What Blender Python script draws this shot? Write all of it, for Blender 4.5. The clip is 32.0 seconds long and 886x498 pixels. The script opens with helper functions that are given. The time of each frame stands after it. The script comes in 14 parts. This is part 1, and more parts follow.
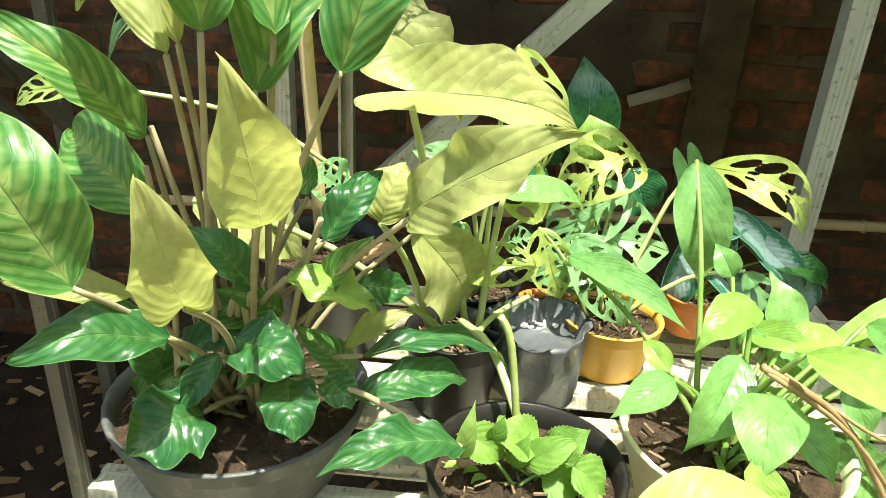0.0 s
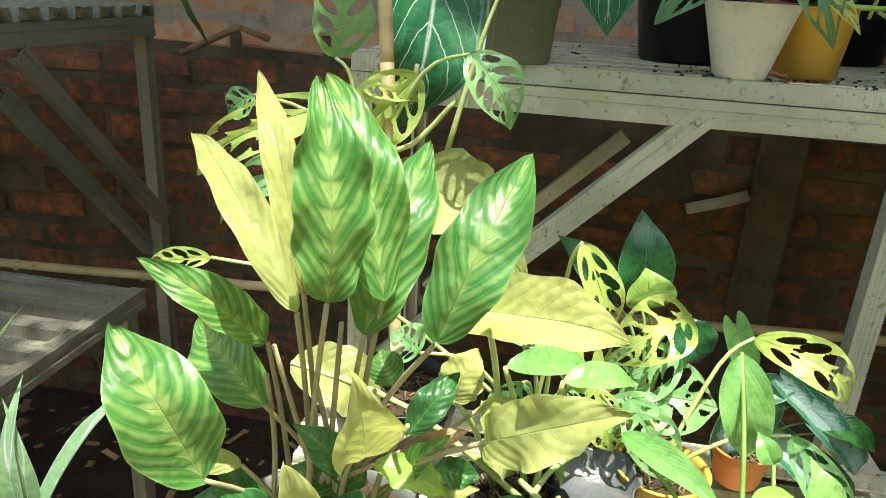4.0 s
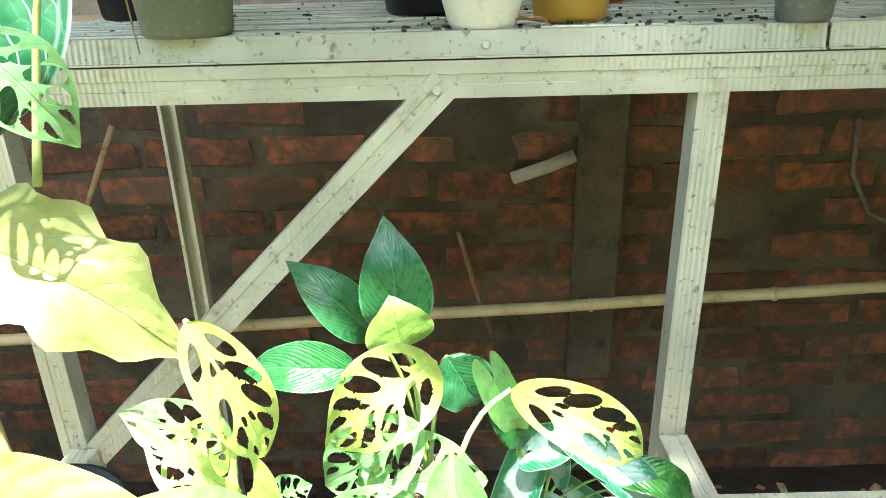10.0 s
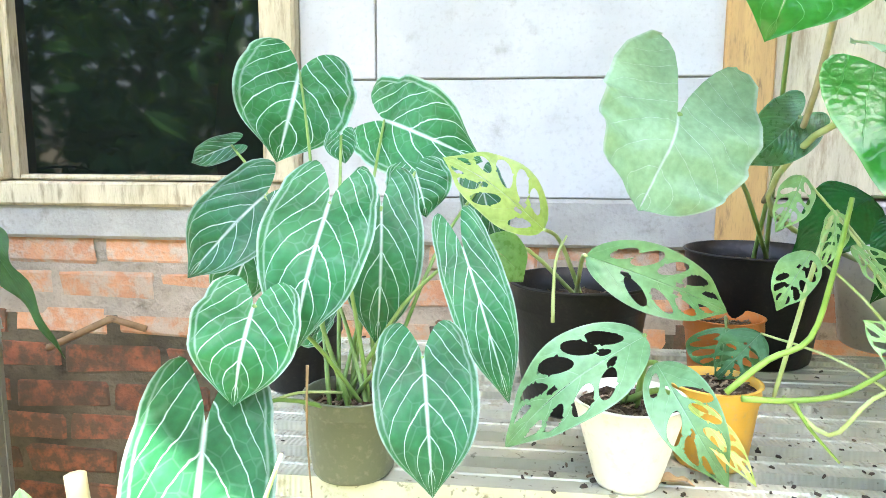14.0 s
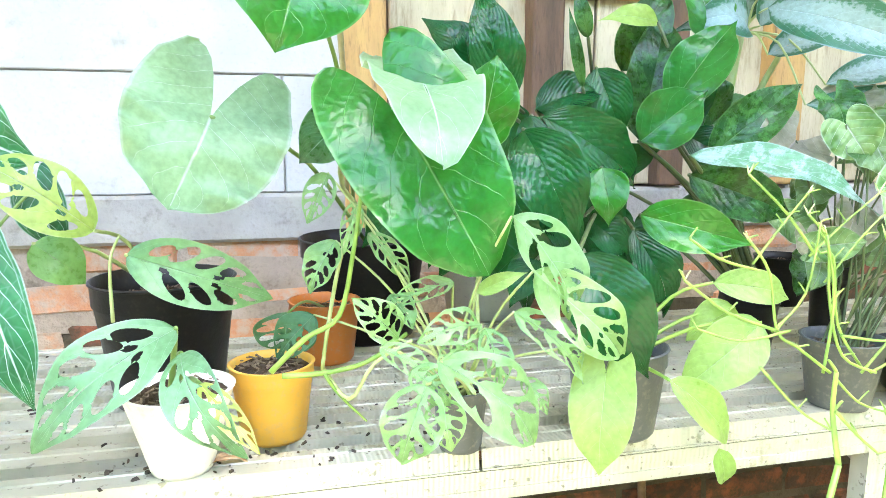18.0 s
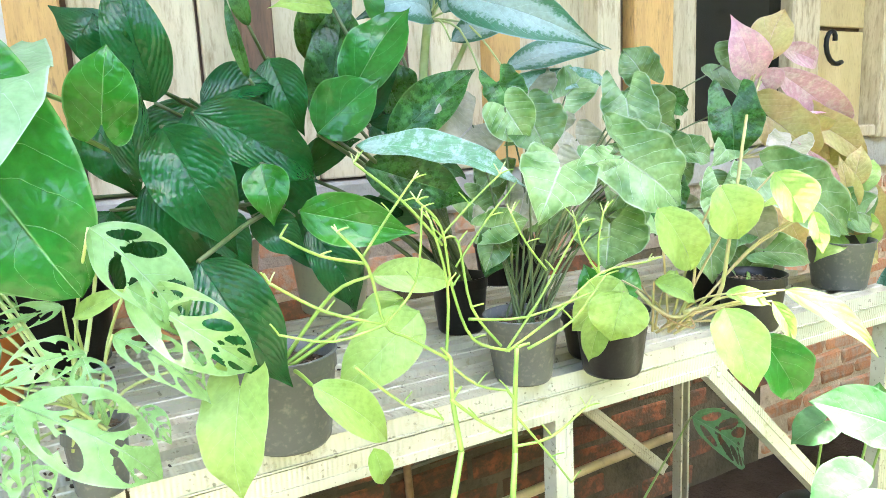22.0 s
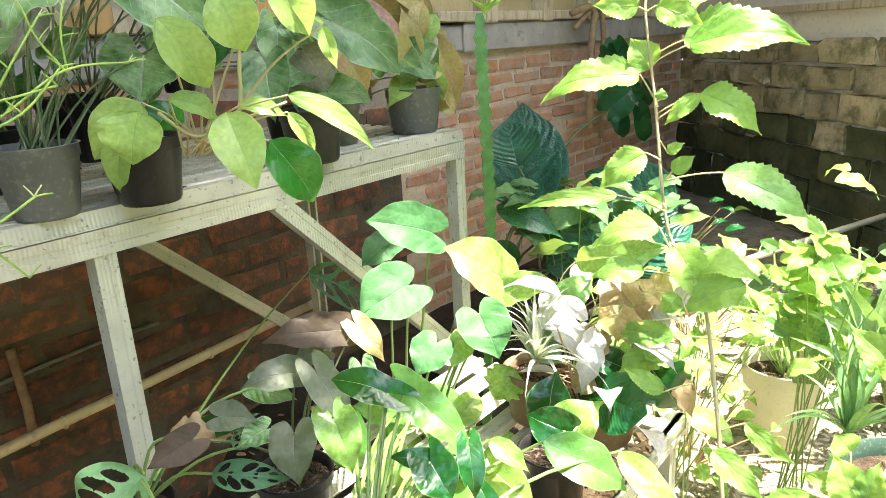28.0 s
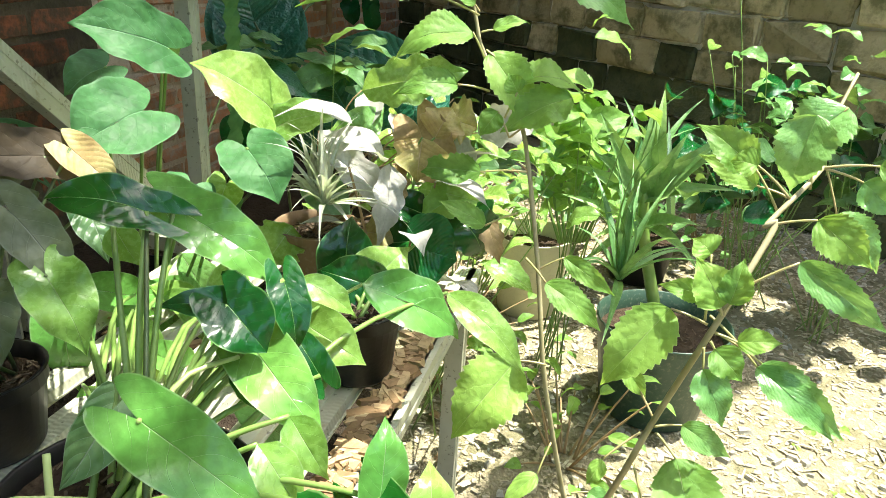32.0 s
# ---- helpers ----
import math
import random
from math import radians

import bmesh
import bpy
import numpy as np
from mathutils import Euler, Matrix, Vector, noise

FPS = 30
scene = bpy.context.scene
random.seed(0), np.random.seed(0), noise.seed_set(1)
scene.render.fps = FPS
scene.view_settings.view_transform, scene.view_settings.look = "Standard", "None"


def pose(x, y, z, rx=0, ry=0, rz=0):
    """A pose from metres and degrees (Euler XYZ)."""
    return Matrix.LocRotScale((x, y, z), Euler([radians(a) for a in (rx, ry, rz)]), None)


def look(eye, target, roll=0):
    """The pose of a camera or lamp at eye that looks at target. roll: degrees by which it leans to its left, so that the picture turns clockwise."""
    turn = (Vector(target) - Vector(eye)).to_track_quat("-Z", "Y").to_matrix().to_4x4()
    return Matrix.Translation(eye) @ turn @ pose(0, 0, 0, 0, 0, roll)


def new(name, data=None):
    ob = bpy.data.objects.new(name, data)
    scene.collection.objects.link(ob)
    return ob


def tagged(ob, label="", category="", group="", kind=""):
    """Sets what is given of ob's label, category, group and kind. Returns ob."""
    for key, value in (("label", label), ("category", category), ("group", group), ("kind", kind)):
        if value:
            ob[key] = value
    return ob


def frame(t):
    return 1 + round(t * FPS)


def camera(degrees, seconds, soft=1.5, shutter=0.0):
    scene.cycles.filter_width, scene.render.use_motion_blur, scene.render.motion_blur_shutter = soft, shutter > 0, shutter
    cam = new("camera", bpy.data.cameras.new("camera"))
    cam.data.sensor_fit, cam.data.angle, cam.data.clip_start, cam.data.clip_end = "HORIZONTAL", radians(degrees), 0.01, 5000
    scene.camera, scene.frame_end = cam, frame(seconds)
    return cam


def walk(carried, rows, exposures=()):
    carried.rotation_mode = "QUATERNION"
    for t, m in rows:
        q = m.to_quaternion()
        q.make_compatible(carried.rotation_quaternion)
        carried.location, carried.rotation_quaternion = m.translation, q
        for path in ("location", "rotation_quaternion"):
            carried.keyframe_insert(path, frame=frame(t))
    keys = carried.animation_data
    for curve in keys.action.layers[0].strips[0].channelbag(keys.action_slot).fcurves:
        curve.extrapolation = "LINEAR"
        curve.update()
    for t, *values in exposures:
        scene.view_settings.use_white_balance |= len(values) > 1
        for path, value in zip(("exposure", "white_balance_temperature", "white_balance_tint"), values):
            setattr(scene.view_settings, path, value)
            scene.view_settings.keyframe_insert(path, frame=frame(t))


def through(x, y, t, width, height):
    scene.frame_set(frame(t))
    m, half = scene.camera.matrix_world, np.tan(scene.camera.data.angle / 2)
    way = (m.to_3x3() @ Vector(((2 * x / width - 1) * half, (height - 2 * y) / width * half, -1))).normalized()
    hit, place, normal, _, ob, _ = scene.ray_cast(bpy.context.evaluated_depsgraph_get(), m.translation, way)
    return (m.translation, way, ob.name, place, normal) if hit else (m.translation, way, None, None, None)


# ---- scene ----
cam = camera(64.68, 32.0, soft=0.6)
# seconds, place in metres, turn in degrees
PATH = [
    (0.0, -0.1329, -0.7605, 0.7086, 65.84, -2.86, 4.77),
    (0.5, -0.1235, -0.7637, 0.7185, 65.32, -3.08, 2.84),
    (1.0, -0.1305, -0.7706, 0.7289, 66.07, -3.44, 4.02),
    (1.5, -0.1410, -0.7765, 0.7448, 66.78, -2.42, 5.19),
    (2.0, -0.1502, -0.7892, 0.7706, 67.68, -1.78, 6.50),
    (2.5, -0.1502, -0.7958, 0.8023, 67.74, -1.99, 6.62),
    (4.5, -0.1436, -0.7802, 0.8180, 69.94, -3.63, 10.38),
    (5.0, -0.1306, -0.7732, 0.8208, 69.43, -3.42, 7.58),
    (5.5, -0.1008, -0.7608, 0.7956, 67.85, -4.44, 4.38),
    (6.0, -0.0646, -0.7584, 0.7649, 65.59, -4.31, 1.03),
    (6.5, -0.0328, -0.7551, 0.7349, 64.38, -3.55, -2.34),
    (7.0, 0.0043, -0.7664, 0.7092, 61.64, -4.10, -4.82),
    (7.5, 0.0215, -0.7394, 0.7107, 61.53, -3.86, -7.57),
    (8.0, 0.0215, -0.7016, 0.7252, 61.65, -2.79, -7.30),
    (8.5, 0.0093, -0.6592, 0.7585, 62.93, -0.06, -5.67),
    (9.0, 0.0032, -0.6180, 0.7647, 64.04, 0.14, -3.54),
    (9.5, -0.0014, -0.5885, 0.7744, 65.19, 0.85, -2.15),
    (10.0, 0.0032, -0.5710, 0.7989, 67.36, 1.32, -0.45),
    (10.5, 0.0060, -0.5699, 0.7994, 65.97, 1.56, 1.32),
    (11.0, -0.0097, -0.5620, 0.8402, 73.74, 3.68, 10.11),
    (11.5, -0.0770, -0.5470, 0.8985, 73.76, 3.16, 13.50),
    (12.0, -0.0880, -0.5303, 0.9361, 76.13, 2.03, 13.99),
    (12.5, -0.0826, -0.5214, 0.9674, 78.82, -0.53, 13.36),
    (13.0, -0.0730, -0.5151, 0.9932, 80.58, -1.14, 11.48),
    (13.5, -0.0584, -0.5327, 1.0142, 81.42, -0.40, 9.91),
    (15.5, 0.0046, -0.5865, 1.0478, 81.92, -1.19, -1.98),
    (16.0, 0.0391, -0.5951, 1.0395, 81.61, -1.05, -3.23),
    (16.5, 0.0633, -0.6033, 1.0429, 81.09, -1.03, -5.65),
    (17.0, 0.0772, -0.6059, 1.0355, 81.53, -0.92, -9.60),
    (17.5, 0.1092, -0.6064, 1.0389, 81.00, -0.33, -11.37),
    (18.0, 0.1255, -0.6019, 1.0415, 80.83, -0.13, -13.78),
    (18.5, 0.1535, -0.6008, 1.0471, 80.47, 0.84, -16.19),
    (19.0, 0.1713, -0.5962, 1.0457, 80.59, 1.16, -18.13),
    (19.5, 0.1834, -0.5940, 1.0475, 80.89, 1.35, -19.77),
    (20.0, 0.2027, -0.5941, 1.0477, 80.31, 1.70, -20.80),
    (20.5, 0.2245, -0.6026, 1.0482, 80.48, 2.15, -22.06),
    (21.0, 0.2428, -0.6035, 1.0471, 80.33, 2.47, -24.27),
    (21.5, 0.2697, -0.6075, 1.0455, 80.00, 2.60, -26.67),
    (22.0, 0.2915, -0.6175, 1.0359, 80.14, 2.65, -28.98),
    (22.5, 0.3034, -0.6281, 1.0420, 79.86, 1.88, -31.23),
    (23.0, 0.3224, -0.6474, 1.0493, 79.55, 1.62, -33.68),
    (23.5, 0.3396, -0.6605, 1.0563, 79.82, 2.29, -36.20),
    (24.0, 0.3418, -0.6708, 1.0662, 80.61, 3.00, -38.15),
    (24.5, 0.3480, -0.6811, 1.0730, 81.62, 2.88, -40.40),
    (26.5, 0.3955, -0.7257, 1.0388, 78.01, 3.24, -47.82),
    (27.0, 0.4100, -0.7341, 0.9967, 76.32, 2.64, -49.54),
    (27.5, 0.4129, -0.7687, 0.9502, 75.47, 2.36, -50.04),
    (28.0, 0.4236, -0.7760, 0.9094, 73.13, 2.98, -52.14),
    (28.5, 0.4355, -0.7481, 0.8421, 70.35, 3.15, -57.94),
    (29.0, 0.4369, -0.7209, 0.7917, 69.89, 1.83, -63.33),
    (29.5, 0.4230, -0.6937, 0.7385, 68.74, -1.73, -63.88),
    (30.0, 0.4311, -0.6745, 0.6929, 66.43, -4.08, -67.20),
    (30.5, 0.4524, -0.6594, 0.6643, 64.09, -5.48, -72.32),
    (31.0, 0.4732, -0.6511, 0.6635, 63.58, -6.10, -76.22),
    (31.5, 0.4831, -0.6308, 0.6894, 65.29, -5.83, -76.17),
    (32.0, 0.5059, -0.6309, 0.7494, 67.02, -3.26, -74.82),
]
EXPOSURES = [(0.0, 1.65, 6800, 3), (5.0, 1.66, 6800, 4), (7.0, 1.66, 6800, 1), (8.0, 1.95, 6600, 1), (9.0, 2.3, 6500, 1), (10.5, 2.9, 6200, 4), (11.5, 2.65, 7000, 4), (12.0, 3.0, 6900, 6), (13.0, 3.6, 6500, 14), (16.0, 4.0, 6300, 14), (19.0, 4.1, 6300, 14), (21.0, 4.1, 6300, 14), (22.0, 3.9, 6300, 13), (24.0, 3.8, 6300, 13), (26.5, 3.25, 6400, 16), (28.0, 2.95, 6600, 14), (28.6, 2.15, 6800, 5), (29.0, 2.1, 6900, 10), (30.0, 2.15, 6900, 9), (31.0, 1.97, 6450, 2), (32.0, 1.9, 6500, 4)]
walk(cam, [(t, pose(x, y, z, rx, ry, rz)) for t, x, y, z, rx, ry, rz in PATH], EXPOSURES)

# ---- daylight: sun from high over the garden, open bright sky ----
SUN_ELEV, SUN_AZ = 75.0, 150.0          # degrees; azimuth from +y (behind the wall) towards +x
world = bpy.data.worlds.new("daylight")
scene.world = world
world.use_nodes = True
wn, wl = world.node_tree.nodes, world.node_tree.links
sky = wn.new("ShaderNodeTexSky")
sky.sky_type, sky.sun_disc = "NISHITA", False
sky.sun_elevation, sky.sun_rotation = radians(SUN_ELEV), radians(SUN_AZ)
sky.air_density, sky.dust_density, sky.ozone_density = 1.0, 2.5, 1.0
wn["Background"].inputs["Strength"].default_value = 0.15
wl.new(sky.outputs[0], wn["Background"].inputs["Color"])
sun_data = bpy.data.lights.new("sun", "SUN")
sun_data.energy, sun_data.angle, sun_data.color = 4.2, radians(0.5), (1.0, 0.95, 0.85)
sun = new("sun", sun_data)
_az, _el = radians(SUN_AZ), radians(SUN_ELEV)
sun.matrix_world = look((0, 0, 0), (-math.sin(_az) * math.cos(_el), -math.cos(_az) * math.cos(_el), -math.sin(_el)))
sun.location = (0, 0, 6)


# ---- materials ----
class Graph:
    """A node material under construction."""

    def __init__(self, name):
        self.mat = bpy.data.materials.new(name)
        self.mat.use_nodes = True
        self.n, self.l = self.mat.node_tree.nodes, self.mat.node_tree.links
        self.bsdf = self.n["Principled BSDF"]
        self.out = self.n["Material Output"]

    def node(self, kind, **ins):
        nd = self.n.new(kind)
        for k, v in ins.items():
            key = k.replace("_", " ")
            self.put(v, nd.inputs[key])
        return nd

    def put(self, v, sock):
        if isinstance(v, bpy.types.NodeSocket):
            self.l.new(v, sock)
        elif isinstance(v, (tuple, list)) and len(v) == 3 and sock.type == "RGBA":
            sock.default_value = (*v, 1)
        else:
            sock.default_value = v

    def math(self, op, a, b=0.0, c=0.0):
        nd = self.n.new("ShaderNodeMath")
        nd.operation = op
        for s, v in zip(nd.inputs, (a, b, c)):
            self.put(v, s)
        return nd.outputs[0]

    def mix(self, f, a, b):
        nd = self.n.new("ShaderNodeMix")
        nd.data_type = "RGBA"
        for s, v in ((nd.inputs[0], f), (nd.inputs[6], a), (nd.inputs[7], b)):
            self.put(v, s)
        return nd.outputs[2]

    def ramp(self, f, lo, hi):
        nd = self.n.new("ShaderNodeMapRange")
        nd.interpolation_type = "SMOOTHSTEP"
        self.put(f, nd.inputs[0])
        nd.inputs[1].default_value, nd.inputs[2].default_value = lo, hi
        return nd.outputs[0]

    def coords(self, kind="Object", scale=(1, 1, 1)):
        tc = self.n.new("ShaderNodeTexCoord")
        mp = self.n.new("ShaderNodeMapping")
        mp.inputs["Scale"].default_value = scale
        self.l.new(tc.outputs[kind], mp.inputs[0])
        return mp.outputs[0]

    def noise(self, vec, scale, detail=4.0, rough=0.55):
        nd = self.node("ShaderNodeTexNoise", Vector=vec, Scale=scale, Detail=detail, Roughness=rough)
        return nd.outputs[0]

    def bump(self, h, strength=0.3, dist=0.002):
        nd = self.node("ShaderNodeBump", Height=h, Strength=strength, Distance=dist)
        self.l.new(nd.outputs[0], self.bsdf.inputs["Normal"])
        return nd.outputs[0]

    def done(self, color, rough=0.6, metal=0.0, spec=0.5):
        self.put(color, self.bsdf.inputs["Base Color"])
        self.put(rough, self.bsdf.inputs["Roughness"])
        self.put(metal, self.bsdf.inputs["Metallic"])
        self.put(spec, self.bsdf.inputs["Specular IOR Level"])
        return self.mat


def random_of(g):
    return g.n.new("ShaderNodeObjectInfo").outputs["Random"]


def worn(name, a, b, dirt, rough=0.6, scale=12.0, grain=90.0, metal=0.0, dirt_at=(0.55, 0.75), bump=0.25, spec=0.5, vary=0.0, stretch=(1, 1, 1), dist=0.002):
    """A surface of two near colours in patches, with dirt stains and fine grain."""
    g = Graph(name)
    v = g.coords("Object", stretch)
    rnd = random_of(g)
    off = g.node("ShaderNodeVectorMath")
    off.operation = "ADD"
    g.put(v, off.inputs[0])
    comb = g.node("ShaderNodeCombineXYZ", X=g.math("MULTIPLY", rnd, 17.0), Y=g.math("MULTIPLY", rnd, 31.0), Z=rnd)
    g.put(comb.outputs[0], off.inputs[1])
    v = off.outputs[0]
    n1, n2, n3 = g.noise(v, scale), g.noise(v, grain, 3.0), g.noise(v, scale * 2.3, 6.0, 0.65)
    col = g.mix(g.ramp(n1, 0.35, 0.65), a, b)
    col = g.mix(g.math("MULTIPLY", g.ramp(n3, *dirt_at), 0.85), col, dirt)
    col = g.mix(g.math("MULTIPLY", g.ramp(n2, 0.5, 0.8), 0.35), col, dirt)
    if vary:
        hsv = g.node("ShaderNodeHueSaturation", Color=col, Value=g.math("MULTIPLY_ADD", rnd, vary, 1.0 - vary / 2))
        col = hsv.outputs[0]
    g.bump(g.math("ADD", n2, g.math("MULTIPLY", n3, 1.5)), bump, dist)
    r = g.math("MULTIPLY_ADD", n3, 0.25, rough - 0.1)
    return g.done(col, r, metal, spec)


def steel_material(name="galvanised_steel", tone=1.0):
    """Galvanised light-gauge steel, dull, with pressed cross ribs, dust and rust specks."""
    g = Graph(name)
    v = g.coords("Object")
    n1, n2, n3 = g.noise(v, 9.0), g.noise(v, 140.0, 2.0), g.noise(v, 34.0, 6.0, 0.7)
    col = g.mix(g.ramp(n1, 0.35, 0.65), tuple(c * tone for c in (0.57, 0.57, 0.46)), tuple(c * tone for c in (0.44, 0.44, 0.34)))
    col = g.mix(g.math("MULTIPLY", g.ramp(n3, 0.56, 0.72), 0.75), col, (0.33, 0.29, 0.18))
    col = g.mix(g.math("MULTIPLY", g.ramp(n2, 0.62, 0.72), 0.6), col, (0.10, 0.085, 0.06))
    rib = g.node("ShaderNodeTexWave", Vector=v, Scale=62.0, Distortion=0.4)
    rib.wave_type, rib.bands_direction = "BANDS", "X"
    band = g.ramp(g.noise(v, 5.0, 1.0), 0.42, 0.55)
    h = g.math("ADD", g.math("MULTIPLY", g.math("MULTIPLY", rib.outputs[1], band), 0.8), g.math("MULTIPLY", n3, 0.5))
    g.bump(h, 0.5, 0.0014)
    return g.done(col, g.math("MULTIPLY_ADD", n3, 0.3, 0.32), 0.35, 0.5)


M = {}
M["steel"] = steel_material()
# Darker copy of the steel; the far stand's shade is in its tone.
M["shade_steel"] = steel_material("shaded_steel", 0.42)
# Brick and mortar colours hold the dimness under the upper shelf.
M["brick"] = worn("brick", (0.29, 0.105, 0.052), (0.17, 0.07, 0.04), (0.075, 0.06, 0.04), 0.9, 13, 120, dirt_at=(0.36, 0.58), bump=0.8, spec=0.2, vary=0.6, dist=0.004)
# Faded brick; skylight above the shelf is also put into its colour.
M["brick_pale"] = worn("faded_lit_brick", (0.52, 0.26, 0.135), (0.42, 0.20, 0.105), (0.40, 0.33, 0.25), 0.9, 12, 120, dirt_at=(0.41, 0.62), bump=0.8, spec=0.2, vary=0.4, dist=0.004)
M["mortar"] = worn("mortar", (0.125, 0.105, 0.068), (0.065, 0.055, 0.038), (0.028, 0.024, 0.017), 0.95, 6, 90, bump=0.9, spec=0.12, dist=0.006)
M["cement"] = worn("cement", (0.42, 0.40, 0.35), (0.34, 0.32, 0.28), (0.20, 0.18, 0.14), 0.9, 9, 110, bump=0.6, spec=0.2, dist=0.004)
M["white_block"] = worn("white_block", (0.56, 0.55, 0.52), (0.49, 0.48, 0.45), (0.34, 0.32, 0.27), 0.85, 7, 130, dirt_at=(0.56, 0.80), bump=0.35, spec=0.2, vary=0.06)
M["plank"] = worn("plank", (0.62, 0.54, 0.36), (0.53, 0.45, 0.29), (0.30, 0.21, 0.11), 0.75, 5, 60, dirt_at=(0.48, 0.72), stretch=(5, 5, 1), bump=0.35, vary=0.25)
M["board"] = worn("board", (0.55, 0.44, 0.22), (0.48, 0.38, 0.18), (0.22, 0.16, 0.08), 0.75, 4, 60, dirt_at=(0.56, 0.86), stretch=(3, 3, 1), bump=0.35, vary=0.2)
M["lit_mortar"] = worn("lit_mortar", (0.38, 0.31, 0.24), (0.30, 0.25, 0.19), (0.15, 0.12, 0.085), 0.95, 10, 90, bump=0.9, spec=0.15, dist=0.006)
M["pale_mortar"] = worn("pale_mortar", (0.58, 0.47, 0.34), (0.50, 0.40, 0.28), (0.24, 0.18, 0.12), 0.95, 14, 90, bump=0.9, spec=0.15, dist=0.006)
M["timber"] = worn("timber", (0.62, 0.38, 0.13), (0.52, 0.31, 0.11), (0.17, 0.10, 0.05), 0.65, 6, 60, stretch=(6, 6, 1), bump=0.35, vary=0.2)
M["dark_timber"] = worn("dark_timber", (0.16, 0.09, 0.05), (0.10, 0.06, 0.035), (0.04, 0.03, 0.02), 0.7, 7, 60, stretch=(6, 6, 1), bump=0.4)
M["frame_wood"] = worn("frame_wood", (0.58, 0.50, 0.33), (0.48, 0.40, 0.25), (0.24, 0.18, 0.10), 0.6, 7, 70, dirt_at=(0.46, 0.72), stretch=(5, 5, 1), bump=0.3)
M["bamboo"] = worn("bamboo", (0.58, 0.47, 0.26), (0.48, 0.38, 0.20), (0.22, 0.17, 0.10), 0.5, 12, 90, bump=0.2)
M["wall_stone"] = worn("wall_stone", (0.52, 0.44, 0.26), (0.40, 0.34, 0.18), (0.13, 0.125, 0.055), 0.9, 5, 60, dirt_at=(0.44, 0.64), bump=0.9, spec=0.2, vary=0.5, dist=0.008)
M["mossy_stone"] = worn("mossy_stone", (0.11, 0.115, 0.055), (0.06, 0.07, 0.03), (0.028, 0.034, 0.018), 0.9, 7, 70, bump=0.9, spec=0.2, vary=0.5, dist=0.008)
M["grey_plaster"] = worn("grey_plaster", (0.78, 0.74, 0.61), (0.70, 0.66, 0.54), (0.30, 0.27, 0.20), 0.9, 3, 60, bump=0.4, spec=0.2)
M["soil"] = worn("soil", (0.055, 0.038, 0.025), (0.09, 0.062, 0.04), (0.02, 0.014, 0.01), 0.95, 60, 220, bump=1.0, spec=0.15, dist=0.006)
M["ground"] = worn("ground", (0.33, 0.285, 0.185), (0.24, 0.21, 0.135), (0.15, 0.14, 0.075), 0.95, 9, 120, dirt_at=(0.44, 0.66), bump=1.0, spec=0.15, dist=0.01)
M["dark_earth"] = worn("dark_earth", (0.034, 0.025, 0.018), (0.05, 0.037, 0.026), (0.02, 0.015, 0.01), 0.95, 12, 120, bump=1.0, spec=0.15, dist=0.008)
M["litter"] = worn("litter", (0.56, 0.50, 0.36), (0.44, 0.38, 0.25), (0.25, 0.20, 0.11), 0.8, 40, 200, vary=0.6, bump=0.3)
M["mulch"] = worn("mulch", (0.11, 0.078, 0.048), (0.18, 0.13, 0.08), (0.09, 0.065, 0.04), 0.85, 60, 200, vary=0.6, bump=0.3)
M["pebble"] = worn("pebble", (0.50, 0.49, 0.44), (0.40, 0.39, 0.34), (0.24, 0.22, 0.17), 0.85, 40, 200, vary=0.5, bump=0.4)
M["dry_leaf"] = worn("dry_leaf", (0.23, 0.135, 0.06), (0.30, 0.19, 0.09), (0.09, 0.05, 0.025), 0.75, 30, 160, vary=0.4, bump=0.4)


def plastic(name, col, rough=0.45, dust=(0.35, 0.32, 0.25), spec=0.4):
    return worn(name, col, tuple(c * 0.88 for c in col), dust, rough, 9, 150, dirt_at=(0.62, 0.9), bump=0.12, spec=spec)


M["black_plastic"] = plastic("black_plastic", (0.014, 0.013, 0.012), 0.36, (0.045, 0.04, 0.03), 0.25)
M["grey_plastic"] = plastic("grey_plastic", (0.10, 0.11, 0.105), 0.45)
M["olive_plastic"] = plastic("olive_plastic", (0.13, 0.145, 0.09), 0.5)
M["old_plastic"] = worn("old_plastic", (0.56, 0.53, 0.42), (0.46, 0.43, 0.33), (0.28, 0.25, 0.17), 0.6, 14, 120, dirt_at=(0.45, 0.7), bump=0.3)
M["white_plastic"] = plastic("white_plastic", (0.78, 0.76, 0.66), 0.5)
M["cream_plastic"] = plastic("cream_plastic", (0.62, 0.60, 0.40), 0.5)
M["yellow_plastic"] = plastic("yellow_plastic", (0.74, 0.42, 0.06), 0.45)
M["orange_plastic"] = plastic("orange_plastic", (0.62, 0.20, 0.04), 0.45)
M["bag"] = worn("grow_bag_plastic", (0.075, 0.085, 0.095), (0.10, 0.11, 0.12), (0.22, 0.2, 0.16), 0.3, 14, 60, bump=0.5, spec=0.6)


def glass_dark():
    g = Graph("window_glass")
    return g.done((0.006, 0.008, 0.007), 0.04, 0.0, 0.25)


M["glass"] = glass_dark()


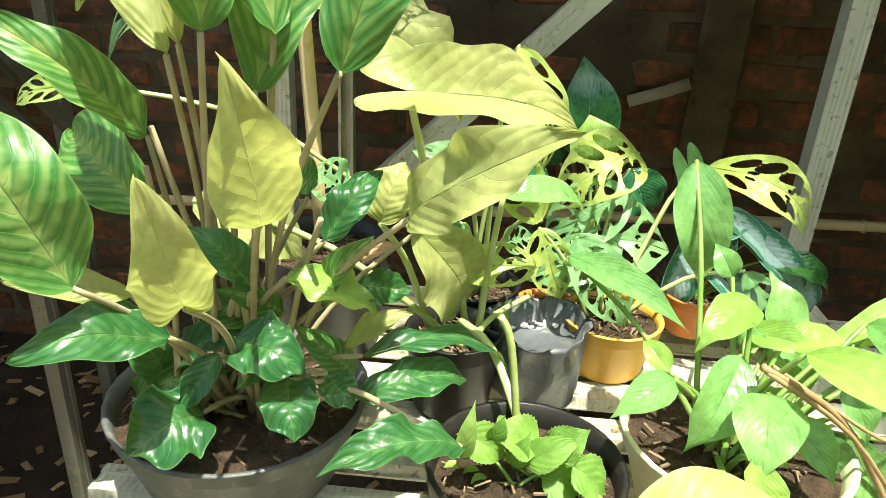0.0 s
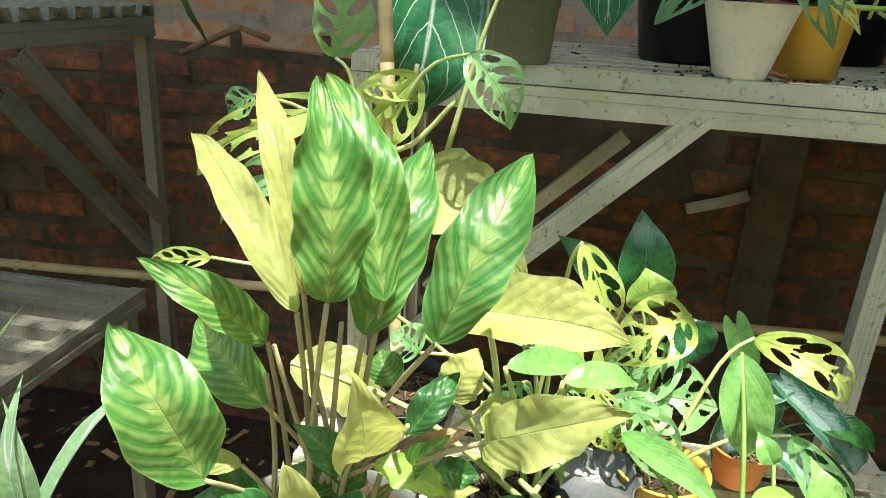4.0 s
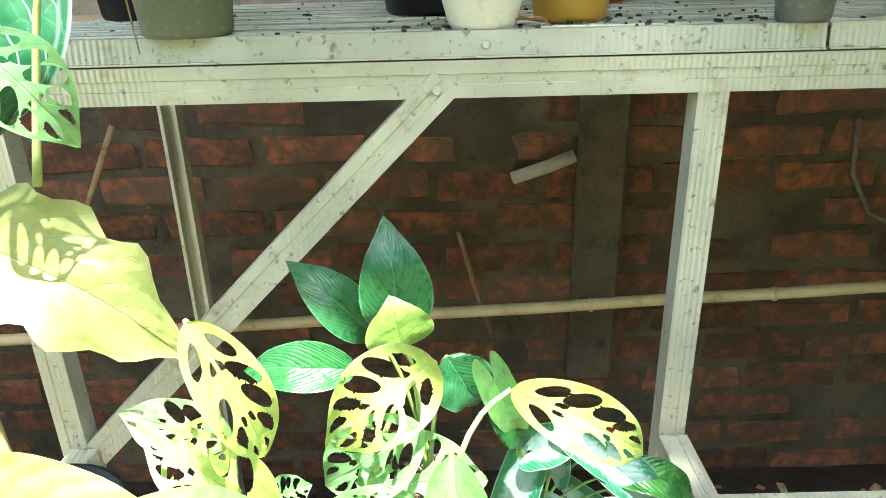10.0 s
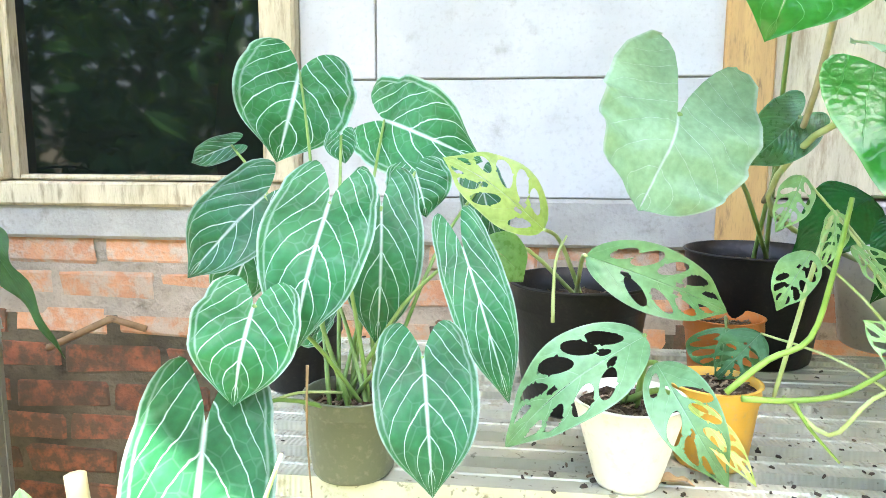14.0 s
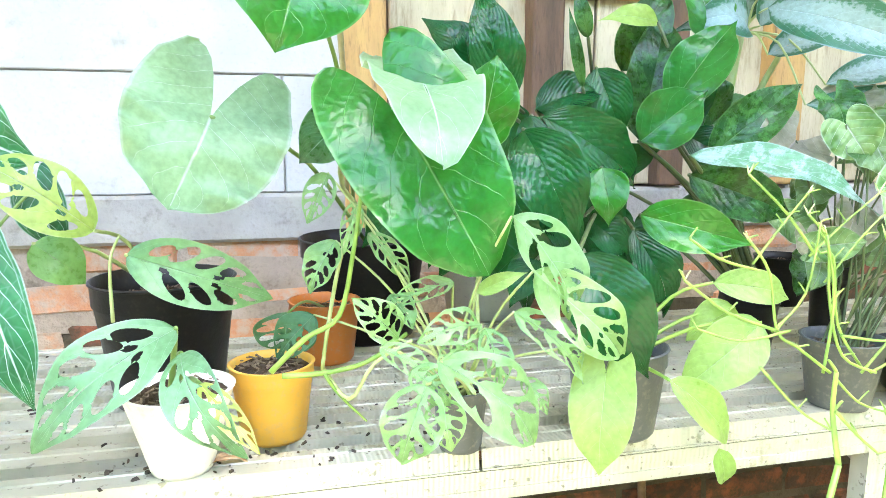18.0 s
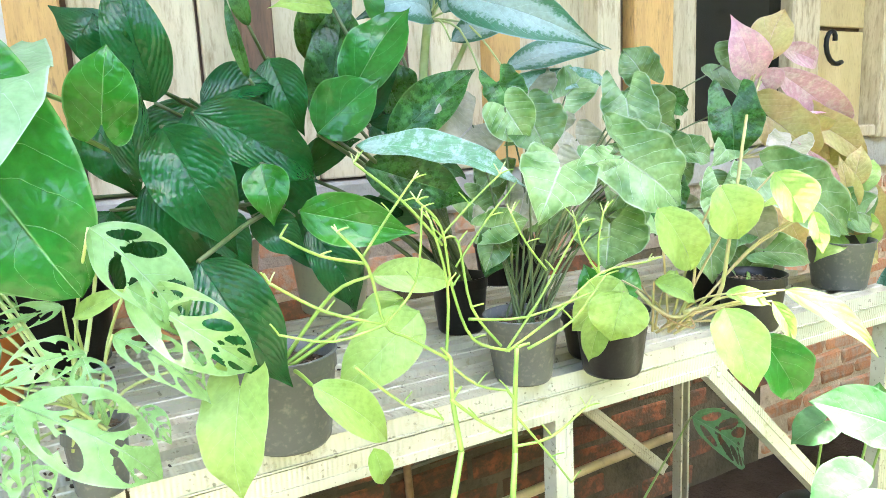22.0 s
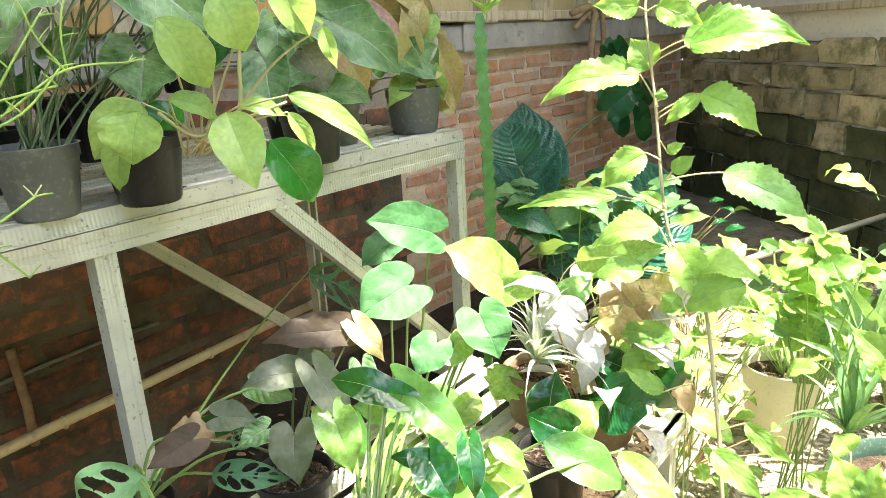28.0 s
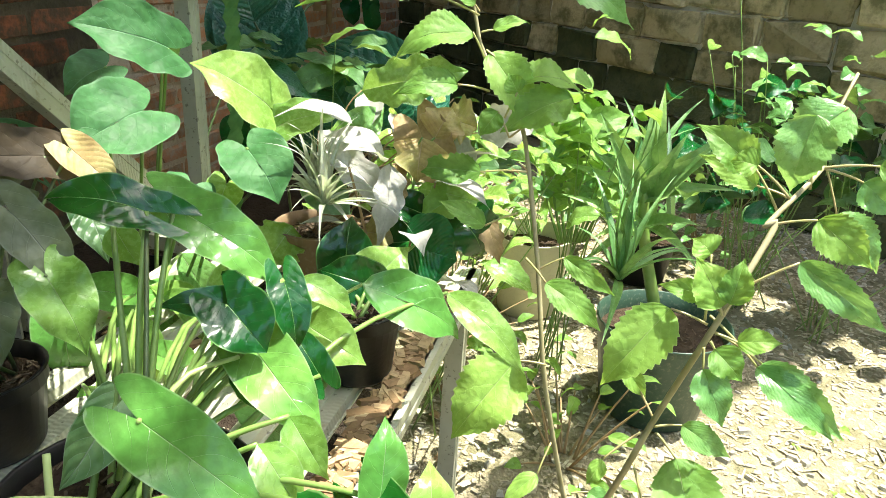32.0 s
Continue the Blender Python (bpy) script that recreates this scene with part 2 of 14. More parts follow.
def leaf_material(name, base, light, vein, back=None, gloss=0.35, through=0.35, lat=7.0, vein_w=0.05, pattern="", rib=0.5, slant=0.55, vary=0.25, yellow=(0.40, 0.50, 0.05), spots=0.15, vein_amt=1.0, lat_amt=0.6, relief=0.002, spec=0.45, net=0.0, cells=95.0):
    """A leaf blade: u runs along the midrib, v across it. Veins, blotches, gloss and light shining through."""
    base, light, vein = ((c[0], c[1], c[2] * (1.55 if c[2] < c[0] * 1.2 + 0.05 else 1.2)) for c in (base, light, vein))
    through = min(through * 1.22, 0.5)
    g = Graph(name)
    tc = g.n.new("ShaderNodeTexCoord")
    sep = g.node("ShaderNodeSeparateXYZ", Vector=tc.outputs["UV"])
    u, v = sep.outputs[0], sep.outputs[1]
    av = g.math("ABSOLUTE", g.math("SUBTRACT", v, 0.5))          # 0 at the midrib, 0.5 at the edge
    rnd = random_of(g)
    ob = g.coords("Object")
    big, fine = g.noise(ob, 22.0, 3.0), g.noise(ob, 170.0, 3.0)
    wob = g.math("ADD", g.math("MULTIPLY", g.math("SUBTRACT", big, 0.5), 0.16), g.math("MULTIPLY", g.math("SUBTRACT", fine, 0.5), 0.02))
    phase = g.math("ADD", g.math("SUBTRACT", u, g.math("MULTIPLY", g.math("MULTIPLY", av, g.math("ADD", av, 0.75)), slant)), wob)
    tri = g.math("ABSOLUTE", g.math("SUBTRACT", g.math("FRACT", g.math("MULTIPLY", phase, lat)), 0.5))     # 0 on a lateral vein
    latv = g.math("MULTIPLY", g.math("SUBTRACT", 1.0, g.ramp(tri, 0.0, vein_w * lat * 0.16)), lat_amt)
    mid = g.math("SUBTRACT", 1.0, g.ramp(av, 0.0, min(vein_w * 0.55, 0.03)))
    veins = g.math("MAXIMUM", mid, g.math("MULTIPLY", latv, g.math("SUBTRACT", 1.0, g.ramp(av, 0.34, 0.5))))
    vor = g.node("ShaderNodeTexVoronoi", Vector=ob, Scale=cells)
    vor.feature = "DISTANCE_TO_EDGE"
    mesh = vor.outputs["Distance"]
    if net:
        rim = g.math("SUBTRACT", 1.0, g.ramp(g.math("ABSOLUTE", g.math("SUBTRACT", g.math("ADD", av, g.math("MULTIPLY", wob, 0.4)), 0.435)), 0.0, 0.018))
        veins = g.math("MAXIMUM", veins, g.math("MULTIPLY", rim, 0.3))
        veins = g.math("MAXIMUM", veins, g.math("MULTIPLY", g.math("SUBTRACT", 1.0, g.ramp(mesh, 0.0, 0.055)), net))
    col = g.mix(g.ramp(big, 0.3, 0.7), base, light)
    if pattern == "calathea":
        st = g.ramp(g.math("ADD", tri, g.math("MULTIPLY", g.math("SUBTRACT", g.noise(ob, 60.0, 3.0), 0.5), 0.35)), 0.12, 0.46)
        st = g.math("MULTIPLY", st, g.math("MULTIPLY_ADD", g.ramp(g.noise(ob, 26.0, 2.0), 0.34, 0.6), 0.4, 0.14))
        feather = g.math("ADD", g.math("MULTIPLY", tri, 0.34), g.math("MULTIPLY", g.math("SUBTRACT", g.noise(ob, 45.0, 3.0), 0.5), 0.24))
        inner = g.math("SUBTRACT", 1.0, g.ramp(g.math("ADD", av, feather), 0.08, 0.20))
        col = g.mix(g.math("MULTIPLY", g.math("MAXIMUM", st, inner), 0.9), base, light)
    elif pattern == "aglaonema":
        inner = g.math("SUBTRACT", 1.0, g.ramp(g.math("ADD", av, g.math("MULTIPLY", g.math("SUBTRACT", fine, 0.5), 0.5)), 0.20, 0.36))
        col = g.mix(inner, base, light)
    elif pattern == "mottle":
        mot = g.ramp(g.noise(g.coords("Object", (1, 1, 1)), 60.0, 5.0, 0.7), 0.46, 0.58)
        col = g.mix(mot, base, light)
    elif pattern == "arrow":
        inner = g.math("SUBTRACT", 1.0, g.ramp(g.math("ADD", av, g.math("MULTIPLY", g.math("SUBTRACT", big, 0.5), 0.3)), 0.05, 0.30))
        col = g.mix(g.math("MULTIPLY", inner, 0.7), col, light)
    col = g.mix(g.math("MULTIPLY", veins, vein_amt), col, vein)
    # Pale rim painted on each blade, imitating a bright halo at its edge.
    col = g.mix(g.math("MULTIPLY", g.ramp(av, 0.470, 0.492), 0.55), col, vein)
    col = g.mix(g.math("MULTIPLY", g.ramp(g.noise(ob, 75.0, 5.0, 0.7), 0.68, 0.78), spots), col, (0.35, 0.30, 0.10))
    hsv = g.node("ShaderNodeHueSaturation", Color=col, Value=g.math("MULTIPLY", g.math("MULTIPLY_ADD", rnd, vary, 1.0 - vary / 2), g.math("ADD", g.math("MULTIPLY_ADD", fine, 0.70, 0.42), g.math("MULTIPLY", big, 0.45))), Hue=g.math("MULTIPLY_ADD", rnd, -0.02, 0.51))
    col = hsv.outputs[0]
    h = g.math("ADD", g.math("MULTIPLY", veins, -0.7), g.math("MULTIPLY", fine, 0.25))
    h = g.math("ADD", h, g.math("MULTIPLY", g.ramp(tri, 0.0, 0.5), rib * 0.4))
    h = g.math("ADD", h, g.math("ADD", g.math("MULTIPLY", big, 1.6), g.math("MULTIPLY", g.ramp(mesh, 0.0, 0.4), 0.35)))
    nrm = g.bump(h, 0.42, relief)
    g.done(col, g.math("MULTIPLY_ADD", fine, 0.18, gloss), 0.0, spec)
    tl = g.node("ShaderNodeBsdfTranslucent", Color=g.mix(0.35, col, yellow), Normal=nrm)
    ms = g.n.new("ShaderNodeMixShader")
    ms.inputs[0].default_value = through
    g.l.new(g.bsdf.outputs[0], ms.inputs[1])
    g.l.new(tl.outputs[0], ms.inputs[2])
    g.l.new(ms.outputs[0], g.out.inputs[0])
    return g.mat


L = {}
L["crystal"] = leaf_material("crystal_leaf", (0.010, 0.100, 0.020), (0.024, 0.150, 0.034), (0.46, 0.58, 0.33), gloss=0.36, through=0.10, lat=4.4, vein_w=0.075, slant=1.0, rib=1.4, vary=0.6, lat_amt=1.0, spec=0.26, net=0.07, cells=60.0)
L["heart"] = leaf_material("heart_leaf", (0.008, 0.135, 0.007), (0.018, 0.17, 0.012), (0.15, 0.33, 0.07), gloss=0.13, through=0.2, lat=4.2, vein_w=0.028, slant=0.8, vary=0.3, spec=0.42)
L["heart_pale"] = leaf_material("pale_heart_leaf", (0.20, 0.38, 0.13), (0.26, 0.43, 0.16), (0.48, 0.60, 0.33), gloss=0.30, through=0.3, lat=4.2, vein_w=0.03, slant=0.8, rib=0.8)
L["calathea"] = leaf_material("striped_leaf", (0.045, 0.20, 0.028), (0.33, 0.47, 0.10), (0.26, 0.40, 0.10), gloss=0.30, through=0.38, lat=8.5, vein_w=0.025, pattern="calathea", rib=0.9, slant=0.5)
L["calathea_dark"] = leaf_material("dark_striped_leaf", (0.016, 0.10, 0.018), (0.075, 0.20, 0.038), (0.16, 0.30, 0.08), gloss=0.26, through=0.25, lat=7.0, vein_w=0.025, pattern="calathea", rib=0.9, slant=0.5)
L["calathea_back"] = leaf_material("yellow_leaf", (0.38, 0.44, 0.09), (0.46, 0.48, 0.12), (0.46, 0.52, 0.15), gloss=0.35, through=0.42, lat=8.0, vein_w=0.025, rib=0.8, slant=0.5, vary=0.2, spec=0.5)
L["monstera"] = leaf_material("holed_leaf", (0.14, 0.33, 0.08), (0.21, 0.40, 0.11), (0.26, 0.42, 0.14), gloss=0.26, through=0.32, lat=5.5, vein_w=0.03, vary=0.4, spec=0.5)
L["monstera_lime"] = leaf_material("lime_holed_leaf", (0.36, 0.50, 0.07), (0.44, 0.56, 0.10), (0.50, 0.60, 0.18), gloss=0.26, through=0.4, lat=5.5, vein_w=0.03, vary=0.2, spec=0.5)
L["spath"] = leaf_material("lance_leaf", (0.15, 0.37, 0.065), (0.22, 0.44, 0.09), (0.24, 0.42, 0.10), gloss=0.2, through=0.35, lat=9.0, vein_w=0.022, rib=0.2, slant=0.9, vary=0.35, lat_amt=0.3, spec=0.6)
L["dark_lance"] = leaf_material("dark_lance_leaf", (0.003, 0.060, 0.008), (0.005, 0.080, 0.011), (0.014, 0.11, 0.02), gloss=0.10, through=0.10, lat=11.0, vein_w=0.02, rib=0.6, slant=0.8, vary=0.4, spec=0.30, relief=0.003, lat_amt=0.4)
L["aglaonema"] = leaf_material("silver_leaf", (0.02, 0.13, 0.045), (0.24, 0.36, 0.22), (0.34, 0.46, 0.30), gloss=0.33, through=0.2, lat=10, vein_w=0.02, pattern="aglaonema")
L["mottled"] = leaf_material("mottled_leaf", (0.006, 0.062, 0.008), (0.035, 0.145, 0.02), (0.08, 0.2, 0.04), gloss=0.2, through=0.2, lat=10, vein_w=0.02, pattern="mottle", vary=0.5, spec=0.35)
L["syngonium"] = leaf_material("arrow_leaf", (0.035, 0.15, 0.018), (0.23, 0.38, 0.11), (0.46, 0.56, 0.28), gloss=0.24, through=0.3, lat=5, vein_w=0.045, pattern="arrow", vary=0.6, spec=0.5, rib=1.0, relief=0.004)
L["syngonium_pink"] = leaf_material("bronze_leaf", (0.24, 0.27, 0.11), (0.38, 0.37, 0.19), (0.50, 0.46, 0.28), gloss=0.4, through=0.3, lat=5, vein_w=0.04, pattern="arrow", vary=0.5, rib=1.0, relief=0.004)
L["lime"] = leaf_material("lime_leaf", (0.29, 0.49, 0.075), (0.37, 0.55, 0.10), (0.46, 0.62, 0.17), gloss=0.26, through=0.42, lat=7, vein_w=0.02, vary=0.2)
L["pink"] = leaf_material("pink_leaf", (0.56, 0.33, 0.25), (0.62, 0.46, 0.29), (0.62, 0.42, 0.32), gloss=0.3, through=0.3, lat=8, vein_w=0.03, pattern="mottle", yellow=(0.6, 0.3, 0.1), rib=1.0)
L["orange_leaf"] = leaf_material("orange_leaf", (0.50, 0.34, 0.10), (0.42, 0.40, 0.10), (0.55, 0.42, 0.18), gloss=0.4, through=0.35, lat=8, vein_w=0.03)
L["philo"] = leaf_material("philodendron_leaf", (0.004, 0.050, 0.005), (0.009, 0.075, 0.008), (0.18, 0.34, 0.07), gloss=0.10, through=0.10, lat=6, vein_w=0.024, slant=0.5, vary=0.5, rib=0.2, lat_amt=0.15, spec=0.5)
L["toothed"] = leaf_material("toothed_leaf", (0.17, 0.36, 0.04), (0.25, 0.44, 0.06), (0.36, 0.50, 0.13), gloss=0.42, through=0.42, lat=5, vein_w=0.02, slant=0.8, vary=0.35)
L["strap"] = leaf_material("strap_leaf", (0.10, 0.26, 0.05), (0.17, 0.34, 0.07), (0.28, 0.40, 0.12), gloss=0.35, through=0.25, lat=1, vein_w=0.05, vary=0.5, vein_amt=0.3)
L["white_strap"] = leaf_material("striped_strap", (0.16, 0.30, 0.10), (0.20, 0.34, 0.12), (0.62, 0.64, 0.48), gloss=0.4, through=0.3, lat=1, vein_w=0.35, vary=0.3)
L["birdnest"] = leaf_material("ribbed_leaf", (0.010, 0.085, 0.030), (0.018, 0.12, 0.042), (0.08, 0.22, 0.10), gloss=0.22, through=0.12, lat=9, vein_w=0.03, rib=2.2, slant=0.5, relief=0.010)
L["cream_strap"] = leaf_material("cream_strap", (0.40, 0.45, 0.20), (0.50, 0.52, 0.28), (0.55, 0.56, 0.36), gloss=0.4, through=0.3, lat=1, vein_w=0.2, vary=0.3)
L["dry"] = leaf_material("withered_leaf", (0.30, 0.21, 0.062), (0.40, 0.29, 0.10), (0.36, 0.27, 0.09), gloss=0.6, through=0.2, lat=6, vein_w=0.03, vary=0.4, yellow=(0.5, 0.3, 0.1))
L["pale_dry"] = leaf_material("faded_leaf", (0.42, 0.42, 0.24), (0.50, 0.48, 0.30), (0.50, 0.46, 0.30), gloss=0.5, through=0.3, lat=6, vein_w=0.03, vary=0.4)


def stem_material(name, a, b, gloss=0.4):
    g = Graph(name)
    v = g.coords("Object")
    n = g.noise(v, 40.0, 4.0)
    g.bump(g.noise(v, 200.0, 2.0), 0.2, 0.001)
    return g.done(g.mix(g.ramp(n, 0.35, 0.65), a, b), gloss)


M["stem"] = stem_material("green_stem", (0.14, 0.25, 0.05), (0.20, 0.30, 0.08))
M["cactus_skin"] = stem_material("cactus_skin", (0.055, 0.17, 0.03), (0.085, 0.22, 0.045), 0.5)
M["pale_stem"] = stem_material("pale_stem", (0.42, 0.50, 0.22), (0.34, 0.42, 0.14))
M["lime_stem"] = stem_material("lime_stem", (0.27, 0.41, 0.07), (0.17, 0.31, 0.05))
M["brown_stem"] = stem_material("brown_stem", (0.26, 0.17, 0.08), (0.34, 0.24, 0.12), 0.7)
M["olive_stem"] = stem_material("olive_stem", (0.28, 0.25, 0.13), (0.36, 0.32, 0.19), 0.7)
M["dark_stem"] = stem_material("dark_stem", (0.06, 0.10, 0.03), (0.10, 0.13, 0.045), 0.5)
M["pink_stem"] = stem_material("pink_stem", (0.42, 0.34, 0.17), (0.34, 0.34, 0.12))
M["grey_stem"] = stem_material("grey_stem", (0.16, 0.15, 0.11), (0.10, 0.11, 0.07), 0.7)
L["monstera_blue"] = leaf_material("bluish_holed_leaf", (0.085, 0.22, 0.065), (0.13, 0.28, 0.095), (0.22, 0.38, 0.16), gloss=0.38, through=0.2, lat=5.5, vein_w=0.03, vary=0.2)
L["monstera_dark"] = leaf_material("dark_holed_leaf", (0.04, 0.14, 0.04), (0.06, 0.18, 0.05), (0.12, 0.24, 0.08), gloss=0.38, through=0.2, lat=5.5, vein_w=0.03, vary=0.2)
L["spath_lime"] = leaf_material("fresh_lance_leaf", (0.24, 0.44, 0.05), (0.32, 0.50, 0.08), (0.38, 0.54, 0.14), gloss=0.22, through=0.38, lat=9.0, vein_w=0.022, rib=0.2, slant=0.9, vary=0.25, lat_amt=0.3, spec=0.6)
# Lime copy of philo; strong sun is put into its colour.
L["philo_lime"] = leaf_material("sunlit_lime_leaf", (0.20, 0.40, 0.05), (0.28, 0.46, 0.07), (0.42, 0.55, 0.18), gloss=0.18, through=0.38, lat=6, vein_w=0.024, slant=0.5, vary=0.35, rib=0.15, lat_amt=0.35, spec=0.6)
L["dark_agla"] = leaf_material("dark_variegated_leaf", (0.010, 0.085, 0.014), (0.03, 0.14, 0.03), (0.12, 0.28, 0.10), gloss=0.2, through=0.15, lat=12, vein_w=0.025, slant=0.9, vary=0.2, spec=0.55)
L["monstera_pale"] = leaf_material("pale_holed_leaf", (0.18, 0.38, 0.085), (0.26, 0.46, 0.12), (0.32, 0.48, 0.19), gloss=0.3, through=0.32, lat=5.5, vein_w=0.03, vary=0.4, spec=0.5)
# Lighter copy of philo with sunlight put into its colour.
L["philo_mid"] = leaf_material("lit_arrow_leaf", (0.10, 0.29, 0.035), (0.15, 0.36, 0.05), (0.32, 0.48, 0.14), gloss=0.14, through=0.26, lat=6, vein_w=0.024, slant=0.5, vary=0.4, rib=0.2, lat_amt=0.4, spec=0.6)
L["silver_green"] = leaf_material("silvery_lance_leaf", (0.10, 0.26, 0.10), (0.26, 0.40, 0.24), (0.34, 0.46, 0.28), gloss=0.3, through=0.25, lat=10, vein_w=0.02, pattern="mottle")
# Matt, duller copy of heart; the shade around it is in its colour.
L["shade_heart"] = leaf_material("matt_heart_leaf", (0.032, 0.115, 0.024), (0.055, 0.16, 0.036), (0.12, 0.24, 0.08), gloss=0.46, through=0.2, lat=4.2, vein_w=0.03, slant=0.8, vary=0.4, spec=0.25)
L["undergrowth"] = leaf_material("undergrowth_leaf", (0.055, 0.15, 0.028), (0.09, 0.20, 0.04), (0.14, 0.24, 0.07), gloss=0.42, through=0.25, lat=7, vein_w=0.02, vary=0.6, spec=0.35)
L["aloe"] = leaf_material("aloe_leaf", (0.17, 0.34, 0.06), (0.26, 0.42, 0.09), (0.34, 0.46, 0.14), gloss=0.32, through=0.2, lat=1, vein_w=0.05, vary=0.4, vein_amt=0.2)
# Darkened copy of the bronze leaf; shelf shade is in its colour.
L["bronze_dark"] = leaf_material("shaded_bronze_leaf", (0.08, 0.11, 0.04), (0.12, 0.14, 0.06), (0.18, 0.20, 0.10), gloss=0.45, through=0.3, lat=5, vein_w=0.035, pattern="arrow", vary=0.5)
# Brown leaf, its colour darkened further to hold the shade.
L["brown_leaf"] = leaf_material("brown_leaf", (0.05, 0.036, 0.014), (0.075, 0.052, 0.02), (0.09, 0.065, 0.03), gloss=0.6, through=0.2, lat=6, vein_w=0.03, vary=0.4, yellow=(0.4, 0.25, 0.08))
L["fern"] = leaf_material("fern_leaf", (0.016, 0.075, 0.014), (0.03, 0.11, 0.02), (0.05, 0.13, 0.03), gloss=0.5, through=0.25, lat=16, vein_w=0.03)
M["bamboo_stem"] = M["bamboo"]
M["green_plastic"] = plastic("green_plastic", (0.035, 0.075, 0.05), 0.4)
M["brown_plastic"] = plastic("brown_plastic", (0.20, 0.13, 0.07), 0.55)


# ---- mesh helpers ----
def obj(name, bm, material, parent=None, label="", smooth=False):
    me = bpy.data.meshes.new(name)
    bm.to_mesh(me)
    bm.free()
    if smooth:
        me.polygons.foreach_set("use_smooth", [True] * len(me.polygons))
    me.materials.append(material)
    ob = new(name, me)
    if parent is not None:
        ob.parent = parent
    if label:
        ob["label"] = label
    return ob


def part(name, bm, material, parent, label="", smooth=False):
    return obj(name, bm, material, parent, label, smooth)


def thing(name, label, category, group="", at=(0, 0, 0)):
    ob = new(name)
    ob.location = at
    ob.empty_display_size = 0.02
    return tagged(ob, label, category, group)


def box(bm, lo, hi, bevel=0.0):
    lo, hi = Vector(lo), Vector(hi)
    m = Matrix.Translation((lo + hi) / 2) @ Matrix.Diagonal((*(hi - lo), 1))
    g = bmesh.ops.create_cube(bm, size=1, matrix=m)
    if bevel:
        edges = list({e for v in g["verts"] for e in v.link_edges})
        bmesh.ops.bevel(bm, geom=edges, offset=bevel, segments=1, affect="EDGES")
    return bm


def sheet_box(lo, hi, bevel=0.0):
    return box(bmesh.new(), lo, hi, bevel)


def profile(bm, pts, a, b, up=(0, 0, 1)):
    """Extrudes a closed outline (side, up) from a to b."""
    a, b = Vector(a), Vector(b)
    w = (b - a).normalized()
    s = w.cross(Vector(up)).normalized()
    u = s.cross(w)
    ra = [bm.verts.new(a + s * p + u * q) for p, q in pts]
    rb = [bm.verts.new(b + s * p + u * q) for p, q in pts]
    n = len(pts)
    for i in range(n):
        bm.faces.new((ra[i], ra[(i + 1) % n], rb[(i + 1) % n], rb[i]))
    bm.faces.new(ra[::-1])
    bm.faces.new(rb)
    bmesh.ops.recalc_face_normals(bm, faces=bm.faces)
    return bm


# folded steel batten: raised back, sloping sides and narrow lips, like a shallow hat
def hat(width, height, lip=0.0015, t=0.0016):
    w, b = width / 2, width / 2 - 0.003
    return [(-w - lip, 0), (-w - lip, t), (-w + 0.001, t), (-b, height), (-b * 0.35, height), (-b * 0.3, height - 0.0016), (b * 0.3, height - 0.0016), (b * 0.35, height),
            (b, height), (w - 0.001, t), (w + lip, t), (w + lip, 0), (w - t, 0), (b - t, height - 0.0035), (-b + t, height - 0.0035), (-w + t, 0)]


# open channel seen as posts, rails and braces
def channel(width, depth, t=0.0018, lip=0.005):
    w = width / 2
    return [(-w, 0), (-w, depth), (-w + lip, depth), (-w + lip, depth - t), (-w + t, depth - t), (-w + t, t), (-w * 0.3, t), (-w * 0.25, t + 0.0012), (w * 0.25, t + 0.0012), (w * 0.3, t), (w - t, t),
            (w - t, depth - t), (w - lip, depth - t), (w - lip, depth), (w, depth), (w, 0), (w * 0.3, 0), (w * 0.25, 0.0012), (-w * 0.25, 0.0012), (-w * 0.3, 0)]


def bar(name, parent, pts, a, b, up, label="", mat="steel"):
    return part(name, profile(bmesh.new(), pts, a, b, up), M[mat], parent, label)


def tube(bm, pts, radii, seg=7, cap=True):
    """A tapering tube through the points."""
    pts = [Vector(p) for p in pts]
    rings, ref = [], None
    for i, p in enumerate(pts):
        d = (pts[min(i + 1, len(pts) - 1)] - pts[max(i - 1, 0)]).normalized()
        if ref is None:
            ref = d.orthogonal().normalized()
        ref = (ref - d * ref.dot(d)).normalized()
        k = d.cross(ref)
        r = radii[i] if isinstance(radii, (list, tuple)) else radii
        rings.append([bm.verts.new(p + (ref * math.cos(6.2832 * j / seg) + k * math.sin(6.2832 * j / seg)) * r) for j in range(seg)])
    for a, b in zip(rings, rings[1:]):
        for j in range(seg):
            bm.faces.new((a[j], a[(j + 1) % seg], b[(j + 1) % seg], b[j]))
    if cap:
        bm.faces.new(rings[0][::-1])
        bm.faces.new(rings[-1])
    return bm


def bez(a, c, b, n=8):
    a, b, c = Vector(a), Vector(b), Vector(c)
    return [a * (1 - t) ** 2 + c * 2 * t * (1 - t) + b * t * t for t in (i / n for i in range(n + 1))]


WALL = 0.65          # plane of the house front
SHELF, LOW = 0.745, 0.365   # tops of the two shelves

# ---- ground ----
rng = random.Random(5)


def step01(x):
    x = min(max(x, 0.0), 1.0)
    return x * x * (3 - 2 * x)


def ground_z(x, y):
    """Height of the soil: the strip under the stands lies lower than the garden."""
    if abs(x) > 5 or y < -3 or y > 1:
        return 0.0
    h = noise.noise(Vector((x * 2.1, y * 2.1, 0))) * 0.010 + noise.noise(Vector((x * 9, y * 9, 3))) * 0.005
    return h - 0.26 * step01((1.40 - x) / 0.3) * step01((y + 0.62) / 0.14)


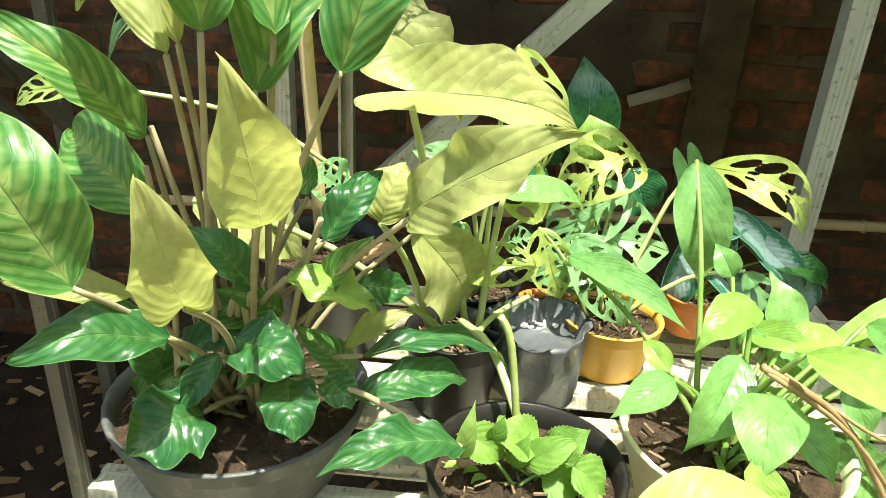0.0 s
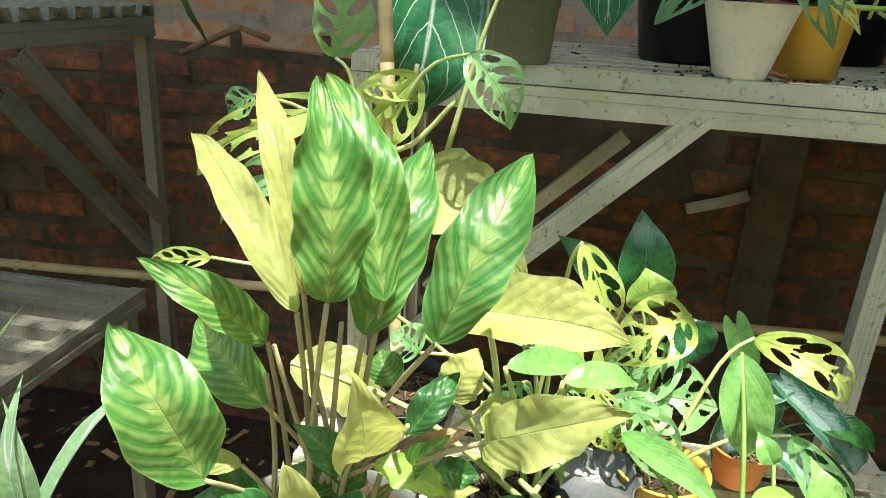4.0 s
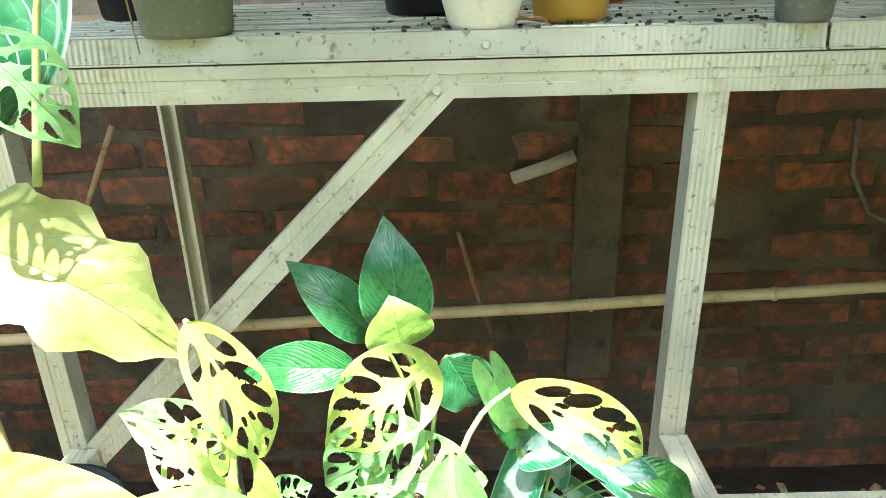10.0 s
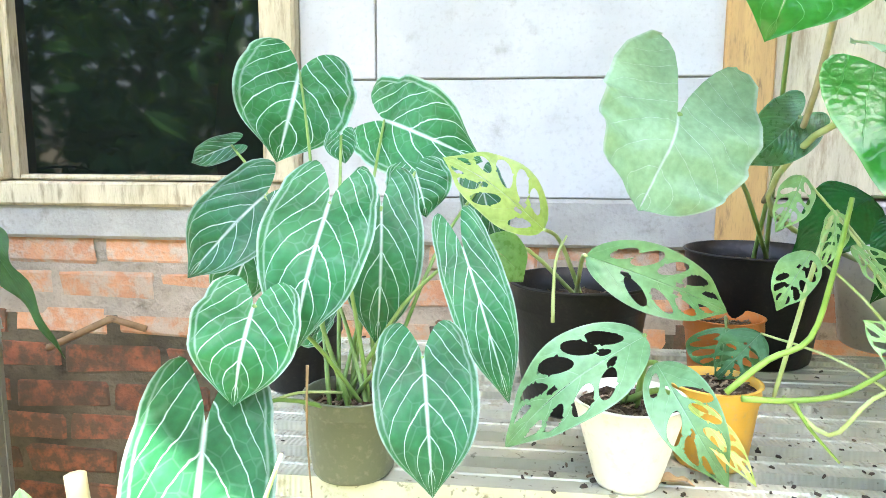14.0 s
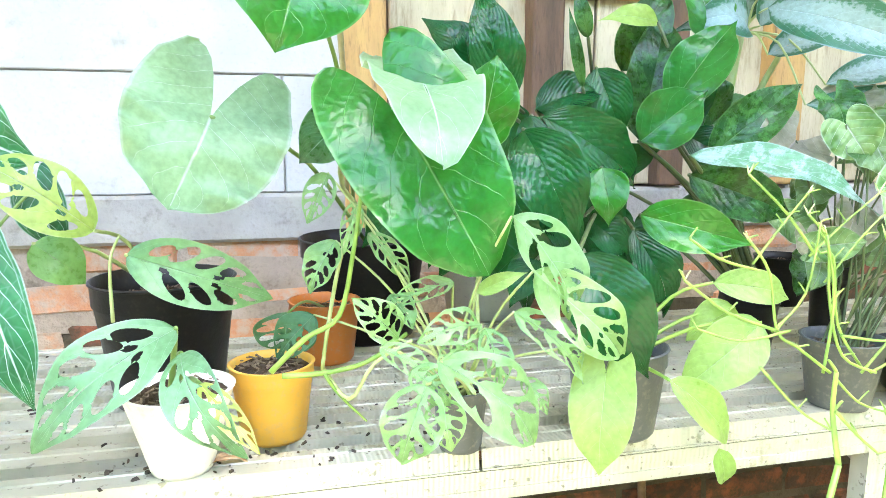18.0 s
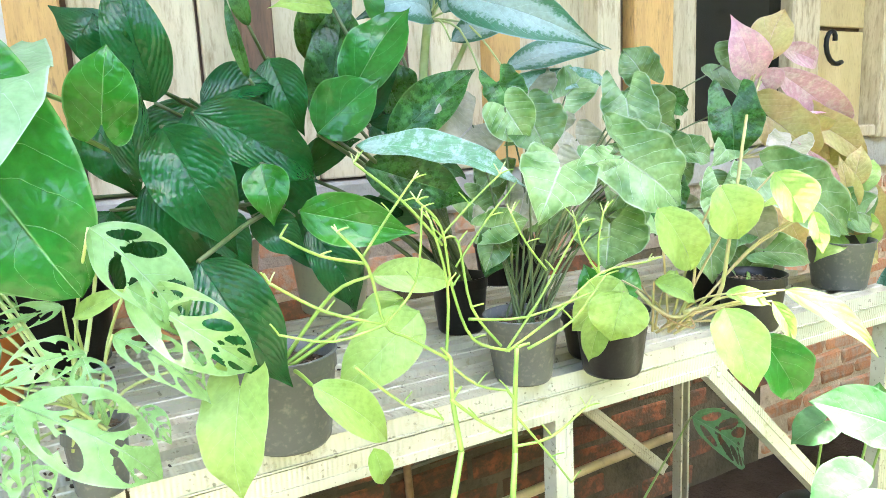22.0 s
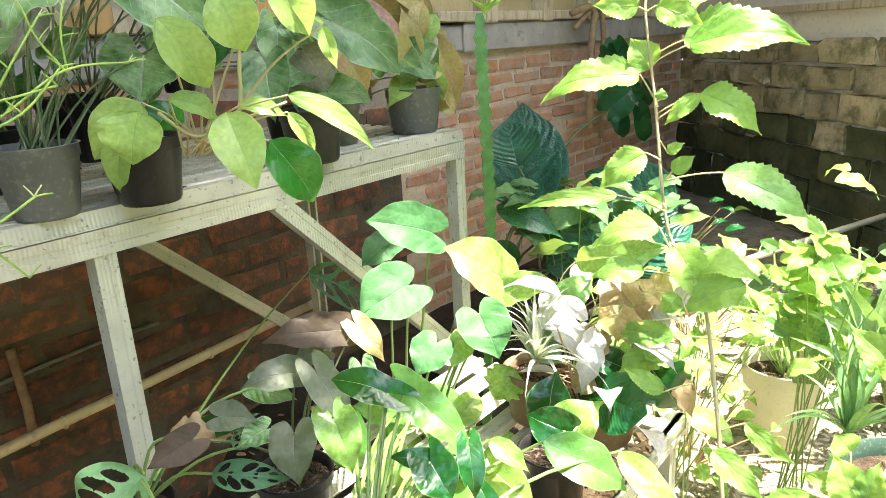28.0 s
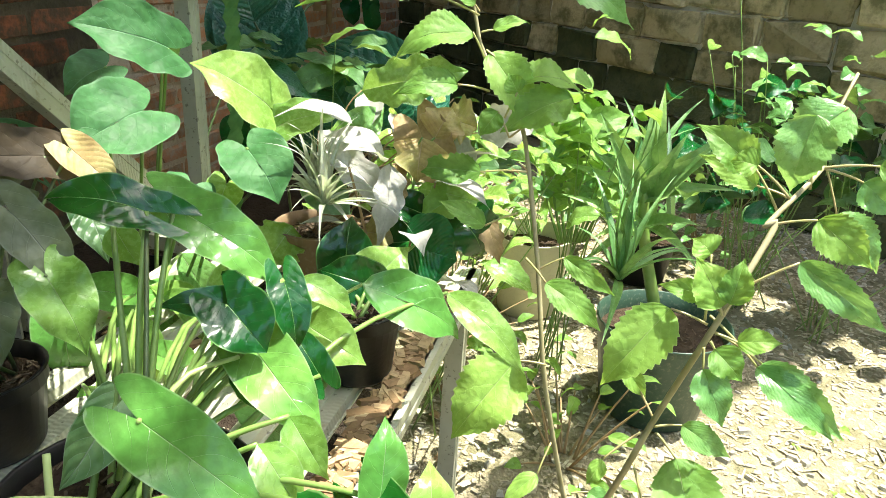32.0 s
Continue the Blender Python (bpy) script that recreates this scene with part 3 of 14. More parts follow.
def ground_sheet():
    bm = bmesh.new()
    xs = [-300, -40, -8, -4] + [-2.5 + 0.06 * i for i in range(117)] + [6, 10, 40, 300]
    ys = [-300, -40, -8, -4] + [-2.4 + 0.06 * i for i in range(52)] + [0.9, 4, 40, 300]
    vs = [[bm.verts.new((x, y, ground_z(x, y))) for y in ys] for x in xs]
    for i in range(len(xs) - 1):
        for j in range(len(ys) - 1):
            bm.faces.new((vs[i][j], vs[i + 1][j], vs[i + 1][j + 1], vs[i][j + 1]))
    return bm


ground = tagged(obj("ground", ground_sheet(), M["ground"], smooth=True), "sandy garden soil strewn with wood chips and dry leaves", "ground", kind="structure")
# Dark soil sheet; shade under the stands is put into its colour.
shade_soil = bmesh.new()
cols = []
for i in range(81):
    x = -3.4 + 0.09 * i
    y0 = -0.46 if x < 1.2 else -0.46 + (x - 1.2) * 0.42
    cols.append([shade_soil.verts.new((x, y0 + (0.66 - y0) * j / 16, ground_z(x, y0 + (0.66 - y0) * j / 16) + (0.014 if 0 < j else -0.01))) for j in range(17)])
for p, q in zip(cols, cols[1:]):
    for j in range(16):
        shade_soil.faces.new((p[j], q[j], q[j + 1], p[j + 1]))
tagged(obj("bare_soil", shade_soil, M["dark_earth"], smooth=True), "dark bare soil under the plant stands, their shade in its colour", "soil", kind="structure")

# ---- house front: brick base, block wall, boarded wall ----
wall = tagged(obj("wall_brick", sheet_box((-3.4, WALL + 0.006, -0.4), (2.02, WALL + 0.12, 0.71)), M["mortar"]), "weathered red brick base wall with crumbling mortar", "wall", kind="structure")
# Pale band: skylight on the top courses is put into its colour.
part("joint_band", sheet_box((-3.4, WALL + 0.004, 0.712), (2.02, WALL + 0.12, 0.858)), M["lit_mortar"], wall, "pale mortar of the top courses, skylight in its colour")
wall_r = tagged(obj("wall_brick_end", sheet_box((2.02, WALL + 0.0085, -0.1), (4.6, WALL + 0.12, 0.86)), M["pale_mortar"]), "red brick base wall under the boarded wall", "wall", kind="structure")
sill = tagged(obj("wall_ledge", sheet_box((-3.4, WALL - 0.012, 0.86), (2.35, WALL + 0.12, 0.943), 0.006), M["cement"]), "grey cement band on top of the brick base", "wall", kind="structure")
tagged(obj("wall_ledge_end", sheet_box((2.352, WALL - 0.02, 0.855), (4.5, WALL + 0.12, 0.95), 0.006), M["cement"]), "grey cement band under the boarded wall", "wall", kind="structure")


def brick_mesh(k, length, height, mat="brick", depth=0.03):
    r = random.Random(40 + k)
    bm = box(bmesh.new(), (-length / 2, 0, 0), (length / 2, depth, height), 0.007)
    for v in bm.verts:
        v.co += Vector((r.uniform(-1, 1) * 0.008, r.uniform(-1, 1) * 0.002, r.uniform(-1, 1) * 0.0055))
    me = bpy.data.meshes.new("brick")
    bm.to_mesh(me)
    bm.free()
    me.materials.append(M[mat])
    return me


def lay_bricks(parent, x0, x1, z0, z1, course, length, seed, skip=0.06, pale=9.0):
    r = random.Random(seed)
    kinds = [brick_mesh(seed + i, length - 0.014, course - 0.014) for i in range(5)] + [brick_mesh(seed + 9, length * 0.5, course - 0.016)]
    lit_bricks = [brick_mesh(seed + 20 + i, length - 0.012, course - 0.012, "brick_pale") for i in range(5)]
    row, z = 0, z0
    while z < z1 - course * 0.6:
        x = x0 + (length / 2 if row % 2 else 0.0) + r.uniform(-0.02, 0.02)
        while x < x1 - length * 0.4:
            if r.random() > skip:
                # Above height pale, courses take the brick with light in its colour.
                b = new("brick", r.choice(lit_bricks if z + r.uniform(-0.08, 0.08) > pale else kinds))
                b.parent = parent
                b.matrix_basis = pose(x + length / 2, WALL + 0.0045 - r.uniform(0.0, 0.0045), z + r.uniform(-0.005, 0.005), 0, r.uniform(-1.6, 1.6), 0)
            x += length
        z += course
        row += 1


# white aerated blocks above the cement band, left of the boards
def block(x0, x1, z0, z1, parent):
    return part("block", sheet_box((x0 + 0.0015, WALL - 0.004, z0 + 0.0015), (x1 - 0.0015, WALL + 0.1, z1 - 0.0015), 0.002), M["white_block"], parent)


blocks = tagged(obj("wall_block", sheet_box((-0.45, WALL + 0.004, 0.943), (0.30, WALL + 0.1, 2.4)), M["cement"]), "white aerated concrete block wall with thin dark joints", "wall", kind="structure")
for k in range(7):
    z0 = 0.943 + 0.2 * k
    cuts = [-0.45, 0.15, 0.30] if k % 2 == 0 else [-0.45, -0.315, 0.285, 0.30]
    for a, b in zip(cuts, cuts[1:]):
        block(a, b, z0, z0 + 0.2, blocks)
blocks_l = tagged(obj("wall_block_far", sheet_box((-3.4, WALL + 0.004, 0.943), (-1.075, WALL + 0.1, 2.4)), M["cement"]), "white aerated concrete block wall beside the window", "wall", kind="structure")
for k in range(7):
    z0 = 0.943 + 0.2 * k
    for j in range(5):
        a = -1.075 - 0.6 * j - (0.3 if k % 2 else 0.0)
        block(max(a - 0.6, -3.4), a, z0, z0 + 0.2, blocks_l)
    if k % 2:
        block(-1.375, -1.075, z0, z0 + 0.2, blocks_l)
lintel = tagged(obj("wall_above_window", sheet_box((-1.075, WALL - 0.002, 1.62), (-0.45, WALL + 0.1, 2.4)), M["white_block"]), "white block wall above the window", "wall", kind="structure")

# window with a wooden frame and dark glass
win = thing("window_1", "dark glass window in a weathered pale wooden frame", "window", at=(-0.76, WALL, 0.95))
win["kind"] = "structure"
inv = Matrix.Translation((0.76, -WALL, -0.95))


def local(bm, m):
    bm.transform(m)
    return bm


for nm, lo, hi in (("frame", (-1.075, WALL - 0.025, 0.922), (-0.45, WALL + 0.06, 0.966)), ("frame", (-1.075, WALL - 0.025, 1.58), (-0.45, WALL + 0.06, 1.625)),
                   ("frame", (-1.075, WALL - 0.03, 0.968), (-1.01, WALL + 0.06, 1.578)), ("frame", (-0.512, WALL - 0.03, 0.968), (-0.45, WALL + 0.06, 1.578))):
    part(nm, local(sheet_box(lo, hi, 0.005), inv), M["frame_wood"], win)
for lo, hi in (((-1.008, WALL - 0.008, 0.968), (-0.993, WALL + 0.03, 1.578)), ((-0.992, WALL - 0.008, 0.968), (-0.53, WALL + 0.03, 0.978))):
    part("bead", local(sheet_box(lo, hi, 0.003), inv), M["frame_wood"], win)
part("pane", local(sheet_box((-1.008, WALL + 0.018, 0.968), (-0.512, WALL + 0.024, 1.578)), inv), M["glass"], win)

# boarded house wall with uprights
boards = tagged(obj("wall_boards", sheet_box((0.30, WALL + 0.035, 0.945), (4.6, WALL + 0.12, 2.4)), M["dark_timber"]), "old wooden house wall of pale boards between uprights", "wall", kind="structure")
rb = random.Random(11)
x = 0.335
while x < 1.40:
    w = rb.choice((0.13, 0.2, 0.24))
    for a, b in ((0.948, 1.19 + rb.uniform(-0.05, 0.1)), (1.31, 2.4)):
        part("board", sheet_box((x + 0.003, WALL + 0.012 + rb.uniform(0, 0.008), a), (min(x + w, 1.40) - 0.003, WALL + 0.034, b if a > 1 else 1.306), 0.003), M["plank"], boards)
    x += w
x = 2.19
while x < 4.45:
    w = 0.33 + rb.uniform(-0.03, 0.05)
    for a, b in ((0.953, 1.258), (1.270, 1.62), (1.632, 2.4)):
        part("board", sheet_box((x + 0.002, WALL + 0.014 + rb.uniform(0, 0.004), a), (min(x + w, 4.5) - 0.002, WALL + 0.034, b), 0.002), M["board"], boards)
    x += w
for x0, x1, m, d in ((0.252, 0.328, "timber", 0.02), (0.592, 0.652, "dark_timber", 0.03), (0.86, 0.915, "dark_timber", 0.02), (1.098, 1.172, "timber", 0.03), (1.38, 1.445, "plank", 0.035),
                     (1.447, 1.475, "dark_timber", 0.01), (1.478, 1.60, "timber", 0.045), (2.450, 2.514, "frame_wood", 0.045), (2.824, 2.888, "frame_wood", 0.045), (3.181, 3.245, "frame_wood", 0.045), (3.571, 3.635, "frame_wood", 0.045), (3.890, 3.954, "frame_wood", 0.045), (4.30, 4.42, "timber", 0.06)):
    part("upright", sheet_box((x0, WALL - d, 0.946 if x0 > 0.3 else 0.862), (x1, WALL + 0.033, 2.4), 0.004), M[m], boards)
part("pier", sheet_box((0.245, WALL - 0.02, 0.0), (0.335, WALL + 0.005, 0.858), 0.008), M["mortar"], boards, "dark mortar pier")
part("rail", sheet_box((2.20, WALL - 0.035, 0.952), (4.29, WALL + 0.012, 0.985), 0.004), M["plank"], boards, "weathered bottom rail")
part("rail", sheet_box((0.66, WALL - 0.005, 1.295), (1.096, WALL + 0.014, 1.318), 0.004), M["timber"], boards)
win2 = thing("window_2", "narrow open window with black interior and pale frame", "window", at=(1.9, WALL, 1.02))
win2["kind"] = "structure"
inv2 = Matrix.Translation((-1.9, -WALL, -1.02))
for lo, hi in (((1.602, WALL - 0.02, 0.95), (1.705, WALL + 0.03, 2.4)), ((2.072, WALL - 0.02, 0.95), (2.19, WALL + 0.03, 2.4)), ((1.706, WALL - 0.02, 0.95), (2.071, WALL + 0.03, 1.02))):
    part("frame", local(sheet_box(lo, hi, 0.005), inv2), M["frame_wood"], win2)
part("pane", local(sheet_box((1.706, WALL + 0.02, 1.022), (2.071, WALL + 0.026, 2.4)), inv2), M["glass"], win2)

# eave over the stands, out of view, its edge placed to shade the shelf
eave = thing("eave", "unseen roof eave of old boards, added to shade the upper shelf", "roof", at=(0, 0.8, 2.4))
eave["kind"] = "structure"
part("roof_sheet", local(sheet_box((-4, -0.46, 2.42), (5, 1.6, 2.46)), Matrix.Translation((0, -0.8, -2.4))), M["grey_plaster"], eave)
part("fascia", local(sheet_box((-4, -0.485, 2.36), (5, -0.462, 2.47), 0.004), Matrix.Translation((0, -0.8, -2.4))), M["plank"], eave)
part("soffit", local(sheet_box((-4, -0.46, 2.402), (5, 0.648, 2.418)), Matrix.Translation((0, -0.8, -2.4))), M["plank"], eave)
tagged(obj("wall_inner", sheet_box((-4, 1.55, 0), (5, 1.6, 2.4)), M["grey_plaster"]), "plain back wall of the house", "wall", kind="structure")

# garden wall that runs off at an angle
C0, C1 = Vector((4.42, WALL, 0)), Vector((1.9, -2.32, 0))
gw = (C1 - C0).normalized()
gang = math.degrees(math.atan2(gw.y, gw.x))
gwall = tagged(obj("wall_garden", sheet_box((0, 0, -0.1), (3.9, 0.12, 2.2)), M["grey_plaster"]), "old garden wall, grey plaster over mossy stone", "wall", kind="structure")
gwall.matrix_world = Matrix.Translation(C0 + Vector((0, 0, 0))) @ pose(0, 0, 0, 0, 0, gang)
rs = random.Random(21)
zz = 0.0
for row in range(7):
    hh = (0.13, 0.12, 0.13, 0.12, 0.12, 0.10, 0.10)[row]
    x = rs.uniform(-0.1, 0)
    while x < 3.85:
        w = rs.uniform(0.16, 0.32)
        bm = box(bmesh.new(), (max(x, 0) + 0.006, -0.016 - rs.uniform(0, 0.016), zz + 0.005), (min(x + w, 3.88) - 0.006, 0.0, zz + hh - 0.005), 0.008)
        for v in bm.verts:
            v.co += Vector((rs.uniform(-1, 1), rs.uniform(-1, 1), rs.uniform(-1, 1))) * 0.011
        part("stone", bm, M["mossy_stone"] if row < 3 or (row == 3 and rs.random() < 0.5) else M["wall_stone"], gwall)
        x += w
    zz += hh
part("rail", sheet_box((0.0, -0.035, 0.93), (3.9, 0.0, 0.962), 0.004), M["plank"], gwall, "weathered wooden rail on the wall")
for xx in (0.42, 1.3, 2.2, 3.1):
    part("batten", sheet_box((xx, -0.025, 0.964), (xx + 0.06, 0.0, 2.1), 0.003), M["plank"], gwall)


# ---- plant stands of light steel profiles ----
stand = thing("plant_stand", "two-tier plant stand of dull galvanised steel battens", "plant stand", at=(0.55, 0.2, 0))
so = Vector((0.55, 0.2, 0))
X0, X1 = -0.385, 1.472


def sb(name, pts, a, b, up, label=""):
    return bar(name, stand, pts, Vector(a) - so, Vector(b) - so, up, label)


def screw(p, parent, off):
    bm = bmesh.new()
    bmesh.ops.create_cone(bm, cap_ends=True, segments=8, radius1=0.0045, radius2=0.003, depth=0.004, matrix=Matrix.Translation(Vector(p) - off) @ pose(0, 0, 0, 90))
    return part("screw", bm, M["steel"], parent)


# upper shelf: front and back rails, end rails, slats
sb("rail", channel(0.030, 0.026), (X0, 0.0, 0.708), (X1, 0.0, 0.708), (0, 1, 0), "front rail with pressed cross ribs")
sb("rail", channel(0.030, 0.026), (X0, 0.455, 0.708), (X1, 0.455, 0.708), (0, -1, 0))
for xx, s in ((X0 + 0.0015, 1), (X1 - 0.0015, -1)):
    sb("rail", channel(0.030, 0.024), (xx, 0.028, 0.708), (xx, 0.427, 0.708), (s, 0, 0))
for i in range(8):
    yy = 0.022 + 0.0585 * i
    if i == 0:
        for a, b in ((X0, 0.31), (0.313, X1 - 0.002)):
            sb("slat", hat(0.043, 0.0205), (a, yy, 0.7245), (b, yy, 0.7245), (0, 0, 1))
    else:
        sb("slat", hat(0.040, 0.0205), (X0 + 0.004 * (i % 3), yy, 0.7245), (X1 - 0.003 * (i % 2), yy, 0.7245), (0, 0, 1))
for xx in (-0.372, 0.226, 0.780, 1.458):
    sb("leg", channel(0.026, 0.024), (xx, 0.002, ground_z(xx, 0.0)), (xx, 0.002, 0.723 if xx in (0.226,) else 0.692), (0, 1, 0))
    if xx < 0 or xx > 1:
        rx = -0.388 if xx < 0 else xx
        sb("leg", channel(0.026, 0.024), (rx, 0.453, ground_z(rx, 0.453)), (rx, 0.453, 0.692), (0, -1, 0))
# braces
sb("brace", channel(0.027, 0.02), (0.008, -0.0015, 0.706), (-0.352, -0.0015, 0.345), (0, 1, 0), "diagonal brace with pressed cross ribs")
sb("brace", channel(0.025, 0.02), (-0.03, 0.43, 0.60), (-0.36, 0.43, 0.275), (0, 1, 0))
sb("brace", channel(0.027, 0.02), (1.03, -0.0015, 0.70), (1.452, -0.0015, 0.29), (0, 1, 0))
sb("brace", channel(0.025, 0.02), (0.98, 0.43, 0.64), (1.40, 0.43, 0.26), (0, 1, 0))
screw((0.0, -0.004, 0.70), stand, so)
screw((-0.148, -0.004, 0.56), stand, so)
screw((0.226, -0.003, 0.708), stand, so)
screw((0.04, 0.001, 0.7345), stand, so)
screw((1.04, -0.004, 0.69), stand, so)
for xx in (-0.35, 0.2, 0.55, 0.76, 1.2, 1.44):
    screw((xx, -0.001, 0.735), stand, so)
# lower shelf
for i in range(8):
    yy = -0.462 + 0.0505 * i
    sb("slat", hat(0.0305, 0.0095), (-0.385 + 0.006 * (i % 3), yy, 0.3555), ((1.335 if i else 1.342), yy, 0.3555), (0, 0, 1))
for xx in (-0.36, 0.226, 0.780, 1.31):
    sb("rail", channel(0.028, 0.022), (xx, -0.478, 0.3555), (xx, -0.002, 0.3555), (0, 0, -1))
    sb("leg", channel(0.026, 0.024), (xx, -0.472, ground_z(xx, -0.472) - 0.01), (xx, -0.472, 0.333), (0, 1, 0))
sb("rail", channel(0.026, 0.02), (-0.37, -0.481, 0.352), (1.34, -0.481, 0.352), (0, 1, 0), "front edge rail")
# bamboo pole along the wall
pole = tagged(obj("bamboo_pole", tube(bmesh.new(), [(-1.6 + 0.22 * i, 0.489, 0.172 + 0.009 * i + (0.002 if i % 2 else 0)) for i in range(15)], 0.0105, 8), M["bamboo"], smooth=True), "long thin bamboo pole lying along the brick wall", "pole")
for i in range(9):
    xx = -1.3 + 0.31 * i
    bm = bmesh.new()
    bmesh.ops.create_cone(bm, cap_ends=True, segments=10, radius1=0.0125, radius2=0.0125, depth=0.005, matrix=Matrix.Translation((xx, 0.489, 0.172 + 0.0409 * (xx + 1.6))) @ pose(0, 0, 0, 0, 90, 0))
    part("node_ring", bm, M["bamboo"], pole)

# second stand beyond the gap, seen end on
stand2 = thing("plant_stand", "two-tier plant stand of steel battens, bare, shade put into its tone", "plant stand", at=(-1.6, 0.2, 0))
s2 = Vector((-1.6, 0.2, 0))


def s2b(name, pts, a, b, up):
    return bar(name, stand2, pts, Vector(a) - s2, Vector(b) - s2, up, mat="shade_steel")


s2b("rail", channel(0.034, 0.024), (-0.887, -0.02, 0.722), (-0.887, 0.44, 0.722), (-1, 0, 0))
for yy in (-0.02, 0.44):
    s2b("rail", channel(0.034, 0.024), (-2.4, yy, 0.722), (-0.912, yy, 0.722), (0, 1 if yy < 0 else -1, 0))
    for xx in (-0.9, -1.6, -2.35):
        s2b("leg", channel(0.028, 0.024), (xx, yy, ground_z(xx, yy)), (xx, yy, 0.704), (-1, 0, 0))
for i in range(8):
    s2b("slat", hat(0.046, 0.019), (-2.4, 0.01 + 0.0585 * i, 0.7395), (-0.885, 0.01 + 0.0585 * i, 0.7395), (0, 0, 1))
s2b("brace", channel(0.026, 0.018), (-0.884, 0.10, 0.70), (-0.884, 0.425, 0.36), (-1, 0, 0))
s2b("brace", channel(0.026, 0.018), (-0.92, 0.10, 0.64), (-0.92, 0.425, 0.29), (-1, 0, 0))
for i in range(9):
    s2b("slat", hat(0.036, 0.018), (-2.4, -0.40 + 0.06 * i, 0.347), (-0.735, -0.40 + 0.06 * i, 0.347), (0, 0, 1))
s2b("rail", channel(0.03, 0.022), (-0.733, -0.43, 0.35), (-0.733, 0.10, 0.35), (-1, 0, 0))
for yy in (-0.41, 0.08):
    s2b("leg", channel(0.026, 0.022), (-0.745, yy, ground_z(-0.745, yy) - 0.01), (-0.745, yy, 0.333), (-1, 0, 0))


# ---- leaves, stems and pots ----
def smooth01(x):
    x = min(max(x, 0.0), 1.0)
    return x * x * (3 - 2 * x)


def outline(kind, u):
    """Half width of the blade at u along the midrib (largest about 1)."""
    drip = 1 - 0.55 * smooth01((u - 0.66) / 0.34)
    if kind == "lance":
        return max(math.sin(math.pi * u ** 0.72), 0) ** 0.8 * (1 - 0.2 * u ** 3) * drip
    if kind in ("oval", "holed"):
        return max(math.sin(math.pi * u ** 0.80), 0) ** 0.68 * (1 - 0.40 * smooth01((u - 0.74) / 0.26))
    if kind == "toothed":
        saw = (u * 13) % 1.0
        return max(math.sin(math.pi * u ** 0.62), 0) ** 0.8 * drip * (0.92 + 0.15 * saw * (1 if 0.12 < u < 0.97 else 0))
    if kind == "oblong":
        return max(math.sin(math.pi * u ** 0.88), 0) ** 0.58 * (1 - 0.42 * smooth01((u - 0.72) / 0.28))
    if kind == "strap":
        return (1 - u ** 2.2) * (0.75 + 0.25 * math.sin(math.pi * min(u * 1.6, 1)))
    if kind in ("heart", "sagit"):
        if u < 0.2:
            return 0.90 + 0.10 * math.sin(math.pi / 2 * u / 0.2)
        return max(math.cos(math.pi / 2 * ((u - 0.2) / 0.8) ** 1.45), 0) * (1 - 0.25 * smooth01((u - 0.7) / 0.3))
    if kind in ("cordate", "reniform"):
        return math.sqrt(max(1 - (max(u - 0.10, 0) / 0.90) ** 2, 0)) ** 0.95 * (1 - 0.30 * smooth01((u - 0.72) / 0.28))
    if kind == "round":
        return math.sqrt(max(1 - ((u - 0.12) / 0.88) ** 2, 0)) ** 0.9
    if kind == "arrow":
        return max(math.cos(math.pi / 2 * u ** 1.35), 0) ** 0.9 * (1 - 0.4 * smooth01((u - 0.62) / 0.38)) * (0.9 + 0.1 * math.sin(math.pi * u))
    return 1.0


LOBE = {"cordate": (0.42, 0.5), "reniform": (0.78, 0.5), "heart": (0.29, 0.46), "sagit": (0.52, 0.50), "round": (0.45, 0.45), "arrow": (0.32, 0.46)}
HOLES = [(0.19, 0.50, 0.060, 0.26, 0.5), (0.36, 0.53, 0.062, 0.32, 0.55), (0.53, 0.53, 0.058, 0.31, 0.6), (0.69, 0.52, 0.048, 0.28, 0.65), (0.275, 0.14, 0.028, 0.07, 0.4), (0.61, 0.14, 0.024, 0.07, 0.4), (0.83, 0.46, 0.036, 0.22, 0.7)]


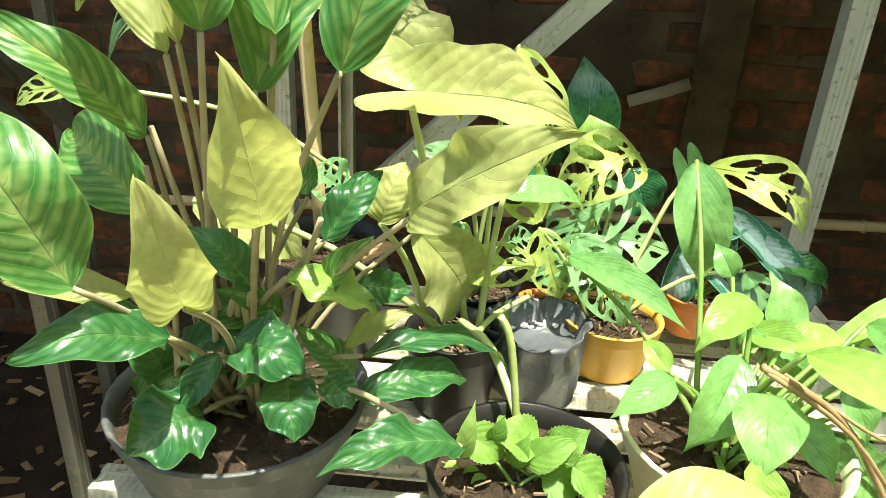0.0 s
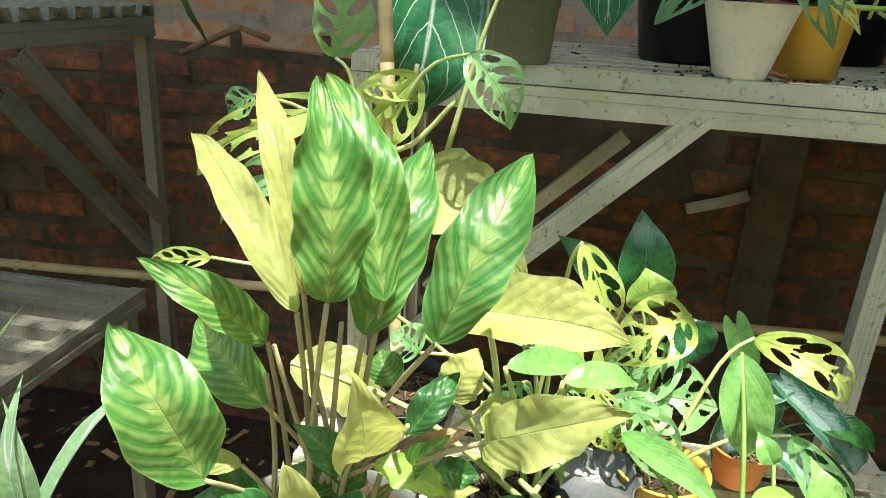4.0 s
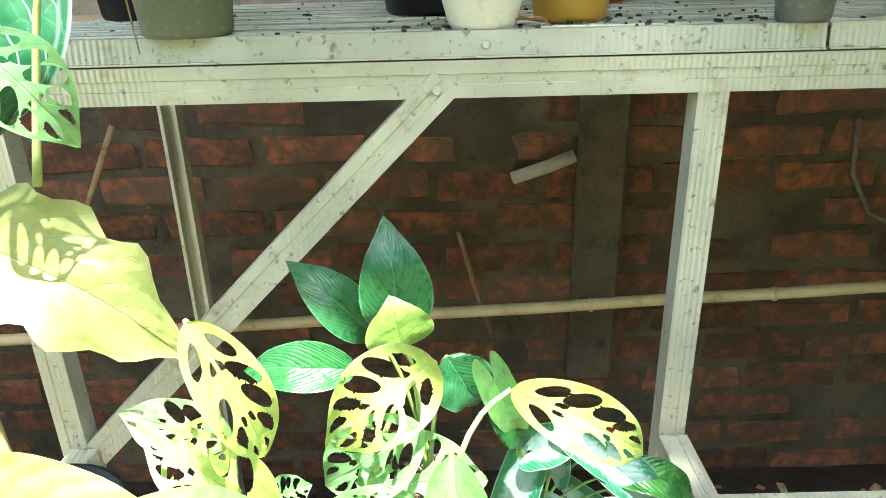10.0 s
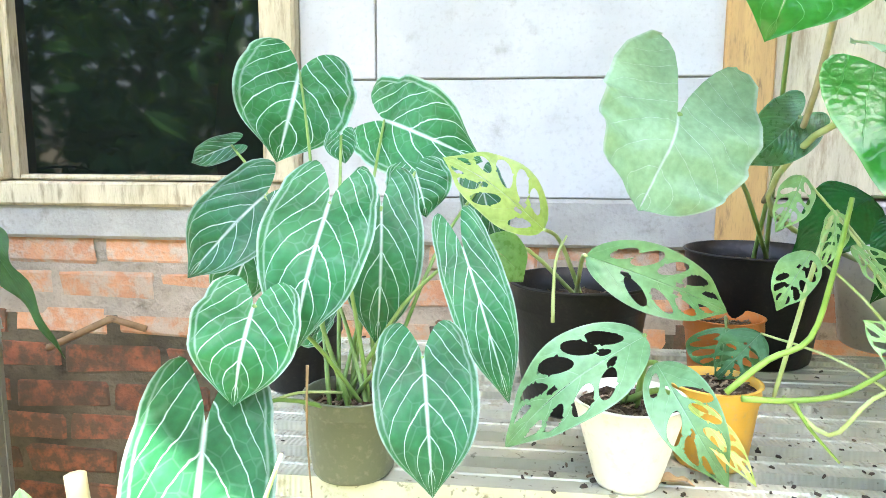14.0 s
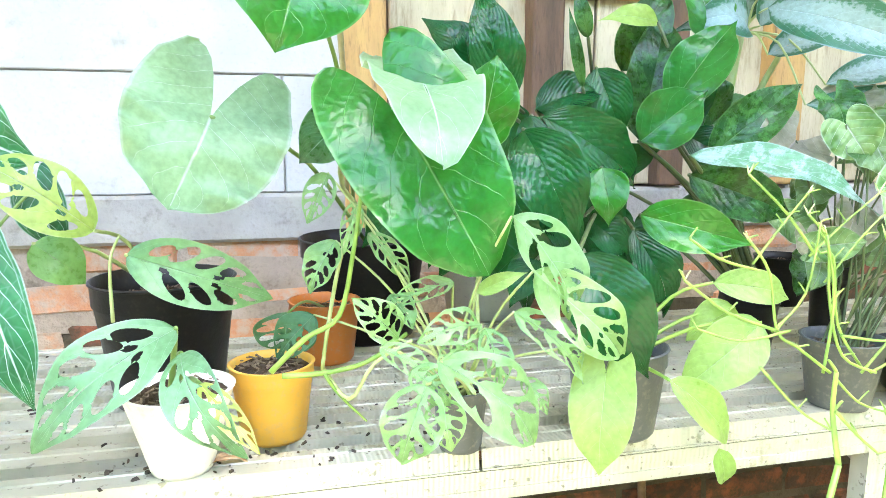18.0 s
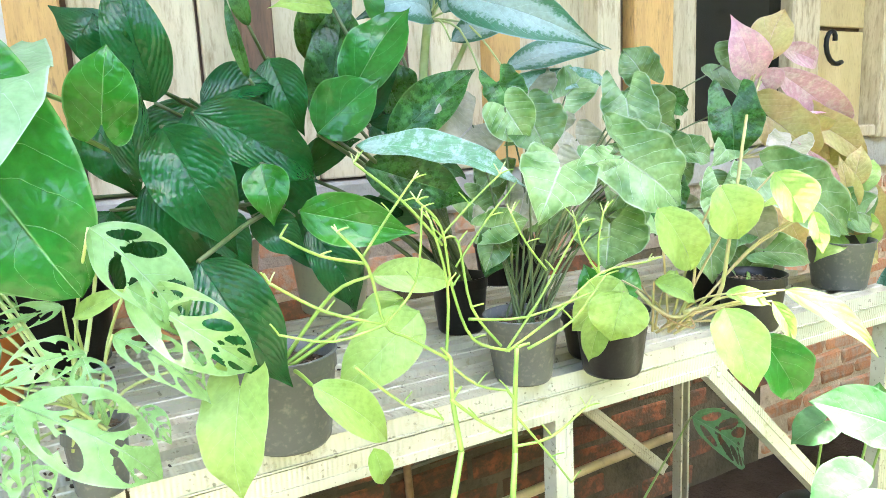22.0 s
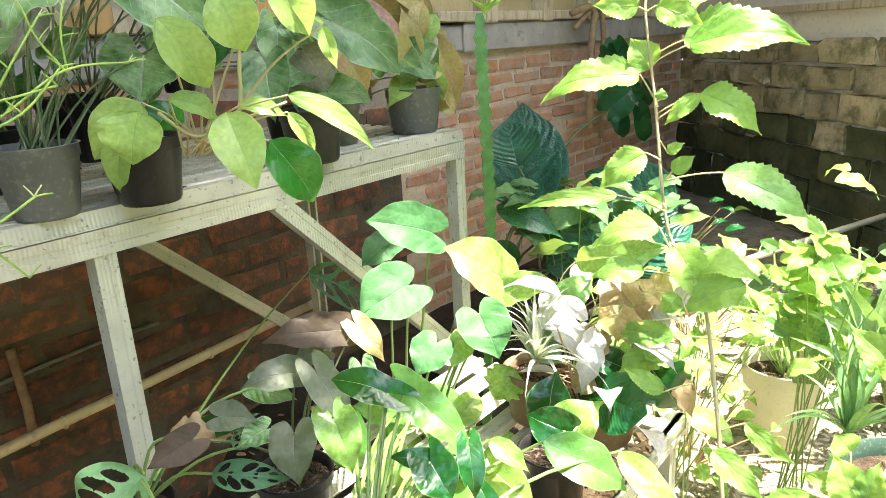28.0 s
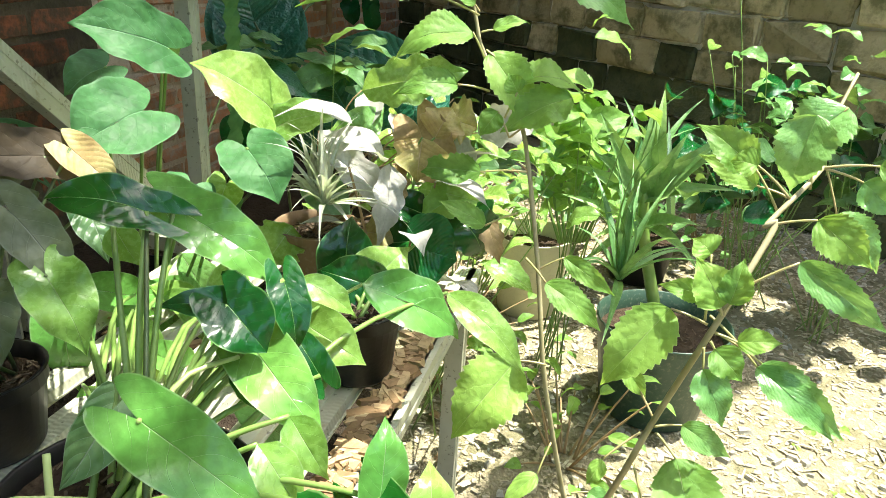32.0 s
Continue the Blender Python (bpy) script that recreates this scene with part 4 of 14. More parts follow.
def blade_mesh(kind, length, width, arch, cup, fold, wave, seed, nu, nv, sweep):
    """Both halves of a blade; u along the midrib (y), v across (x), normal up (z)."""
    r = random.Random(seed)
    ph, ph2, tw = r.uniform(0, 6.3), r.uniform(0, 6.3), r.uniform(-0.5, 0.5)
    curl, freq = r.uniform(0.1, 0.9) * (0.5 if kind in ("heart", "round", "sagit", "cordate", "reniform") else 1.0), r.uniform(10, 20)
    wave *= 1.5
    lobe, cen = LOBE.get(kind, (0.0, 0.0))
    us = [i / nu for i in range(nu + 1)]
    if lobe:
        m = max(4, nu // 4)
        us = [-lobe * math.cos(math.pi / 2 * i / m) for i in range(m)] + us
    W = width / 2
    verts, faces, uvs = [], [], []
    holes = [(h[0] + r.uniform(-0.02, 0.02), h[1], h[2] * r.uniform(0.95, 1.4), h[3] * r.uniform(0.9, 1.25), h[4]) for h in HOLES] if kind == "holed" else []
    for side in (-1, 1):
        first = len(verts)
        drop = set()
        hs = [h for h in holes if r.random() < 0.9]
        for i, u in enumerate(us):
            if u < 0:
                k = math.sqrt(max(1 - (u / lobe) ** 2, 0))
                inner, outer = cen * (1 - k) ** (0.36 if kind == "sagit" else 0.66), cen + (outline(kind, 0.0) - cen) * k
            else:
                inner, outer = 0.0, outline(kind, u)
            for j in range(nv + 1):
                f = j / nv
                uu, ff = u, f
                for h in hs:     # pull the vertices beside a hole on to its rim
                    du, df = uu - h[0] - h[4] * 0.35 * (ff - h[1]), ff - h[1]
                    q = math.hypot(du / h[2], df / h[3])
                    if 0.45 < q < 1.22 and 0.02 < ff < 0.99:
                        uu, ff = h[0] + h[4] * 0.35 * df / q + du / q, h[1] + df / q
                xx = inner + (outer - inner) * ff
                edge = ff * ff
                x = xx * W * (1 + (max(wave - 0.13, 0) * 1.3 if kind in ("oval", "lance", "strap") else 0.045 if kind == "oblong" else 0.0) * ff * ff * math.sin(uu * freq * 1.5 + ph2 + side))
                y = uu * length - abs(xx) * W * sweep
                z = arch * length * 4 * uu * (1 - max(uu, -0.3)) * (0.5 if uu < 0 else 1) + cup * W * xx * xx + fold * x
                z += wave * W * edge * math.sin(uu * freq + ph + side * 0.8) * (0.7 + 0.6 * noise.noise(Vector((uu * 2, seed, side)))) + 0.35 * wave * W * math.sin(uu * 7 + ph2 + xx * 3)
                z -= curl * length * max(uu - 0.5, 0) ** 2
                z += tw * W * xx * side * uu * 0.5 + W * 0.04 * noise.noise(Vector((uu * 4 + seed, xx * 3, side)))
                verts.append((x * side, y, z))
                uvs.append((uu, 0.5 + 0.5 * side * (ff if u >= 0 else xx / max(outer, 0.01))))
        n = nv + 1
        for i in range(len(us) - 1):
            for j in range(nv):
                cu, cf = (us[i] + us[i + 1]) / 2, (j + 0.5) / nv
                if any(math.hypot((cu - h[0] - h[4] * 0.35 * (cf - h[1])) / h[2], (cf - h[1]) / h[3]) < 1.0 for h in hs):
                    continue
                a = first + i * n + j
                q = (a, a + 1, a + n + 1, a + n)
                faces.append(q if side > 0 else q[::-1])
    return verts, faces, uvs


seed_count = [0]


def leaf(plant, kind, mat, a, t, width, facing, arch=0.10, cup=0.12, fold=0.15, wave=0.05, sweep=0.0, label=""):
    """One blade of plant from its attachment a to its tip t, in world metres, turned to face the way facing."""
    seed_count[0] += 1
    a, t = Vector(a), Vector(t)
    y = t - a
    length = y.length
    y.normalize()
    z = Vector(facing)
    tilt = random.Random(seed_count[0] + 500)
    z += Vector((tilt.uniform(-1, 1), tilt.uniform(-1, 1), tilt.uniform(-1, 1))) * 0.22
    z = (z - y * z.dot(y)).normalized()
    x = y.cross(z)
    big = max(length, width)
    fine = kind == "holed"
    nu, nv = (44, 16) if fine else (20, 7) if big > 0.05 else (9, 3)
    if kind == "toothed":
        nu = 52 if big > 0.05 else 26
    if kind == "oblong":
        nu, nv = 34, 7
    if kind == "strap" and wave > 0.2:
        nu = 48
    v, f, uv = blade_mesh(kind, length, width, arch, cup, fold, wave, seed_count[0], nu, nv, sweep)
    me = bpy.data.meshes.new("leaf")
    me.from_pydata(v, [], f)
    lay = me.uv_layers.new(name="UVMap")
    loops = np.empty(len(me.loops), dtype=np.int32)
    me.loops.foreach_get("vertex_index", loops)
    lay.data.foreach_set("uv", np.array(uv, dtype=np.float32)[loops].ravel())
    me.polygons.foreach_set("use_smooth", [True] * len(me.polygons))
    me.materials.append(L[mat])
    me.update()
    ob = new("leaf", me)
    ob.parent = plant
    m = Matrix((x, y, z)).transposed().to_4x4()
    m.translation = a - plant.location
    ob.matrix_basis = m
    if label:
        ob["label"] = label
    return ob


def grow_leaf(plant, kind, mat, a, t, width, facing, root, r, stalk, **shape):
    """A blade and the bowed stalk that carries it up from the soil at root."""
    leaf(plant, kind, mat, a, t, width, facing, **shape)
    seat = random.Random(seed_count[0] + 90)
    a = Vector(a)
    foot = Vector(root) + Vector((seat.uniform(-0.02, 0.02), seat.uniform(-0.02, 0.02), -0.004))
    bow = foot.lerp(a, 0.52) + Vector((0, 0, (a - foot).length * 0.10))
    stem(plant, [foot, bow, a], r, r * 0.65, stalk)


def stem(plant, pts, r0, r1=None, mat="stem", name="stem", label="", n=8):
    """A smooth tapering stem through world points."""
    pts = [Vector(p) - plant.location for p in pts]
    if len(pts) == 2:
        mid = (pts[0] + pts[1]) / 2 + Vector((0, 0, (pts[1] - pts[0]).length * 0.08))
        path = bez(pts[0], mid, pts[1], n)
    else:
        path = []
        for i in range(len(pts) - 1):
            p0, p1, p2, p3 = pts[max(i - 1, 0)], pts[i], pts[i + 1], pts[min(i + 2, len(pts) - 1)]
            for k in range(n // 2):
                s = k / (n // 2)
                path.append(0.5 * ((2 * p1) + (p2 - p0) * s + (2 * p0 - 5 * p1 + 4 * p2 - p3) * s * s + (3 * p1 - p0 - 3 * p2 + p3) * s ** 3))
        path.append(pts[-1])
    r1 = r0 * 0.6 if r1 is None else r1
    k = len(path) - 1
    return part(name, tube(bmesh.new(), path, [r0 + (r1 - r0) * i / k for i in range(k + 1)], 7), M[mat], plant, label, smooth=True)


def lathe(bm, prof, seg=28, wob=0.0, seed=0):
    rings = []
    for r, z in prof:
        rings.append([bm.verts.new(((r * (1 + wob * noise.noise(Vector((math.cos(6.2832 * j / seg) * 2, math.sin(6.2832 * j / seg) * 2, z * 20 + seed))))) * math.cos(6.2832 * j / seg),
                                    (r * (1 + wob * noise.noise(Vector((math.cos(6.2832 * j / seg) * 2, math.sin(6.2832 * j / seg) * 2, z * 20 + seed))))) * math.sin(6.2832 * j / seg), z)) for j in range(seg)])
    for a, b in zip(rings, rings[1:]):
        for j in range(seg):
            bm.faces.new((a[j], a[(j + 1) % seg], b[(j + 1) % seg], b[j]))
    bm.faces.new(rings[0][::-1])
    bm.faces.new(rings[-1])
    return bm


def pot(plant, base, r_top, r_bot, h, mat, label="", band=True, soil=0.82, crumbs=70):
    """A tapered nursery pot with a rolled rim and a lumpy soil surface, under plant."""
    rt, rb, t = r_top, r_bot, 0.0022
    prof = [(rb * 0.93, 0.0), (rb, 0.004), (rb + (rt - rb) * 0.80, h * 0.80)]
    if band:
        prof += [(rb + (rt - rb) * 0.80 + 0.002, h * 0.815), (rt * 0.985, h * 0.97)]
    prof += [(rt, h * 0.975), (rt + 0.0015, h * 0.99), (rt - 0.0005, h), (rt - t, h * 0.995), (rb + (rt - rb) * soil - t, h * soil), (rb - t, 0.008)]
    p = part("pot", lathe(bmesh.new(), prof, 32), M[mat], plant, label, smooth=True)
    p.location = Vector(base) - plant.location
    r = random.Random(int(abs(base[0]) * 977 + abs(base[1]) * 331) + 3)
    bm = bmesh.new()
    rs = rb + (rt - rb) * soil - t * 0.7
    cen = bm.verts.new((0, 0, h * soil + 0.004))
    prev = None
    for ring in range(1, 7):
        k = ring / 6
        cur = [bm.verts.new((rs * k * math.cos(6.2832 * j / 22), rs * k * math.sin(6.2832 * j / 22), h * soil + (0.004 * r.uniform(-1, 1) if ring < 6 else -0.002))) for j in range(22)]
        for j in range(22):
            if prev is None:
                bm.faces.new((cen, cur[j], cur[(j + 1) % 22]))
            else:
                bm.faces.new((prev[j], cur[j], cur[(j + 1) % 22], prev[(j + 1) % 22]))
        prev = cur
    part("soil", bm, M["soil"], p, smooth=False)
    bm = bmesh.new()
    for _ in range(crumbs):
        q, w = rs * 0.9 * math.sqrt(r.random()), r.uniform(0, 6.28)
        m = pose(q * math.cos(w), q * math.sin(w), h * soil + 0.003, r.uniform(-25, 25), r.uniform(-25, 25), r.uniform(0, 360)) @ Matrix.Diagonal((r.uniform(0.003, 0.012), r.uniform(0.0008, 0.002), r.uniform(0.0006, 0.0014), 1))
        bmesh.ops.create_cube(bm, size=1, matrix=m)
    c = part("mulch", bm, M["mulch"], p)
    c["kind"] = "stuff"
    return p


def plant_of(name, label, base, group=""):
    return thing(name, label, "potted plant", group, base)


def cactus(plant, a, b):
    """A three-ribbed column with small teeth along each rib."""
    a, b = Vector(a) - plant.location, Vector(b) - plant.location
    n = 72
    bm = bmesh.new()
    rings = []
    for i in range(n + 1):
        s = i / n
        c = a + (b - a) * s + Vector((0.012 * math.sin(s * 5), 0.008 * math.sin(s * 7), 0))
        ring = []
        for j in range(6):
            ang = 6.2832 * j / 6 + s * 0.6
            r = (0.015 if i % 2 else 0.0095) if j % 2 == 0 else 0.006
            ring.append(bm.verts.new(c + Vector((math.cos(ang), math.sin(ang), 0)) * r * (1.0 if s < 0.96 else 0.7)))
        rings.append(ring)
    for p0, p1 in zip(rings, rings[1:]):
        for j in range(6):
            bm.faces.new((p0[j], p0[(j + 1) % 6], p1[(j + 1) % 6], p1[j]))
    bm.faces.new(rings[0][::-1])
    bm.faces.new(rings[-1])
    part("column", bm, M["cactus_skin"], plant)
    bm = bmesh.new()
    r = random.Random(2)
    for i in range(14):
        w = 6.2832 * i / 14
        tube(bm, [b, b + Vector((math.cos(w) * 0.012, math.sin(w) * 0.012, 0.012)), b + Vector((math.cos(w) * 0.028, math.sin(w) * 0.028, 0.014 + 0.012 * r.random()))], [0.003, 0.003, 0.001], 5)
    part("crown", bm, M["lime_stem"], plant, "tuft of small leaves at the tip")


grow = random.Random(4)


def rosette(plant, c, n, lmin, lmax, width, mat, spread):
    """Strap leaves that fan out from one point."""
    c = Vector(c)
    for i in range(n):
        w, el, ln = i * 2.39996 + grow.uniform(-0.2, 0.2), radians(grow.uniform(90 - spread, 88)), grow.uniform(lmin, lmax)
        d = Vector((math.cos(w) * math.cos(el), math.sin(w) * math.cos(el), math.sin(el)))
        up = Vector((-math.cos(w) * math.sin(el), -math.sin(w) * math.sin(el), math.cos(el)))
        leaf(plant, "strap", mat, c + d * 0.005, c + d * ln - Vector((0, 0, ln * (1 - math.sin(el)) * 0.35)), width * grow.uniform(0.8, 1.2), up, arch=grow.uniform(0.04, 0.18), fold=0.35)


def bush(plant, n, rad, hgt, size, mat, kind):
    """A loose shrub: thin branches and scattered leaves."""
    b = plant.location.copy()
    for i in range(n):
        w, rr = grow.uniform(0, 6.28), rad * math.sqrt(grow.random())
        q = b + Vector((math.cos(w) * rr, math.sin(w) * rr, grow.uniform(0.15, 1) * hgt))
        v = w + grow.uniform(-1, 1)
        e = q + Vector((math.cos(v), math.sin(v), grow.uniform(-0.3, 0.5))) * size * grow.uniform(0.7, 1.3)
        leaf(plant, kind, mat, q, e, size * 0.55, (math.cos(w) * 0.4, math.sin(w) * 0.4, 0.8))
        if i % 2 == 0:
            stem(plant, [b + Vector((math.cos(w) * 0.02, math.sin(w) * 0.02, 0)), q], 0.0025, 0.0012, "brown_stem")


def tuft(plant, c, n, rad, z0, z1, width, kind, mat, size=0.055):
    """Short shoots that rise from a pot, each ending in a leaf."""
    c = Vector(c)
    for i in range(n):
        w = grow.uniform(0, 6.28)
        q = c + Vector((math.cos(w) * rad * grow.uniform(0.3, 1), math.sin(w) * rad * grow.uniform(0.3, 1), grow.uniform(z0, z1)))
        leaf(plant, kind, mat, q, q + Vector((math.cos(w), math.sin(w), grow.uniform(-0.4, 0.4))) * size, width, (math.cos(w) * 0.3, math.sin(w) * 0.3, 0.8), arch=0.15)
        if size > 0.02:
            stem(plant, [c, q], 0.0015)


def scatter(plant, c, n, rx, rz, size, mat, kind, front=0.0):
    """A loose drift of leaves about c, some on thin shoots from the ground."""
    for i in range(n):
        q = Vector(c) + Vector((grow.gauss(0, rx), grow.gauss(0, rx), grow.gauss(0, rz)))
        q.z = max(q.z, plant.location.z + 0.025)
        w, ln = grow.uniform(0, 6.28), size * grow.uniform(0.7, 1.3)
        e = q + Vector((math.cos(w), math.sin(w), grow.uniform(-0.5, 0.4))) * ln
        e.z = max(e.z, plant.location.z + 0.012)
        leaf(plant, kind, mat, q, e, ln * 0.6, (grow.uniform(-0.5, 0.2), grow.uniform(-0.6, 0) - front, 0.7), wave=0.09)
        if i % 4 == 0:
            stem(plant, [plant.location + Vector((grow.uniform(-0.5, 0.5) * rx, grow.uniform(-0.5, 0.5) * rx, 0.005)), q], 0.0016, 0.001)


# ---- plants ----

p = plant_of('velvet_anthurium', 'velvet-leaved anthurium with white veins in an olive plastic pot', (-0.200, 0.023, 0.745))
pot(p, (-0.200, 0.023, 0.745), 0.042, 0.036, 0.074, 'olive_plastic', label='olive green plastic pot')
grow_leaf(p, 'heart', 'crystal', (-0.354, 0.360, 1.128), (-0.377, 0.330, 1.010), 0.156, (0.32, -0.93, 0.16), (-0.200, 0.023, 0.806), 0.0022, 'stem', cup=0.1, fold=0.12, wave=0.07)
grow_leaf(p, 'heart', 'crystal', (-0.211, 0.220, 1.059), (-0.099, 0.170, 1.015), 0.107, (0.11, -0.98, 0.19), (-0.200, 0.023, 0.806), 0.0022, 'stem', cup=0.1, fold=0.12, wave=0.07)
grow_leaf(p, 'heart', 'crystal', (-0.209, -0.005, 0.986), (-0.224, -0.060, 0.878), 0.087, (0.27, -0.90, 0.35), (-0.200, 0.023, 0.806), 0.0022, 'stem', cup=0.1, fold=0.12, wave=0.07)
grow_leaf(p, 'heart', 'crystal', (-0.289, 0.060, 0.985), (-0.352, 0.030, 0.913), 0.074, (0.38, -0.87, 0.31), (-0.200, 0.023, 0.806), 0.0022, 'stem', cup=0.1, fold=0.12, wave=0.07)
grow_leaf(p, 'heart', 'crystal', (-0.245, -0.080, 0.916), (-0.251, -0.110, 0.851), 0.076, (0.34, -0.83, 0.45), (-0.200, 0.023, 0.806), 0.0022, 'stem', cup=0.1, fold=0.12, wave=0.07)
grow_leaf(p, 'heart', 'crystal', (-0.178, 0.050, 0.978), (-0.179, 0.030, 0.856), 0.073, (0.17, -0.92, 0.36), (-0.200, 0.023, 0.806), 0.0022, 'stem', cup=0.1, fold=0.12, wave=0.07)
grow_leaf(p, 'heart', 'crystal', (-0.102, 0.015, 0.946), (-0.061, -0.020, 0.828), 0.052, (0.02, -0.91, 0.42), (-0.200, 0.023, 0.806), 0.0022, 'stem', cup=0.1, fold=0.12, wave=0.07)
grow_leaf(p, 'heart', 'crystal', (-0.124, -0.060, 0.876), (-0.111, -0.100, 0.787), 0.076, (0.09, -0.84, 0.54), (-0.200, 0.023, 0.806), 0.0022, 'stem', cup=0.1, fold=0.12, wave=0.07)
grow_leaf(p, 'heart', 'crystal', (-0.271, -0.110, 0.838), (-0.291, -0.135, 0.686), 0.102, (0.36, -0.76, 0.55), (-0.200, 0.023, 0.806), 0.0022, 'stem', cup=0.1, fold=0.12, wave=0.07)
grow_leaf(p, 'heart', 'crystal', (-0.163, 0.140, 1.005), (-0.150, 0.130, 0.961), 0.066, (0.12, -0.96, 0.26), (-0.200, 0.023, 0.806), 0.0022, 'stem', cup=0.1, fold=0.12, wave=0.07)
grow_leaf(p, 'heart', 'crystal', (-0.403, 0.250, 1.031), (-0.457, 0.250, 1.010), 0.031, (0.41, -0.89, 0.21), (-0.200, 0.023, 0.806), 0.0022, 'stem', cup=0.1, fold=0.12, wave=0.07)
grow_leaf(p, 'heart', 'crystal', (-0.244, 0.160, 1.041), (-0.238, 0.150, 1.013), 0.035, (0.24, -0.95, 0.20), (-0.200, 0.023, 0.806), 0.0022, 'stem', cup=0.1, fold=0.12, wave=0.07)
grow_leaf(p, 'heart', 'crystal', (-0.098, 0.160, 0.993), (-0.078, 0.150, 0.928), 0.050, (0.02, -0.96, 0.29), (-0.200, 0.023, 0.806), 0.0022, 'stem', cup=0.1, fold=0.12, wave=0.07)
grow_leaf(p, 'heart', 'crystal', (-0.207, 0.090, 0.961), (-0.225, 0.080, 0.901), 0.055, (0.22, -0.92, 0.33), (-0.200, 0.023, 0.806), 0.0022, 'stem', cup=0.1, fold=0.12, wave=0.07)
grow_leaf(p, 'heart', 'crystal', (-0.235, 0.080, 0.901), (-0.250, 0.060, 0.853), 0.040, (0.25, -0.88, 0.41), (-0.200, 0.023, 0.806), 0.0022, 'stem', cup=0.1, fold=0.12, wave=0.07)
stem(p, [(-0.216, -0.050, 0.863), (-0.221, -0.040, 0.804), (-0.225, -0.020, 0.736)], 0.0012, 0.0006, 'brown_stem', 'dry_stalk', n=8)
stem(p, [(-0.254, -0.050, 0.829), (-0.231, -0.030, 0.833), (-0.203, 0.000, 0.824)], 0.0014, 0.0012, 'pale_stem', 'runner', n=8)

p = plant_of('velvet_anthurium', 'small velvet anthurium in a black pot behind', (-0.320, 0.237, 0.744))
pot(p, (-0.320, 0.237, 0.744), 0.051, 0.041, 0.083, 'black_plastic')
leaf(p, 'heart', 'crystal', (-0.338, 0.150, 0.938), (-0.378, 0.150, 0.853), 0.065, (0.43, -0.81, 0.39), cup=0.10, fold=0.10, wave=0.05)
stem(p, [(-0.326, 0.239, 0.812), (-0.330, 0.189, 0.913), (-0.338, 0.150, 0.938)], 0.0020, mat='stem')
leaf(p, 'heart', 'crystal', (-0.269, 0.140, 0.856), (-0.300, 0.140, 0.825), 0.053, (0.36, -0.82, 0.45), cup=0.10, fold=0.10, wave=0.05)
stem(p, [(-0.314, 0.242, 0.812), (-0.292, 0.183, 0.847), (-0.269, 0.140, 0.856)], 0.0020, mat='stem')

p = plant_of('swiss_cheese_vine', 'holed swiss cheese vine in a wide black pot', (0.006, 0.214, 0.745))
pot(p, (0.006, 0.214, 0.745), 0.077, 0.058, 0.142, 'black_plastic', label='wide black plastic pot')
leaf(p, 'holed', 'monstera_lime', (-0.035, 0.100, 0.954), (-0.129, 0.100, 1.023), 0.063, (0.04, -0.96, 0.28), cup=0.12, fold=0.12, wave=0.06)
stem(p, [(0.011, 0.210, 0.862), (-0.017, 0.151, 0.935), (-0.035, 0.100, 0.954)], 0.0028, mat='pale_stem')
leaf(p, 'holed', 'monstera', (-0.000, 0.050, 0.938), (0.125, 0.050, 0.892), 0.057, (-0.19, -0.90, 0.39), cup=0.12, fold=0.12, wave=0.06)
stem(p, [(0.003, 0.218, 0.862), (0.002, 0.124, 0.922), (-0.000, 0.050, 0.938)], 0.0028, mat='pale_stem')
leaf(p, 'oval', 'spath', (-0.094, 0.120, 0.941), (-0.050, 0.120, 0.902), 0.047, (0.02, -0.93, 0.37))
stem(p, [(0.008, 0.217, 0.862), (-0.049, 0.162, 0.925), (-0.094, 0.120, 0.941)], 0.0028, mat='pale_stem')
stem(p, [(-0.025, 0.100, 0.866), (-0.024, 0.100, 0.923), (-0.014, 0.100, 0.949)], 0.0020, 0.0010, 'pale_stem', 'stem')

p = plant_of('swiss_cheese_vine', 'young holed vine in a small white pot', (0.039, 0.031, 0.745))
pot(p, (0.039, 0.031, 0.745), 0.048, 0.028, 0.077, 'white_plastic', label='stained white plastic pot', soil=0.90, band=False)
leaf(p, 'holed', 'monstera_blue', (0.044, 0.000, 0.883), (-0.066, -0.040, 0.806), 0.067, (-0.08, -0.86, 0.51), cup=0.12, fold=0.12, wave=0.06)
stem(p, [(0.033, 0.028, 0.815), (0.041, 0.014, 0.870), (0.044, 0.000, 0.883)], 0.0032, mat='stem')
leaf(p, 'holed', 'monstera_blue', (0.050, -0.020, 0.867), (0.094, -0.070, 0.794), 0.047, (-0.22, -0.82, 0.53), arch=0.30, cup=0.12, fold=0.12, wave=0.06)
stem(p, [(0.044, 0.026, 0.815), (0.045, 0.003, 0.856), (0.050, -0.020, 0.867)], 0.0032, mat='stem')
leaf(p, 'holed', 'monstera_lime', (0.065, -0.040, 0.847), (0.110, -0.080, 0.801), 0.022, (-0.25, -0.80, 0.55), cup=0.12, fold=0.12, wave=0.06)
stem(p, [(0.035, 0.035, 0.815), (0.053, -0.008, 0.841), (0.065, -0.040, 0.847)], 0.0032, mat='stem')

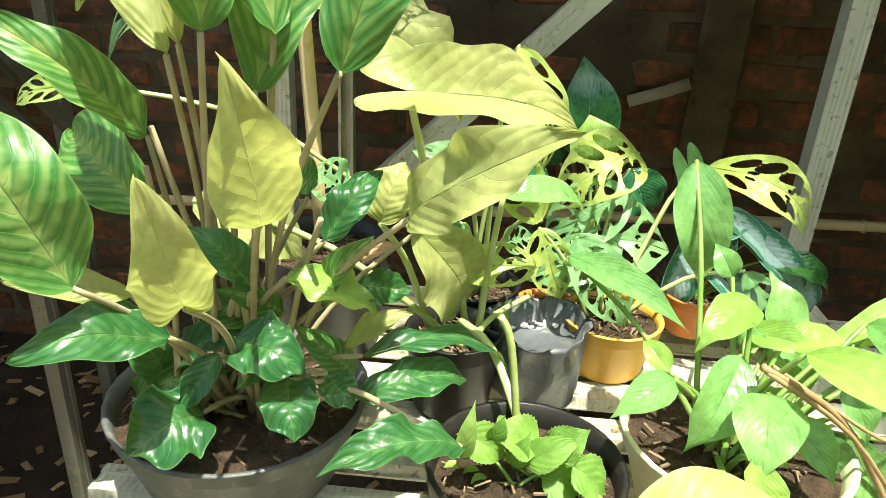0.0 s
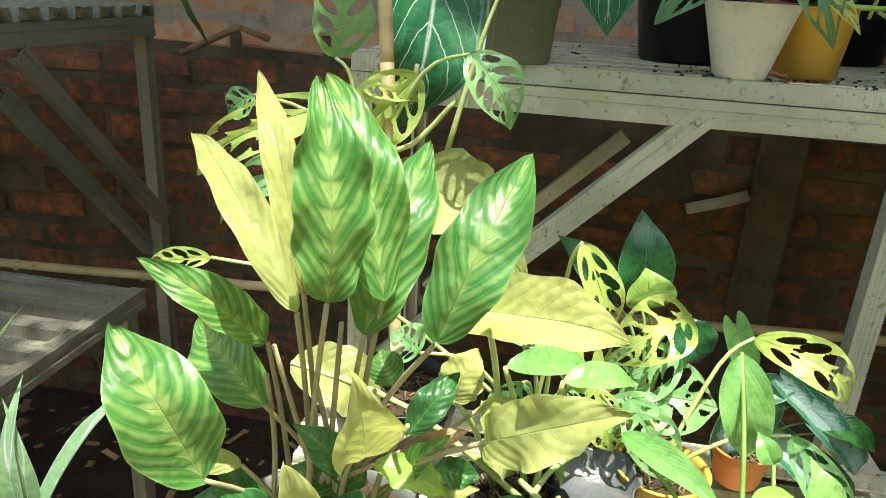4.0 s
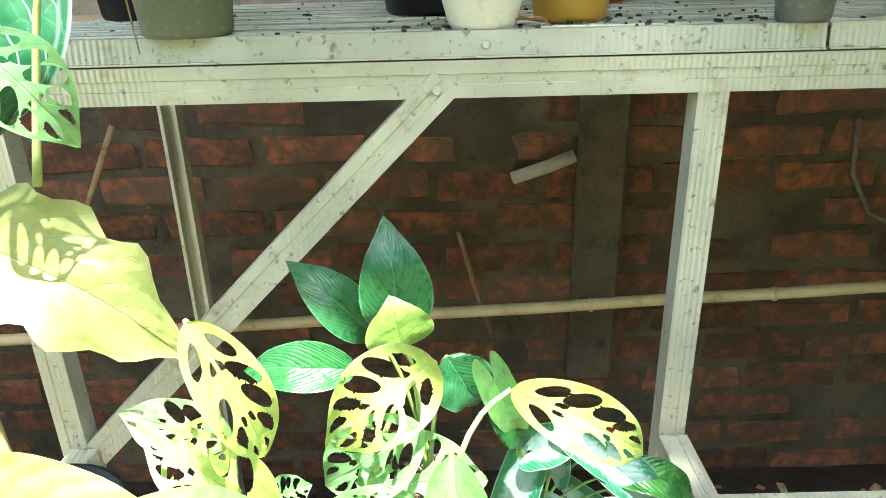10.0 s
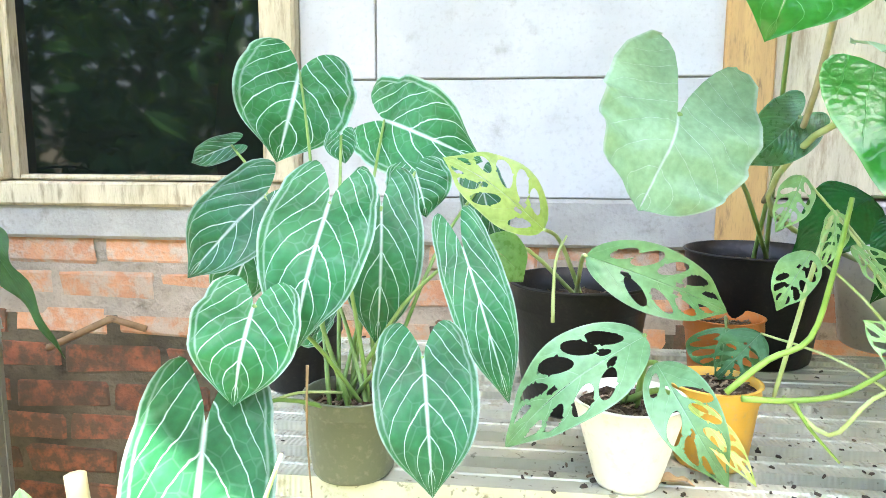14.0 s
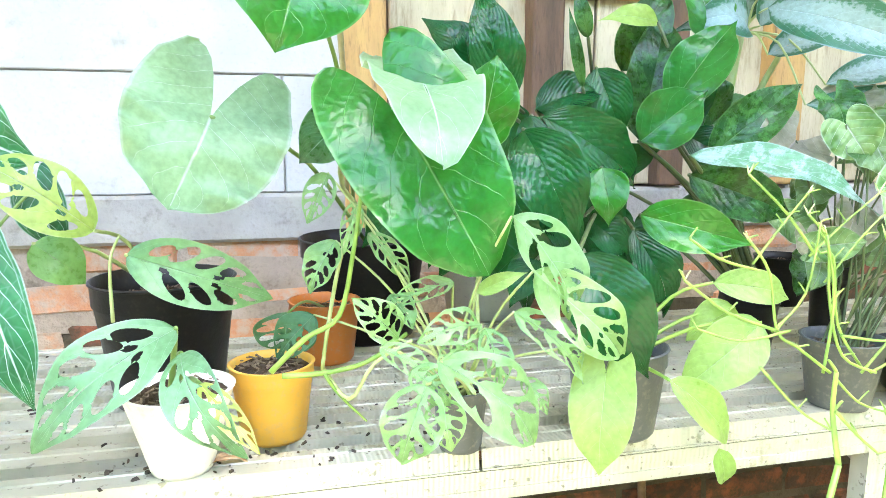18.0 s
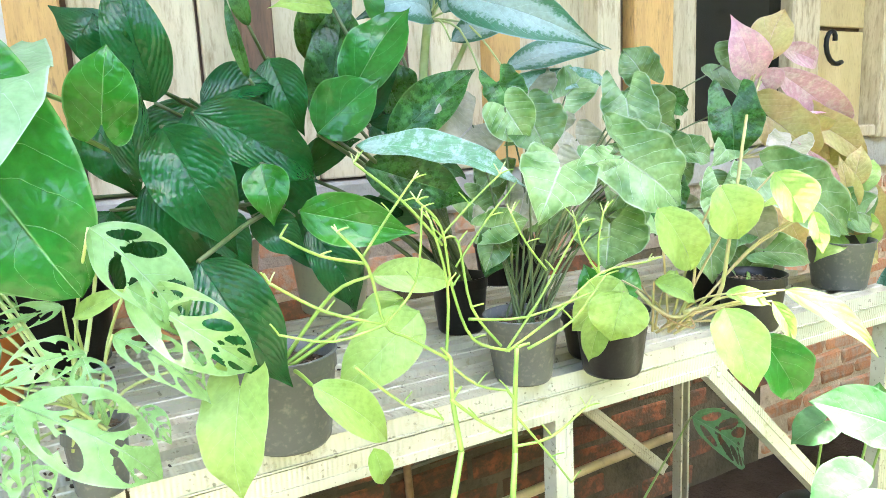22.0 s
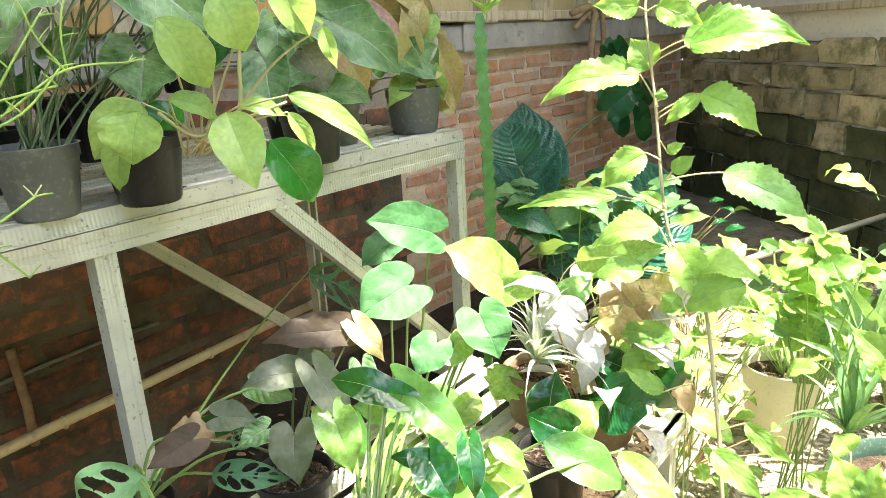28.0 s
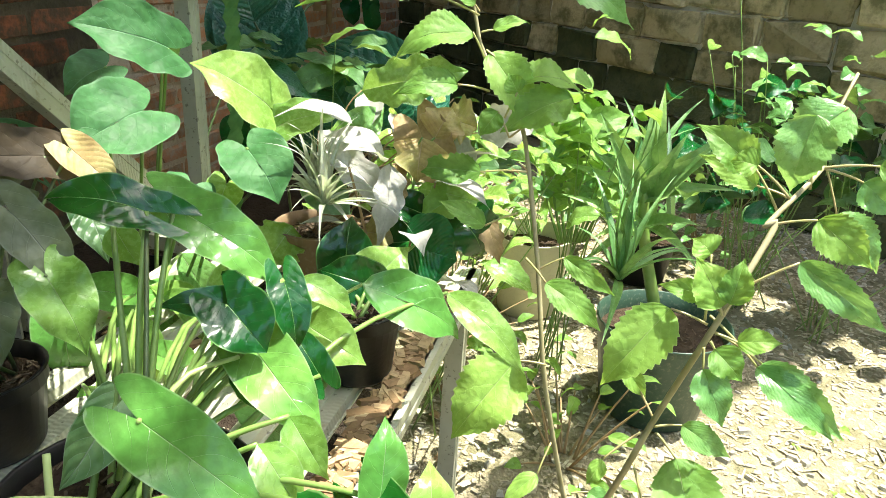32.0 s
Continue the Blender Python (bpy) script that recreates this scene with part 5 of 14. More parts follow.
p = plant_of('stub_pot', 'yellow plastic pot with dry mulch and a bare vine', (0.120, 0.083, 0.745))
pot(p, (0.120, 0.083, 0.745), 0.041, 0.032, 0.077, 'yellow_plastic', label='bright yellow plastic pot', soil=0.92)
stem(p, [(0.119, 0.040, 0.825), (0.151, 0.040, 0.855), (0.183, 0.040, 0.875), (0.197, 0.040, 0.933), (0.206, 0.040, 0.991)], 0.0030, 0.0020, 'lime_stem', 'stem')
stem(p, [(0.129, 0.030, 0.824), (0.168, 0.030, 0.824), (0.208, 0.030, 0.832), (0.246, 0.030, 0.857)], 0.0030, 0.0020, 'lime_stem', 'stem')
stem(p, [(0.167, 0.020, 0.826), (0.180, 0.020, 0.805), (0.205, 0.020, 0.777)], 0.0020, 0.0010, 'lime_stem', 'stem')

p = plant_of('swiss_cheese_vine', 'small holed vine in an orange pot', (0.189, 0.319, 0.745))
pot(p, (0.189, 0.319, 0.745), 0.047, 0.038, 0.082, 'orange_plastic', label='orange plastic pot')
leaf(p, 'holed', 'monstera_dark', (0.138, 0.120, 0.861), (0.134, 0.120, 0.813), 0.067, (-0.12, -0.87, 0.48), cup=0.12, fold=0.12, wave=0.06)
stem(p, [(0.194, 0.313, 0.813), (0.161, 0.209, 0.851), (0.138, 0.120, 0.861)], 0.0020, mat='stem')

p = plant_of('heart_anthurium', 'tall anthurium with big heart leaves in a black pot', (0.255, 0.426, 0.745))
pot(p, (0.255, 0.426, 0.745), 0.093, 0.074, 0.150, 'black_plastic', label='black plastic pot')
grow_leaf(p, 'reniform', 'heart_pale', (0.075, 0.070, 1.058), (0.040, 0.030, 0.979), 0.144, (0.03, -0.99, 0.13), (0.255, 0.426, 0.870), 0.0032, 'stem', cup=0.06, fold=0.06, wave=0.08)
grow_leaf(p, 'heart', 'heart', (0.158, 0.050, 1.199), (0.134, 0.040, 1.113), 0.125, (-0.16, -0.98, -0.08), (0.255, 0.426, 0.870), 0.0032, 'stem', wave=0.05)
grow_leaf(p, 'heart', 'dark_agla', (0.204, 0.160, 1.059), (0.155, 0.150, 1.013), 0.059, (-0.18, -0.98, 0.10), (0.255, 0.426, 0.870), 0.0032, 'stem', wave=0.06)

p = plant_of('heart_anthurium', 'anthurium with one huge glossy leaf in a pale pot', (0.477, 0.509, 0.745))
pot(p, (0.477, 0.509, 0.745), 0.087, 0.070, 0.136, 'white_plastic', label='translucent white plastic pot')
grow_leaf(p, 'cordate', 'heart', (0.227, -0.020, 1.062), (0.296, -0.068, 0.929), 0.126, (-0.25, -0.96, 0.12), (0.477, 0.509, 0.860), 0.0034, 'stem', cup=0.04, fold=0.1, wave=0.07)
grow_leaf(p, 'reniform', 'heart_pale', (0.252, 0.010, 1.093), (0.247, -0.110, 1.024), 0.097, (-0.10, -0.98, 0.15), (0.477, 0.509, 0.860), 0.0034, 'stem', wave=0.06, fold=0.1)
grow_leaf(p, 'heart', 'heart', (0.332, 0.070, 1.054), (0.342, 0.060, 1.119), 0.059, (-0.30, -0.95, 0.10), (0.477, 0.509, 0.860), 0.0034, 'stem', wave=0.05)
stem(p, [(0.227, -0.020, 1.062), (0.204, 0.120, 1.041), (0.231, 0.300, 0.954), (0.440, 0.490, 0.860)], 0.0034, 0.0034, 'pale_stem', 'stem', n=8)
stem(p, [(0.191, 0.060, 1.143), (0.205, 0.150, 1.053), (0.220, 0.300, 0.968)], 0.0030, 0.0030, 'olive_stem', 'stem', n=8)

p = plant_of('swiss_cheese_vine', 'trailing vine with slender holed leaves in a grey pot', (0.294, 0.014, 0.745))
pot(p, (0.294, 0.014, 0.745), 0.026, 0.021, 0.061, 'grey_plastic')
grow_leaf(p, 'holed', 'monstera_pale', (0.306, -0.090, 0.980), (0.364, -0.100, 0.898), 0.053, (-0.21, -0.80, 0.56), (0.294, 0.014, 0.795), 0.0016, 'pale_stem', cup=0.14, fold=0.16, wave=0.12)
grow_leaf(p, 'holed', 'monstera_pale', (0.325, -0.090, 0.936), (0.412, -0.100, 0.856), 0.050, (-0.25, -0.76, 0.60), (0.294, 0.014, 0.795), 0.0016, 'pale_stem', cup=0.14, fold=0.16, wave=0.12)
grow_leaf(p, 'holed', 'monstera_pale', (0.295, -0.050, 0.884), (0.236, -0.070, 0.880), 0.032, (-0.09, -0.78, 0.61), (0.294, 0.014, 0.795), 0.0016, 'pale_stem', cup=0.14, fold=0.16, wave=0.12)
grow_leaf(p, 'holed', 'monstera_pale', (0.238, -0.090, 0.849), (0.214, -0.100, 0.787), 0.050, (-0.03, -0.72, 0.69), (0.294, 0.014, 0.795), 0.0016, 'pale_stem', cup=0.14, fold=0.16, wave=0.12)
grow_leaf(p, 'holed', 'monstera_pale', (0.250, -0.090, 0.867), (0.339, -0.100, 0.793), 0.060, (-0.13, -0.72, 0.68), (0.294, 0.014, 0.795), 0.0016, 'pale_stem', cup=0.14, fold=0.16, wave=0.12)
grow_leaf(p, 'holed', 'monstera_pale', (0.313, -0.080, 0.901), (0.376, -0.100, 0.845), 0.033, (-0.21, -0.75, 0.63), (0.294, 0.014, 0.795), 0.0016, 'pale_stem', cup=0.14, fold=0.16, wave=0.12)
grow_leaf(p, 'holed', 'monstera_pale', (0.292, -0.070, 0.886), (0.302, -0.090, 0.839), 0.028, (-0.14, -0.76, 0.64), (0.294, 0.014, 0.795), 0.0016, 'pale_stem', cup=0.14, fold=0.16, wave=0.12)
grow_leaf(p, 'holed', 'monstera_pale', (0.227, -0.030, 0.870), (0.187, -0.040, 0.910), 0.034, (-0.01, -0.80, 0.60), (0.294, 0.014, 0.795), 0.0016, 'pale_stem', cup=0.14, fold=0.16, wave=0.12)
grow_leaf(p, 'holed', 'monstera_pale', (0.182, 0.050, 0.945), (0.155, 0.040, 0.898), 0.034, (0.04, -0.84, 0.55), (0.294, 0.014, 0.795), 0.0016, 'pale_stem', cup=0.14, fold=0.16, wave=0.12)
grow_leaf(p, 'holed', 'monstera_pale', (0.213, 0.050, 0.951), (0.252, 0.040, 0.905), 0.024, (-0.04, -0.84, 0.54), (0.294, 0.014, 0.795), 0.0016, 'pale_stem', cup=0.14, fold=0.16, wave=0.12)
grow_leaf(p, 'holed', 'monstera_pale', (0.283, 0.000, 0.911), (0.220, -0.010, 0.896), 0.021, (-0.07, -0.81, 0.58), (0.294, 0.014, 0.795), 0.0016, 'pale_stem', cup=0.14, fold=0.16, wave=0.12)
grow_leaf(p, 'holed', 'monstera_pale', (0.178, 0.070, 1.007), (0.157, 0.060, 0.960), 0.030, (0.05, -0.88, 0.48), (0.294, 0.014, 0.795), 0.0016, 'pale_stem', cup=0.14, fold=0.16, wave=0.12)
grow_leaf(p, 'holed', 'monstera_pale', (0.203, 0.060, 0.979), (0.189, 0.040, 0.934), 0.021, (0.01, -0.86, 0.51), (0.294, 0.014, 0.795), 0.0016, 'pale_stem', cup=0.14, fold=0.16, wave=0.12)
grow_leaf(p, 'holed', 'monstera_pale', (0.208, -0.050, 0.870), (0.255, -0.070, 0.842), 0.024, (-0.04, -0.77, 0.64), (0.294, 0.014, 0.795), 0.0016, 'pale_stem', cup=0.14, fold=0.16, wave=0.12)
grow_leaf(p, 'holed', 'monstera_pale', (0.230, -0.070, 0.855), (0.259, -0.090, 0.831), 0.031, (-0.06, -0.75, 0.66), (0.294, 0.014, 0.795), 0.0016, 'pale_stem', cup=0.14, fold=0.16, wave=0.12)
grow_leaf(p, 'holed', 'monstera_pale', (0.252, -0.080, 0.833), (0.256, -0.100, 0.796), 0.034, (-0.07, -0.72, 0.69), (0.294, 0.014, 0.795), 0.0016, 'pale_stem', cup=0.14, fold=0.16, wave=0.12)
grow_leaf(p, 'holed', 'monstera_pale', (0.288, -0.050, 0.867), (0.251, -0.070, 0.857), 0.025, (-0.10, -0.77, 0.63), (0.294, 0.014, 0.795), 0.0016, 'pale_stem', cup=0.14, fold=0.16, wave=0.12)
grow_leaf(p, 'holed', 'monstera_pale', (0.352, -0.080, 0.867), (0.376, -0.100, 0.870), 0.023, (-0.24, -0.74, 0.63), (0.294, 0.014, 0.795), 0.0016, 'pale_stem', cup=0.14, fold=0.16, wave=0.12)
grow_leaf(p, 'holed', 'monstera_pale', (0.325, -0.070, 0.840), (0.342, -0.090, 0.816), 0.019, (-0.18, -0.72, 0.67), (0.294, 0.014, 0.795), 0.0016, 'pale_stem', cup=0.14, fold=0.16, wave=0.12)
grow_leaf(p, 'holed', 'monstera_pale', (0.221, -0.020, 0.906), (0.239, -0.040, 0.881), 0.023, (-0.04, -0.80, 0.59), (0.294, 0.014, 0.795), 0.0016, 'pale_stem', cup=0.14, fold=0.16, wave=0.12)
grow_leaf(p, 'holed', 'monstera_dark', (0.163, 0.100, 0.862), (0.123, 0.090, 0.821), 0.042, (0.07, -0.85, 0.52), (0.294, 0.014, 0.795), 0.0016, 'pale_stem', cup=0.14, fold=0.16, wave=0.12)
grow_leaf(p, 'lance', 'lime', (0.290, -0.050, 0.911), (0.332, -0.060, 0.930), 0.016, (-0.17, -0.86, 0.47), (0.294, 0.014, 0.795), 0.0016, 'pale_stem')
stem(p, [(0.209, 0.080, 0.976), (0.189, 0.060, 0.932), (0.176, 0.060, 0.871), (0.168, 0.070, 0.813)], 0.0022, 0.0020, 'pale_stem', 'stem', n=8)
stem(p, [(0.169, 0.050, 0.820), (0.187, 0.000, 0.808), (0.207, -0.020, 0.846), (0.239, -0.030, 0.868)], 0.0020, 0.0016, 'pale_stem', 'stem', n=8)
stem(p, [(0.295, -0.040, 0.882), (0.307, 0.000, 0.921), (0.312, -0.060, 0.968)], 0.0018, 0.0014, 'pale_stem', 'stem', n=8)

p = plant_of('dark_leaf_plant', 'dark glossy ribbed-leaf plant in a pale pot', (0.673, 0.477, 0.745))
pot(p, (0.673, 0.477, 0.745), 0.066, 0.053, 0.109, 'cream_plastic', label='pale plastic pot')
grow_leaf(p, 'lance', 'dark_lance', (0.384, 0.100, 1.049), (0.435, 0.060, 0.924), 0.079, (-0.30, -0.84, 0.45), (0.673, 0.477, 0.834), 0.0032, 'dark_stem', cup=0.15, fold=0.2, wave=0.09)
grow_leaf(p, 'lance', 'dark_lance', (0.420, 0.140, 1.062), (0.570, 0.170, 0.979), 0.073, (-0.30, -0.84, 0.45), (0.673, 0.477, 0.834), 0.0032, 'dark_stem', cup=0.15, fold=0.2, wave=0.09)
grow_leaf(p, 'lance', 'dark_lance', (0.373, 0.140, 0.998), (0.432, 0.120, 0.891), 0.072, (-0.30, -0.84, 0.45), (0.673, 0.477, 0.834), 0.0032, 'dark_stem', cup=0.15, fold=0.2, wave=0.09)
grow_leaf(p, 'lance', 'dark_lance', (0.394, 0.200, 1.076), (0.363, 0.200, 1.221), 0.065, (-0.30, -0.84, 0.45), (0.673, 0.477, 0.834), 0.0032, 'dark_stem', cup=0.15, fold=0.2, wave=0.09)
grow_leaf(p, 'lance', 'dark_lance', (0.381, -0.050, 0.941), (0.435, -0.091, 0.835), 0.071, (-0.30, -0.84, 0.45), (0.673, 0.477, 0.834), 0.0032, 'dark_stem', cup=0.15, fold=0.2, wave=0.09)
grow_leaf(p, 'lance', 'dark_lance', (0.444, 0.220, 1.074), (0.542, 0.220, 1.103), 0.057, (-0.30, -0.84, 0.45), (0.673, 0.477, 0.834), 0.0032, 'dark_stem', cup=0.15, fold=0.2, wave=0.09)
grow_leaf(p, 'lance', 'dark_lance', (0.364, 0.130, 0.999), (0.372, 0.160, 1.117), 0.049, (-0.30, -0.84, 0.45), (0.673, 0.477, 0.834), 0.0032, 'dark_stem', cup=0.15, fold=0.2, wave=0.09)
grow_leaf(p, 'lance', 'dark_lance', (0.528, 0.120, 0.936), (0.574, 0.100, 0.832), 0.057, (-0.30, -0.84, 0.45), (0.673, 0.477, 0.834), 0.0032, 'dark_stem', cup=0.15, fold=0.2, wave=0.09)
grow_leaf(p, 'lance', 'dark_lance', (0.467, 0.120, 0.953), (0.517, 0.100, 0.906), 0.047, (-0.30, -0.84, 0.45), (0.673, 0.477, 0.834), 0.0032, 'dark_stem', cup=0.15, fold=0.2, wave=0.09)
grow_leaf(p, 'lance', 'dark_lance', (0.356, 0.200, 1.113), (0.344, 0.200, 1.167), 0.053, (-0.30, -0.84, 0.45), (0.673, 0.477, 0.834), 0.0032, 'dark_stem', cup=0.15, fold=0.2, wave=0.09)
grow_leaf(p, 'lance', 'dark_lance', (0.402, 0.100, 0.909), (0.365, 0.080, 0.864), 0.041, (-0.30, -0.84, 0.45), (0.673, 0.477, 0.834), 0.0032, 'dark_stem', cup=0.15, fold=0.2, wave=0.09)
grow_leaf(p, 'lance', 'dark_lance', (0.367, 0.220, 1.115), (0.308, 0.220, 1.181), 0.060, (-0.30, -0.84, 0.45), (0.673, 0.477, 0.834), 0.0032, 'dark_stem', cup=0.15, fold=0.2, wave=0.09)
grow_leaf(p, 'lance', 'dark_lance', (0.417, 0.120, 0.960), (0.459, 0.100, 0.904), 0.049, (-0.30, -0.84, 0.45), (0.673, 0.477, 0.834), 0.0032, 'dark_stem', cup=0.15, fold=0.2, wave=0.09)
grow_leaf(p, 'lance', 'heart', (0.475, 0.100, 1.008), (0.478, 0.080, 0.946), 0.047, (-0.35, -0.86, 0.37), (0.673, 0.477, 0.834), 0.0032, 'dark_stem', cup=0.15, fold=0.2, wave=0.09)
grow_leaf(p, 'lance', 'mottled', (0.496, 0.200, 1.100), (0.475, 0.200, 1.195), 0.015, (-0.33, -0.93, 0.18), (0.673, 0.477, 0.834), 0.0032, 'dark_stem', cup=0.15, fold=0.2, wave=0.09)
grow_leaf(p, 'lance', 'mottled', (0.501, 0.200, 1.158), (0.483, 0.200, 1.220), 0.021, (-0.34, -0.93, 0.14), (0.673, 0.477, 0.834), 0.0032, 'dark_stem', cup=0.15, fold=0.2, wave=0.09)
grow_leaf(p, 'lance', 'dark_lance', (0.386, 0.281, 0.968), (0.335, 0.261, 0.858), 0.076, (-0.04, -0.91, 0.40), (0.673, 0.477, 0.834), 0.0032, 'dark_stem', cup=0.14, fold=0.2, wave=0.09)
grow_leaf(p, 'lance', 'dark_lance', (0.460, 0.207, 0.936), (0.361, 0.187, 0.854), 0.080, (-0.09, -0.87, 0.49), (0.673, 0.477, 0.834), 0.0032, 'dark_stem', cup=0.14, fold=0.2, wave=0.09)
grow_leaf(p, 'lance', 'dark_lance', (0.338, 0.215, 0.964), (0.303, 0.195, 0.889), 0.054, (0.00, -0.94, 0.35), (0.673, 0.477, 0.834), 0.0032, 'dark_stem', cup=0.14, fold=0.2, wave=0.09)
grow_leaf(p, 'lance', 'dark_lance', (0.520, 0.220, 1.079), (0.442, 0.200, 1.023), 0.054, (-0.16, -0.87, 0.47), (0.673, 0.477, 0.834), 0.0032, 'dark_stem', cup=0.14, fold=0.2, wave=0.09)
grow_leaf(p, 'lance', 'dark_lance', (0.444, 0.288, 1.084), (0.391, 0.268, 0.975), 0.072, (-0.09, -0.85, 0.53), (0.673, 0.477, 0.834), 0.0032, 'dark_stem', cup=0.14, fold=0.2, wave=0.09)
grow_leaf(p, 'lance', 'dark_lance', (0.529, 0.233, 1.127), (0.560, 0.213, 1.033), 0.059, (-0.24, -0.95, 0.19), (0.673, 0.477, 0.834), 0.0032, 'dark_stem', cup=0.14, fold=0.2, wave=0.09)
grow_leaf(p, 'lance', 'dark_lance', (0.514, 0.261, 1.020), (0.559, 0.241, 0.874), 0.087, (-0.20, -0.84, 0.51), (0.673, 0.477, 0.834), 0.0032, 'dark_stem', cup=0.14, fold=0.2, wave=0.09)
grow_leaf(p, 'lance', 'dark_lance', (0.535, 0.237, 1.042), (0.452, 0.217, 0.949), 0.070, (-0.18, -0.92, 0.34), (0.673, 0.477, 0.834), 0.0032, 'dark_stem', cup=0.14, fold=0.2, wave=0.09)
grow_leaf(p, 'lance', 'dark_lance', (0.528, 0.284, 0.955), (0.614, 0.264, 0.841), 0.080, (-0.21, -0.80, 0.57), (0.673, 0.477, 0.834), 0.0032, 'dark_stem', cup=0.14, fold=0.2, wave=0.09)
grow_leaf(p, 'lance', 'dark_lance', (0.435, 0.213, 1.067), (0.446, 0.193, 0.958), 0.066, (-0.13, -0.92, 0.37), (0.673, 0.477, 0.834), 0.0032, 'dark_stem', cup=0.14, fold=0.2, wave=0.09)
grow_leaf(p, 'lance', 'dark_lance', (0.329, 0.294, 1.075), (0.377, 0.274, 0.968), 0.079, (-0.03, -0.87, 0.49), (0.673, 0.477, 0.834), 0.0032, 'dark_stem', cup=0.14, fold=0.2, wave=0.09)
grow_leaf(p, 'lance', 'dark_lance', (0.312, 0.245, 0.978), (0.228, 0.225, 0.914), 0.078, (0.05, -0.88, 0.48), (0.673, 0.477, 0.834), 0.0032, 'dark_stem', cup=0.14, fold=0.2, wave=0.09)
grow_leaf(p, 'lance', 'dark_lance', (0.428, 0.237, 0.957), (0.439, 0.217, 0.811), 0.085, (-0.10, -0.78, 0.62), (0.673, 0.477, 0.834), 0.0032, 'dark_stem', cup=0.14, fold=0.2, wave=0.09)

p = plant_of('lime_philodendron', 'lime-leaved climber in a grey plastic pot', (0.459, 0.018, 0.745))
pot(p, (0.459, 0.018, 0.745), 0.050, 0.040, 0.090, 'grey_plastic', label='smooth grey plastic pot')
leaf(p, 'heart', 'lime', (0.397, -0.080, 0.842), (0.383, -0.100, 0.759), 0.055, (-0.22, -0.77, 0.59))
stem(p, [(0.464, 0.023, 0.819), (0.425, -0.036, 0.838), (0.397, -0.080, 0.842)], 0.0024, mat='lime_stem')
leaf(p, 'lance', 'lime', (0.538, -0.020, 0.902), (0.635, -0.020, 0.881), 0.035, (-0.46, -0.77, 0.44))
stem(p, [(0.455, 0.019, 0.819), (0.503, -0.003, 0.885), (0.538, -0.020, 0.902)], 0.0024, mat='lime_stem')
leaf(p, 'oval', 'lime', (0.572, -0.050, 0.868), (0.487, -0.050, 0.806), 0.058, (-0.39, -0.76, 0.52))
stem(p, [(0.462, 0.012, 0.819), (0.521, -0.019, 0.858), (0.572, -0.050, 0.868)], 0.0024, mat='lime_stem')
leaf(p, 'oval', 'spath_lime', (0.579, 0.000, 0.870), (0.527, 0.000, 0.843), 0.040, (-0.40, -0.78, 0.48))
stem(p, [(0.458, 0.018, 0.819), (0.525, 0.008, 0.859), (0.579, 0.000, 0.870)], 0.0024, mat='lime_stem')
leaf(p, 'oval', 'spath_lime', (0.452, -0.090, 0.835), (0.519, -0.090, 0.769), 0.039, (-0.35, -0.74, 0.58))
stem(p, [(0.459, 0.024, 0.819), (0.455, -0.041, 0.831), (0.452, -0.090, 0.835)], 0.0024, mat='lime_stem')
leaf(p, 'oval', 'spath_lime', (0.497, -0.100, 0.773), (0.506, -0.100, 0.735), 0.022, (-0.36, -0.69, 0.62))

p = plant_of('mottled_plant', 'upright plant with broad mottled dark leaves in a black pot', (0.780, 0.237, 0.745))
pot(p, (0.780, 0.237, 0.745), 0.041, 0.033, 0.081, 'black_plastic')
grow_leaf(p, 'lance', 'mottled', (0.601, 0.250, 1.036), (0.652, 0.280, 1.221), 0.076, (-0.30, -0.90, 0.30), (0.780, 0.237, 0.811), 0.0036, 'dark_stem', cup=0.15, fold=0.2, wave=0.09)
grow_leaf(p, 'lance', 'heart', (0.615, 0.200, 1.078), (0.706, 0.200, 1.191), 0.074, (-0.30, -0.90, 0.30), (0.780, 0.237, 0.811), 0.0036, 'dark_stem', cup=0.15, fold=0.2, wave=0.09)
grow_leaf(p, 'lance', 'mottled', (0.648, 0.160, 1.017), (0.762, 0.136, 1.112), 0.061, (-0.30, -0.90, 0.30), (0.780, 0.237, 0.811), 0.0036, 'dark_stem', cup=0.15, fold=0.2, wave=0.09)
grow_leaf(p, 'lance', 'heart', (0.565, 0.180, 1.035), (0.642, 0.160, 1.098), 0.073, (-0.30, -0.90, 0.30), (0.780, 0.237, 0.811), 0.0036, 'dark_stem', cup=0.15, fold=0.2, wave=0.09)
grow_leaf(p, 'lance', 'mottled', (0.596, 0.120, 0.998), (0.720, 0.080, 0.948), 0.062, (-0.30, -0.90, 0.30), (0.780, 0.237, 0.811), 0.0036, 'dark_stem', cup=0.15, fold=0.2, wave=0.09)
grow_leaf(p, 'lance', 'spath_lime', (0.622, 0.250, 1.189), (0.540, 0.250, 1.191), 0.033, (-0.30, -0.90, 0.30), (0.780, 0.237, 0.811), 0.0036, 'dark_stem', cup=0.15, fold=0.2, wave=0.09)
grow_leaf(p, 'lance', 'heart', (0.496, 0.050, 0.961), (0.600, 0.000, 0.933), 0.053, (-0.30, -0.90, 0.30), (0.780, 0.237, 0.811), 0.0036, 'dark_stem', cup=0.15, fold=0.2, wave=0.09)
grow_leaf(p, 'lance', 'mottled', (0.704, 0.240, 1.057), (0.661, 0.240, 1.131), 0.070, (-0.30, -0.90, 0.30), (0.780, 0.237, 0.811), 0.0036, 'dark_stem', cup=0.15, fold=0.2, wave=0.09)
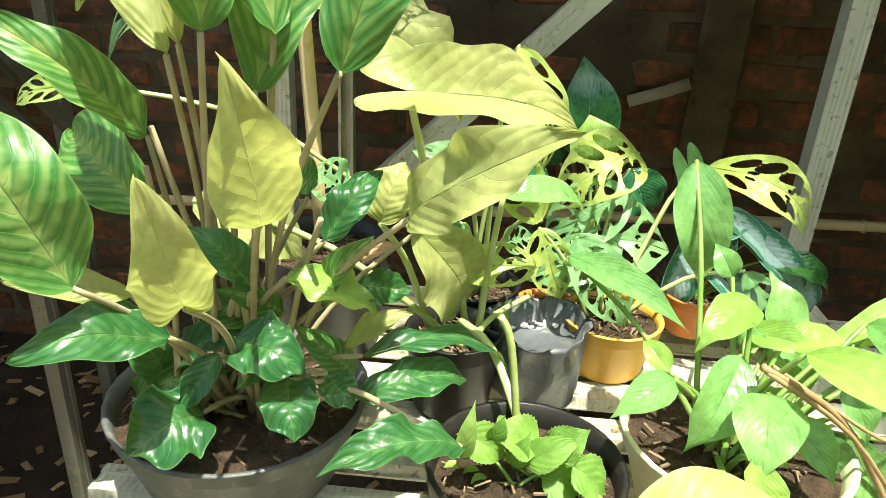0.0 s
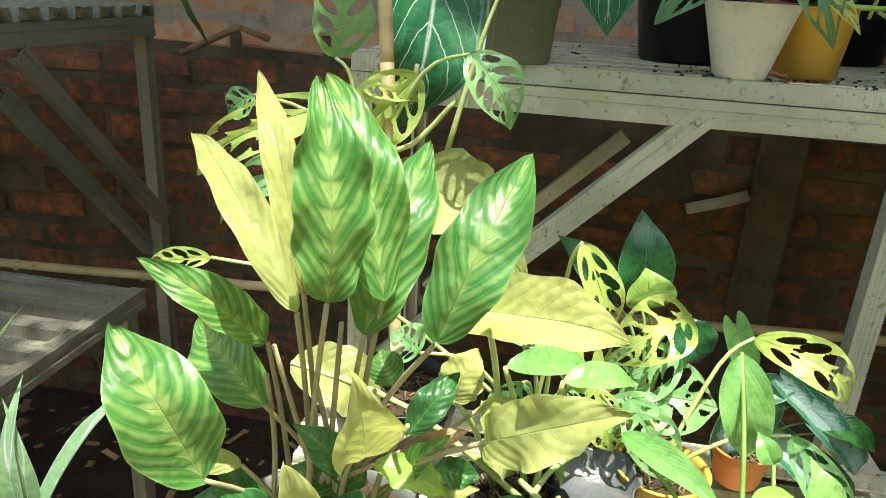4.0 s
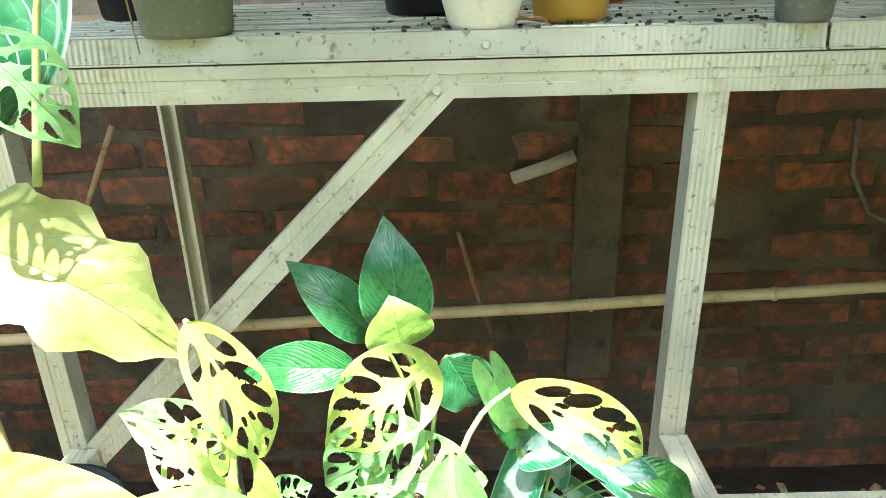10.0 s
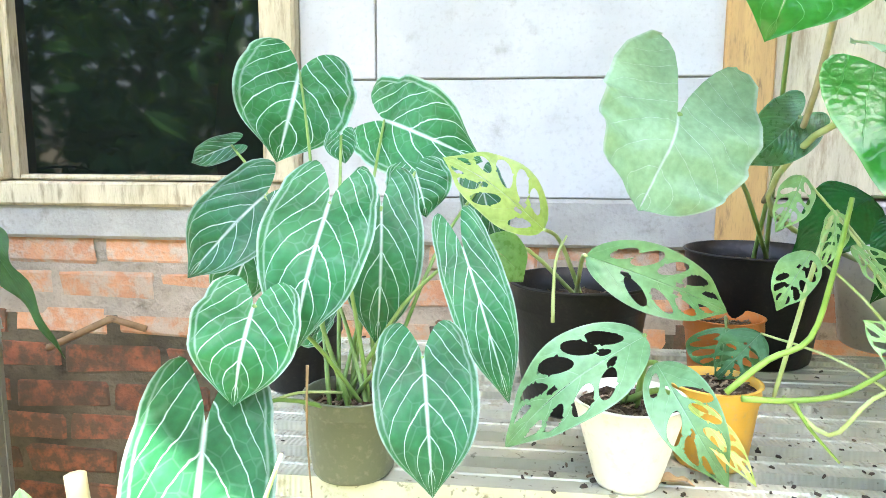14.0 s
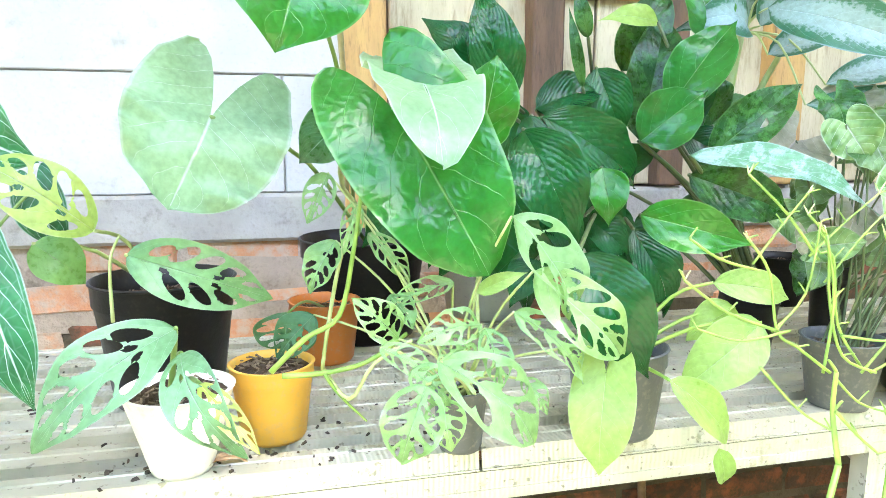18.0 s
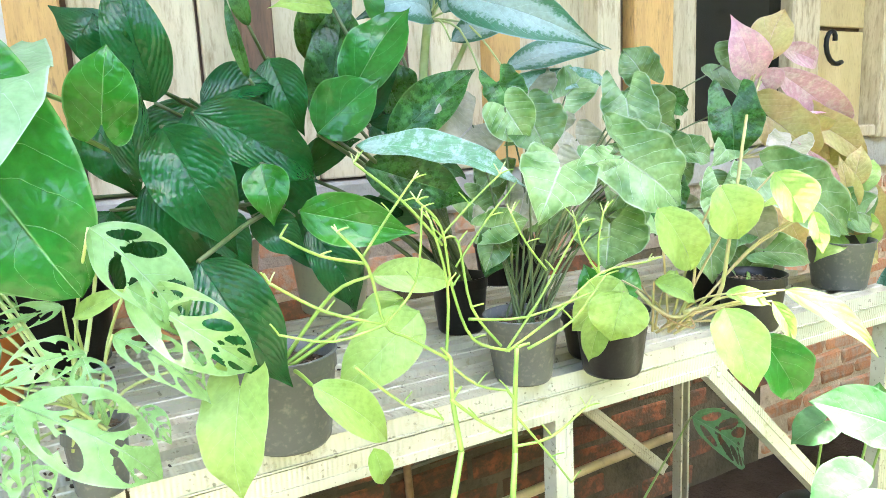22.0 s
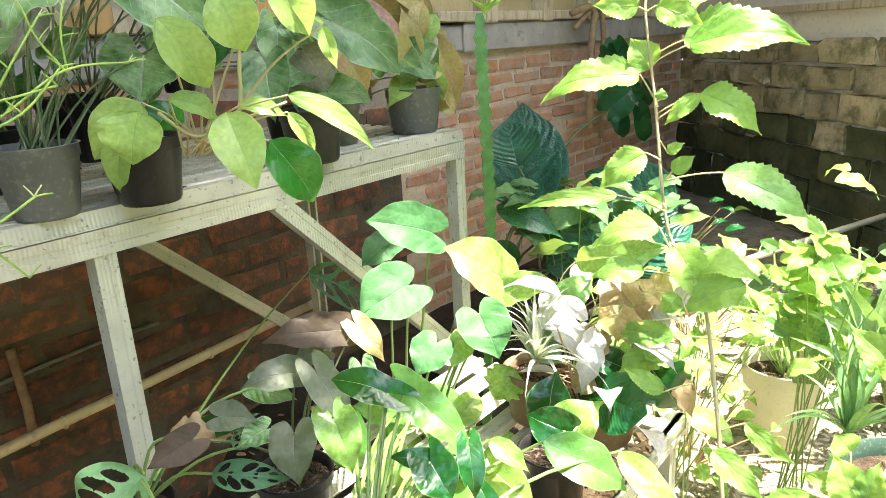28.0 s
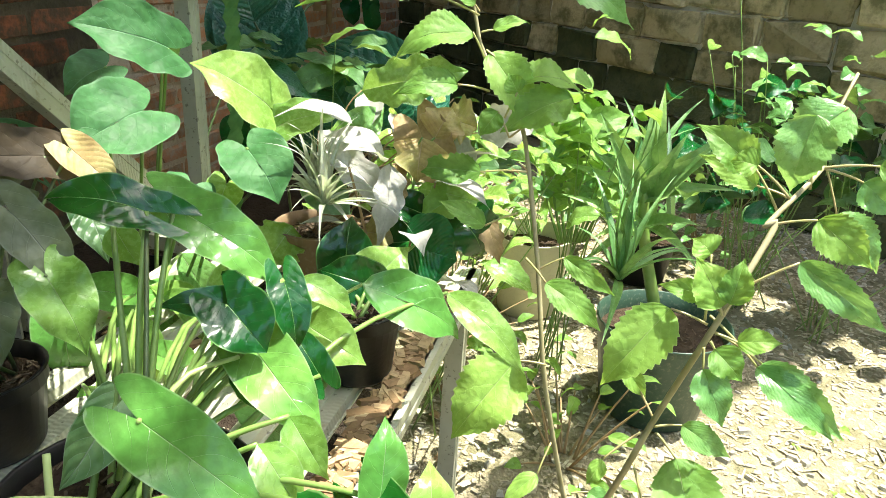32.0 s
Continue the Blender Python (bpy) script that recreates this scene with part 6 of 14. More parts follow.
grow_leaf(p, 'lance', 'mottled', (0.631, 0.270, 1.104), (0.601, 0.280, 1.171), 0.047, (-0.30, -0.90, 0.30), (0.780, 0.237, 0.811), 0.0036, 'dark_stem', cup=0.15, fold=0.2, wave=0.09)
grow_leaf(p, 'lance', 'dark_lance', (0.639, 0.200, 1.044), (0.709, 0.180, 0.999), 0.052, (-0.30, -0.90, 0.30), (0.780, 0.237, 0.811), 0.0036, 'dark_stem', cup=0.15, fold=0.2, wave=0.09)
grow_leaf(p, 'lance', 'heart', (0.707, 0.260, 1.170), (0.679, 0.270, 1.257), 0.073, (-0.30, -0.90, 0.30), (0.780, 0.237, 0.811), 0.0036, 'dark_stem', cup=0.15, fold=0.2, wave=0.09)
grow_leaf(p, 'lance', 'silver_green', (0.577, 0.090, 1.020), (0.738, -0.014, 0.970), 0.042, (-0.31, -0.62, 0.72), (0.780, 0.237, 0.811), 0.0036, 'dark_stem', cup=0.12, fold=0.2, wave=0.1)
grow_leaf(p, 'lance', 'dark_lance', (0.614, 0.278, 0.916), (0.720, 0.258, 0.925), 0.050, (-0.31, -0.83, 0.47), (0.780, 0.237, 0.811), 0.0036, 'dark_stem', cup=0.14, fold=0.2, wave=0.09)
grow_leaf(p, 'lance', 'shade_heart', (0.669, 0.290, 0.913), (0.819, 0.270, 0.943), 0.069, (-0.39, -0.86, 0.32), (0.780, 0.237, 0.811), 0.0036, 'dark_stem', cup=0.14, fold=0.2, wave=0.09)
grow_leaf(p, 'lance', 'dark_lance', (0.581, 0.307, 0.982), (0.662, 0.287, 1.032), 0.047, (-0.28, -0.87, 0.41), (0.780, 0.237, 0.811), 0.0036, 'dark_stem', cup=0.14, fold=0.2, wave=0.09)
grow_leaf(p, 'lance', 'dark_lance', (0.632, 0.221, 1.042), (0.687, 0.201, 1.130), 0.050, (-0.33, -0.84, 0.43), (0.780, 0.237, 0.811), 0.0036, 'dark_stem', cup=0.14, fold=0.2, wave=0.09)
grow_leaf(p, 'lance', 'mottled', (0.691, 0.231, 1.012), (0.765, 0.211, 0.927), 0.052, (-0.38, -0.82, 0.42), (0.780, 0.237, 0.811), 0.0036, 'dark_stem', cup=0.14, fold=0.2, wave=0.09)
grow_leaf(p, 'lance', 'shade_heart', (0.686, 0.278, 1.035), (0.809, 0.258, 1.097), 0.063, (-0.41, -0.88, 0.22), (0.780, 0.237, 0.811), 0.0036, 'dark_stem', cup=0.14, fold=0.2, wave=0.09)
grow_leaf(p, 'lance', 'shade_heart', (0.689, 0.243, 0.989), (0.801, 0.223, 0.973), 0.051, (-0.38, -0.79, 0.49), (0.780, 0.237, 0.811), 0.0036, 'dark_stem', cup=0.14, fold=0.2, wave=0.09)
grow_leaf(p, 'lance', 'mottled', (0.598, 0.299, 1.130), (0.657, 0.279, 1.252), 0.068, (-0.31, -0.94, 0.14), (0.780, 0.237, 0.811), 0.0036, 'dark_stem', cup=0.14, fold=0.2, wave=0.09)

p = plant_of('silver_leaf_plant', 'tall cane plant with silver-centred leaves in a black pot', (0.923, 0.348, 0.775))
pot(p, (0.923, 0.348, 0.775), 0.043, 0.035, 0.078, 'black_plastic')
stem(p, [(0.770, 0.300, 0.928), (0.766, 0.300, 1.045), (0.782, 0.300, 1.181), (0.808, 0.300, 1.221)], 0.0075, 0.0060, 'pale_stem', 'cane', label='thick pale cane')
stem(p, [(0.766, 0.280, 0.930), (0.788, 0.280, 1.067), (0.838, 0.280, 1.163)], 0.0060, 0.0040, 'pale_stem', 'cane')
leaf(p, 'lance', 'aglaonema', (0.779, 0.280, 1.190), (0.664, 0.280, 1.185), 0.065, (-0.37, -0.92, 0.13), arch=0.35, cup=0.10, fold=0.20)
stem(p, [(0.790, 0.295, 1.189), (0.782, 0.289, 1.190), (0.779, 0.280, 1.190)], 0.0020, mat='pale_stem')
leaf(p, 'lance', 'aglaonema', (0.786, 0.250, 1.213), (0.936, 0.100, 1.126), 0.073, (-0.52, -0.84, 0.15), arch=0.22, cup=0.10, fold=0.20)
stem(p, [(0.782, 0.297, 1.189), (0.786, 0.272, 1.208), (0.786, 0.250, 1.213)], 0.0020, mat='pale_stem')
leaf(p, 'lance', 'aglaonema', (0.791, 0.250, 1.152), (0.934, 0.250, 1.199), 0.049, (-0.49, -0.86, 0.15), cup=0.10, fold=0.20)
stem(p, [(0.788, 0.305, 1.189), (0.789, 0.272, 1.181), (0.791, 0.250, 1.152)], 0.0020, mat='pale_stem')
leaf(p, 'lance', 'aglaonema', (0.788, 0.300, 1.197), (0.760, 0.300, 1.287), 0.048, (-0.41, -0.91, 0.09), cup=0.10, fold=0.20)
stem(p, [(0.785, 0.302, 1.189), (0.787, 0.300, 1.195), (0.788, 0.300, 1.197)], 0.0020, mat='pale_stem')
leaf(p, 'lance', 'aglaonema', (0.791, 0.270, 1.193), (0.845, 0.270, 1.296), 0.048, (-0.45, -0.89, 0.08), cup=0.10, fold=0.20)
stem(p, [(0.785, 0.294, 1.189), (0.789, 0.283, 1.192), (0.791, 0.270, 1.193)], 0.0020, mat='pale_stem')
leaf(p, 'lance', 'aglaonema', (0.844, 0.200, 1.110), (1.040, 0.200, 1.142), 0.046, (-0.56, -0.81, 0.19), cup=0.10, fold=0.20)
stem(p, [(0.788, 0.299, 1.189), (0.818, 0.245, 1.173), (0.844, 0.200, 1.110)], 0.0020, mat='pale_stem')
leaf(p, 'lance', 'aglaonema', (0.815, 0.200, 1.083), (1.051, 0.200, 1.093), 0.038, (-0.55, -0.81, 0.22), cup=0.10, fold=0.20)
stem(p, [(0.782, 0.306, 1.189), (0.802, 0.245, 1.168), (0.815, 0.200, 1.083)], 0.0020, mat='pale_stem')
leaf(p, 'lance', 'aglaonema', (0.782, 0.260, 1.229), (0.783, 0.260, 1.318), 0.046, (-0.43, -0.90, 0.05), cup=0.10, fold=0.20)
stem(p, [(0.791, 0.299, 1.189), (0.784, 0.278, 1.221), (0.782, 0.260, 1.229)], 0.0020, mat='pale_stem')

p = plant_of('arrowhead_plant', 'bushy arrowhead plant with pale-veined leaves in a grey pot', (0.738, 0.023, 0.745), 'arrowhead plants')
pot(p, (0.738, 0.023, 0.745), 0.044, 0.033, 0.078, 'grey_plastic', label='dark grey plastic pot')
grow_leaf(p, 'sagit', 'syngonium', (0.870, 0.000, 0.993), (0.933, -0.030, 0.931), 0.091, (-0.53, -0.77, 0.36), (0.738, 0.023, 0.800), 0.0016, 'dark_stem', cup=0.12, fold=0.26, wave=0.1)
grow_leaf(p, 'sagit', 'syngonium', (0.894, 0.020, 1.059), (0.882, 0.000, 0.990), 0.069, (-0.51, -0.80, 0.30), (0.738, 0.023, 0.800), 0.0016, 'dark_stem', cup=0.12, fold=0.26, wave=0.1)
grow_leaf(p, 'arrow', 'syngonium', (0.936, 0.050, 1.044), (0.989, 0.030, 1.019), 0.080, (-0.55, -0.78, 0.30), (0.738, 0.023, 0.800), 0.0016, 'dark_stem', cup=0.12, fold=0.26, wave=0.1)
grow_leaf(p, 'sagit', 'syngonium', (0.773, 0.050, 1.043), (0.787, 0.030, 0.999), 0.073, (-0.41, -0.86, 0.31), (0.738, 0.023, 0.800), 0.0016, 'dark_stem', cup=0.12, fold=0.26, wave=0.1)
grow_leaf(p, 'arrow', 'syngonium', (0.747, -0.040, 0.988), (0.704, -0.060, 0.940), 0.085, (-0.39, -0.84, 0.37), (0.738, 0.023, 0.800), 0.0016, 'dark_stem', cup=0.12, fold=0.26, wave=0.1)
grow_leaf(p, 'sagit', 'syngonium_pink', (0.751, 0.136, 1.037), (0.693, 0.120, 0.995), 0.089, (-0.32, -0.89, 0.31), (0.738, 0.023, 0.800), 0.0016, 'dark_stem', cup=0.12, fold=0.26, wave=0.1)
grow_leaf(p, 'sagit', 'syngonium', (0.800, -0.050, 0.995), (0.752, -0.060, 0.982), 0.034, (-0.45, -0.83, 0.34), (0.738, 0.023, 0.800), 0.0016, 'dark_stem', cup=0.12, fold=0.26, wave=0.1)
grow_leaf(p, 'sagit', 'syngonium', (0.895, 0.050, 0.906), (0.870, 0.030, 0.853), 0.095, (-0.47, -0.77, 0.43), (0.738, 0.023, 0.800), 0.0016, 'dark_stem', cup=0.12, fold=0.26, wave=0.1)
grow_leaf(p, 'sagit', 'syngonium', (0.704, 0.030, 0.924), (0.734, 0.000, 0.933), 0.039, (-0.35, -0.85, 0.40), (0.738, 0.023, 0.800), 0.0016, 'dark_stem', cup=0.12, fold=0.26, wave=0.1)
grow_leaf(p, 'arrow', 'syngonium', (0.791, 0.050, 0.912), (0.830, 0.050, 0.940), 0.041, (-0.42, -0.82, 0.40), (0.738, 0.023, 0.800), 0.0016, 'dark_stem', cup=0.12, fold=0.26, wave=0.1)
grow_leaf(p, 'sagit', 'syngonium', (0.717, 0.041, 0.910), (0.694, 0.026, 0.878), 0.040, (-0.29, -0.75, 0.59), (0.738, 0.023, 0.800), 0.0016, 'dark_stem', cup=0.12, fold=0.28, wave=0.1)
grow_leaf(p, 'arrow', 'syngonium_pink', (0.800, 0.033, 0.995), (0.797, 0.018, 0.948), 0.051, (-0.43, -0.85, 0.31), (0.738, 0.023, 0.800), 0.0016, 'dark_stem', cup=0.12, fold=0.28, wave=0.1)
grow_leaf(p, 'arrow', 'syngonium', (0.919, 0.051, 1.047), (0.965, 0.036, 1.036), 0.052, (-0.53, -0.77, 0.36), (0.738, 0.023, 0.800), 0.0016, 'dark_stem', cup=0.12, fold=0.28, wave=0.1)
grow_leaf(p, 'sagit', 'syngonium', (0.957, 0.090, 0.923), (1.026, 0.075, 0.887), 0.075, (-0.50, -0.70, 0.52), (0.738, 0.023, 0.800), 0.0016, 'dark_stem', cup=0.12, fold=0.28, wave=0.1)
grow_leaf(p, 'arrow', 'syngonium_pink', (0.771, 0.060, 0.953), (0.743, 0.045, 0.907), 0.055, (-0.36, -0.81, 0.47), (0.738, 0.023, 0.800), 0.0016, 'dark_stem', cup=0.12, fold=0.28, wave=0.1)
grow_leaf(p, 'arrow', 'syngonium_pink', (0.733, 0.085, 0.931), (0.725, 0.070, 0.895), 0.041, (-0.34, -0.87, 0.37), (0.738, 0.023, 0.800), 0.0016, 'dark_stem', cup=0.12, fold=0.28, wave=0.1)
grow_leaf(p, 'sagit', 'syngonium', (0.978, 0.096, 0.951), (0.920, 0.081, 0.916), 0.055, (-0.45, -0.69, 0.57), (0.738, 0.023, 0.800), 0.0016, 'dark_stem', cup=0.12, fold=0.28, wave=0.1)
grow_leaf(p, 'arrow', 'syngonium', (0.809, 0.084, 1.037), (0.801, 0.069, 0.990), 0.051, (-0.37, -0.75, 0.55), (0.738, 0.023, 0.800), 0.0016, 'dark_stem', cup=0.12, fold=0.28, wave=0.1)
grow_leaf(p, 'arrow', 'syngonium_pink', (0.911, 0.048, 0.971), (0.958, 0.033, 0.938), 0.060, (-0.49, -0.72, 0.50), (0.738, 0.023, 0.800), 0.0016, 'dark_stem', cup=0.12, fold=0.28, wave=0.1)
grow_leaf(p, 'sagit', 'syngonium', (0.929, 0.112, 0.898), (0.917, 0.097, 0.843), 0.057, (-0.47, -0.77, 0.43), (0.738, 0.023, 0.800), 0.0016, 'dark_stem', cup=0.12, fold=0.28, wave=0.1)
grow_leaf(p, 'arrow', 'syngonium', (0.744, 0.053, 1.055), (0.765, 0.038, 1.013), 0.061, (-0.39, -0.89, 0.24), (0.738, 0.023, 0.800), 0.0016, 'dark_stem', cup=0.12, fold=0.28, wave=0.1)
grow_leaf(p, 'arrow', 'syngonium', (0.804, 0.090, 1.036), (0.757, 0.075, 1.012), 0.047, (-0.39, -0.87, 0.30), (0.738, 0.023, 0.800), 0.0016, 'dark_stem', cup=0.12, fold=0.28, wave=0.1)

p = plant_of('arrowhead_plant', 'dense arrowhead plant with green leaves in a black pot', (0.894, 0.217, 0.768), 'arrowhead plants')
pot(p, (0.894, 0.217, 0.768), 0.025, 0.022, 0.094, 'black_plastic')
grow_leaf(p, 'arrow', 'syngonium_pink', (0.871, 0.190, 1.095), (0.867, 0.170, 1.051), 0.082, (-0.43, -0.86, 0.27), (0.894, 0.217, 0.830), 0.0016, 'dark_stem', cup=0.12, fold=0.26, wave=0.1)
grow_leaf(p, 'arrow', 'syngonium_pink', (0.893, 0.150, 1.047), (0.866, 0.140, 1.019), 0.054, (-0.45, -0.84, 0.30), (0.894, 0.217, 0.830), 0.0016, 'dark_stem', cup=0.12, fold=0.26, wave=0.1)
grow_leaf(p, 'arrow', 'syngonium', (1.076, 0.050, 0.884), (1.063, 0.030, 0.807), 0.074, (-0.58, -0.68, 0.45), (0.894, 0.217, 0.830), 0.0016, 'dark_stem', cup=0.12, fold=0.26, wave=0.1)
grow_leaf(p, 'arrow', 'mottled', (1.045, 0.100, 1.062), (1.089, 0.100, 1.044), 0.038, (-0.59, -0.75, 0.29), (0.894, 0.217, 0.830), 0.0016, 'dark_stem', cup=0.12, fold=0.26, wave=0.1)
grow_leaf(p, 'sagit', 'syngonium', (1.037, 0.100, 0.999), (1.081, 0.080, 0.966), 0.051, (-0.58, -0.74, 0.34), (0.894, 0.217, 0.830), 0.0016, 'dark_stem', cup=0.12, fold=0.26, wave=0.1)
grow_leaf(p, 'sagit', 'syngonium_pink', (1.146, 0.050, 0.903), (1.170, 0.030, 0.837), 0.064, (-0.63, -0.65, 0.43), (0.894, 0.217, 0.830), 0.0016, 'dark_stem', cup=0.12, fold=0.26, wave=0.1)
grow_leaf(p, 'sagit', 'syngonium', (0.917, 0.160, 1.071), (0.967, 0.180, 1.103), 0.059, (-0.49, -0.83, 0.26), (0.894, 0.217, 0.830), 0.0016, 'dark_stem', cup=0.12, fold=0.26, wave=0.1)
grow_leaf(p, 'sagit', 'syngonium', (0.980, 0.100, 0.925), (0.941, 0.080, 0.869), 0.056, (-0.51, -0.76, 0.41), (0.894, 0.217, 0.830), 0.0016, 'dark_stem', cup=0.12, fold=0.26, wave=0.1)
grow_leaf(p, 'arrow', 'syngonium_pink', (0.902, 0.120, 1.012), (0.923, 0.100, 0.953), 0.064, (-0.48, -0.81, 0.34), (0.894, 0.217, 0.830), 0.0016, 'dark_stem', cup=0.12, fold=0.26, wave=0.1)
grow_leaf(p, 'arrow', 'syngonium', (1.090, 0.120, 0.965), (1.047, 0.100, 0.911), 0.050, (-0.57, -0.73, 0.38), (0.894, 0.217, 0.830), 0.0016, 'dark_stem', cup=0.12, fold=0.26, wave=0.1)
grow_leaf(p, 'sagit', 'silver_green', (0.899, 0.180, 1.088), (1.012, 0.180, 1.094), 0.032, (-0.50, -0.83, 0.25), (0.894, 0.217, 0.830), 0.0016, 'dark_stem', cup=0.12, fold=0.26, wave=0.1)
grow_leaf(p, 'sagit', 'mottled', (0.774, 0.120, 0.891), (0.739, 0.100, 0.851), 0.051, (-0.34, -0.83, 0.44), (0.894, 0.217, 0.830), 0.0016, 'dark_stem', cup=0.12, fold=0.26, wave=0.1)
grow_leaf(p, 'sagit', 'syngonium', (1.079, 0.180, 1.099), (1.058, 0.200, 1.140), 0.064, (-0.56, -0.79, 0.24), (0.894, 0.217, 0.830), 0.0016, 'dark_stem', cup=0.12, fold=0.26, wave=0.1)
grow_leaf(p, 'sagit', 'syngonium', (0.736, 0.121, 0.943), (0.763, 0.106, 0.916), 0.049, (-0.35, -0.88, 0.32), (0.894, 0.217, 0.830), 0.0016, 'dark_stem', cup=0.12, fold=0.28, wave=0.1)
grow_leaf(p, 'arrow', 'syngonium', (0.944, 0.090, 1.005), (1.000, 0.075, 0.983), 0.062, (-0.55, -0.80, 0.24), (0.894, 0.217, 0.830), 0.0016, 'dark_stem', cup=0.12, fold=0.28, wave=0.1)
grow_leaf(p, 'arrow', 'syngonium', (0.776, 0.123, 0.989), (0.740, 0.108, 0.952), 0.052, (-0.31, -0.75, 0.58), (0.894, 0.217, 0.830), 0.0016, 'dark_stem', cup=0.12, fold=0.28, wave=0.1)
grow_leaf(p, 'sagit', 'mottled', (0.766, 0.097, 1.084), (0.774, 0.082, 1.043), 0.053, (-0.38, -0.88, 0.29), (0.894, 0.217, 0.830), 0.0016, 'dark_stem', cup=0.12, fold=0.28, wave=0.1)
grow_leaf(p, 'arrow', 'syngonium', (1.252, 0.180, 1.113), (1.326, 0.165, 1.063), 0.086, (-0.60, -0.62, 0.50), (0.894, 0.217, 0.830), 0.0016, 'dark_stem', cup=0.12, fold=0.28, wave=0.1)
grow_leaf(p, 'arrow', 'syngonium_pink', (1.162, 0.178, 0.887), (1.214, 0.163, 0.847), 0.061, (-0.58, -0.67, 0.47), (0.894, 0.217, 0.830), 0.0016, 'dark_stem', cup=0.12, fold=0.28, wave=0.1)
grow_leaf(p, 'sagit', 'syngonium', (0.773, 0.140, 0.972), (0.770, 0.125, 0.935), 0.042, (-0.37, -0.88, 0.29), (0.894, 0.217, 0.830), 0.0016, 'dark_stem', cup=0.12, fold=0.28, wave=0.1)
grow_leaf(p, 'arrow', 'syngonium_pink', (1.068, 0.166, 0.940), (1.061, 0.151, 0.894), 0.048, (-0.52, -0.71, 0.49), (0.894, 0.217, 0.830), 0.0016, 'dark_stem', cup=0.12, fold=0.28, wave=0.1)
grow_leaf(p, 'arrow', 'syngonium', (1.066, 0.086, 0.989), (1.110, 0.071, 0.974), 0.046, (-0.56, -0.66, 0.50), (0.894, 0.217, 0.830), 0.0016, 'dark_stem', cup=0.12, fold=0.28, wave=0.1)
grow_leaf(p, 'sagit', 'syngonium', (1.002, 0.083, 0.955), (1.019, 0.068, 0.906), 0.055, (-0.48, -0.64, 0.60), (0.894, 0.217, 0.830), 0.0016, 'dark_stem', cup=0.12, fold=0.28, wave=0.1)
grow_leaf(p, 'arrow', 'mottled', (1.095, 0.178, 0.951), (1.078, 0.163, 0.889), 0.064, (-0.53, -0.71, 0.47), (0.894, 0.217, 0.830), 0.0016, 'dark_stem', cup=0.12, fold=0.28, wave=0.1)
grow_leaf(p, 'arrow', 'mottled', (1.018, 0.081, 0.945), (0.992, 0.066, 0.878), 0.069, (-0.47, -0.64, 0.60), (0.894, 0.217, 0.830), 0.0016, 'dark_stem', cup=0.12, fold=0.28, wave=0.1)
grow_leaf(p, 'sagit', 'mottled', (1.198, 0.116, 1.047), (1.185, 0.101, 0.966), 0.082, (-0.58, -0.63, 0.51), (0.894, 0.217, 0.830), 0.0016, 'dark_stem', cup=0.12, fold=0.28, wave=0.1)
grow_leaf(p, 'arrow', 'mottled', (1.052, 0.116, 1.023), (0.999, 0.101, 0.982), 0.054, (-0.52, -0.72, 0.46), (0.894, 0.217, 0.830), 0.0016, 'dark_stem', cup=0.12, fold=0.28, wave=0.1)

p = plant_of('arrowhead_plant', 'sunlit pale arrowhead plant in an olive pot', (1.249, 0.097, 0.745), 'arrowhead plants')
pot(p, (1.249, 0.097, 0.745), 0.038, 0.031, 0.070, 'olive_plastic')
grow_leaf(p, 'arrow', 'syngonium', (1.159, 0.000, 0.940), (1.279, -0.030, 0.856), 0.099, (-0.64, -0.57, 0.51), (1.249, 0.097, 0.800), 0.0018, 'dark_stem', cup=0.12, fold=0.26, wave=0.1)
grow_leaf(p, 'arrow', 'syngonium', (1.168, 0.030, 0.839), (1.241, 0.000, 0.820), 0.056, (-0.61, -0.57, 0.55), (1.249, 0.097, 0.800), 0.0018, 'dark_stem', cup=0.12, fold=0.26, wave=0.1)
grow_leaf(p, 'arrow', 'orange_leaf', (1.290, 0.120, 1.028), (1.373, 0.080, 0.946), 0.087, (-0.66, -0.60, 0.45), (1.249, 0.097, 0.800), 0.0018, 'dark_stem', cup=0.12, fold=0.26, wave=0.1)
grow_leaf(p, 'arrow', 'orange_leaf', (1.407, 0.120, 1.018), (1.521, 0.090, 0.941), 0.060, (-0.70, -0.55, 0.46), (1.249, 0.097, 0.800), 0.0018, 'dark_stem', cup=0.12, fold=0.26, wave=0.1)
grow_leaf(p, 'arrow', 'syngonium_pink', (1.293, 0.080, 0.989), (1.210, 0.050, 0.935), 0.067, (-0.64, -0.61, 0.47), (1.249, 0.097, 0.800), 0.0018, 'dark_stem', cup=0.12, fold=0.26, wave=0.1)
grow_leaf(p, 'arrow', 'syngonium', (1.358, 0.060, 0.890), (1.410, 0.040, 0.835), 0.054, (-0.66, -0.54, 0.52), (1.249, 0.097, 0.800), 0.0018, 'dark_stem', cup=0.12, fold=0.26, wave=0.1)
grow_leaf(p, 'arrow', 'syngonium', (1.208, 0.120, 0.994), (1.139, 0.100, 0.962), 0.055, (-0.60, -0.66, 0.46), (1.249, 0.097, 0.800), 0.0018, 'dark_stem', cup=0.12, fold=0.26, wave=0.1)
grow_leaf(p, 'arrow', 'syngonium', (1.162, 0.050, 0.951), (1.106, 0.020, 0.907), 0.062, (-0.60, -0.63, 0.49), (1.249, 0.097, 0.800), 0.0018, 'dark_stem', cup=0.12, fold=0.26, wave=0.1)
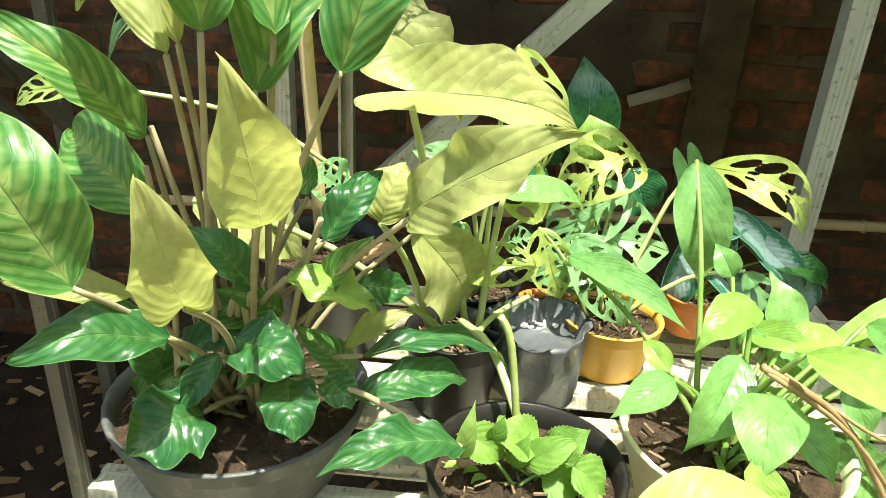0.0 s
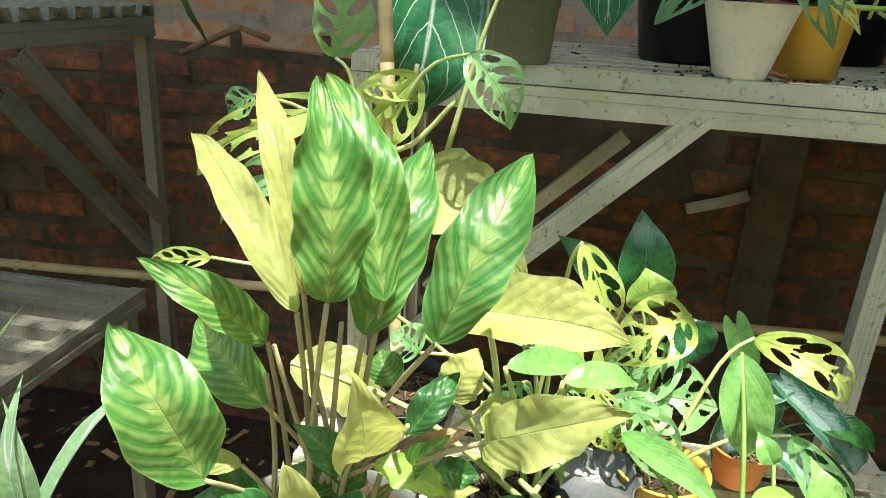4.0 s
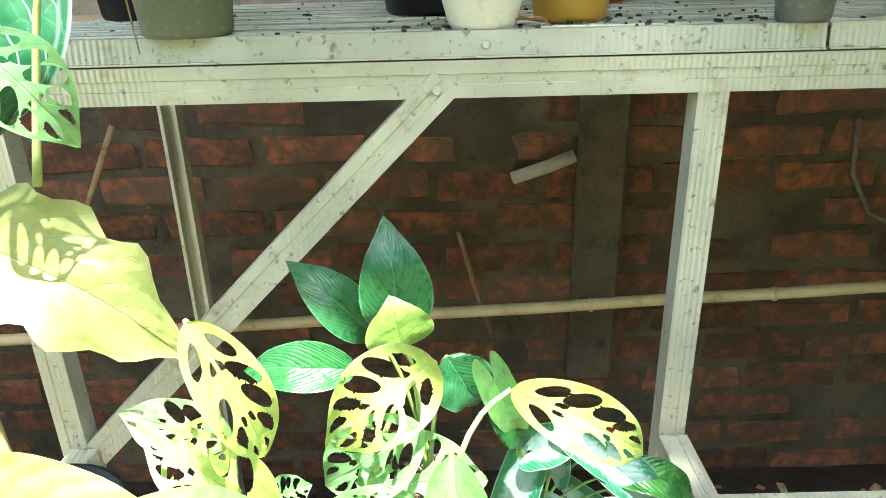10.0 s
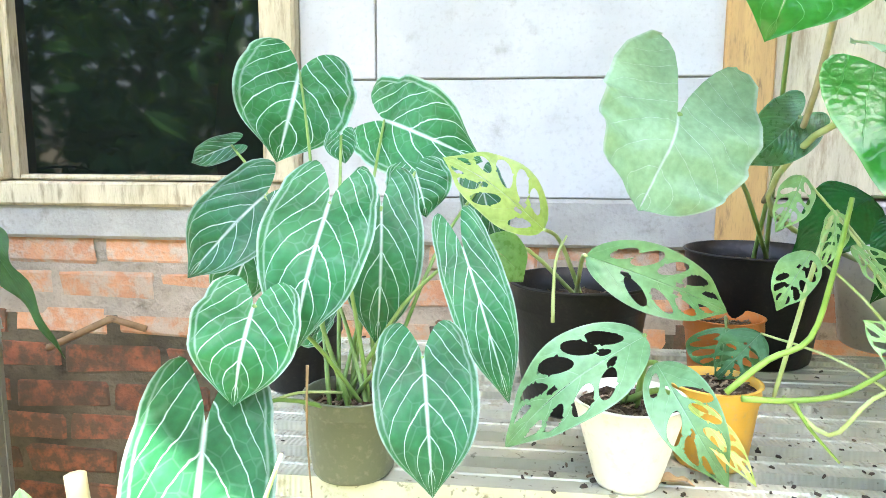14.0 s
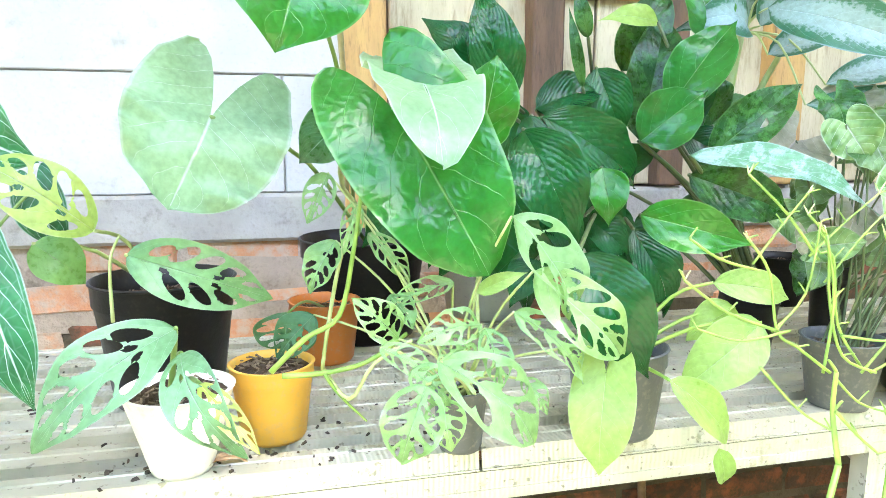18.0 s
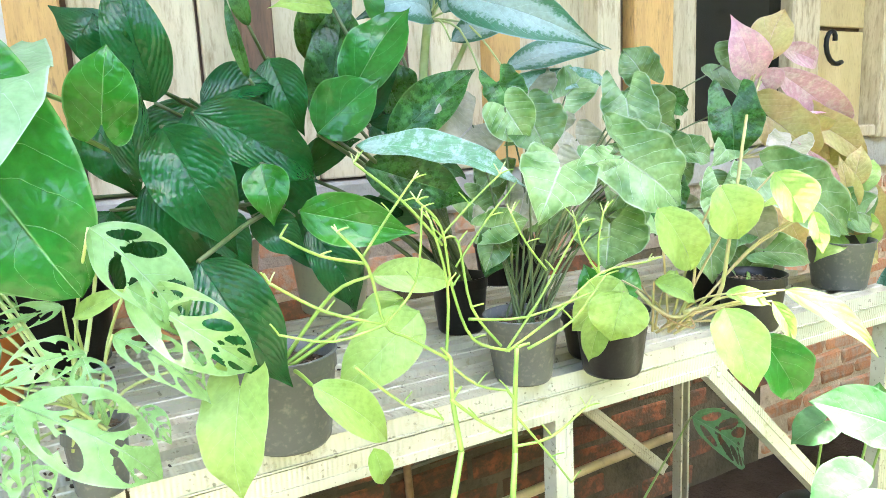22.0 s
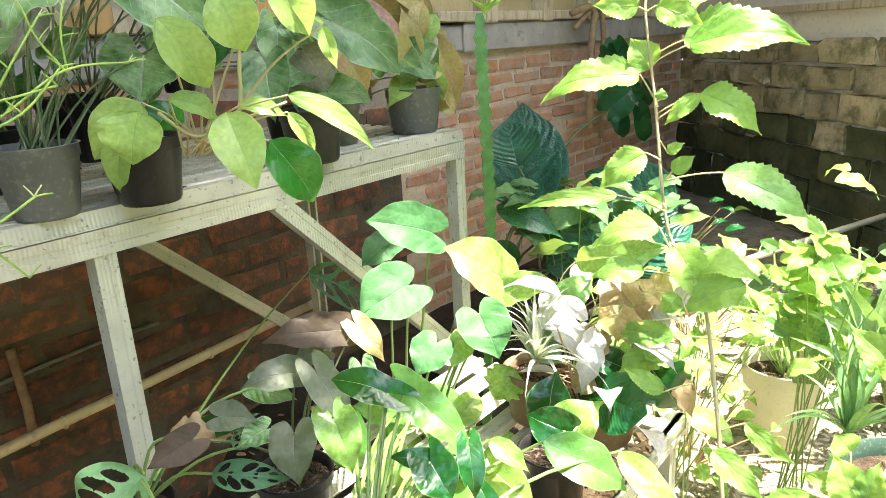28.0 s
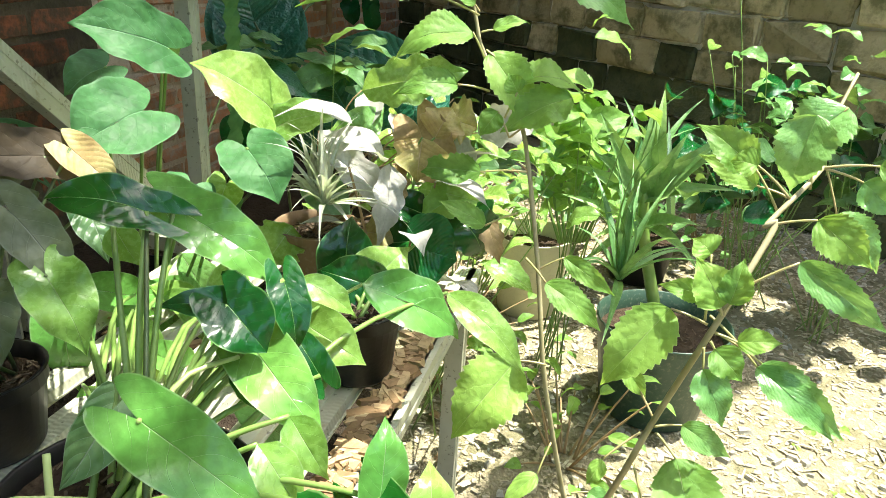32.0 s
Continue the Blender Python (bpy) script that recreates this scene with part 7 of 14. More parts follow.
grow_leaf(p, 'arrow', 'orange_leaf', (1.232, 0.050, 0.893), (1.259, 0.030, 0.826), 0.056, (-0.62, -0.58, 0.53), (1.249, 0.097, 0.800), 0.0018, 'dark_stem', cup=0.12, fold=0.26, wave=0.1)
grow_leaf(p, 'sagit', 'syngonium', (1.116, 0.065, 0.932), (1.095, 0.050, 0.874), 0.059, (-0.61, -0.69, 0.40), (1.249, 0.097, 0.800), 0.0018, 'dark_stem', cup=0.12, fold=0.28, wave=0.1)
grow_leaf(p, 'arrow', 'orange_leaf', (1.320, 0.102, 0.844), (1.230, 0.087, 0.816), 0.061, (-0.61, -0.58, 0.54), (1.249, 0.097, 0.800), 0.0018, 'dark_stem', cup=0.12, fold=0.28, wave=0.1)
grow_leaf(p, 'arrow', 'syngonium_pink', (1.211, 0.079, 0.934), (1.201, 0.064, 0.874), 0.061, (-0.66, -0.67, 0.34), (1.249, 0.097, 0.800), 0.0018, 'dark_stem', cup=0.12, fold=0.28, wave=0.1)
grow_leaf(p, 'sagit', 'syngonium_pink', (1.314, 0.139, 0.839), (1.252, 0.124, 0.793), 0.060, (-0.54, -0.54, 0.65), (1.249, 0.097, 0.800), 0.0018, 'dark_stem', cup=0.12, fold=0.28, wave=0.1)
grow_leaf(p, 'arrow', 'syngonium', (1.149, 0.052, 0.871), (1.073, 0.037, 0.854), 0.051, (-0.60, -0.66, 0.46), (1.249, 0.097, 0.800), 0.0018, 'dark_stem', cup=0.12, fold=0.28, wave=0.1)
grow_leaf(p, 'arrow', 'orange_leaf', (1.485, 0.110, 0.835), (1.555, 0.095, 0.773), 0.074, (-0.68, -0.51, 0.52), (1.249, 0.097, 0.800), 0.0018, 'dark_stem', cup=0.12, fold=0.28, wave=0.1)
grow_leaf(p, 'sagit', 'syngonium', (1.113, 0.033, 0.931), (1.143, 0.018, 0.913), 0.036, (-0.57, -0.61, 0.55), (1.249, 0.097, 0.800), 0.0018, 'dark_stem', cup=0.12, fold=0.28, wave=0.1)
grow_leaf(p, 'arrow', 'orange_leaf', (1.501, 0.114, 0.804), (1.585, 0.099, 0.759), 0.068, (-0.72, -0.54, 0.44), (1.249, 0.097, 0.800), 0.0018, 'dark_stem', cup=0.12, fold=0.28, wave=0.1)
grow_leaf(p, 'arrow', 'syngonium', (1.143, 0.100, 0.934), (1.173, 0.085, 0.892), 0.052, (-0.58, -0.64, 0.50), (1.249, 0.097, 0.800), 0.0018, 'dark_stem', cup=0.12, fold=0.28, wave=0.1)
grow_leaf(p, 'sagit', 'syngonium', (1.376, 0.058, 0.878), (1.473, 0.043, 0.850), 0.072, (-0.67, -0.52, 0.54), (1.249, 0.097, 0.800), 0.0018, 'dark_stem', cup=0.12, fold=0.28, wave=0.1)

p = plant_of('pink_leaf_plant', 'pink and peach leaved plant on pink stalks in a dark pot', (1.181, 0.129, 0.745))
pot(p, (1.181, 0.129, 0.745), 0.046, 0.037, 0.069, 'black_plastic')
leaf(p, 'lance', 'pink', (1.283, 0.140, 1.088), (1.227, 0.140, 1.183), 0.064, (-0.73, -0.65, 0.19), cup=0.15, fold=0.15, wave=0.06)
stem(p, [(1.230, 0.136, 0.967), (1.260, 0.136, 1.064), (1.283, 0.140, 1.088)], 0.0020, mat='pink_stem')
leaf(p, 'lance', 'orange_leaf', (1.298, 0.140, 1.112), (1.349, 0.140, 1.203), 0.068, (-0.76, -0.63, 0.18), cup=0.15, fold=0.15, wave=0.06)
stem(p, [(1.233, 0.128, 0.967), (1.269, 0.135, 1.083), (1.298, 0.140, 1.112)], 0.0020, mat='pink_stem')
leaf(p, 'lance', 'pink', (1.344, 0.140, 1.137), (1.454, 0.140, 1.107), 0.039, (-0.78, -0.60, 0.20), cup=0.15, fold=0.15, wave=0.06)
stem(p, [(1.233, 0.125, 0.967), (1.294, 0.136, 1.103), (1.344, 0.140, 1.137)], 0.0020, mat='pink_stem')
leaf(p, 'lance', 'pink', (1.280, 0.140, 1.098), (1.324, 0.140, 1.053), 0.068, (-0.74, -0.63, 0.24), cup=0.15, fold=0.15, wave=0.06)
stem(p, [(1.230, 0.133, 0.967), (1.259, 0.136, 1.072), (1.280, 0.140, 1.098)], 0.0020, mat='pink_stem')
leaf(p, 'lance', 'pink', (1.328, 0.140, 1.104), (1.575, 0.140, 0.976), 0.063, (-0.78, -0.57, 0.26), cup=0.15, fold=0.15, wave=0.06)
stem(p, [(1.236, 0.135, 0.967), (1.285, 0.136, 1.076), (1.328, 0.140, 1.104)], 0.0020, mat='pink_stem')
leaf(p, 'lance', 'orange_leaf', (1.311, 0.140, 1.024), (1.566, 0.140, 0.960), 0.069, (-0.77, -0.57, 0.29), cup=0.15, fold=0.15, wave=0.06)
stem(p, [(1.227, 0.126, 0.967), (1.275, 0.135, 1.013), (1.311, 0.140, 1.024)], 0.0020, mat='pink_stem')
leaf(p, 'lance', 'orange_leaf', (1.422, 0.140, 0.982), (1.528, 0.140, 0.891), 0.070, (-0.77, -0.55, 0.33), cup=0.15, fold=0.15, wave=0.06)
stem(p, [(1.238, 0.126, 0.967), (1.336, 0.136, 0.979), (1.422, 0.140, 0.982)], 0.0020, mat='pink_stem')
leaf(p, 'lance', 'orange_leaf', (1.556, 0.140, 0.922), (1.659, 0.140, 0.757), 0.064, (-0.78, -0.50, 0.37), cup=0.15, fold=0.15, wave=0.06)
stem(p, [(1.226, 0.135, 0.967), (1.410, 0.136, 0.958), (1.556, 0.140, 0.922)], 0.0020, mat='pink_stem')
leaf(p, 'lance', 'pink', (1.357, 0.140, 1.037), (1.509, 0.140, 1.029), 0.047, (-0.77, -0.58, 0.26), cup=0.15, fold=0.15, wave=0.06)
stem(p, [(1.238, 0.133, 0.967), (1.301, 0.136, 1.023), (1.357, 0.140, 1.037)], 0.0020, mat='pink_stem')
leaf(p, 'lance', 'orange_leaf', (1.438, 0.140, 0.949), (1.646, 0.140, 0.907), 0.056, (-0.78, -0.53, 0.33), cup=0.15, fold=0.15, wave=0.06)
stem(p, [(1.226, 0.124, 0.967), (1.345, 0.136, 0.964), (1.438, 0.140, 0.949)], 0.0020, mat='pink_stem')
leaf(p, 'lance', 'pink', (1.372, 0.140, 0.996), (1.404, 0.140, 0.931), 0.047, (-0.75, -0.58, 0.31), cup=0.15, fold=0.15, wave=0.06)
stem(p, [(1.237, 0.129, 0.967), (1.309, 0.136, 0.990), (1.372, 0.140, 0.996)], 0.0020, mat='pink_stem')

p = plant_of('lime_philodendron', 'climbing philodendron with bright lime leaves in a black pot', (0.863, 0.039, 0.745))
pot(p, (0.863, 0.039, 0.745), 0.045, 0.036, 0.057, 'black_plastic', label='black plastic pot')
grow_leaf(p, 'oval', 'lime', (0.835, -0.090, 0.943), (0.883, -0.100, 0.868), 0.050, (-0.49, -0.70, 0.53), (0.876, -0.060, 0.800), 0.0016, 'pink_stem', cup=0.1, fold=0.3, wave=0.08)
grow_leaf(p, 'oval', 'lime', (0.881, -0.130, 0.965), (0.904, -0.140, 0.905), 0.057, (-0.54, -0.67, 0.50), (0.876, -0.060, 0.800), 0.0016, 'pink_stem', cup=0.1, fold=0.3, wave=0.08)
grow_leaf(p, 'oval', 'lime', (0.936, -0.150, 0.975), (0.976, -0.160, 0.919), 0.046, (-0.60, -0.63, 0.49), (0.876, -0.060, 0.800), 0.0016, 'pink_stem', cup=0.1, fold=0.3, wave=0.08)
grow_leaf(p, 'lance', 'lime', (1.014, -0.140, 0.929), (0.930, -0.140, 0.945), 0.024, (-0.60, -0.63, 0.50), (0.876, -0.060, 0.800), 0.0016, 'pink_stem', cup=0.1, fold=0.3, wave=0.08)
grow_leaf(p, 'lance', 'lime', (1.004, -0.150, 0.928), (1.012, -0.160, 0.879), 0.020, (-0.61, -0.59, 0.52), (0.876, -0.060, 0.800), 0.0016, 'pink_stem', cup=0.1, fold=0.3, wave=0.08)
grow_leaf(p, 'oval', 'lime', (0.853, -0.160, 0.847), (0.844, -0.205, 0.775), 0.052, (-0.49, -0.62, 0.62), (0.876, -0.060, 0.800), 0.0016, 'pink_stem', cup=0.1, fold=0.3, wave=0.08)
grow_leaf(p, 'oval', 'heart', (0.894, -0.170, 0.814), (0.933, -0.190, 0.740), 0.054, (-0.52, -0.57, 0.63), (0.876, -0.060, 0.800), 0.0016, 'pink_stem', cup=0.1, fold=0.3, wave=0.08)
grow_leaf(p, 'lance', 'lime', (0.892, -0.130, 0.850), (0.942, -0.150, 0.834), 0.021, (-0.53, -0.62, 0.58), (0.876, -0.060, 0.800), 0.0016, 'pink_stem', cup=0.1, fold=0.3, wave=0.08)
grow_leaf(p, 'lance', 'lime', (0.940, -0.150, 0.838), (0.968, -0.160, 0.787), 0.020, (-0.55, -0.58, 0.60), (0.876, -0.060, 0.800), 0.0016, 'pink_stem', cup=0.1, fold=0.3, wave=0.08)
grow_leaf(p, 'lance', 'lime', (0.918, -0.180, 0.859), (0.983, -0.243, 0.793), 0.029, (-0.58, -0.56, 0.59), (0.876, -0.060, 0.800), 0.0016, 'pink_stem', cup=0.1, fold=0.3, wave=0.08)
grow_leaf(p, 'oval', 'lime', (0.831, -0.040, 0.858), (0.777, -0.020, 0.804), 0.055, (-0.40, -0.71, 0.58), (0.876, -0.060, 0.800), 0.0016, 'pink_stem', cup=0.1, fold=0.3, wave=0.08)
grow_leaf(p, 'oval', 'lime', (0.815, -0.060, 0.851), (0.796, -0.060, 0.798), 0.065, (-0.41, -0.70, 0.59), (0.876, -0.060, 0.800), 0.0016, 'pink_stem', cup=0.1, fold=0.3, wave=0.08)
grow_leaf(p, 'lance', 'spath_lime', (0.806, -0.040, 0.833), (0.799, -0.020, 0.758), 0.032, (-0.39, -0.69, 0.61), (0.876, -0.060, 0.800), 0.0016, 'pink_stem', cup=0.1, fold=0.3, wave=0.08)
grow_leaf(p, 'lance', 'lime', (0.840, -0.080, 0.862), (0.892, -0.100, 0.834), 0.027, (-0.47, -0.67, 0.57), (0.876, -0.060, 0.800), 0.0016, 'pink_stem', cup=0.1, fold=0.3, wave=0.08)
grow_leaf(p, 'lance', 'spath_lime', (0.874, -0.060, 0.841), (0.908, -0.050, 0.862), 0.020, (-0.48, -0.67, 0.56), (0.876, -0.060, 0.800), 0.0016, 'pink_stem', cup=0.1, fold=0.3, wave=0.08)
stem(p, [(0.873, -0.090, 0.824), (0.904, -0.110, 0.841), (0.909, -0.120, 0.911), (0.956, -0.100, 1.034)], 0.0030, 0.0016, 'pink_stem', 'stem', n=8)
stem(p, [(0.873, -0.090, 0.824), (0.889, -0.090, 0.855), (0.892, -0.090, 0.906)], 0.0018, 0.0014, 'pink_stem', 'stem', n=8)
stem(p, [(0.843, -0.050, 0.846), (0.864, -0.080, 0.819), (0.890, -0.110, 0.830), (0.932, -0.160, 0.850)], 0.0022, 0.0016, 'pink_stem', 'stem', n=8)
stem(p, [(0.881, -0.090, 0.823), (0.879, -0.100, 0.808), (0.864, -0.070, 0.818), (0.851, -0.050, 0.851)], 0.0012, 0.0008, 'brown_stem', 'root', n=8)

p = plant_of('black_pot_plant', 'small black pot with a twiggy plant', (1.002, 0.155, 0.853))
pot(p, (1.002, 0.155, 0.853), 0.026, 0.021, 0.053, 'black_plastic')
leaf(p, 'arrow', 'syngonium', (0.985, 0.140, 0.889), (0.946, 0.140, 0.928), 0.034, (-0.56, -0.74, 0.38))
stem(p, [(1.005, 0.150, 0.897), (0.993, 0.147, 0.895), (0.985, 0.140, 0.889)], 0.0012, mat='stem')
leaf(p, 'arrow', 'syngonium', (1.007, 0.140, 0.885), (1.043, 0.140, 0.907), 0.035, (-0.59, -0.71, 0.39))
stem(p, [(0.998, 0.157, 0.897), (1.005, 0.147, 0.894), (1.007, 0.140, 0.885)], 0.0012, mat='stem')
leaf(p, 'arrow', 'syngonium', (0.991, 0.140, 0.896), (1.010, 0.140, 0.928), 0.034, (-0.58, -0.73, 0.38))
stem(p, [(1.007, 0.161, 0.897), (0.996, 0.147, 0.897), (0.991, 0.140, 0.896)], 0.0012, mat='stem')

p = plant_of('end_pot_plant', 'bronze-green bushy plant in a grey pot at the shelf end', (1.409, 0.065, 0.745))
pot(p, (1.409, 0.065, 0.745), 0.051, 0.041, 0.080, 'grey_plastic', label='dark grey plastic pot')
leaf(p, 'lance', 'spath_lime', (1.402, 0.060, 0.828), (1.348, 0.060, 0.887), 0.041, (-0.72, -0.58, 0.37), arch=0.15)
stem(p, [(1.415, 0.060, 0.811), (1.405, 0.062, 0.824), (1.402, 0.060, 0.828)], 0.0012, mat='stem')
leaf(p, 'lance', 'orange_leaf', (1.411, 0.060, 0.837), (1.493, 0.060, 0.868), 0.048, (-0.75, -0.56, 0.37), arch=0.15)
stem(p, [(1.403, 0.069, 0.811), (1.410, 0.062, 0.832), (1.411, 0.060, 0.837)], 0.0012, mat='stem')
leaf(p, 'lance', 'orange_leaf', (1.395, 0.060, 0.860), (1.322, 0.060, 0.949), 0.045, (-0.73, -0.59, 0.34), arch=0.15)
stem(p, [(1.414, 0.069, 0.811), (1.402, 0.062, 0.850), (1.395, 0.060, 0.860)], 0.0012, mat='stem')
leaf(p, 'lance', 'syngonium_pink', (1.421, 0.060, 0.856), (1.478, 0.060, 0.924), 0.048, (-0.75, -0.56, 0.34), arch=0.15)
stem(p, [(1.405, 0.060, 0.811), (1.415, 0.062, 0.847), (1.421, 0.060, 0.856)], 0.0012, mat='stem')
leaf(p, 'lance', 'orange_leaf', (1.413, 0.060, 0.868), (1.386, 0.060, 0.963), 0.046, (-0.74, -0.58, 0.33), arch=0.15)
stem(p, [(1.412, 0.062, 0.811), (1.411, 0.062, 0.857), (1.413, 0.060, 0.868)], 0.0012, mat='stem')
leaf(p, 'lance', 'spath_lime', (1.430, 0.060, 0.876), (1.498, 0.060, 0.790), 0.043, (-0.75, -0.55, 0.38), arch=0.15)
stem(p, [(1.408, 0.071, 0.811), (1.421, 0.062, 0.863), (1.430, 0.060, 0.876)], 0.0012, mat='stem')
leaf(p, 'lance', 'syngonium', (1.378, 0.060, 0.852), (1.273, 0.060, 0.887), 0.049, (-0.71, -0.60, 0.36), arch=0.15)
stem(p, [(1.409, 0.066, 0.811), (1.392, 0.062, 0.844), (1.378, 0.060, 0.852)], 0.0012, mat='stem')
leaf(p, 'lance', 'spath_lime', (1.394, 0.060, 0.839), (1.334, 0.060, 0.798), 0.046, (-0.71, -0.58, 0.40), arch=0.15)
stem(p, [(1.411, 0.059, 0.811), (1.401, 0.062, 0.834), (1.394, 0.060, 0.839)], 0.0012, mat='stem')
leaf(p, 'lance', 'orange_leaf', (1.424, 0.060, 0.908), (1.445, 0.060, 0.979), 0.042, (-0.76, -0.57, 0.31), arch=0.15)
stem(p, [(1.406, 0.065, 0.811), (1.417, 0.062, 0.889), (1.424, 0.060, 0.908)], 0.0012, mat='stem')
leaf(p, 'lance', 'pink', (1.365, 0.060, 0.895), (1.281, 0.060, 0.990), 0.039, (-0.72, -0.61, 0.31), arch=0.15)
stem(p, [(1.413, 0.071, 0.811), (1.385, 0.062, 0.878), (1.365, 0.060, 0.895)], 0.0012, mat='stem')
leaf(p, 'lance', 'spath_lime', (1.432, 0.060, 0.897), (1.488, 0.060, 0.955), 0.037, (-0.76, -0.56, 0.32), arch=0.15)
stem(p, [(1.404, 0.064, 0.811), (1.422, 0.062, 0.880), (1.432, 0.060, 0.897)], 0.0012, mat='stem')
leaf(p, 'lance', 'syngonium', (1.347, 0.060, 0.867), (1.262, 0.060, 0.926), 0.078, (-0.71, -0.61, 0.35), arch=0.15)
stem(p, [(1.415, 0.059, 0.811), (1.375, 0.062, 0.856), (1.347, 0.060, 0.867)], 0.0012, mat='stem')

p = plant_of('black_pot_plant', 'black nursery pot with a leafy plant', (0.836, -0.018, 0.745))
pot(p, (0.836, -0.018, 0.745), 0.043, 0.034, 0.076, 'black_plastic')
leaf(p, 'heart', 'heart', (0.856, 0.030, 0.816), (0.837, 0.030, 0.864), 0.046, (-0.44, -0.84, 0.31))
stem(p, [(0.842, -0.013, 0.807), (0.847, 0.008, 0.814), (0.856, 0.030, 0.816)], 0.0020, mat='stem')
leaf(p, 'heart', 'heart', (0.878, 0.030, 0.817), (0.922, 0.030, 0.849), 0.049, (-0.48, -0.82, 0.32))
stem(p, [(0.831, -0.022, 0.807), (0.859, 0.008, 0.815), (0.878, 0.030, 0.817)], 0.0020, mat='stem')

p = plant_of('black_pot_plant', 'dark nursery pot beneath the lime climber', (1.106, 0.002, 0.745))
pot(p, (1.106, 0.002, 0.745), 0.045, 0.036, 0.076, 'black_plastic')
leaf(p, 'arrow', 'syngonium', (1.155, 0.050, 0.813), (1.101, 0.050, 0.855), 0.051, (-0.62, -0.72, 0.30))
stem(p, [(1.102, 0.007, 0.807), (1.133, 0.029, 0.812), (1.155, 0.050, 0.813)], 0.0020, mat='stem')
leaf(p, 'arrow', 'syngonium', (1.161, 0.050, 0.812), (1.214, 0.050, 0.855), 0.053, (-0.65, -0.70, 0.30))
stem(p, [(1.107, 0.006, 0.807), (1.136, 0.029, 0.811), (1.161, 0.050, 0.812)], 0.0020, mat='stem')

p = plant_of('zebra_plant', 'large zebra plant with striped wavy leaves in a grey pot', (-0.286, -0.383, 0.366))
pot(p, (-0.286, -0.383, 0.366), 0.084, 0.066, 0.060, 'grey_plastic', label='big dull grey plastic pot', soil=0.86)
grow_leaf(p, 'oblong', 'calathea_back', (-0.265, -0.483, 0.659), (-0.341, -0.440, 0.746), 0.022, (0.41, -0.73, 0.54), (-0.286, -0.383, 0.420), 0.0022, 'olive_stem', cup=0.1, fold=0.14, wave=0.22)
grow_leaf(p, 'oblong', 'calathea_back', (-0.270, -0.460, 0.660), (-0.309, -0.420, 0.777), 0.019, (0.37, -0.78, 0.51), (-0.286, -0.383, 0.420), 0.0022, 'olive_stem', cup=0.1, fold=0.14, wave=0.22)
grow_leaf(p, 'oblong', 'calathea', (-0.247, -0.490, 0.670), (-0.249, -0.485, 0.776), 0.037, (0.32, -0.78, 0.53), (-0.286, -0.383, 0.420), 0.0022, 'olive_stem', cup=0.1, fold=0.14, wave=0.22)
grow_leaf(p, 'oblong', 'calathea', (-0.223, -0.475, 0.668), (-0.260, -0.440, 0.780), 0.037, (0.28, -0.81, 0.52), (-0.286, -0.383, 0.420), 0.0022, 'olive_stem', cup=0.1, fold=0.14, wave=0.22)
grow_leaf(p, 'oblong', 'calathea', (-0.234, -0.470, 0.644), (-0.211, -0.430, 0.745), 0.035, (0.22, -0.79, 0.57), (-0.286, -0.383, 0.420), 0.0022, 'olive_stem', cup=0.1, fold=0.14, wave=0.22)
grow_leaf(p, 'oblong', 'calathea', (-0.192, -0.495, 0.659), (-0.157, -0.460, 0.750), 0.036, (0.12, -0.81, 0.58), (-0.286, -0.383, 0.420), 0.0022, 'olive_stem', cup=0.1, fold=0.14, wave=0.22)
grow_leaf(p, 'oblong', 'calathea', (-0.317, -0.492, 0.554), (-0.357, -0.500, 0.647), 0.050, (0.42, -0.57, 0.70), (-0.286, -0.383, 0.420), 0.0022, 'olive_stem', cup=0.1, fold=0.14, wave=0.22)
grow_leaf(p, 'oblong', 'calathea', (-0.305, -0.429, 0.609), (-0.358, -0.470, 0.673), 0.026, (0.41, -0.66, 0.63), (-0.286, -0.383, 0.420), 0.0022, 'olive_stem', fold=0.5, wave=0.2)
grow_leaf(p, 'oblong', 'calathea', (-0.301, -0.445, 0.575), (-0.371, -0.400, 0.608), 0.040, (0.37, -0.64, 0.67), (-0.286, -0.383, 0.420), 0.0022, 'olive_stem', cup=0.1, fold=0.14, wave=0.22)
grow_leaf(p, 'oblong', 'calathea_back', (-0.224, -0.505, 0.598), (-0.214, -0.555, 0.671), 0.033, (0.28, -0.77, 0.57), (-0.286, -0.383, 0.420), 0.0022, 'olive_stem', cup=0.1, fold=0.14, wave=0.22)
grow_leaf(p, 'oblong', 'calathea_back', (-0.246, -0.530, 0.571), (-0.234, -0.575, 0.636), 0.028, (0.34, -0.68, 0.65), (-0.286, -0.383, 0.420), 0.0022, 'olive_stem', cup=0.1, fold=0.14, wave=0.22)
grow_leaf(p, 'oblong', 'calathea_back', (-0.166, -0.473, 0.593), (-0.103, -0.514, 0.648), 0.034, (0.01, -0.81, 0.58), (-0.286, -0.383, 0.420), 0.0022, 'olive_stem', cup=0.1, fold=0.14, wave=0.22)
grow_leaf(p, 'oblong', 'calathea_back', (-0.175, -0.340, 0.532), (-0.136, -0.290, 0.443), 0.058, (0.04, -0.75, 0.66), (-0.286, -0.383, 0.420), 0.0022, 'olive_stem', cup=0.1, fold=0.1, wave=0.14)
grow_leaf(p, 'oblong', 'calathea_dark', (-0.215, -0.430, 0.560), (-0.190, -0.410, 0.596), 0.022, (0.16, -0.78, 0.60), (-0.286, -0.383, 0.420), 0.0022, 'olive_stem', cup=0.1, fold=0.14, wave=0.22)
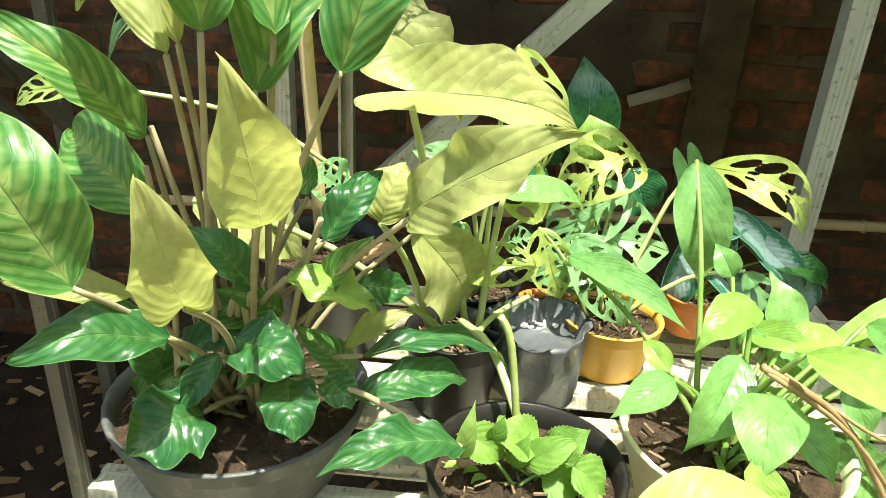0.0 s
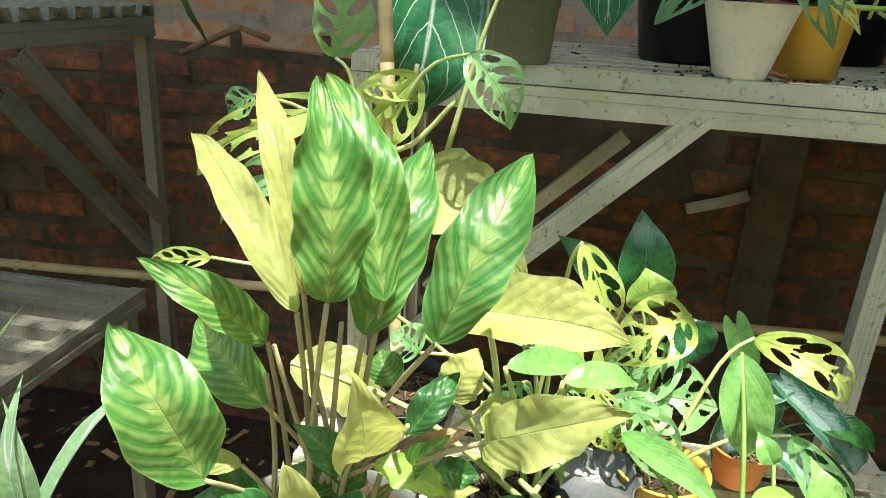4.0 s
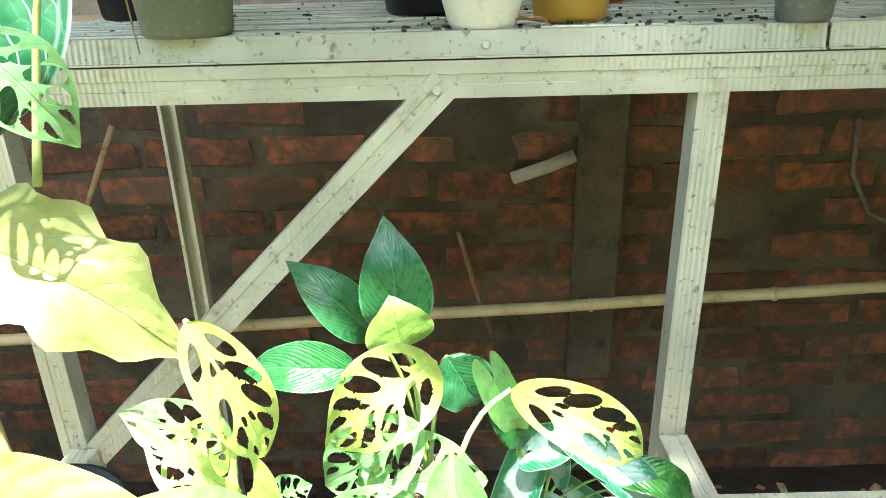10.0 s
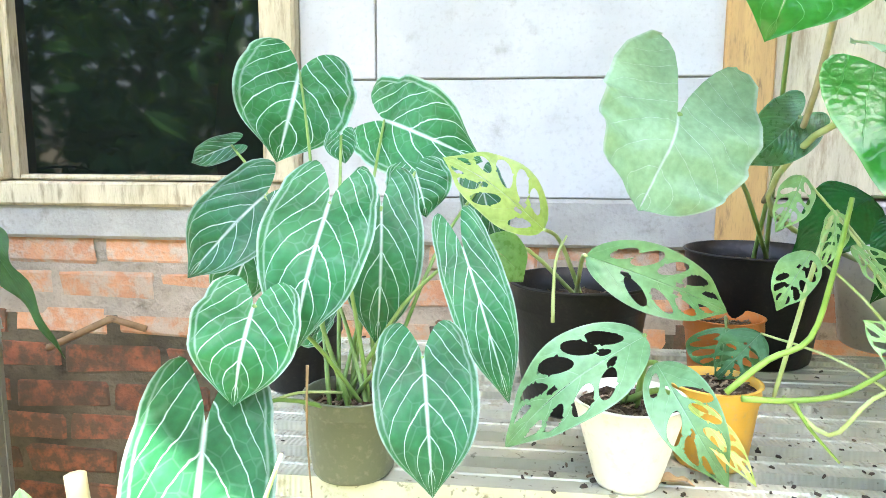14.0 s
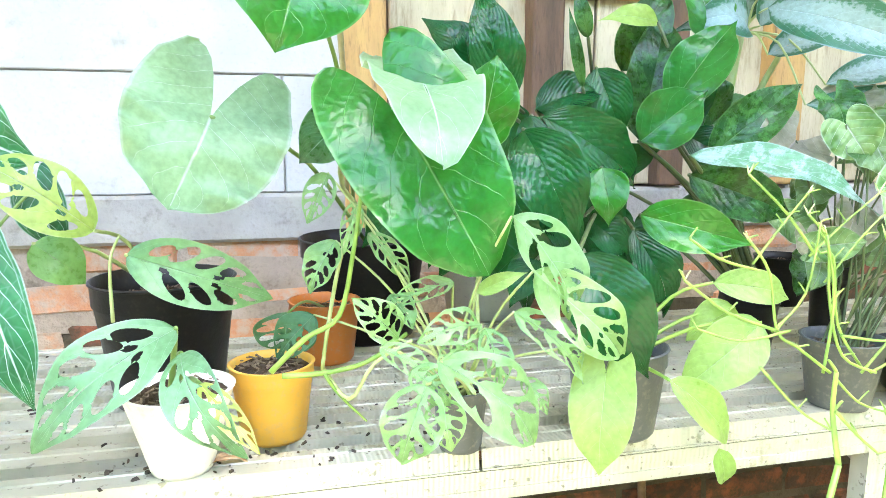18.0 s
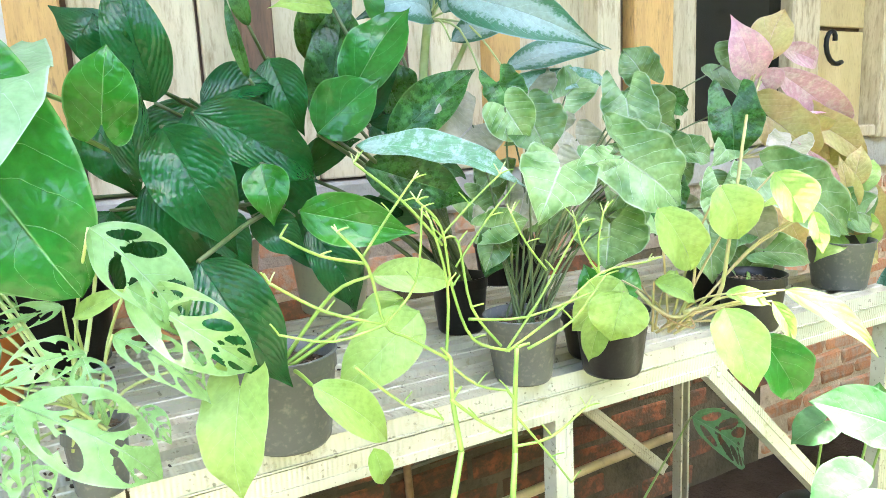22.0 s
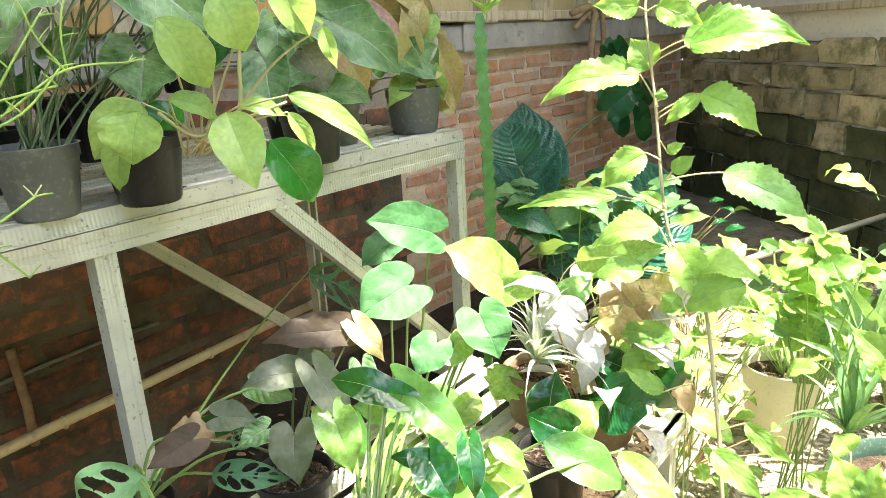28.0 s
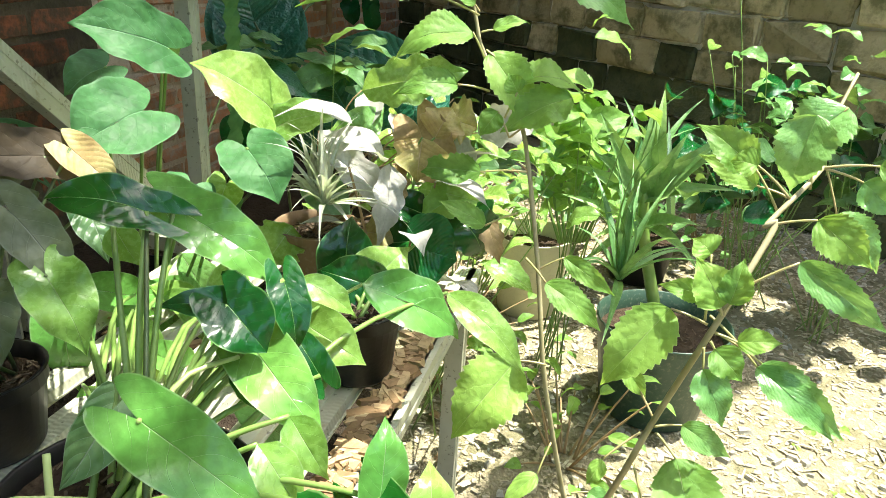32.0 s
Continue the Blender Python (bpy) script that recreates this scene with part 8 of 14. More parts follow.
grow_leaf(p, 'oblong', 'calathea_dark', (-0.291, -0.460, 0.511), (-0.339, -0.510, 0.530), 0.032, (0.28, -0.43, 0.86), (-0.286, -0.383, 0.420), 0.0022, 'olive_stem', cup=0.1, fold=0.14, wave=0.22)
grow_leaf(p, 'oblong', 'calathea_dark', (-0.286, -0.440, 0.449), (-0.312, -0.480, 0.450), 0.049, (0.24, -0.45, 0.86), (-0.286, -0.383, 0.420), 0.0022, 'olive_stem', cup=0.1, fold=0.14, wave=0.22)
grow_leaf(p, 'oblong', 'calathea_dark', (-0.264, -0.440, 0.501), (-0.222, -0.460, 0.500), 0.035, (0.20, -0.58, 0.79), (-0.286, -0.383, 0.420), 0.0022, 'olive_stem', cup=0.1, fold=0.14, wave=0.22)
grow_leaf(p, 'oblong', 'calathea_dark', (-0.236, -0.440, 0.479), (-0.224, -0.470, 0.460), 0.032, (0.20, -0.62, 0.76), (-0.286, -0.383, 0.420), 0.0022, 'olive_stem', cup=0.1, fold=0.14, wave=0.22)
grow_leaf(p, 'oblong', 'calathea_dark', (-0.135, -0.490, 0.483), (-0.192, -0.530, 0.504), 0.023, (0.05, -0.40, 0.91), (-0.286, -0.383, 0.420), 0.0022, 'olive_stem', cup=0.1, fold=0.14, wave=0.22)
grow_leaf(p, 'oblong', 'calathea_dark', (-0.197, -0.420, 0.484), (-0.104, -0.360, 0.462), 0.022, (0.03, -0.49, 0.87), (-0.286, -0.383, 0.420), 0.0022, 'olive_stem', cup=0.1, fold=0.14, wave=0.22)
grow_leaf(p, 'oblong', 'calathea_dark', (-0.198, -0.430, 0.461), (-0.133, -0.390, 0.461), 0.026, (0.05, -0.47, 0.88), (-0.286, -0.383, 0.420), 0.0022, 'olive_stem', cup=0.1, fold=0.14, wave=0.22)
grow_leaf(p, 'oblong', 'calathea_back', (-0.325, -0.430, 0.516), (-0.385, -0.450, 0.531), 0.020, (0.29, -0.43, 0.85), (-0.286, -0.383, 0.420), 0.0022, 'olive_stem', cup=0.1, fold=0.14, wave=0.22)
grow_leaf(p, 'oblong', 'calathea_dark', (-0.253, -0.440, 0.534), (-0.273, -0.460, 0.575), 0.023, (0.29, -0.71, 0.64), (-0.286, -0.383, 0.420), 0.0022, 'olive_stem', cup=0.1, fold=0.14, wave=0.22)
grow_leaf(p, 'oblong', 'spath_lime', (-0.234, -0.440, 0.541), (-0.185, -0.430, 0.522), 0.024, (0.14, -0.60, 0.78), (-0.286, -0.383, 0.420), 0.0022, 'olive_stem', cup=0.1, fold=0.14, wave=0.22)
grow_leaf(p, 'oblong', 'dry', (-0.221, -0.420, 0.539), (-0.180, -0.400, 0.549), 0.012, (0.15, -0.75, 0.64), (-0.286, -0.383, 0.420), 0.0022, 'olive_stem', fold=0.5, wave=0.3)
grow_leaf(p, 'oblong', 'calathea_dark', (-0.199, -0.420, 0.530), (-0.170, -0.420, 0.529), 0.020, (0.11, -0.73, 0.67), (-0.286, -0.383, 0.420), 0.0022, 'olive_stem', cup=0.1, fold=0.14, wave=0.22)
grow_leaf(p, 'oblong', 'calathea', (-0.352, -0.400, 0.421), (-0.279, -0.420, 0.466), 0.028, (0.26, -0.51, 0.82), (-0.286, -0.383, 0.420), 0.0022, 'olive_stem', cup=0.1, fold=0.14, wave=0.22)
grow_leaf(p, 'oblong', 'calathea_dark', (-0.215, -0.430, 0.476), (-0.197, -0.450, 0.469), 0.021, (0.15, -0.65, 0.75), (-0.286, -0.383, 0.420), 0.0022, 'olive_stem', cup=0.1, fold=0.14, wave=0.22)
grow_leaf(p, 'oblong', 'calathea', (-0.232, -0.400, 0.572), (-0.248, -0.380, 0.588), 0.024, (0.23, -0.79, 0.57), (-0.286, -0.383, 0.420), 0.0022, 'olive_stem', cup=0.1, fold=0.14, wave=0.22)
grow_leaf(p, 'oblong', 'calathea_back', (-0.209, -0.410, 0.483), (-0.172, -0.400, 0.505), 0.018, (0.09, -0.56, 0.83), (-0.286, -0.383, 0.420), 0.0022, 'olive_stem', cup=0.1, fold=0.14, wave=0.22)
grow_leaf(p, 'oblong', 'calathea_dark', (-0.322, -0.400, 0.434), (-0.346, -0.420, 0.511), 0.028, (0.35, -0.62, 0.70), (-0.286, -0.383, 0.420), 0.0022, 'olive_stem', cup=0.1, fold=0.14, wave=0.22)
stem(p, [(-0.274, -0.395, 0.415), (-0.283, -0.420, 0.520), (-0.292, -0.450, 0.620)], 0.0024, 0.0015, 'olive_stem', 'stem', n=8)
stem(p, [(-0.306, -0.403, 0.415), (-0.269, -0.420, 0.520), (-0.232, -0.450, 0.600)], 0.0024, 0.0015, 'olive_stem', 'stem', n=8)
stem(p, [(-0.256, -0.413, 0.415), (-0.234, -0.420, 0.520), (-0.212, -0.450, 0.580)], 0.0024, 0.0015, 'olive_stem', 'stem', n=8)
stem(p, [(-0.316, -0.413, 0.415), (-0.306, -0.420, 0.520), (-0.297, -0.450, 0.600)], 0.0024, 0.0015, 'olive_stem', 'stem', n=8)
stem(p, [(-0.286, -0.383, 0.415), (-0.269, -0.420, 0.520), (-0.252, -0.450, 0.640)], 0.0024, 0.0015, 'olive_stem', 'stem', n=8)
stem(p, [(-0.266, -0.403, 0.415), (-0.266, -0.420, 0.520), (-0.267, -0.450, 0.600)], 0.0024, 0.0015, 'olive_stem', 'stem', n=8)
grow_leaf(p, 'oblong', 'calathea_dark', (-0.322, -0.400, 0.450), (-0.265, -0.420, 0.497), 0.025, (0.26, -0.58, 0.77), (-0.286, -0.383, 0.420), 0.0022, 'olive_stem', cup=0.14, fold=0.2, wave=0.09)
grow_leaf(p, 'oblong', 'calathea_dark', (-0.279, -0.428, 0.482), (-0.295, -0.448, 0.455), 0.019, (0.26, -0.55, 0.79), (-0.286, -0.383, 0.420), 0.0022, 'olive_stem', cup=0.14, fold=0.2, wave=0.09)
grow_leaf(p, 'oblong', 'calathea', (-0.206, -0.401, 0.457), (-0.234, -0.421, 0.500), 0.020, (0.17, -0.70, 0.69), (-0.286, -0.383, 0.420), 0.0022, 'olive_stem', cup=0.14, fold=0.2, wave=0.09)
grow_leaf(p, 'oblong', 'calathea', (-0.260, -0.402, 0.488), (-0.298, -0.422, 0.513), 0.023, (0.25, -0.60, 0.76), (-0.286, -0.383, 0.420), 0.0022, 'olive_stem', cup=0.14, fold=0.2, wave=0.09)
grow_leaf(p, 'oblong', 'calathea', (-0.246, -0.409, 0.502), (-0.272, -0.429, 0.525), 0.016, (0.25, -0.68, 0.69), (-0.286, -0.383, 0.420), 0.0022, 'olive_stem', cup=0.14, fold=0.2, wave=0.09)
grow_leaf(p, 'oblong', 'calathea', (-0.252, -0.408, 0.471), (-0.271, -0.428, 0.459), 0.015, (0.23, -0.62, 0.75), (-0.286, -0.383, 0.420), 0.0022, 'olive_stem', cup=0.14, fold=0.2, wave=0.09)
grow_leaf(p, 'oblong', 'calathea', (-0.221, -0.418, 0.515), (-0.193, -0.438, 0.566), 0.018, (0.16, -0.71, 0.69), (-0.286, -0.383, 0.420), 0.0022, 'olive_stem', cup=0.14, fold=0.2, wave=0.09)

# Strong sun on these blades is put into their yellow colour.
p = plant_of('heart_anthurium', 'anthurium with yellow leaves, strong sun in their colour, in a black square pot', (-0.149, -0.294, 0.366))
pot(p, (-0.149, -0.294, 0.366), 0.037, 0.031, 0.068, 'black_plastic')
grow_leaf(p, 'heart', 'calathea_back', (-0.177, -0.400, 0.634), (-0.086, -0.386, 0.619), 0.045, (0.05, -0.62, 0.78), (-0.149, -0.294, 0.425), 0.0030, 'pale_stem', cup=0.18, fold=0.35, wave=0.12)
grow_leaf(p, 'oblong', 'calathea_back', (-0.330, -0.330, 0.537), (-0.256, -0.310, 0.497), 0.053, (0.23, -0.63, 0.74), (-0.149, -0.294, 0.425), 0.0030, 'pale_stem', wave=0.1)
grow_leaf(p, 'oblong', 'calathea_back', (-0.197, -0.360, 0.543), (-0.185, -0.350, 0.581), 0.033, (0.12, -0.80, 0.58), (-0.149, -0.294, 0.425), 0.0030, 'pale_stem', wave=0.1)
grow_leaf(p, 'lance', 'spath', (-0.122, -0.340, 0.559), (-0.062, -0.310, 0.551), 0.023, (-0.05, -0.62, 0.78), (-0.149, -0.294, 0.425), 0.0030, 'pale_stem')
grow_leaf(p, 'lance', 'spath_lime', (-0.117, -0.260, 0.400), (-0.109, -0.260, 0.445), 0.013, (-0.03, -0.73, 0.69), (-0.149, -0.294, 0.425), 0.0030, 'pale_stem')
grow_leaf(p, 'lance', 'spath', (-0.164, -0.340, 0.564), (-0.087, -0.280, 0.540), 0.025, (0.19, -0.66, 0.73), (-0.149, -0.294, 0.425), 0.0030, 'pale_stem')
stem(p, [(-0.099, -0.400, 0.426), (-0.121, -0.360, 0.459), (-0.144, -0.330, 0.461)], 0.0030, 0.0026, 'pale_stem', 'stem', n=8)
stem(p, [(-0.133, -0.330, 0.450), (-0.118, -0.290, 0.447), (-0.091, -0.250, 0.444)], 0.0026, 0.0022, 'pale_stem', 'stem', n=8)

p = plant_of('swiss_cheese_vine', 'lime holed vine in a black nursery pot', (-0.135, -0.211, 0.366))
pot(p, (-0.135, -0.211, 0.366), 0.037, 0.030, 0.068, 'black_plastic')
leaf(p, 'holed', 'monstera_lime', (-0.091, -0.280, 0.522), (-0.153, -0.280, 0.585), 0.043, (0.27, -0.79, 0.55), cup=0.12, fold=0.12, wave=0.06)
stem(p, [(-0.137, -0.216, 0.422), (-0.111, -0.249, 0.502), (-0.091, -0.280, 0.522)], 0.0024, mat='pale_stem')
leaf(p, 'holed', 'monstera_lime', (-0.093, -0.300, 0.494), (-0.159, -0.300, 0.487), 0.034, (0.26, -0.72, 0.64), cup=0.12, fold=0.12, wave=0.06)
stem(p, [(-0.133, -0.207, 0.422), (-0.112, -0.260, 0.479), (-0.093, -0.300, 0.494)], 0.0024, mat='pale_stem')
leaf(p, 'holed', 'monstera', (-0.151, -0.260, 0.507), (-0.170, -0.260, 0.466), 0.042, (0.30, -0.73, 0.61), cup=0.12, fold=0.12, wave=0.06)
stem(p, [(-0.139, -0.206, 0.422), (-0.144, -0.238, 0.490), (-0.151, -0.260, 0.507)], 0.0024, mat='pale_stem')
leaf(p, 'holed', 'monstera_lime', (-0.119, -0.280, 0.644), (-0.086, -0.280, 0.556), 0.035, (0.25, -0.68, 0.69), cup=0.12, fold=0.12, wave=0.06)
stem(p, [(-0.131, -0.215, 0.422), (-0.126, -0.249, 0.599), (-0.119, -0.280, 0.644)], 0.0024, mat='pale_stem')
leaf(p, 'holed', 'monstera', (-0.129, -0.220, 0.531), (-0.195, -0.220, 0.551), 0.035, (0.30, -0.79, 0.53), cup=0.12, fold=0.12, wave=0.06)
stem(p, [(-0.141, -0.214, 0.422), (-0.132, -0.216, 0.509), (-0.129, -0.220, 0.531)], 0.0024, mat='pale_stem')
leaf(p, 'holed', 'monstera_lime', (-0.408, -0.300, 0.604), (-0.472, -0.300, 0.588), 0.021, (0.50, -0.76, 0.42), cup=0.12, fold=0.12, wave=0.06)
stem(p, [(-0.130, -0.206, 0.422), (-0.285, -0.260, 0.567), (-0.408, -0.300, 0.604)], 0.0024, mat='pale_stem')
leaf(p, 'holed', 'monstera', (-0.115, -0.200, 0.467), (-0.089, -0.200, 0.476), 0.026, (0.19, -0.77, 0.61), cup=0.12, fold=0.12, wave=0.06)
stem(p, [(-0.141, -0.209, 0.422), (-0.124, -0.205, 0.458), (-0.115, -0.200, 0.467)], 0.0024, mat='pale_stem')
leaf(p, 'holed', 'monstera_lime', (-0.153, -0.250, 0.552), (-0.123, -0.250, 0.530), 0.047, (-0.01, -0.78, 0.63), cup=0.12, fold=0.12, wave=0.06)
stem(p, [(-0.130, -0.217, 0.422), (-0.145, -0.232, 0.526), (-0.153, -0.250, 0.552)], 0.0024, mat='pale_stem')
leaf(p, 'holed', 'monstera', (-0.238, -0.280, 0.533), (-0.262, -0.280, 0.550), 0.037, (0.16, -0.75, 0.64), cup=0.12, fold=0.12, wave=0.06)
stem(p, [(-0.140, -0.212, 0.422), (-0.192, -0.249, 0.511), (-0.238, -0.280, 0.533)], 0.0024, mat='pale_stem')

p = plant_of('swiss_cheese_vine', 'arching holed vine in an orange pot', (-0.072, -0.196, 0.366))
pot(p, (-0.072, -0.196, 0.366), 0.027, 0.022, 0.045, 'orange_plastic', label='orange plastic pot')
leaf(p, 'holed', 'monstera_lime', (-0.004, -0.160, 0.545), (-0.079, -0.200, 0.505), 0.060, (0.08, -0.70, 0.71), arch=0.30, cup=0.12, fold=0.12, wave=0.06)
stem(p, [(-0.074, -0.196, 0.403), (-0.034, -0.176, 0.516), (-0.004, -0.160, 0.545)], 0.0024, mat='pale_stem')
leaf(p, 'holed', 'monstera', (-0.014, -0.200, 0.522), (-0.083, -0.200, 0.473), 0.054, (0.11, -0.80, 0.59), cup=0.12, fold=0.12, wave=0.06)
stem(p, [(-0.071, -0.202, 0.403), (-0.040, -0.198, 0.499), (-0.014, -0.200, 0.522)], 0.0024, mat='pale_stem')
leaf(p, 'holed', 'monstera', (-0.017, -0.220, 0.478), (-0.098, -0.220, 0.445), 0.043, (0.12, -0.76, 0.64), cup=0.12, fold=0.12, wave=0.06)
stem(p, [(-0.071, -0.194, 0.403), (-0.041, -0.209, 0.463), (-0.017, -0.220, 0.478)], 0.0024, mat='pale_stem')
leaf(p, 'holed', 'monstera', (-0.023, -0.180, 0.444), (-0.070, -0.180, 0.423), 0.042, (0.10, -0.76, 0.64), cup=0.12, fold=0.12, wave=0.06)
stem(p, [(-0.074, -0.190, 0.403), (-0.045, -0.187, 0.436), (-0.023, -0.180, 0.444)], 0.0024, mat='pale_stem')

p = plant_of('swiss_cheese_vine', 'holed vine with drooping leaf in a yellow-orange pot', (-0.017, -0.221, 0.366))
pot(p, (-0.017, -0.221, 0.366), 0.043, 0.032, 0.052, 'yellow_plastic', label='yellow-orange plastic pot', soil=0.90)
leaf(p, 'holed', 'monstera_lime', (0.043, -0.200, 0.548), (0.129, -0.220, 0.508), 0.039, (-0.15, -0.67, 0.72), arch=0.35, cup=0.12, fold=0.12, wave=0.06)
stem(p, [(-0.022, -0.226, 0.413), (0.016, -0.209, 0.521), (0.043, -0.200, 0.548)], 0.0024, mat='pale_stem')
leaf(p, 'holed', 'monstera', (0.085, -0.220, 0.468), (0.158, -0.220, 0.373), 0.037, (-0.15, -0.72, 0.67), cup=0.12, fold=0.12, wave=0.06)
stem(p, [(-0.011, -0.217, 0.413), (0.039, -0.220, 0.457), (0.085, -0.220, 0.468)], 0.0024, mat='pale_stem')
leaf(p, 'holed', 'monstera', (-0.059, -0.200, 0.478), (0.030, -0.200, 0.475), 0.069, (-0.17, -0.75, 0.63), cup=0.12, fold=0.12, wave=0.06)
stem(p, [(-0.023, -0.217, 0.413), (-0.040, -0.209, 0.465), (-0.059, -0.200, 0.478)], 0.0024, mat='pale_stem')
grow_leaf(p, 'holed', 'monstera_lime', (-0.089, -0.240, 0.500), (-0.066, -0.245, 0.440), 0.036, (-0.09, -0.84, 0.47), (-0.017, -0.221, 0.413), 0.0024, 'pale_stem', cup=0.12, wave=0.1)
grow_leaf(p, 'holed', 'monstera', (-0.058, -0.235, 0.492), (-0.012, -0.255, 0.425), 0.046, (-0.09, -0.84, 0.47), (-0.017, -0.221, 0.413), 0.0024, 'pale_stem', cup=0.12, wave=0.1)

p = plant_of('dark_leaf_plant', 'dark variegated plant behind in a black pot', (-0.011, -0.072, 0.322))
pot(p, (-0.011, -0.072, 0.322), 0.036, 0.029, 0.045, 'black_plastic')
leaf(p, 'oval', 'dark_agla', (-0.037, -0.050, 0.505), (-0.042, -0.050, 0.605), 0.060, (0.07, -0.90, 0.42))
stem(p, [(-0.016, -0.078, 0.359), (-0.026, -0.060, 0.476), (-0.037, -0.050, 0.505)], 0.0024, mat='stem')
leaf(p, 'oval', 'dark_agla', (-0.058, -0.040, 0.495), (-0.125, -0.040, 0.570), 0.045, (0.16, -0.88, 0.44))
stem(p, [(-0.006, -0.069, 0.359), (-0.037, -0.055, 0.468), (-0.058, -0.040, 0.495)], 0.0024, mat='stem')
leaf(p, 'oval', 'spath_lime', (-0.033, -0.090, 0.514), (-0.039, -0.090, 0.559), 0.055, (0.07, -0.88, 0.48))
stem(p, [(-0.017, -0.068, 0.359), (-0.023, -0.082, 0.483), (-0.033, -0.090, 0.514)], 0.0024, mat='stem')
leaf(p, 'oval', 'dark_agla', (-0.070, -0.080, 0.489), (-0.167, -0.080, 0.493), 0.042, (0.18, -0.72, 0.67))
stem(p, [(-0.005, -0.077, 0.359), (-0.044, -0.077, 0.463), (-0.070, -0.080, 0.489)], 0.0024, mat='stem')
leaf(p, 'oval', 'dark_agla', (0.003, -0.100, 0.512), (0.029, -0.100, 0.464), 0.049, (-0.02, -0.72, 0.69))
stem(p, [(-0.017, -0.076, 0.359), (-0.004, -0.088, 0.482), (0.003, -0.100, 0.512)], 0.0024, mat='stem')

p = plant_of('silver_vine', 'silver-splashed trailing plant in an orange pot', (0.062, -0.179, 0.387))
pot(p, (0.062, -0.179, 0.387), 0.028, 0.022, 0.038, 'orange_plastic')
leaf(p, 'arrow', 'aglaonema', (0.061, -0.180, 0.484), (0.098, -0.180, 0.494), 0.032, (-0.07, -0.67, 0.74))
stem(p, [(0.058, -0.176, 0.418), (0.061, -0.179, 0.471), (0.061, -0.180, 0.484)], 0.0012, mat='stem')
leaf(p, 'arrow', 'aglaonema', (0.089, -0.180, 0.492), (0.124, -0.180, 0.452), 0.028, (-0.11, -0.65, 0.75))
stem(p, [(0.065, -0.184, 0.418), (0.077, -0.179, 0.477), (0.089, -0.180, 0.492)], 0.0012, mat='stem')
leaf(p, 'arrow', 'aglaonema', (0.108, -0.180, 0.479), (0.161, -0.180, 0.423), 0.034, (-0.14, -0.63, 0.77))
stem(p, [(0.060, -0.180, 0.418), (0.087, -0.179, 0.467), (0.108, -0.180, 0.479)], 0.0012, mat='stem')
leaf(p, 'arrow', 'mottled', (0.128, -0.180, 0.463), (0.185, -0.180, 0.440), 0.029, (-0.16, -0.63, 0.76))
stem(p, [(0.063, -0.173, 0.418), (0.099, -0.179, 0.454), (0.128, -0.180, 0.463)], 0.0012, mat='stem')
leaf(p, 'arrow', 'aglaonema', (0.144, -0.180, 0.452), (0.168, -0.180, 0.409), 0.030, (-0.16, -0.61, 0.78))
stem(p, [(0.063, -0.179, 0.418), (0.107, -0.179, 0.445), (0.144, -0.180, 0.452)], 0.0012, mat='stem')
leaf(p, 'arrow', 'aglaonema', (0.075, -0.180, 0.463), (0.081, -0.180, 0.499), 0.028, (-0.07, -0.66, 0.75))
stem(p, [(0.060, -0.185, 0.418), (0.069, -0.179, 0.454), (0.075, -0.180, 0.463)], 0.0012, mat='stem')
leaf(p, 'arrow', 'mottled', (0.042, -0.180, 0.514), (0.056, -0.180, 0.484), 0.027, (-0.04, -0.68, 0.74))
stem(p, [(0.066, -0.177, 0.418), (0.051, -0.179, 0.495), (0.042, -0.180, 0.514)], 0.0012, mat='stem')
leaf(p, 'arrow', 'spath', (0.034, -0.180, 0.542), (0.056, -0.180, 0.489), 0.027, (-0.03, -0.69, 0.72))
stem(p, [(0.057, -0.173, 0.418), (0.046, -0.179, 0.517), (0.034, -0.180, 0.542)], 0.0012, mat='stem')
leaf(p, 'arrow', 'aglaonema', (0.056, -0.180, 0.469), (0.038, -0.180, 0.392), 0.034, (-0.03, -0.62, 0.78))
stem(p, [(0.068, -0.181, 0.418), (0.059, -0.179, 0.459), (0.056, -0.180, 0.469)], 0.0012, mat='stem')
leaf(p, 'arrow', 'aglaonema', (0.091, -0.180, 0.436), (0.151, -0.180, 0.370), 0.035, (-0.11, -0.60, 0.79))
stem(p, [(0.056, -0.184, 0.418), (0.078, -0.179, 0.432), (0.091, -0.180, 0.436)], 0.0012, mat='stem')
leaf(p, 'arrow', 'mottled', (0.137, -0.180, 0.412), (0.172, -0.180, 0.369), 0.031, (-0.15, -0.58, 0.80))
stem(p, [(0.068, -0.175, 0.418), (0.103, -0.179, 0.417), (0.137, -0.180, 0.412)], 0.0012, mat='stem')
leaf(p, 'arrow', 'aglaonema', (0.168, -0.180, 0.357), (0.205, -0.180, 0.316), 0.037, (-0.17, -0.54, 0.82))
stem(p, [(0.057, -0.174, 0.418), (0.120, -0.179, 0.406), (0.168, -0.180, 0.357)], 0.0012, mat='stem')
leaf(p, 'arrow', 'aglaonema', (0.156, -0.180, 0.370), (0.201, -0.180, 0.349), 0.031, (-0.17, -0.56, 0.81))
stem(p, [(0.067, -0.183, 0.418), (0.114, -0.179, 0.408), (0.156, -0.180, 0.370)], 0.0012, mat='stem')

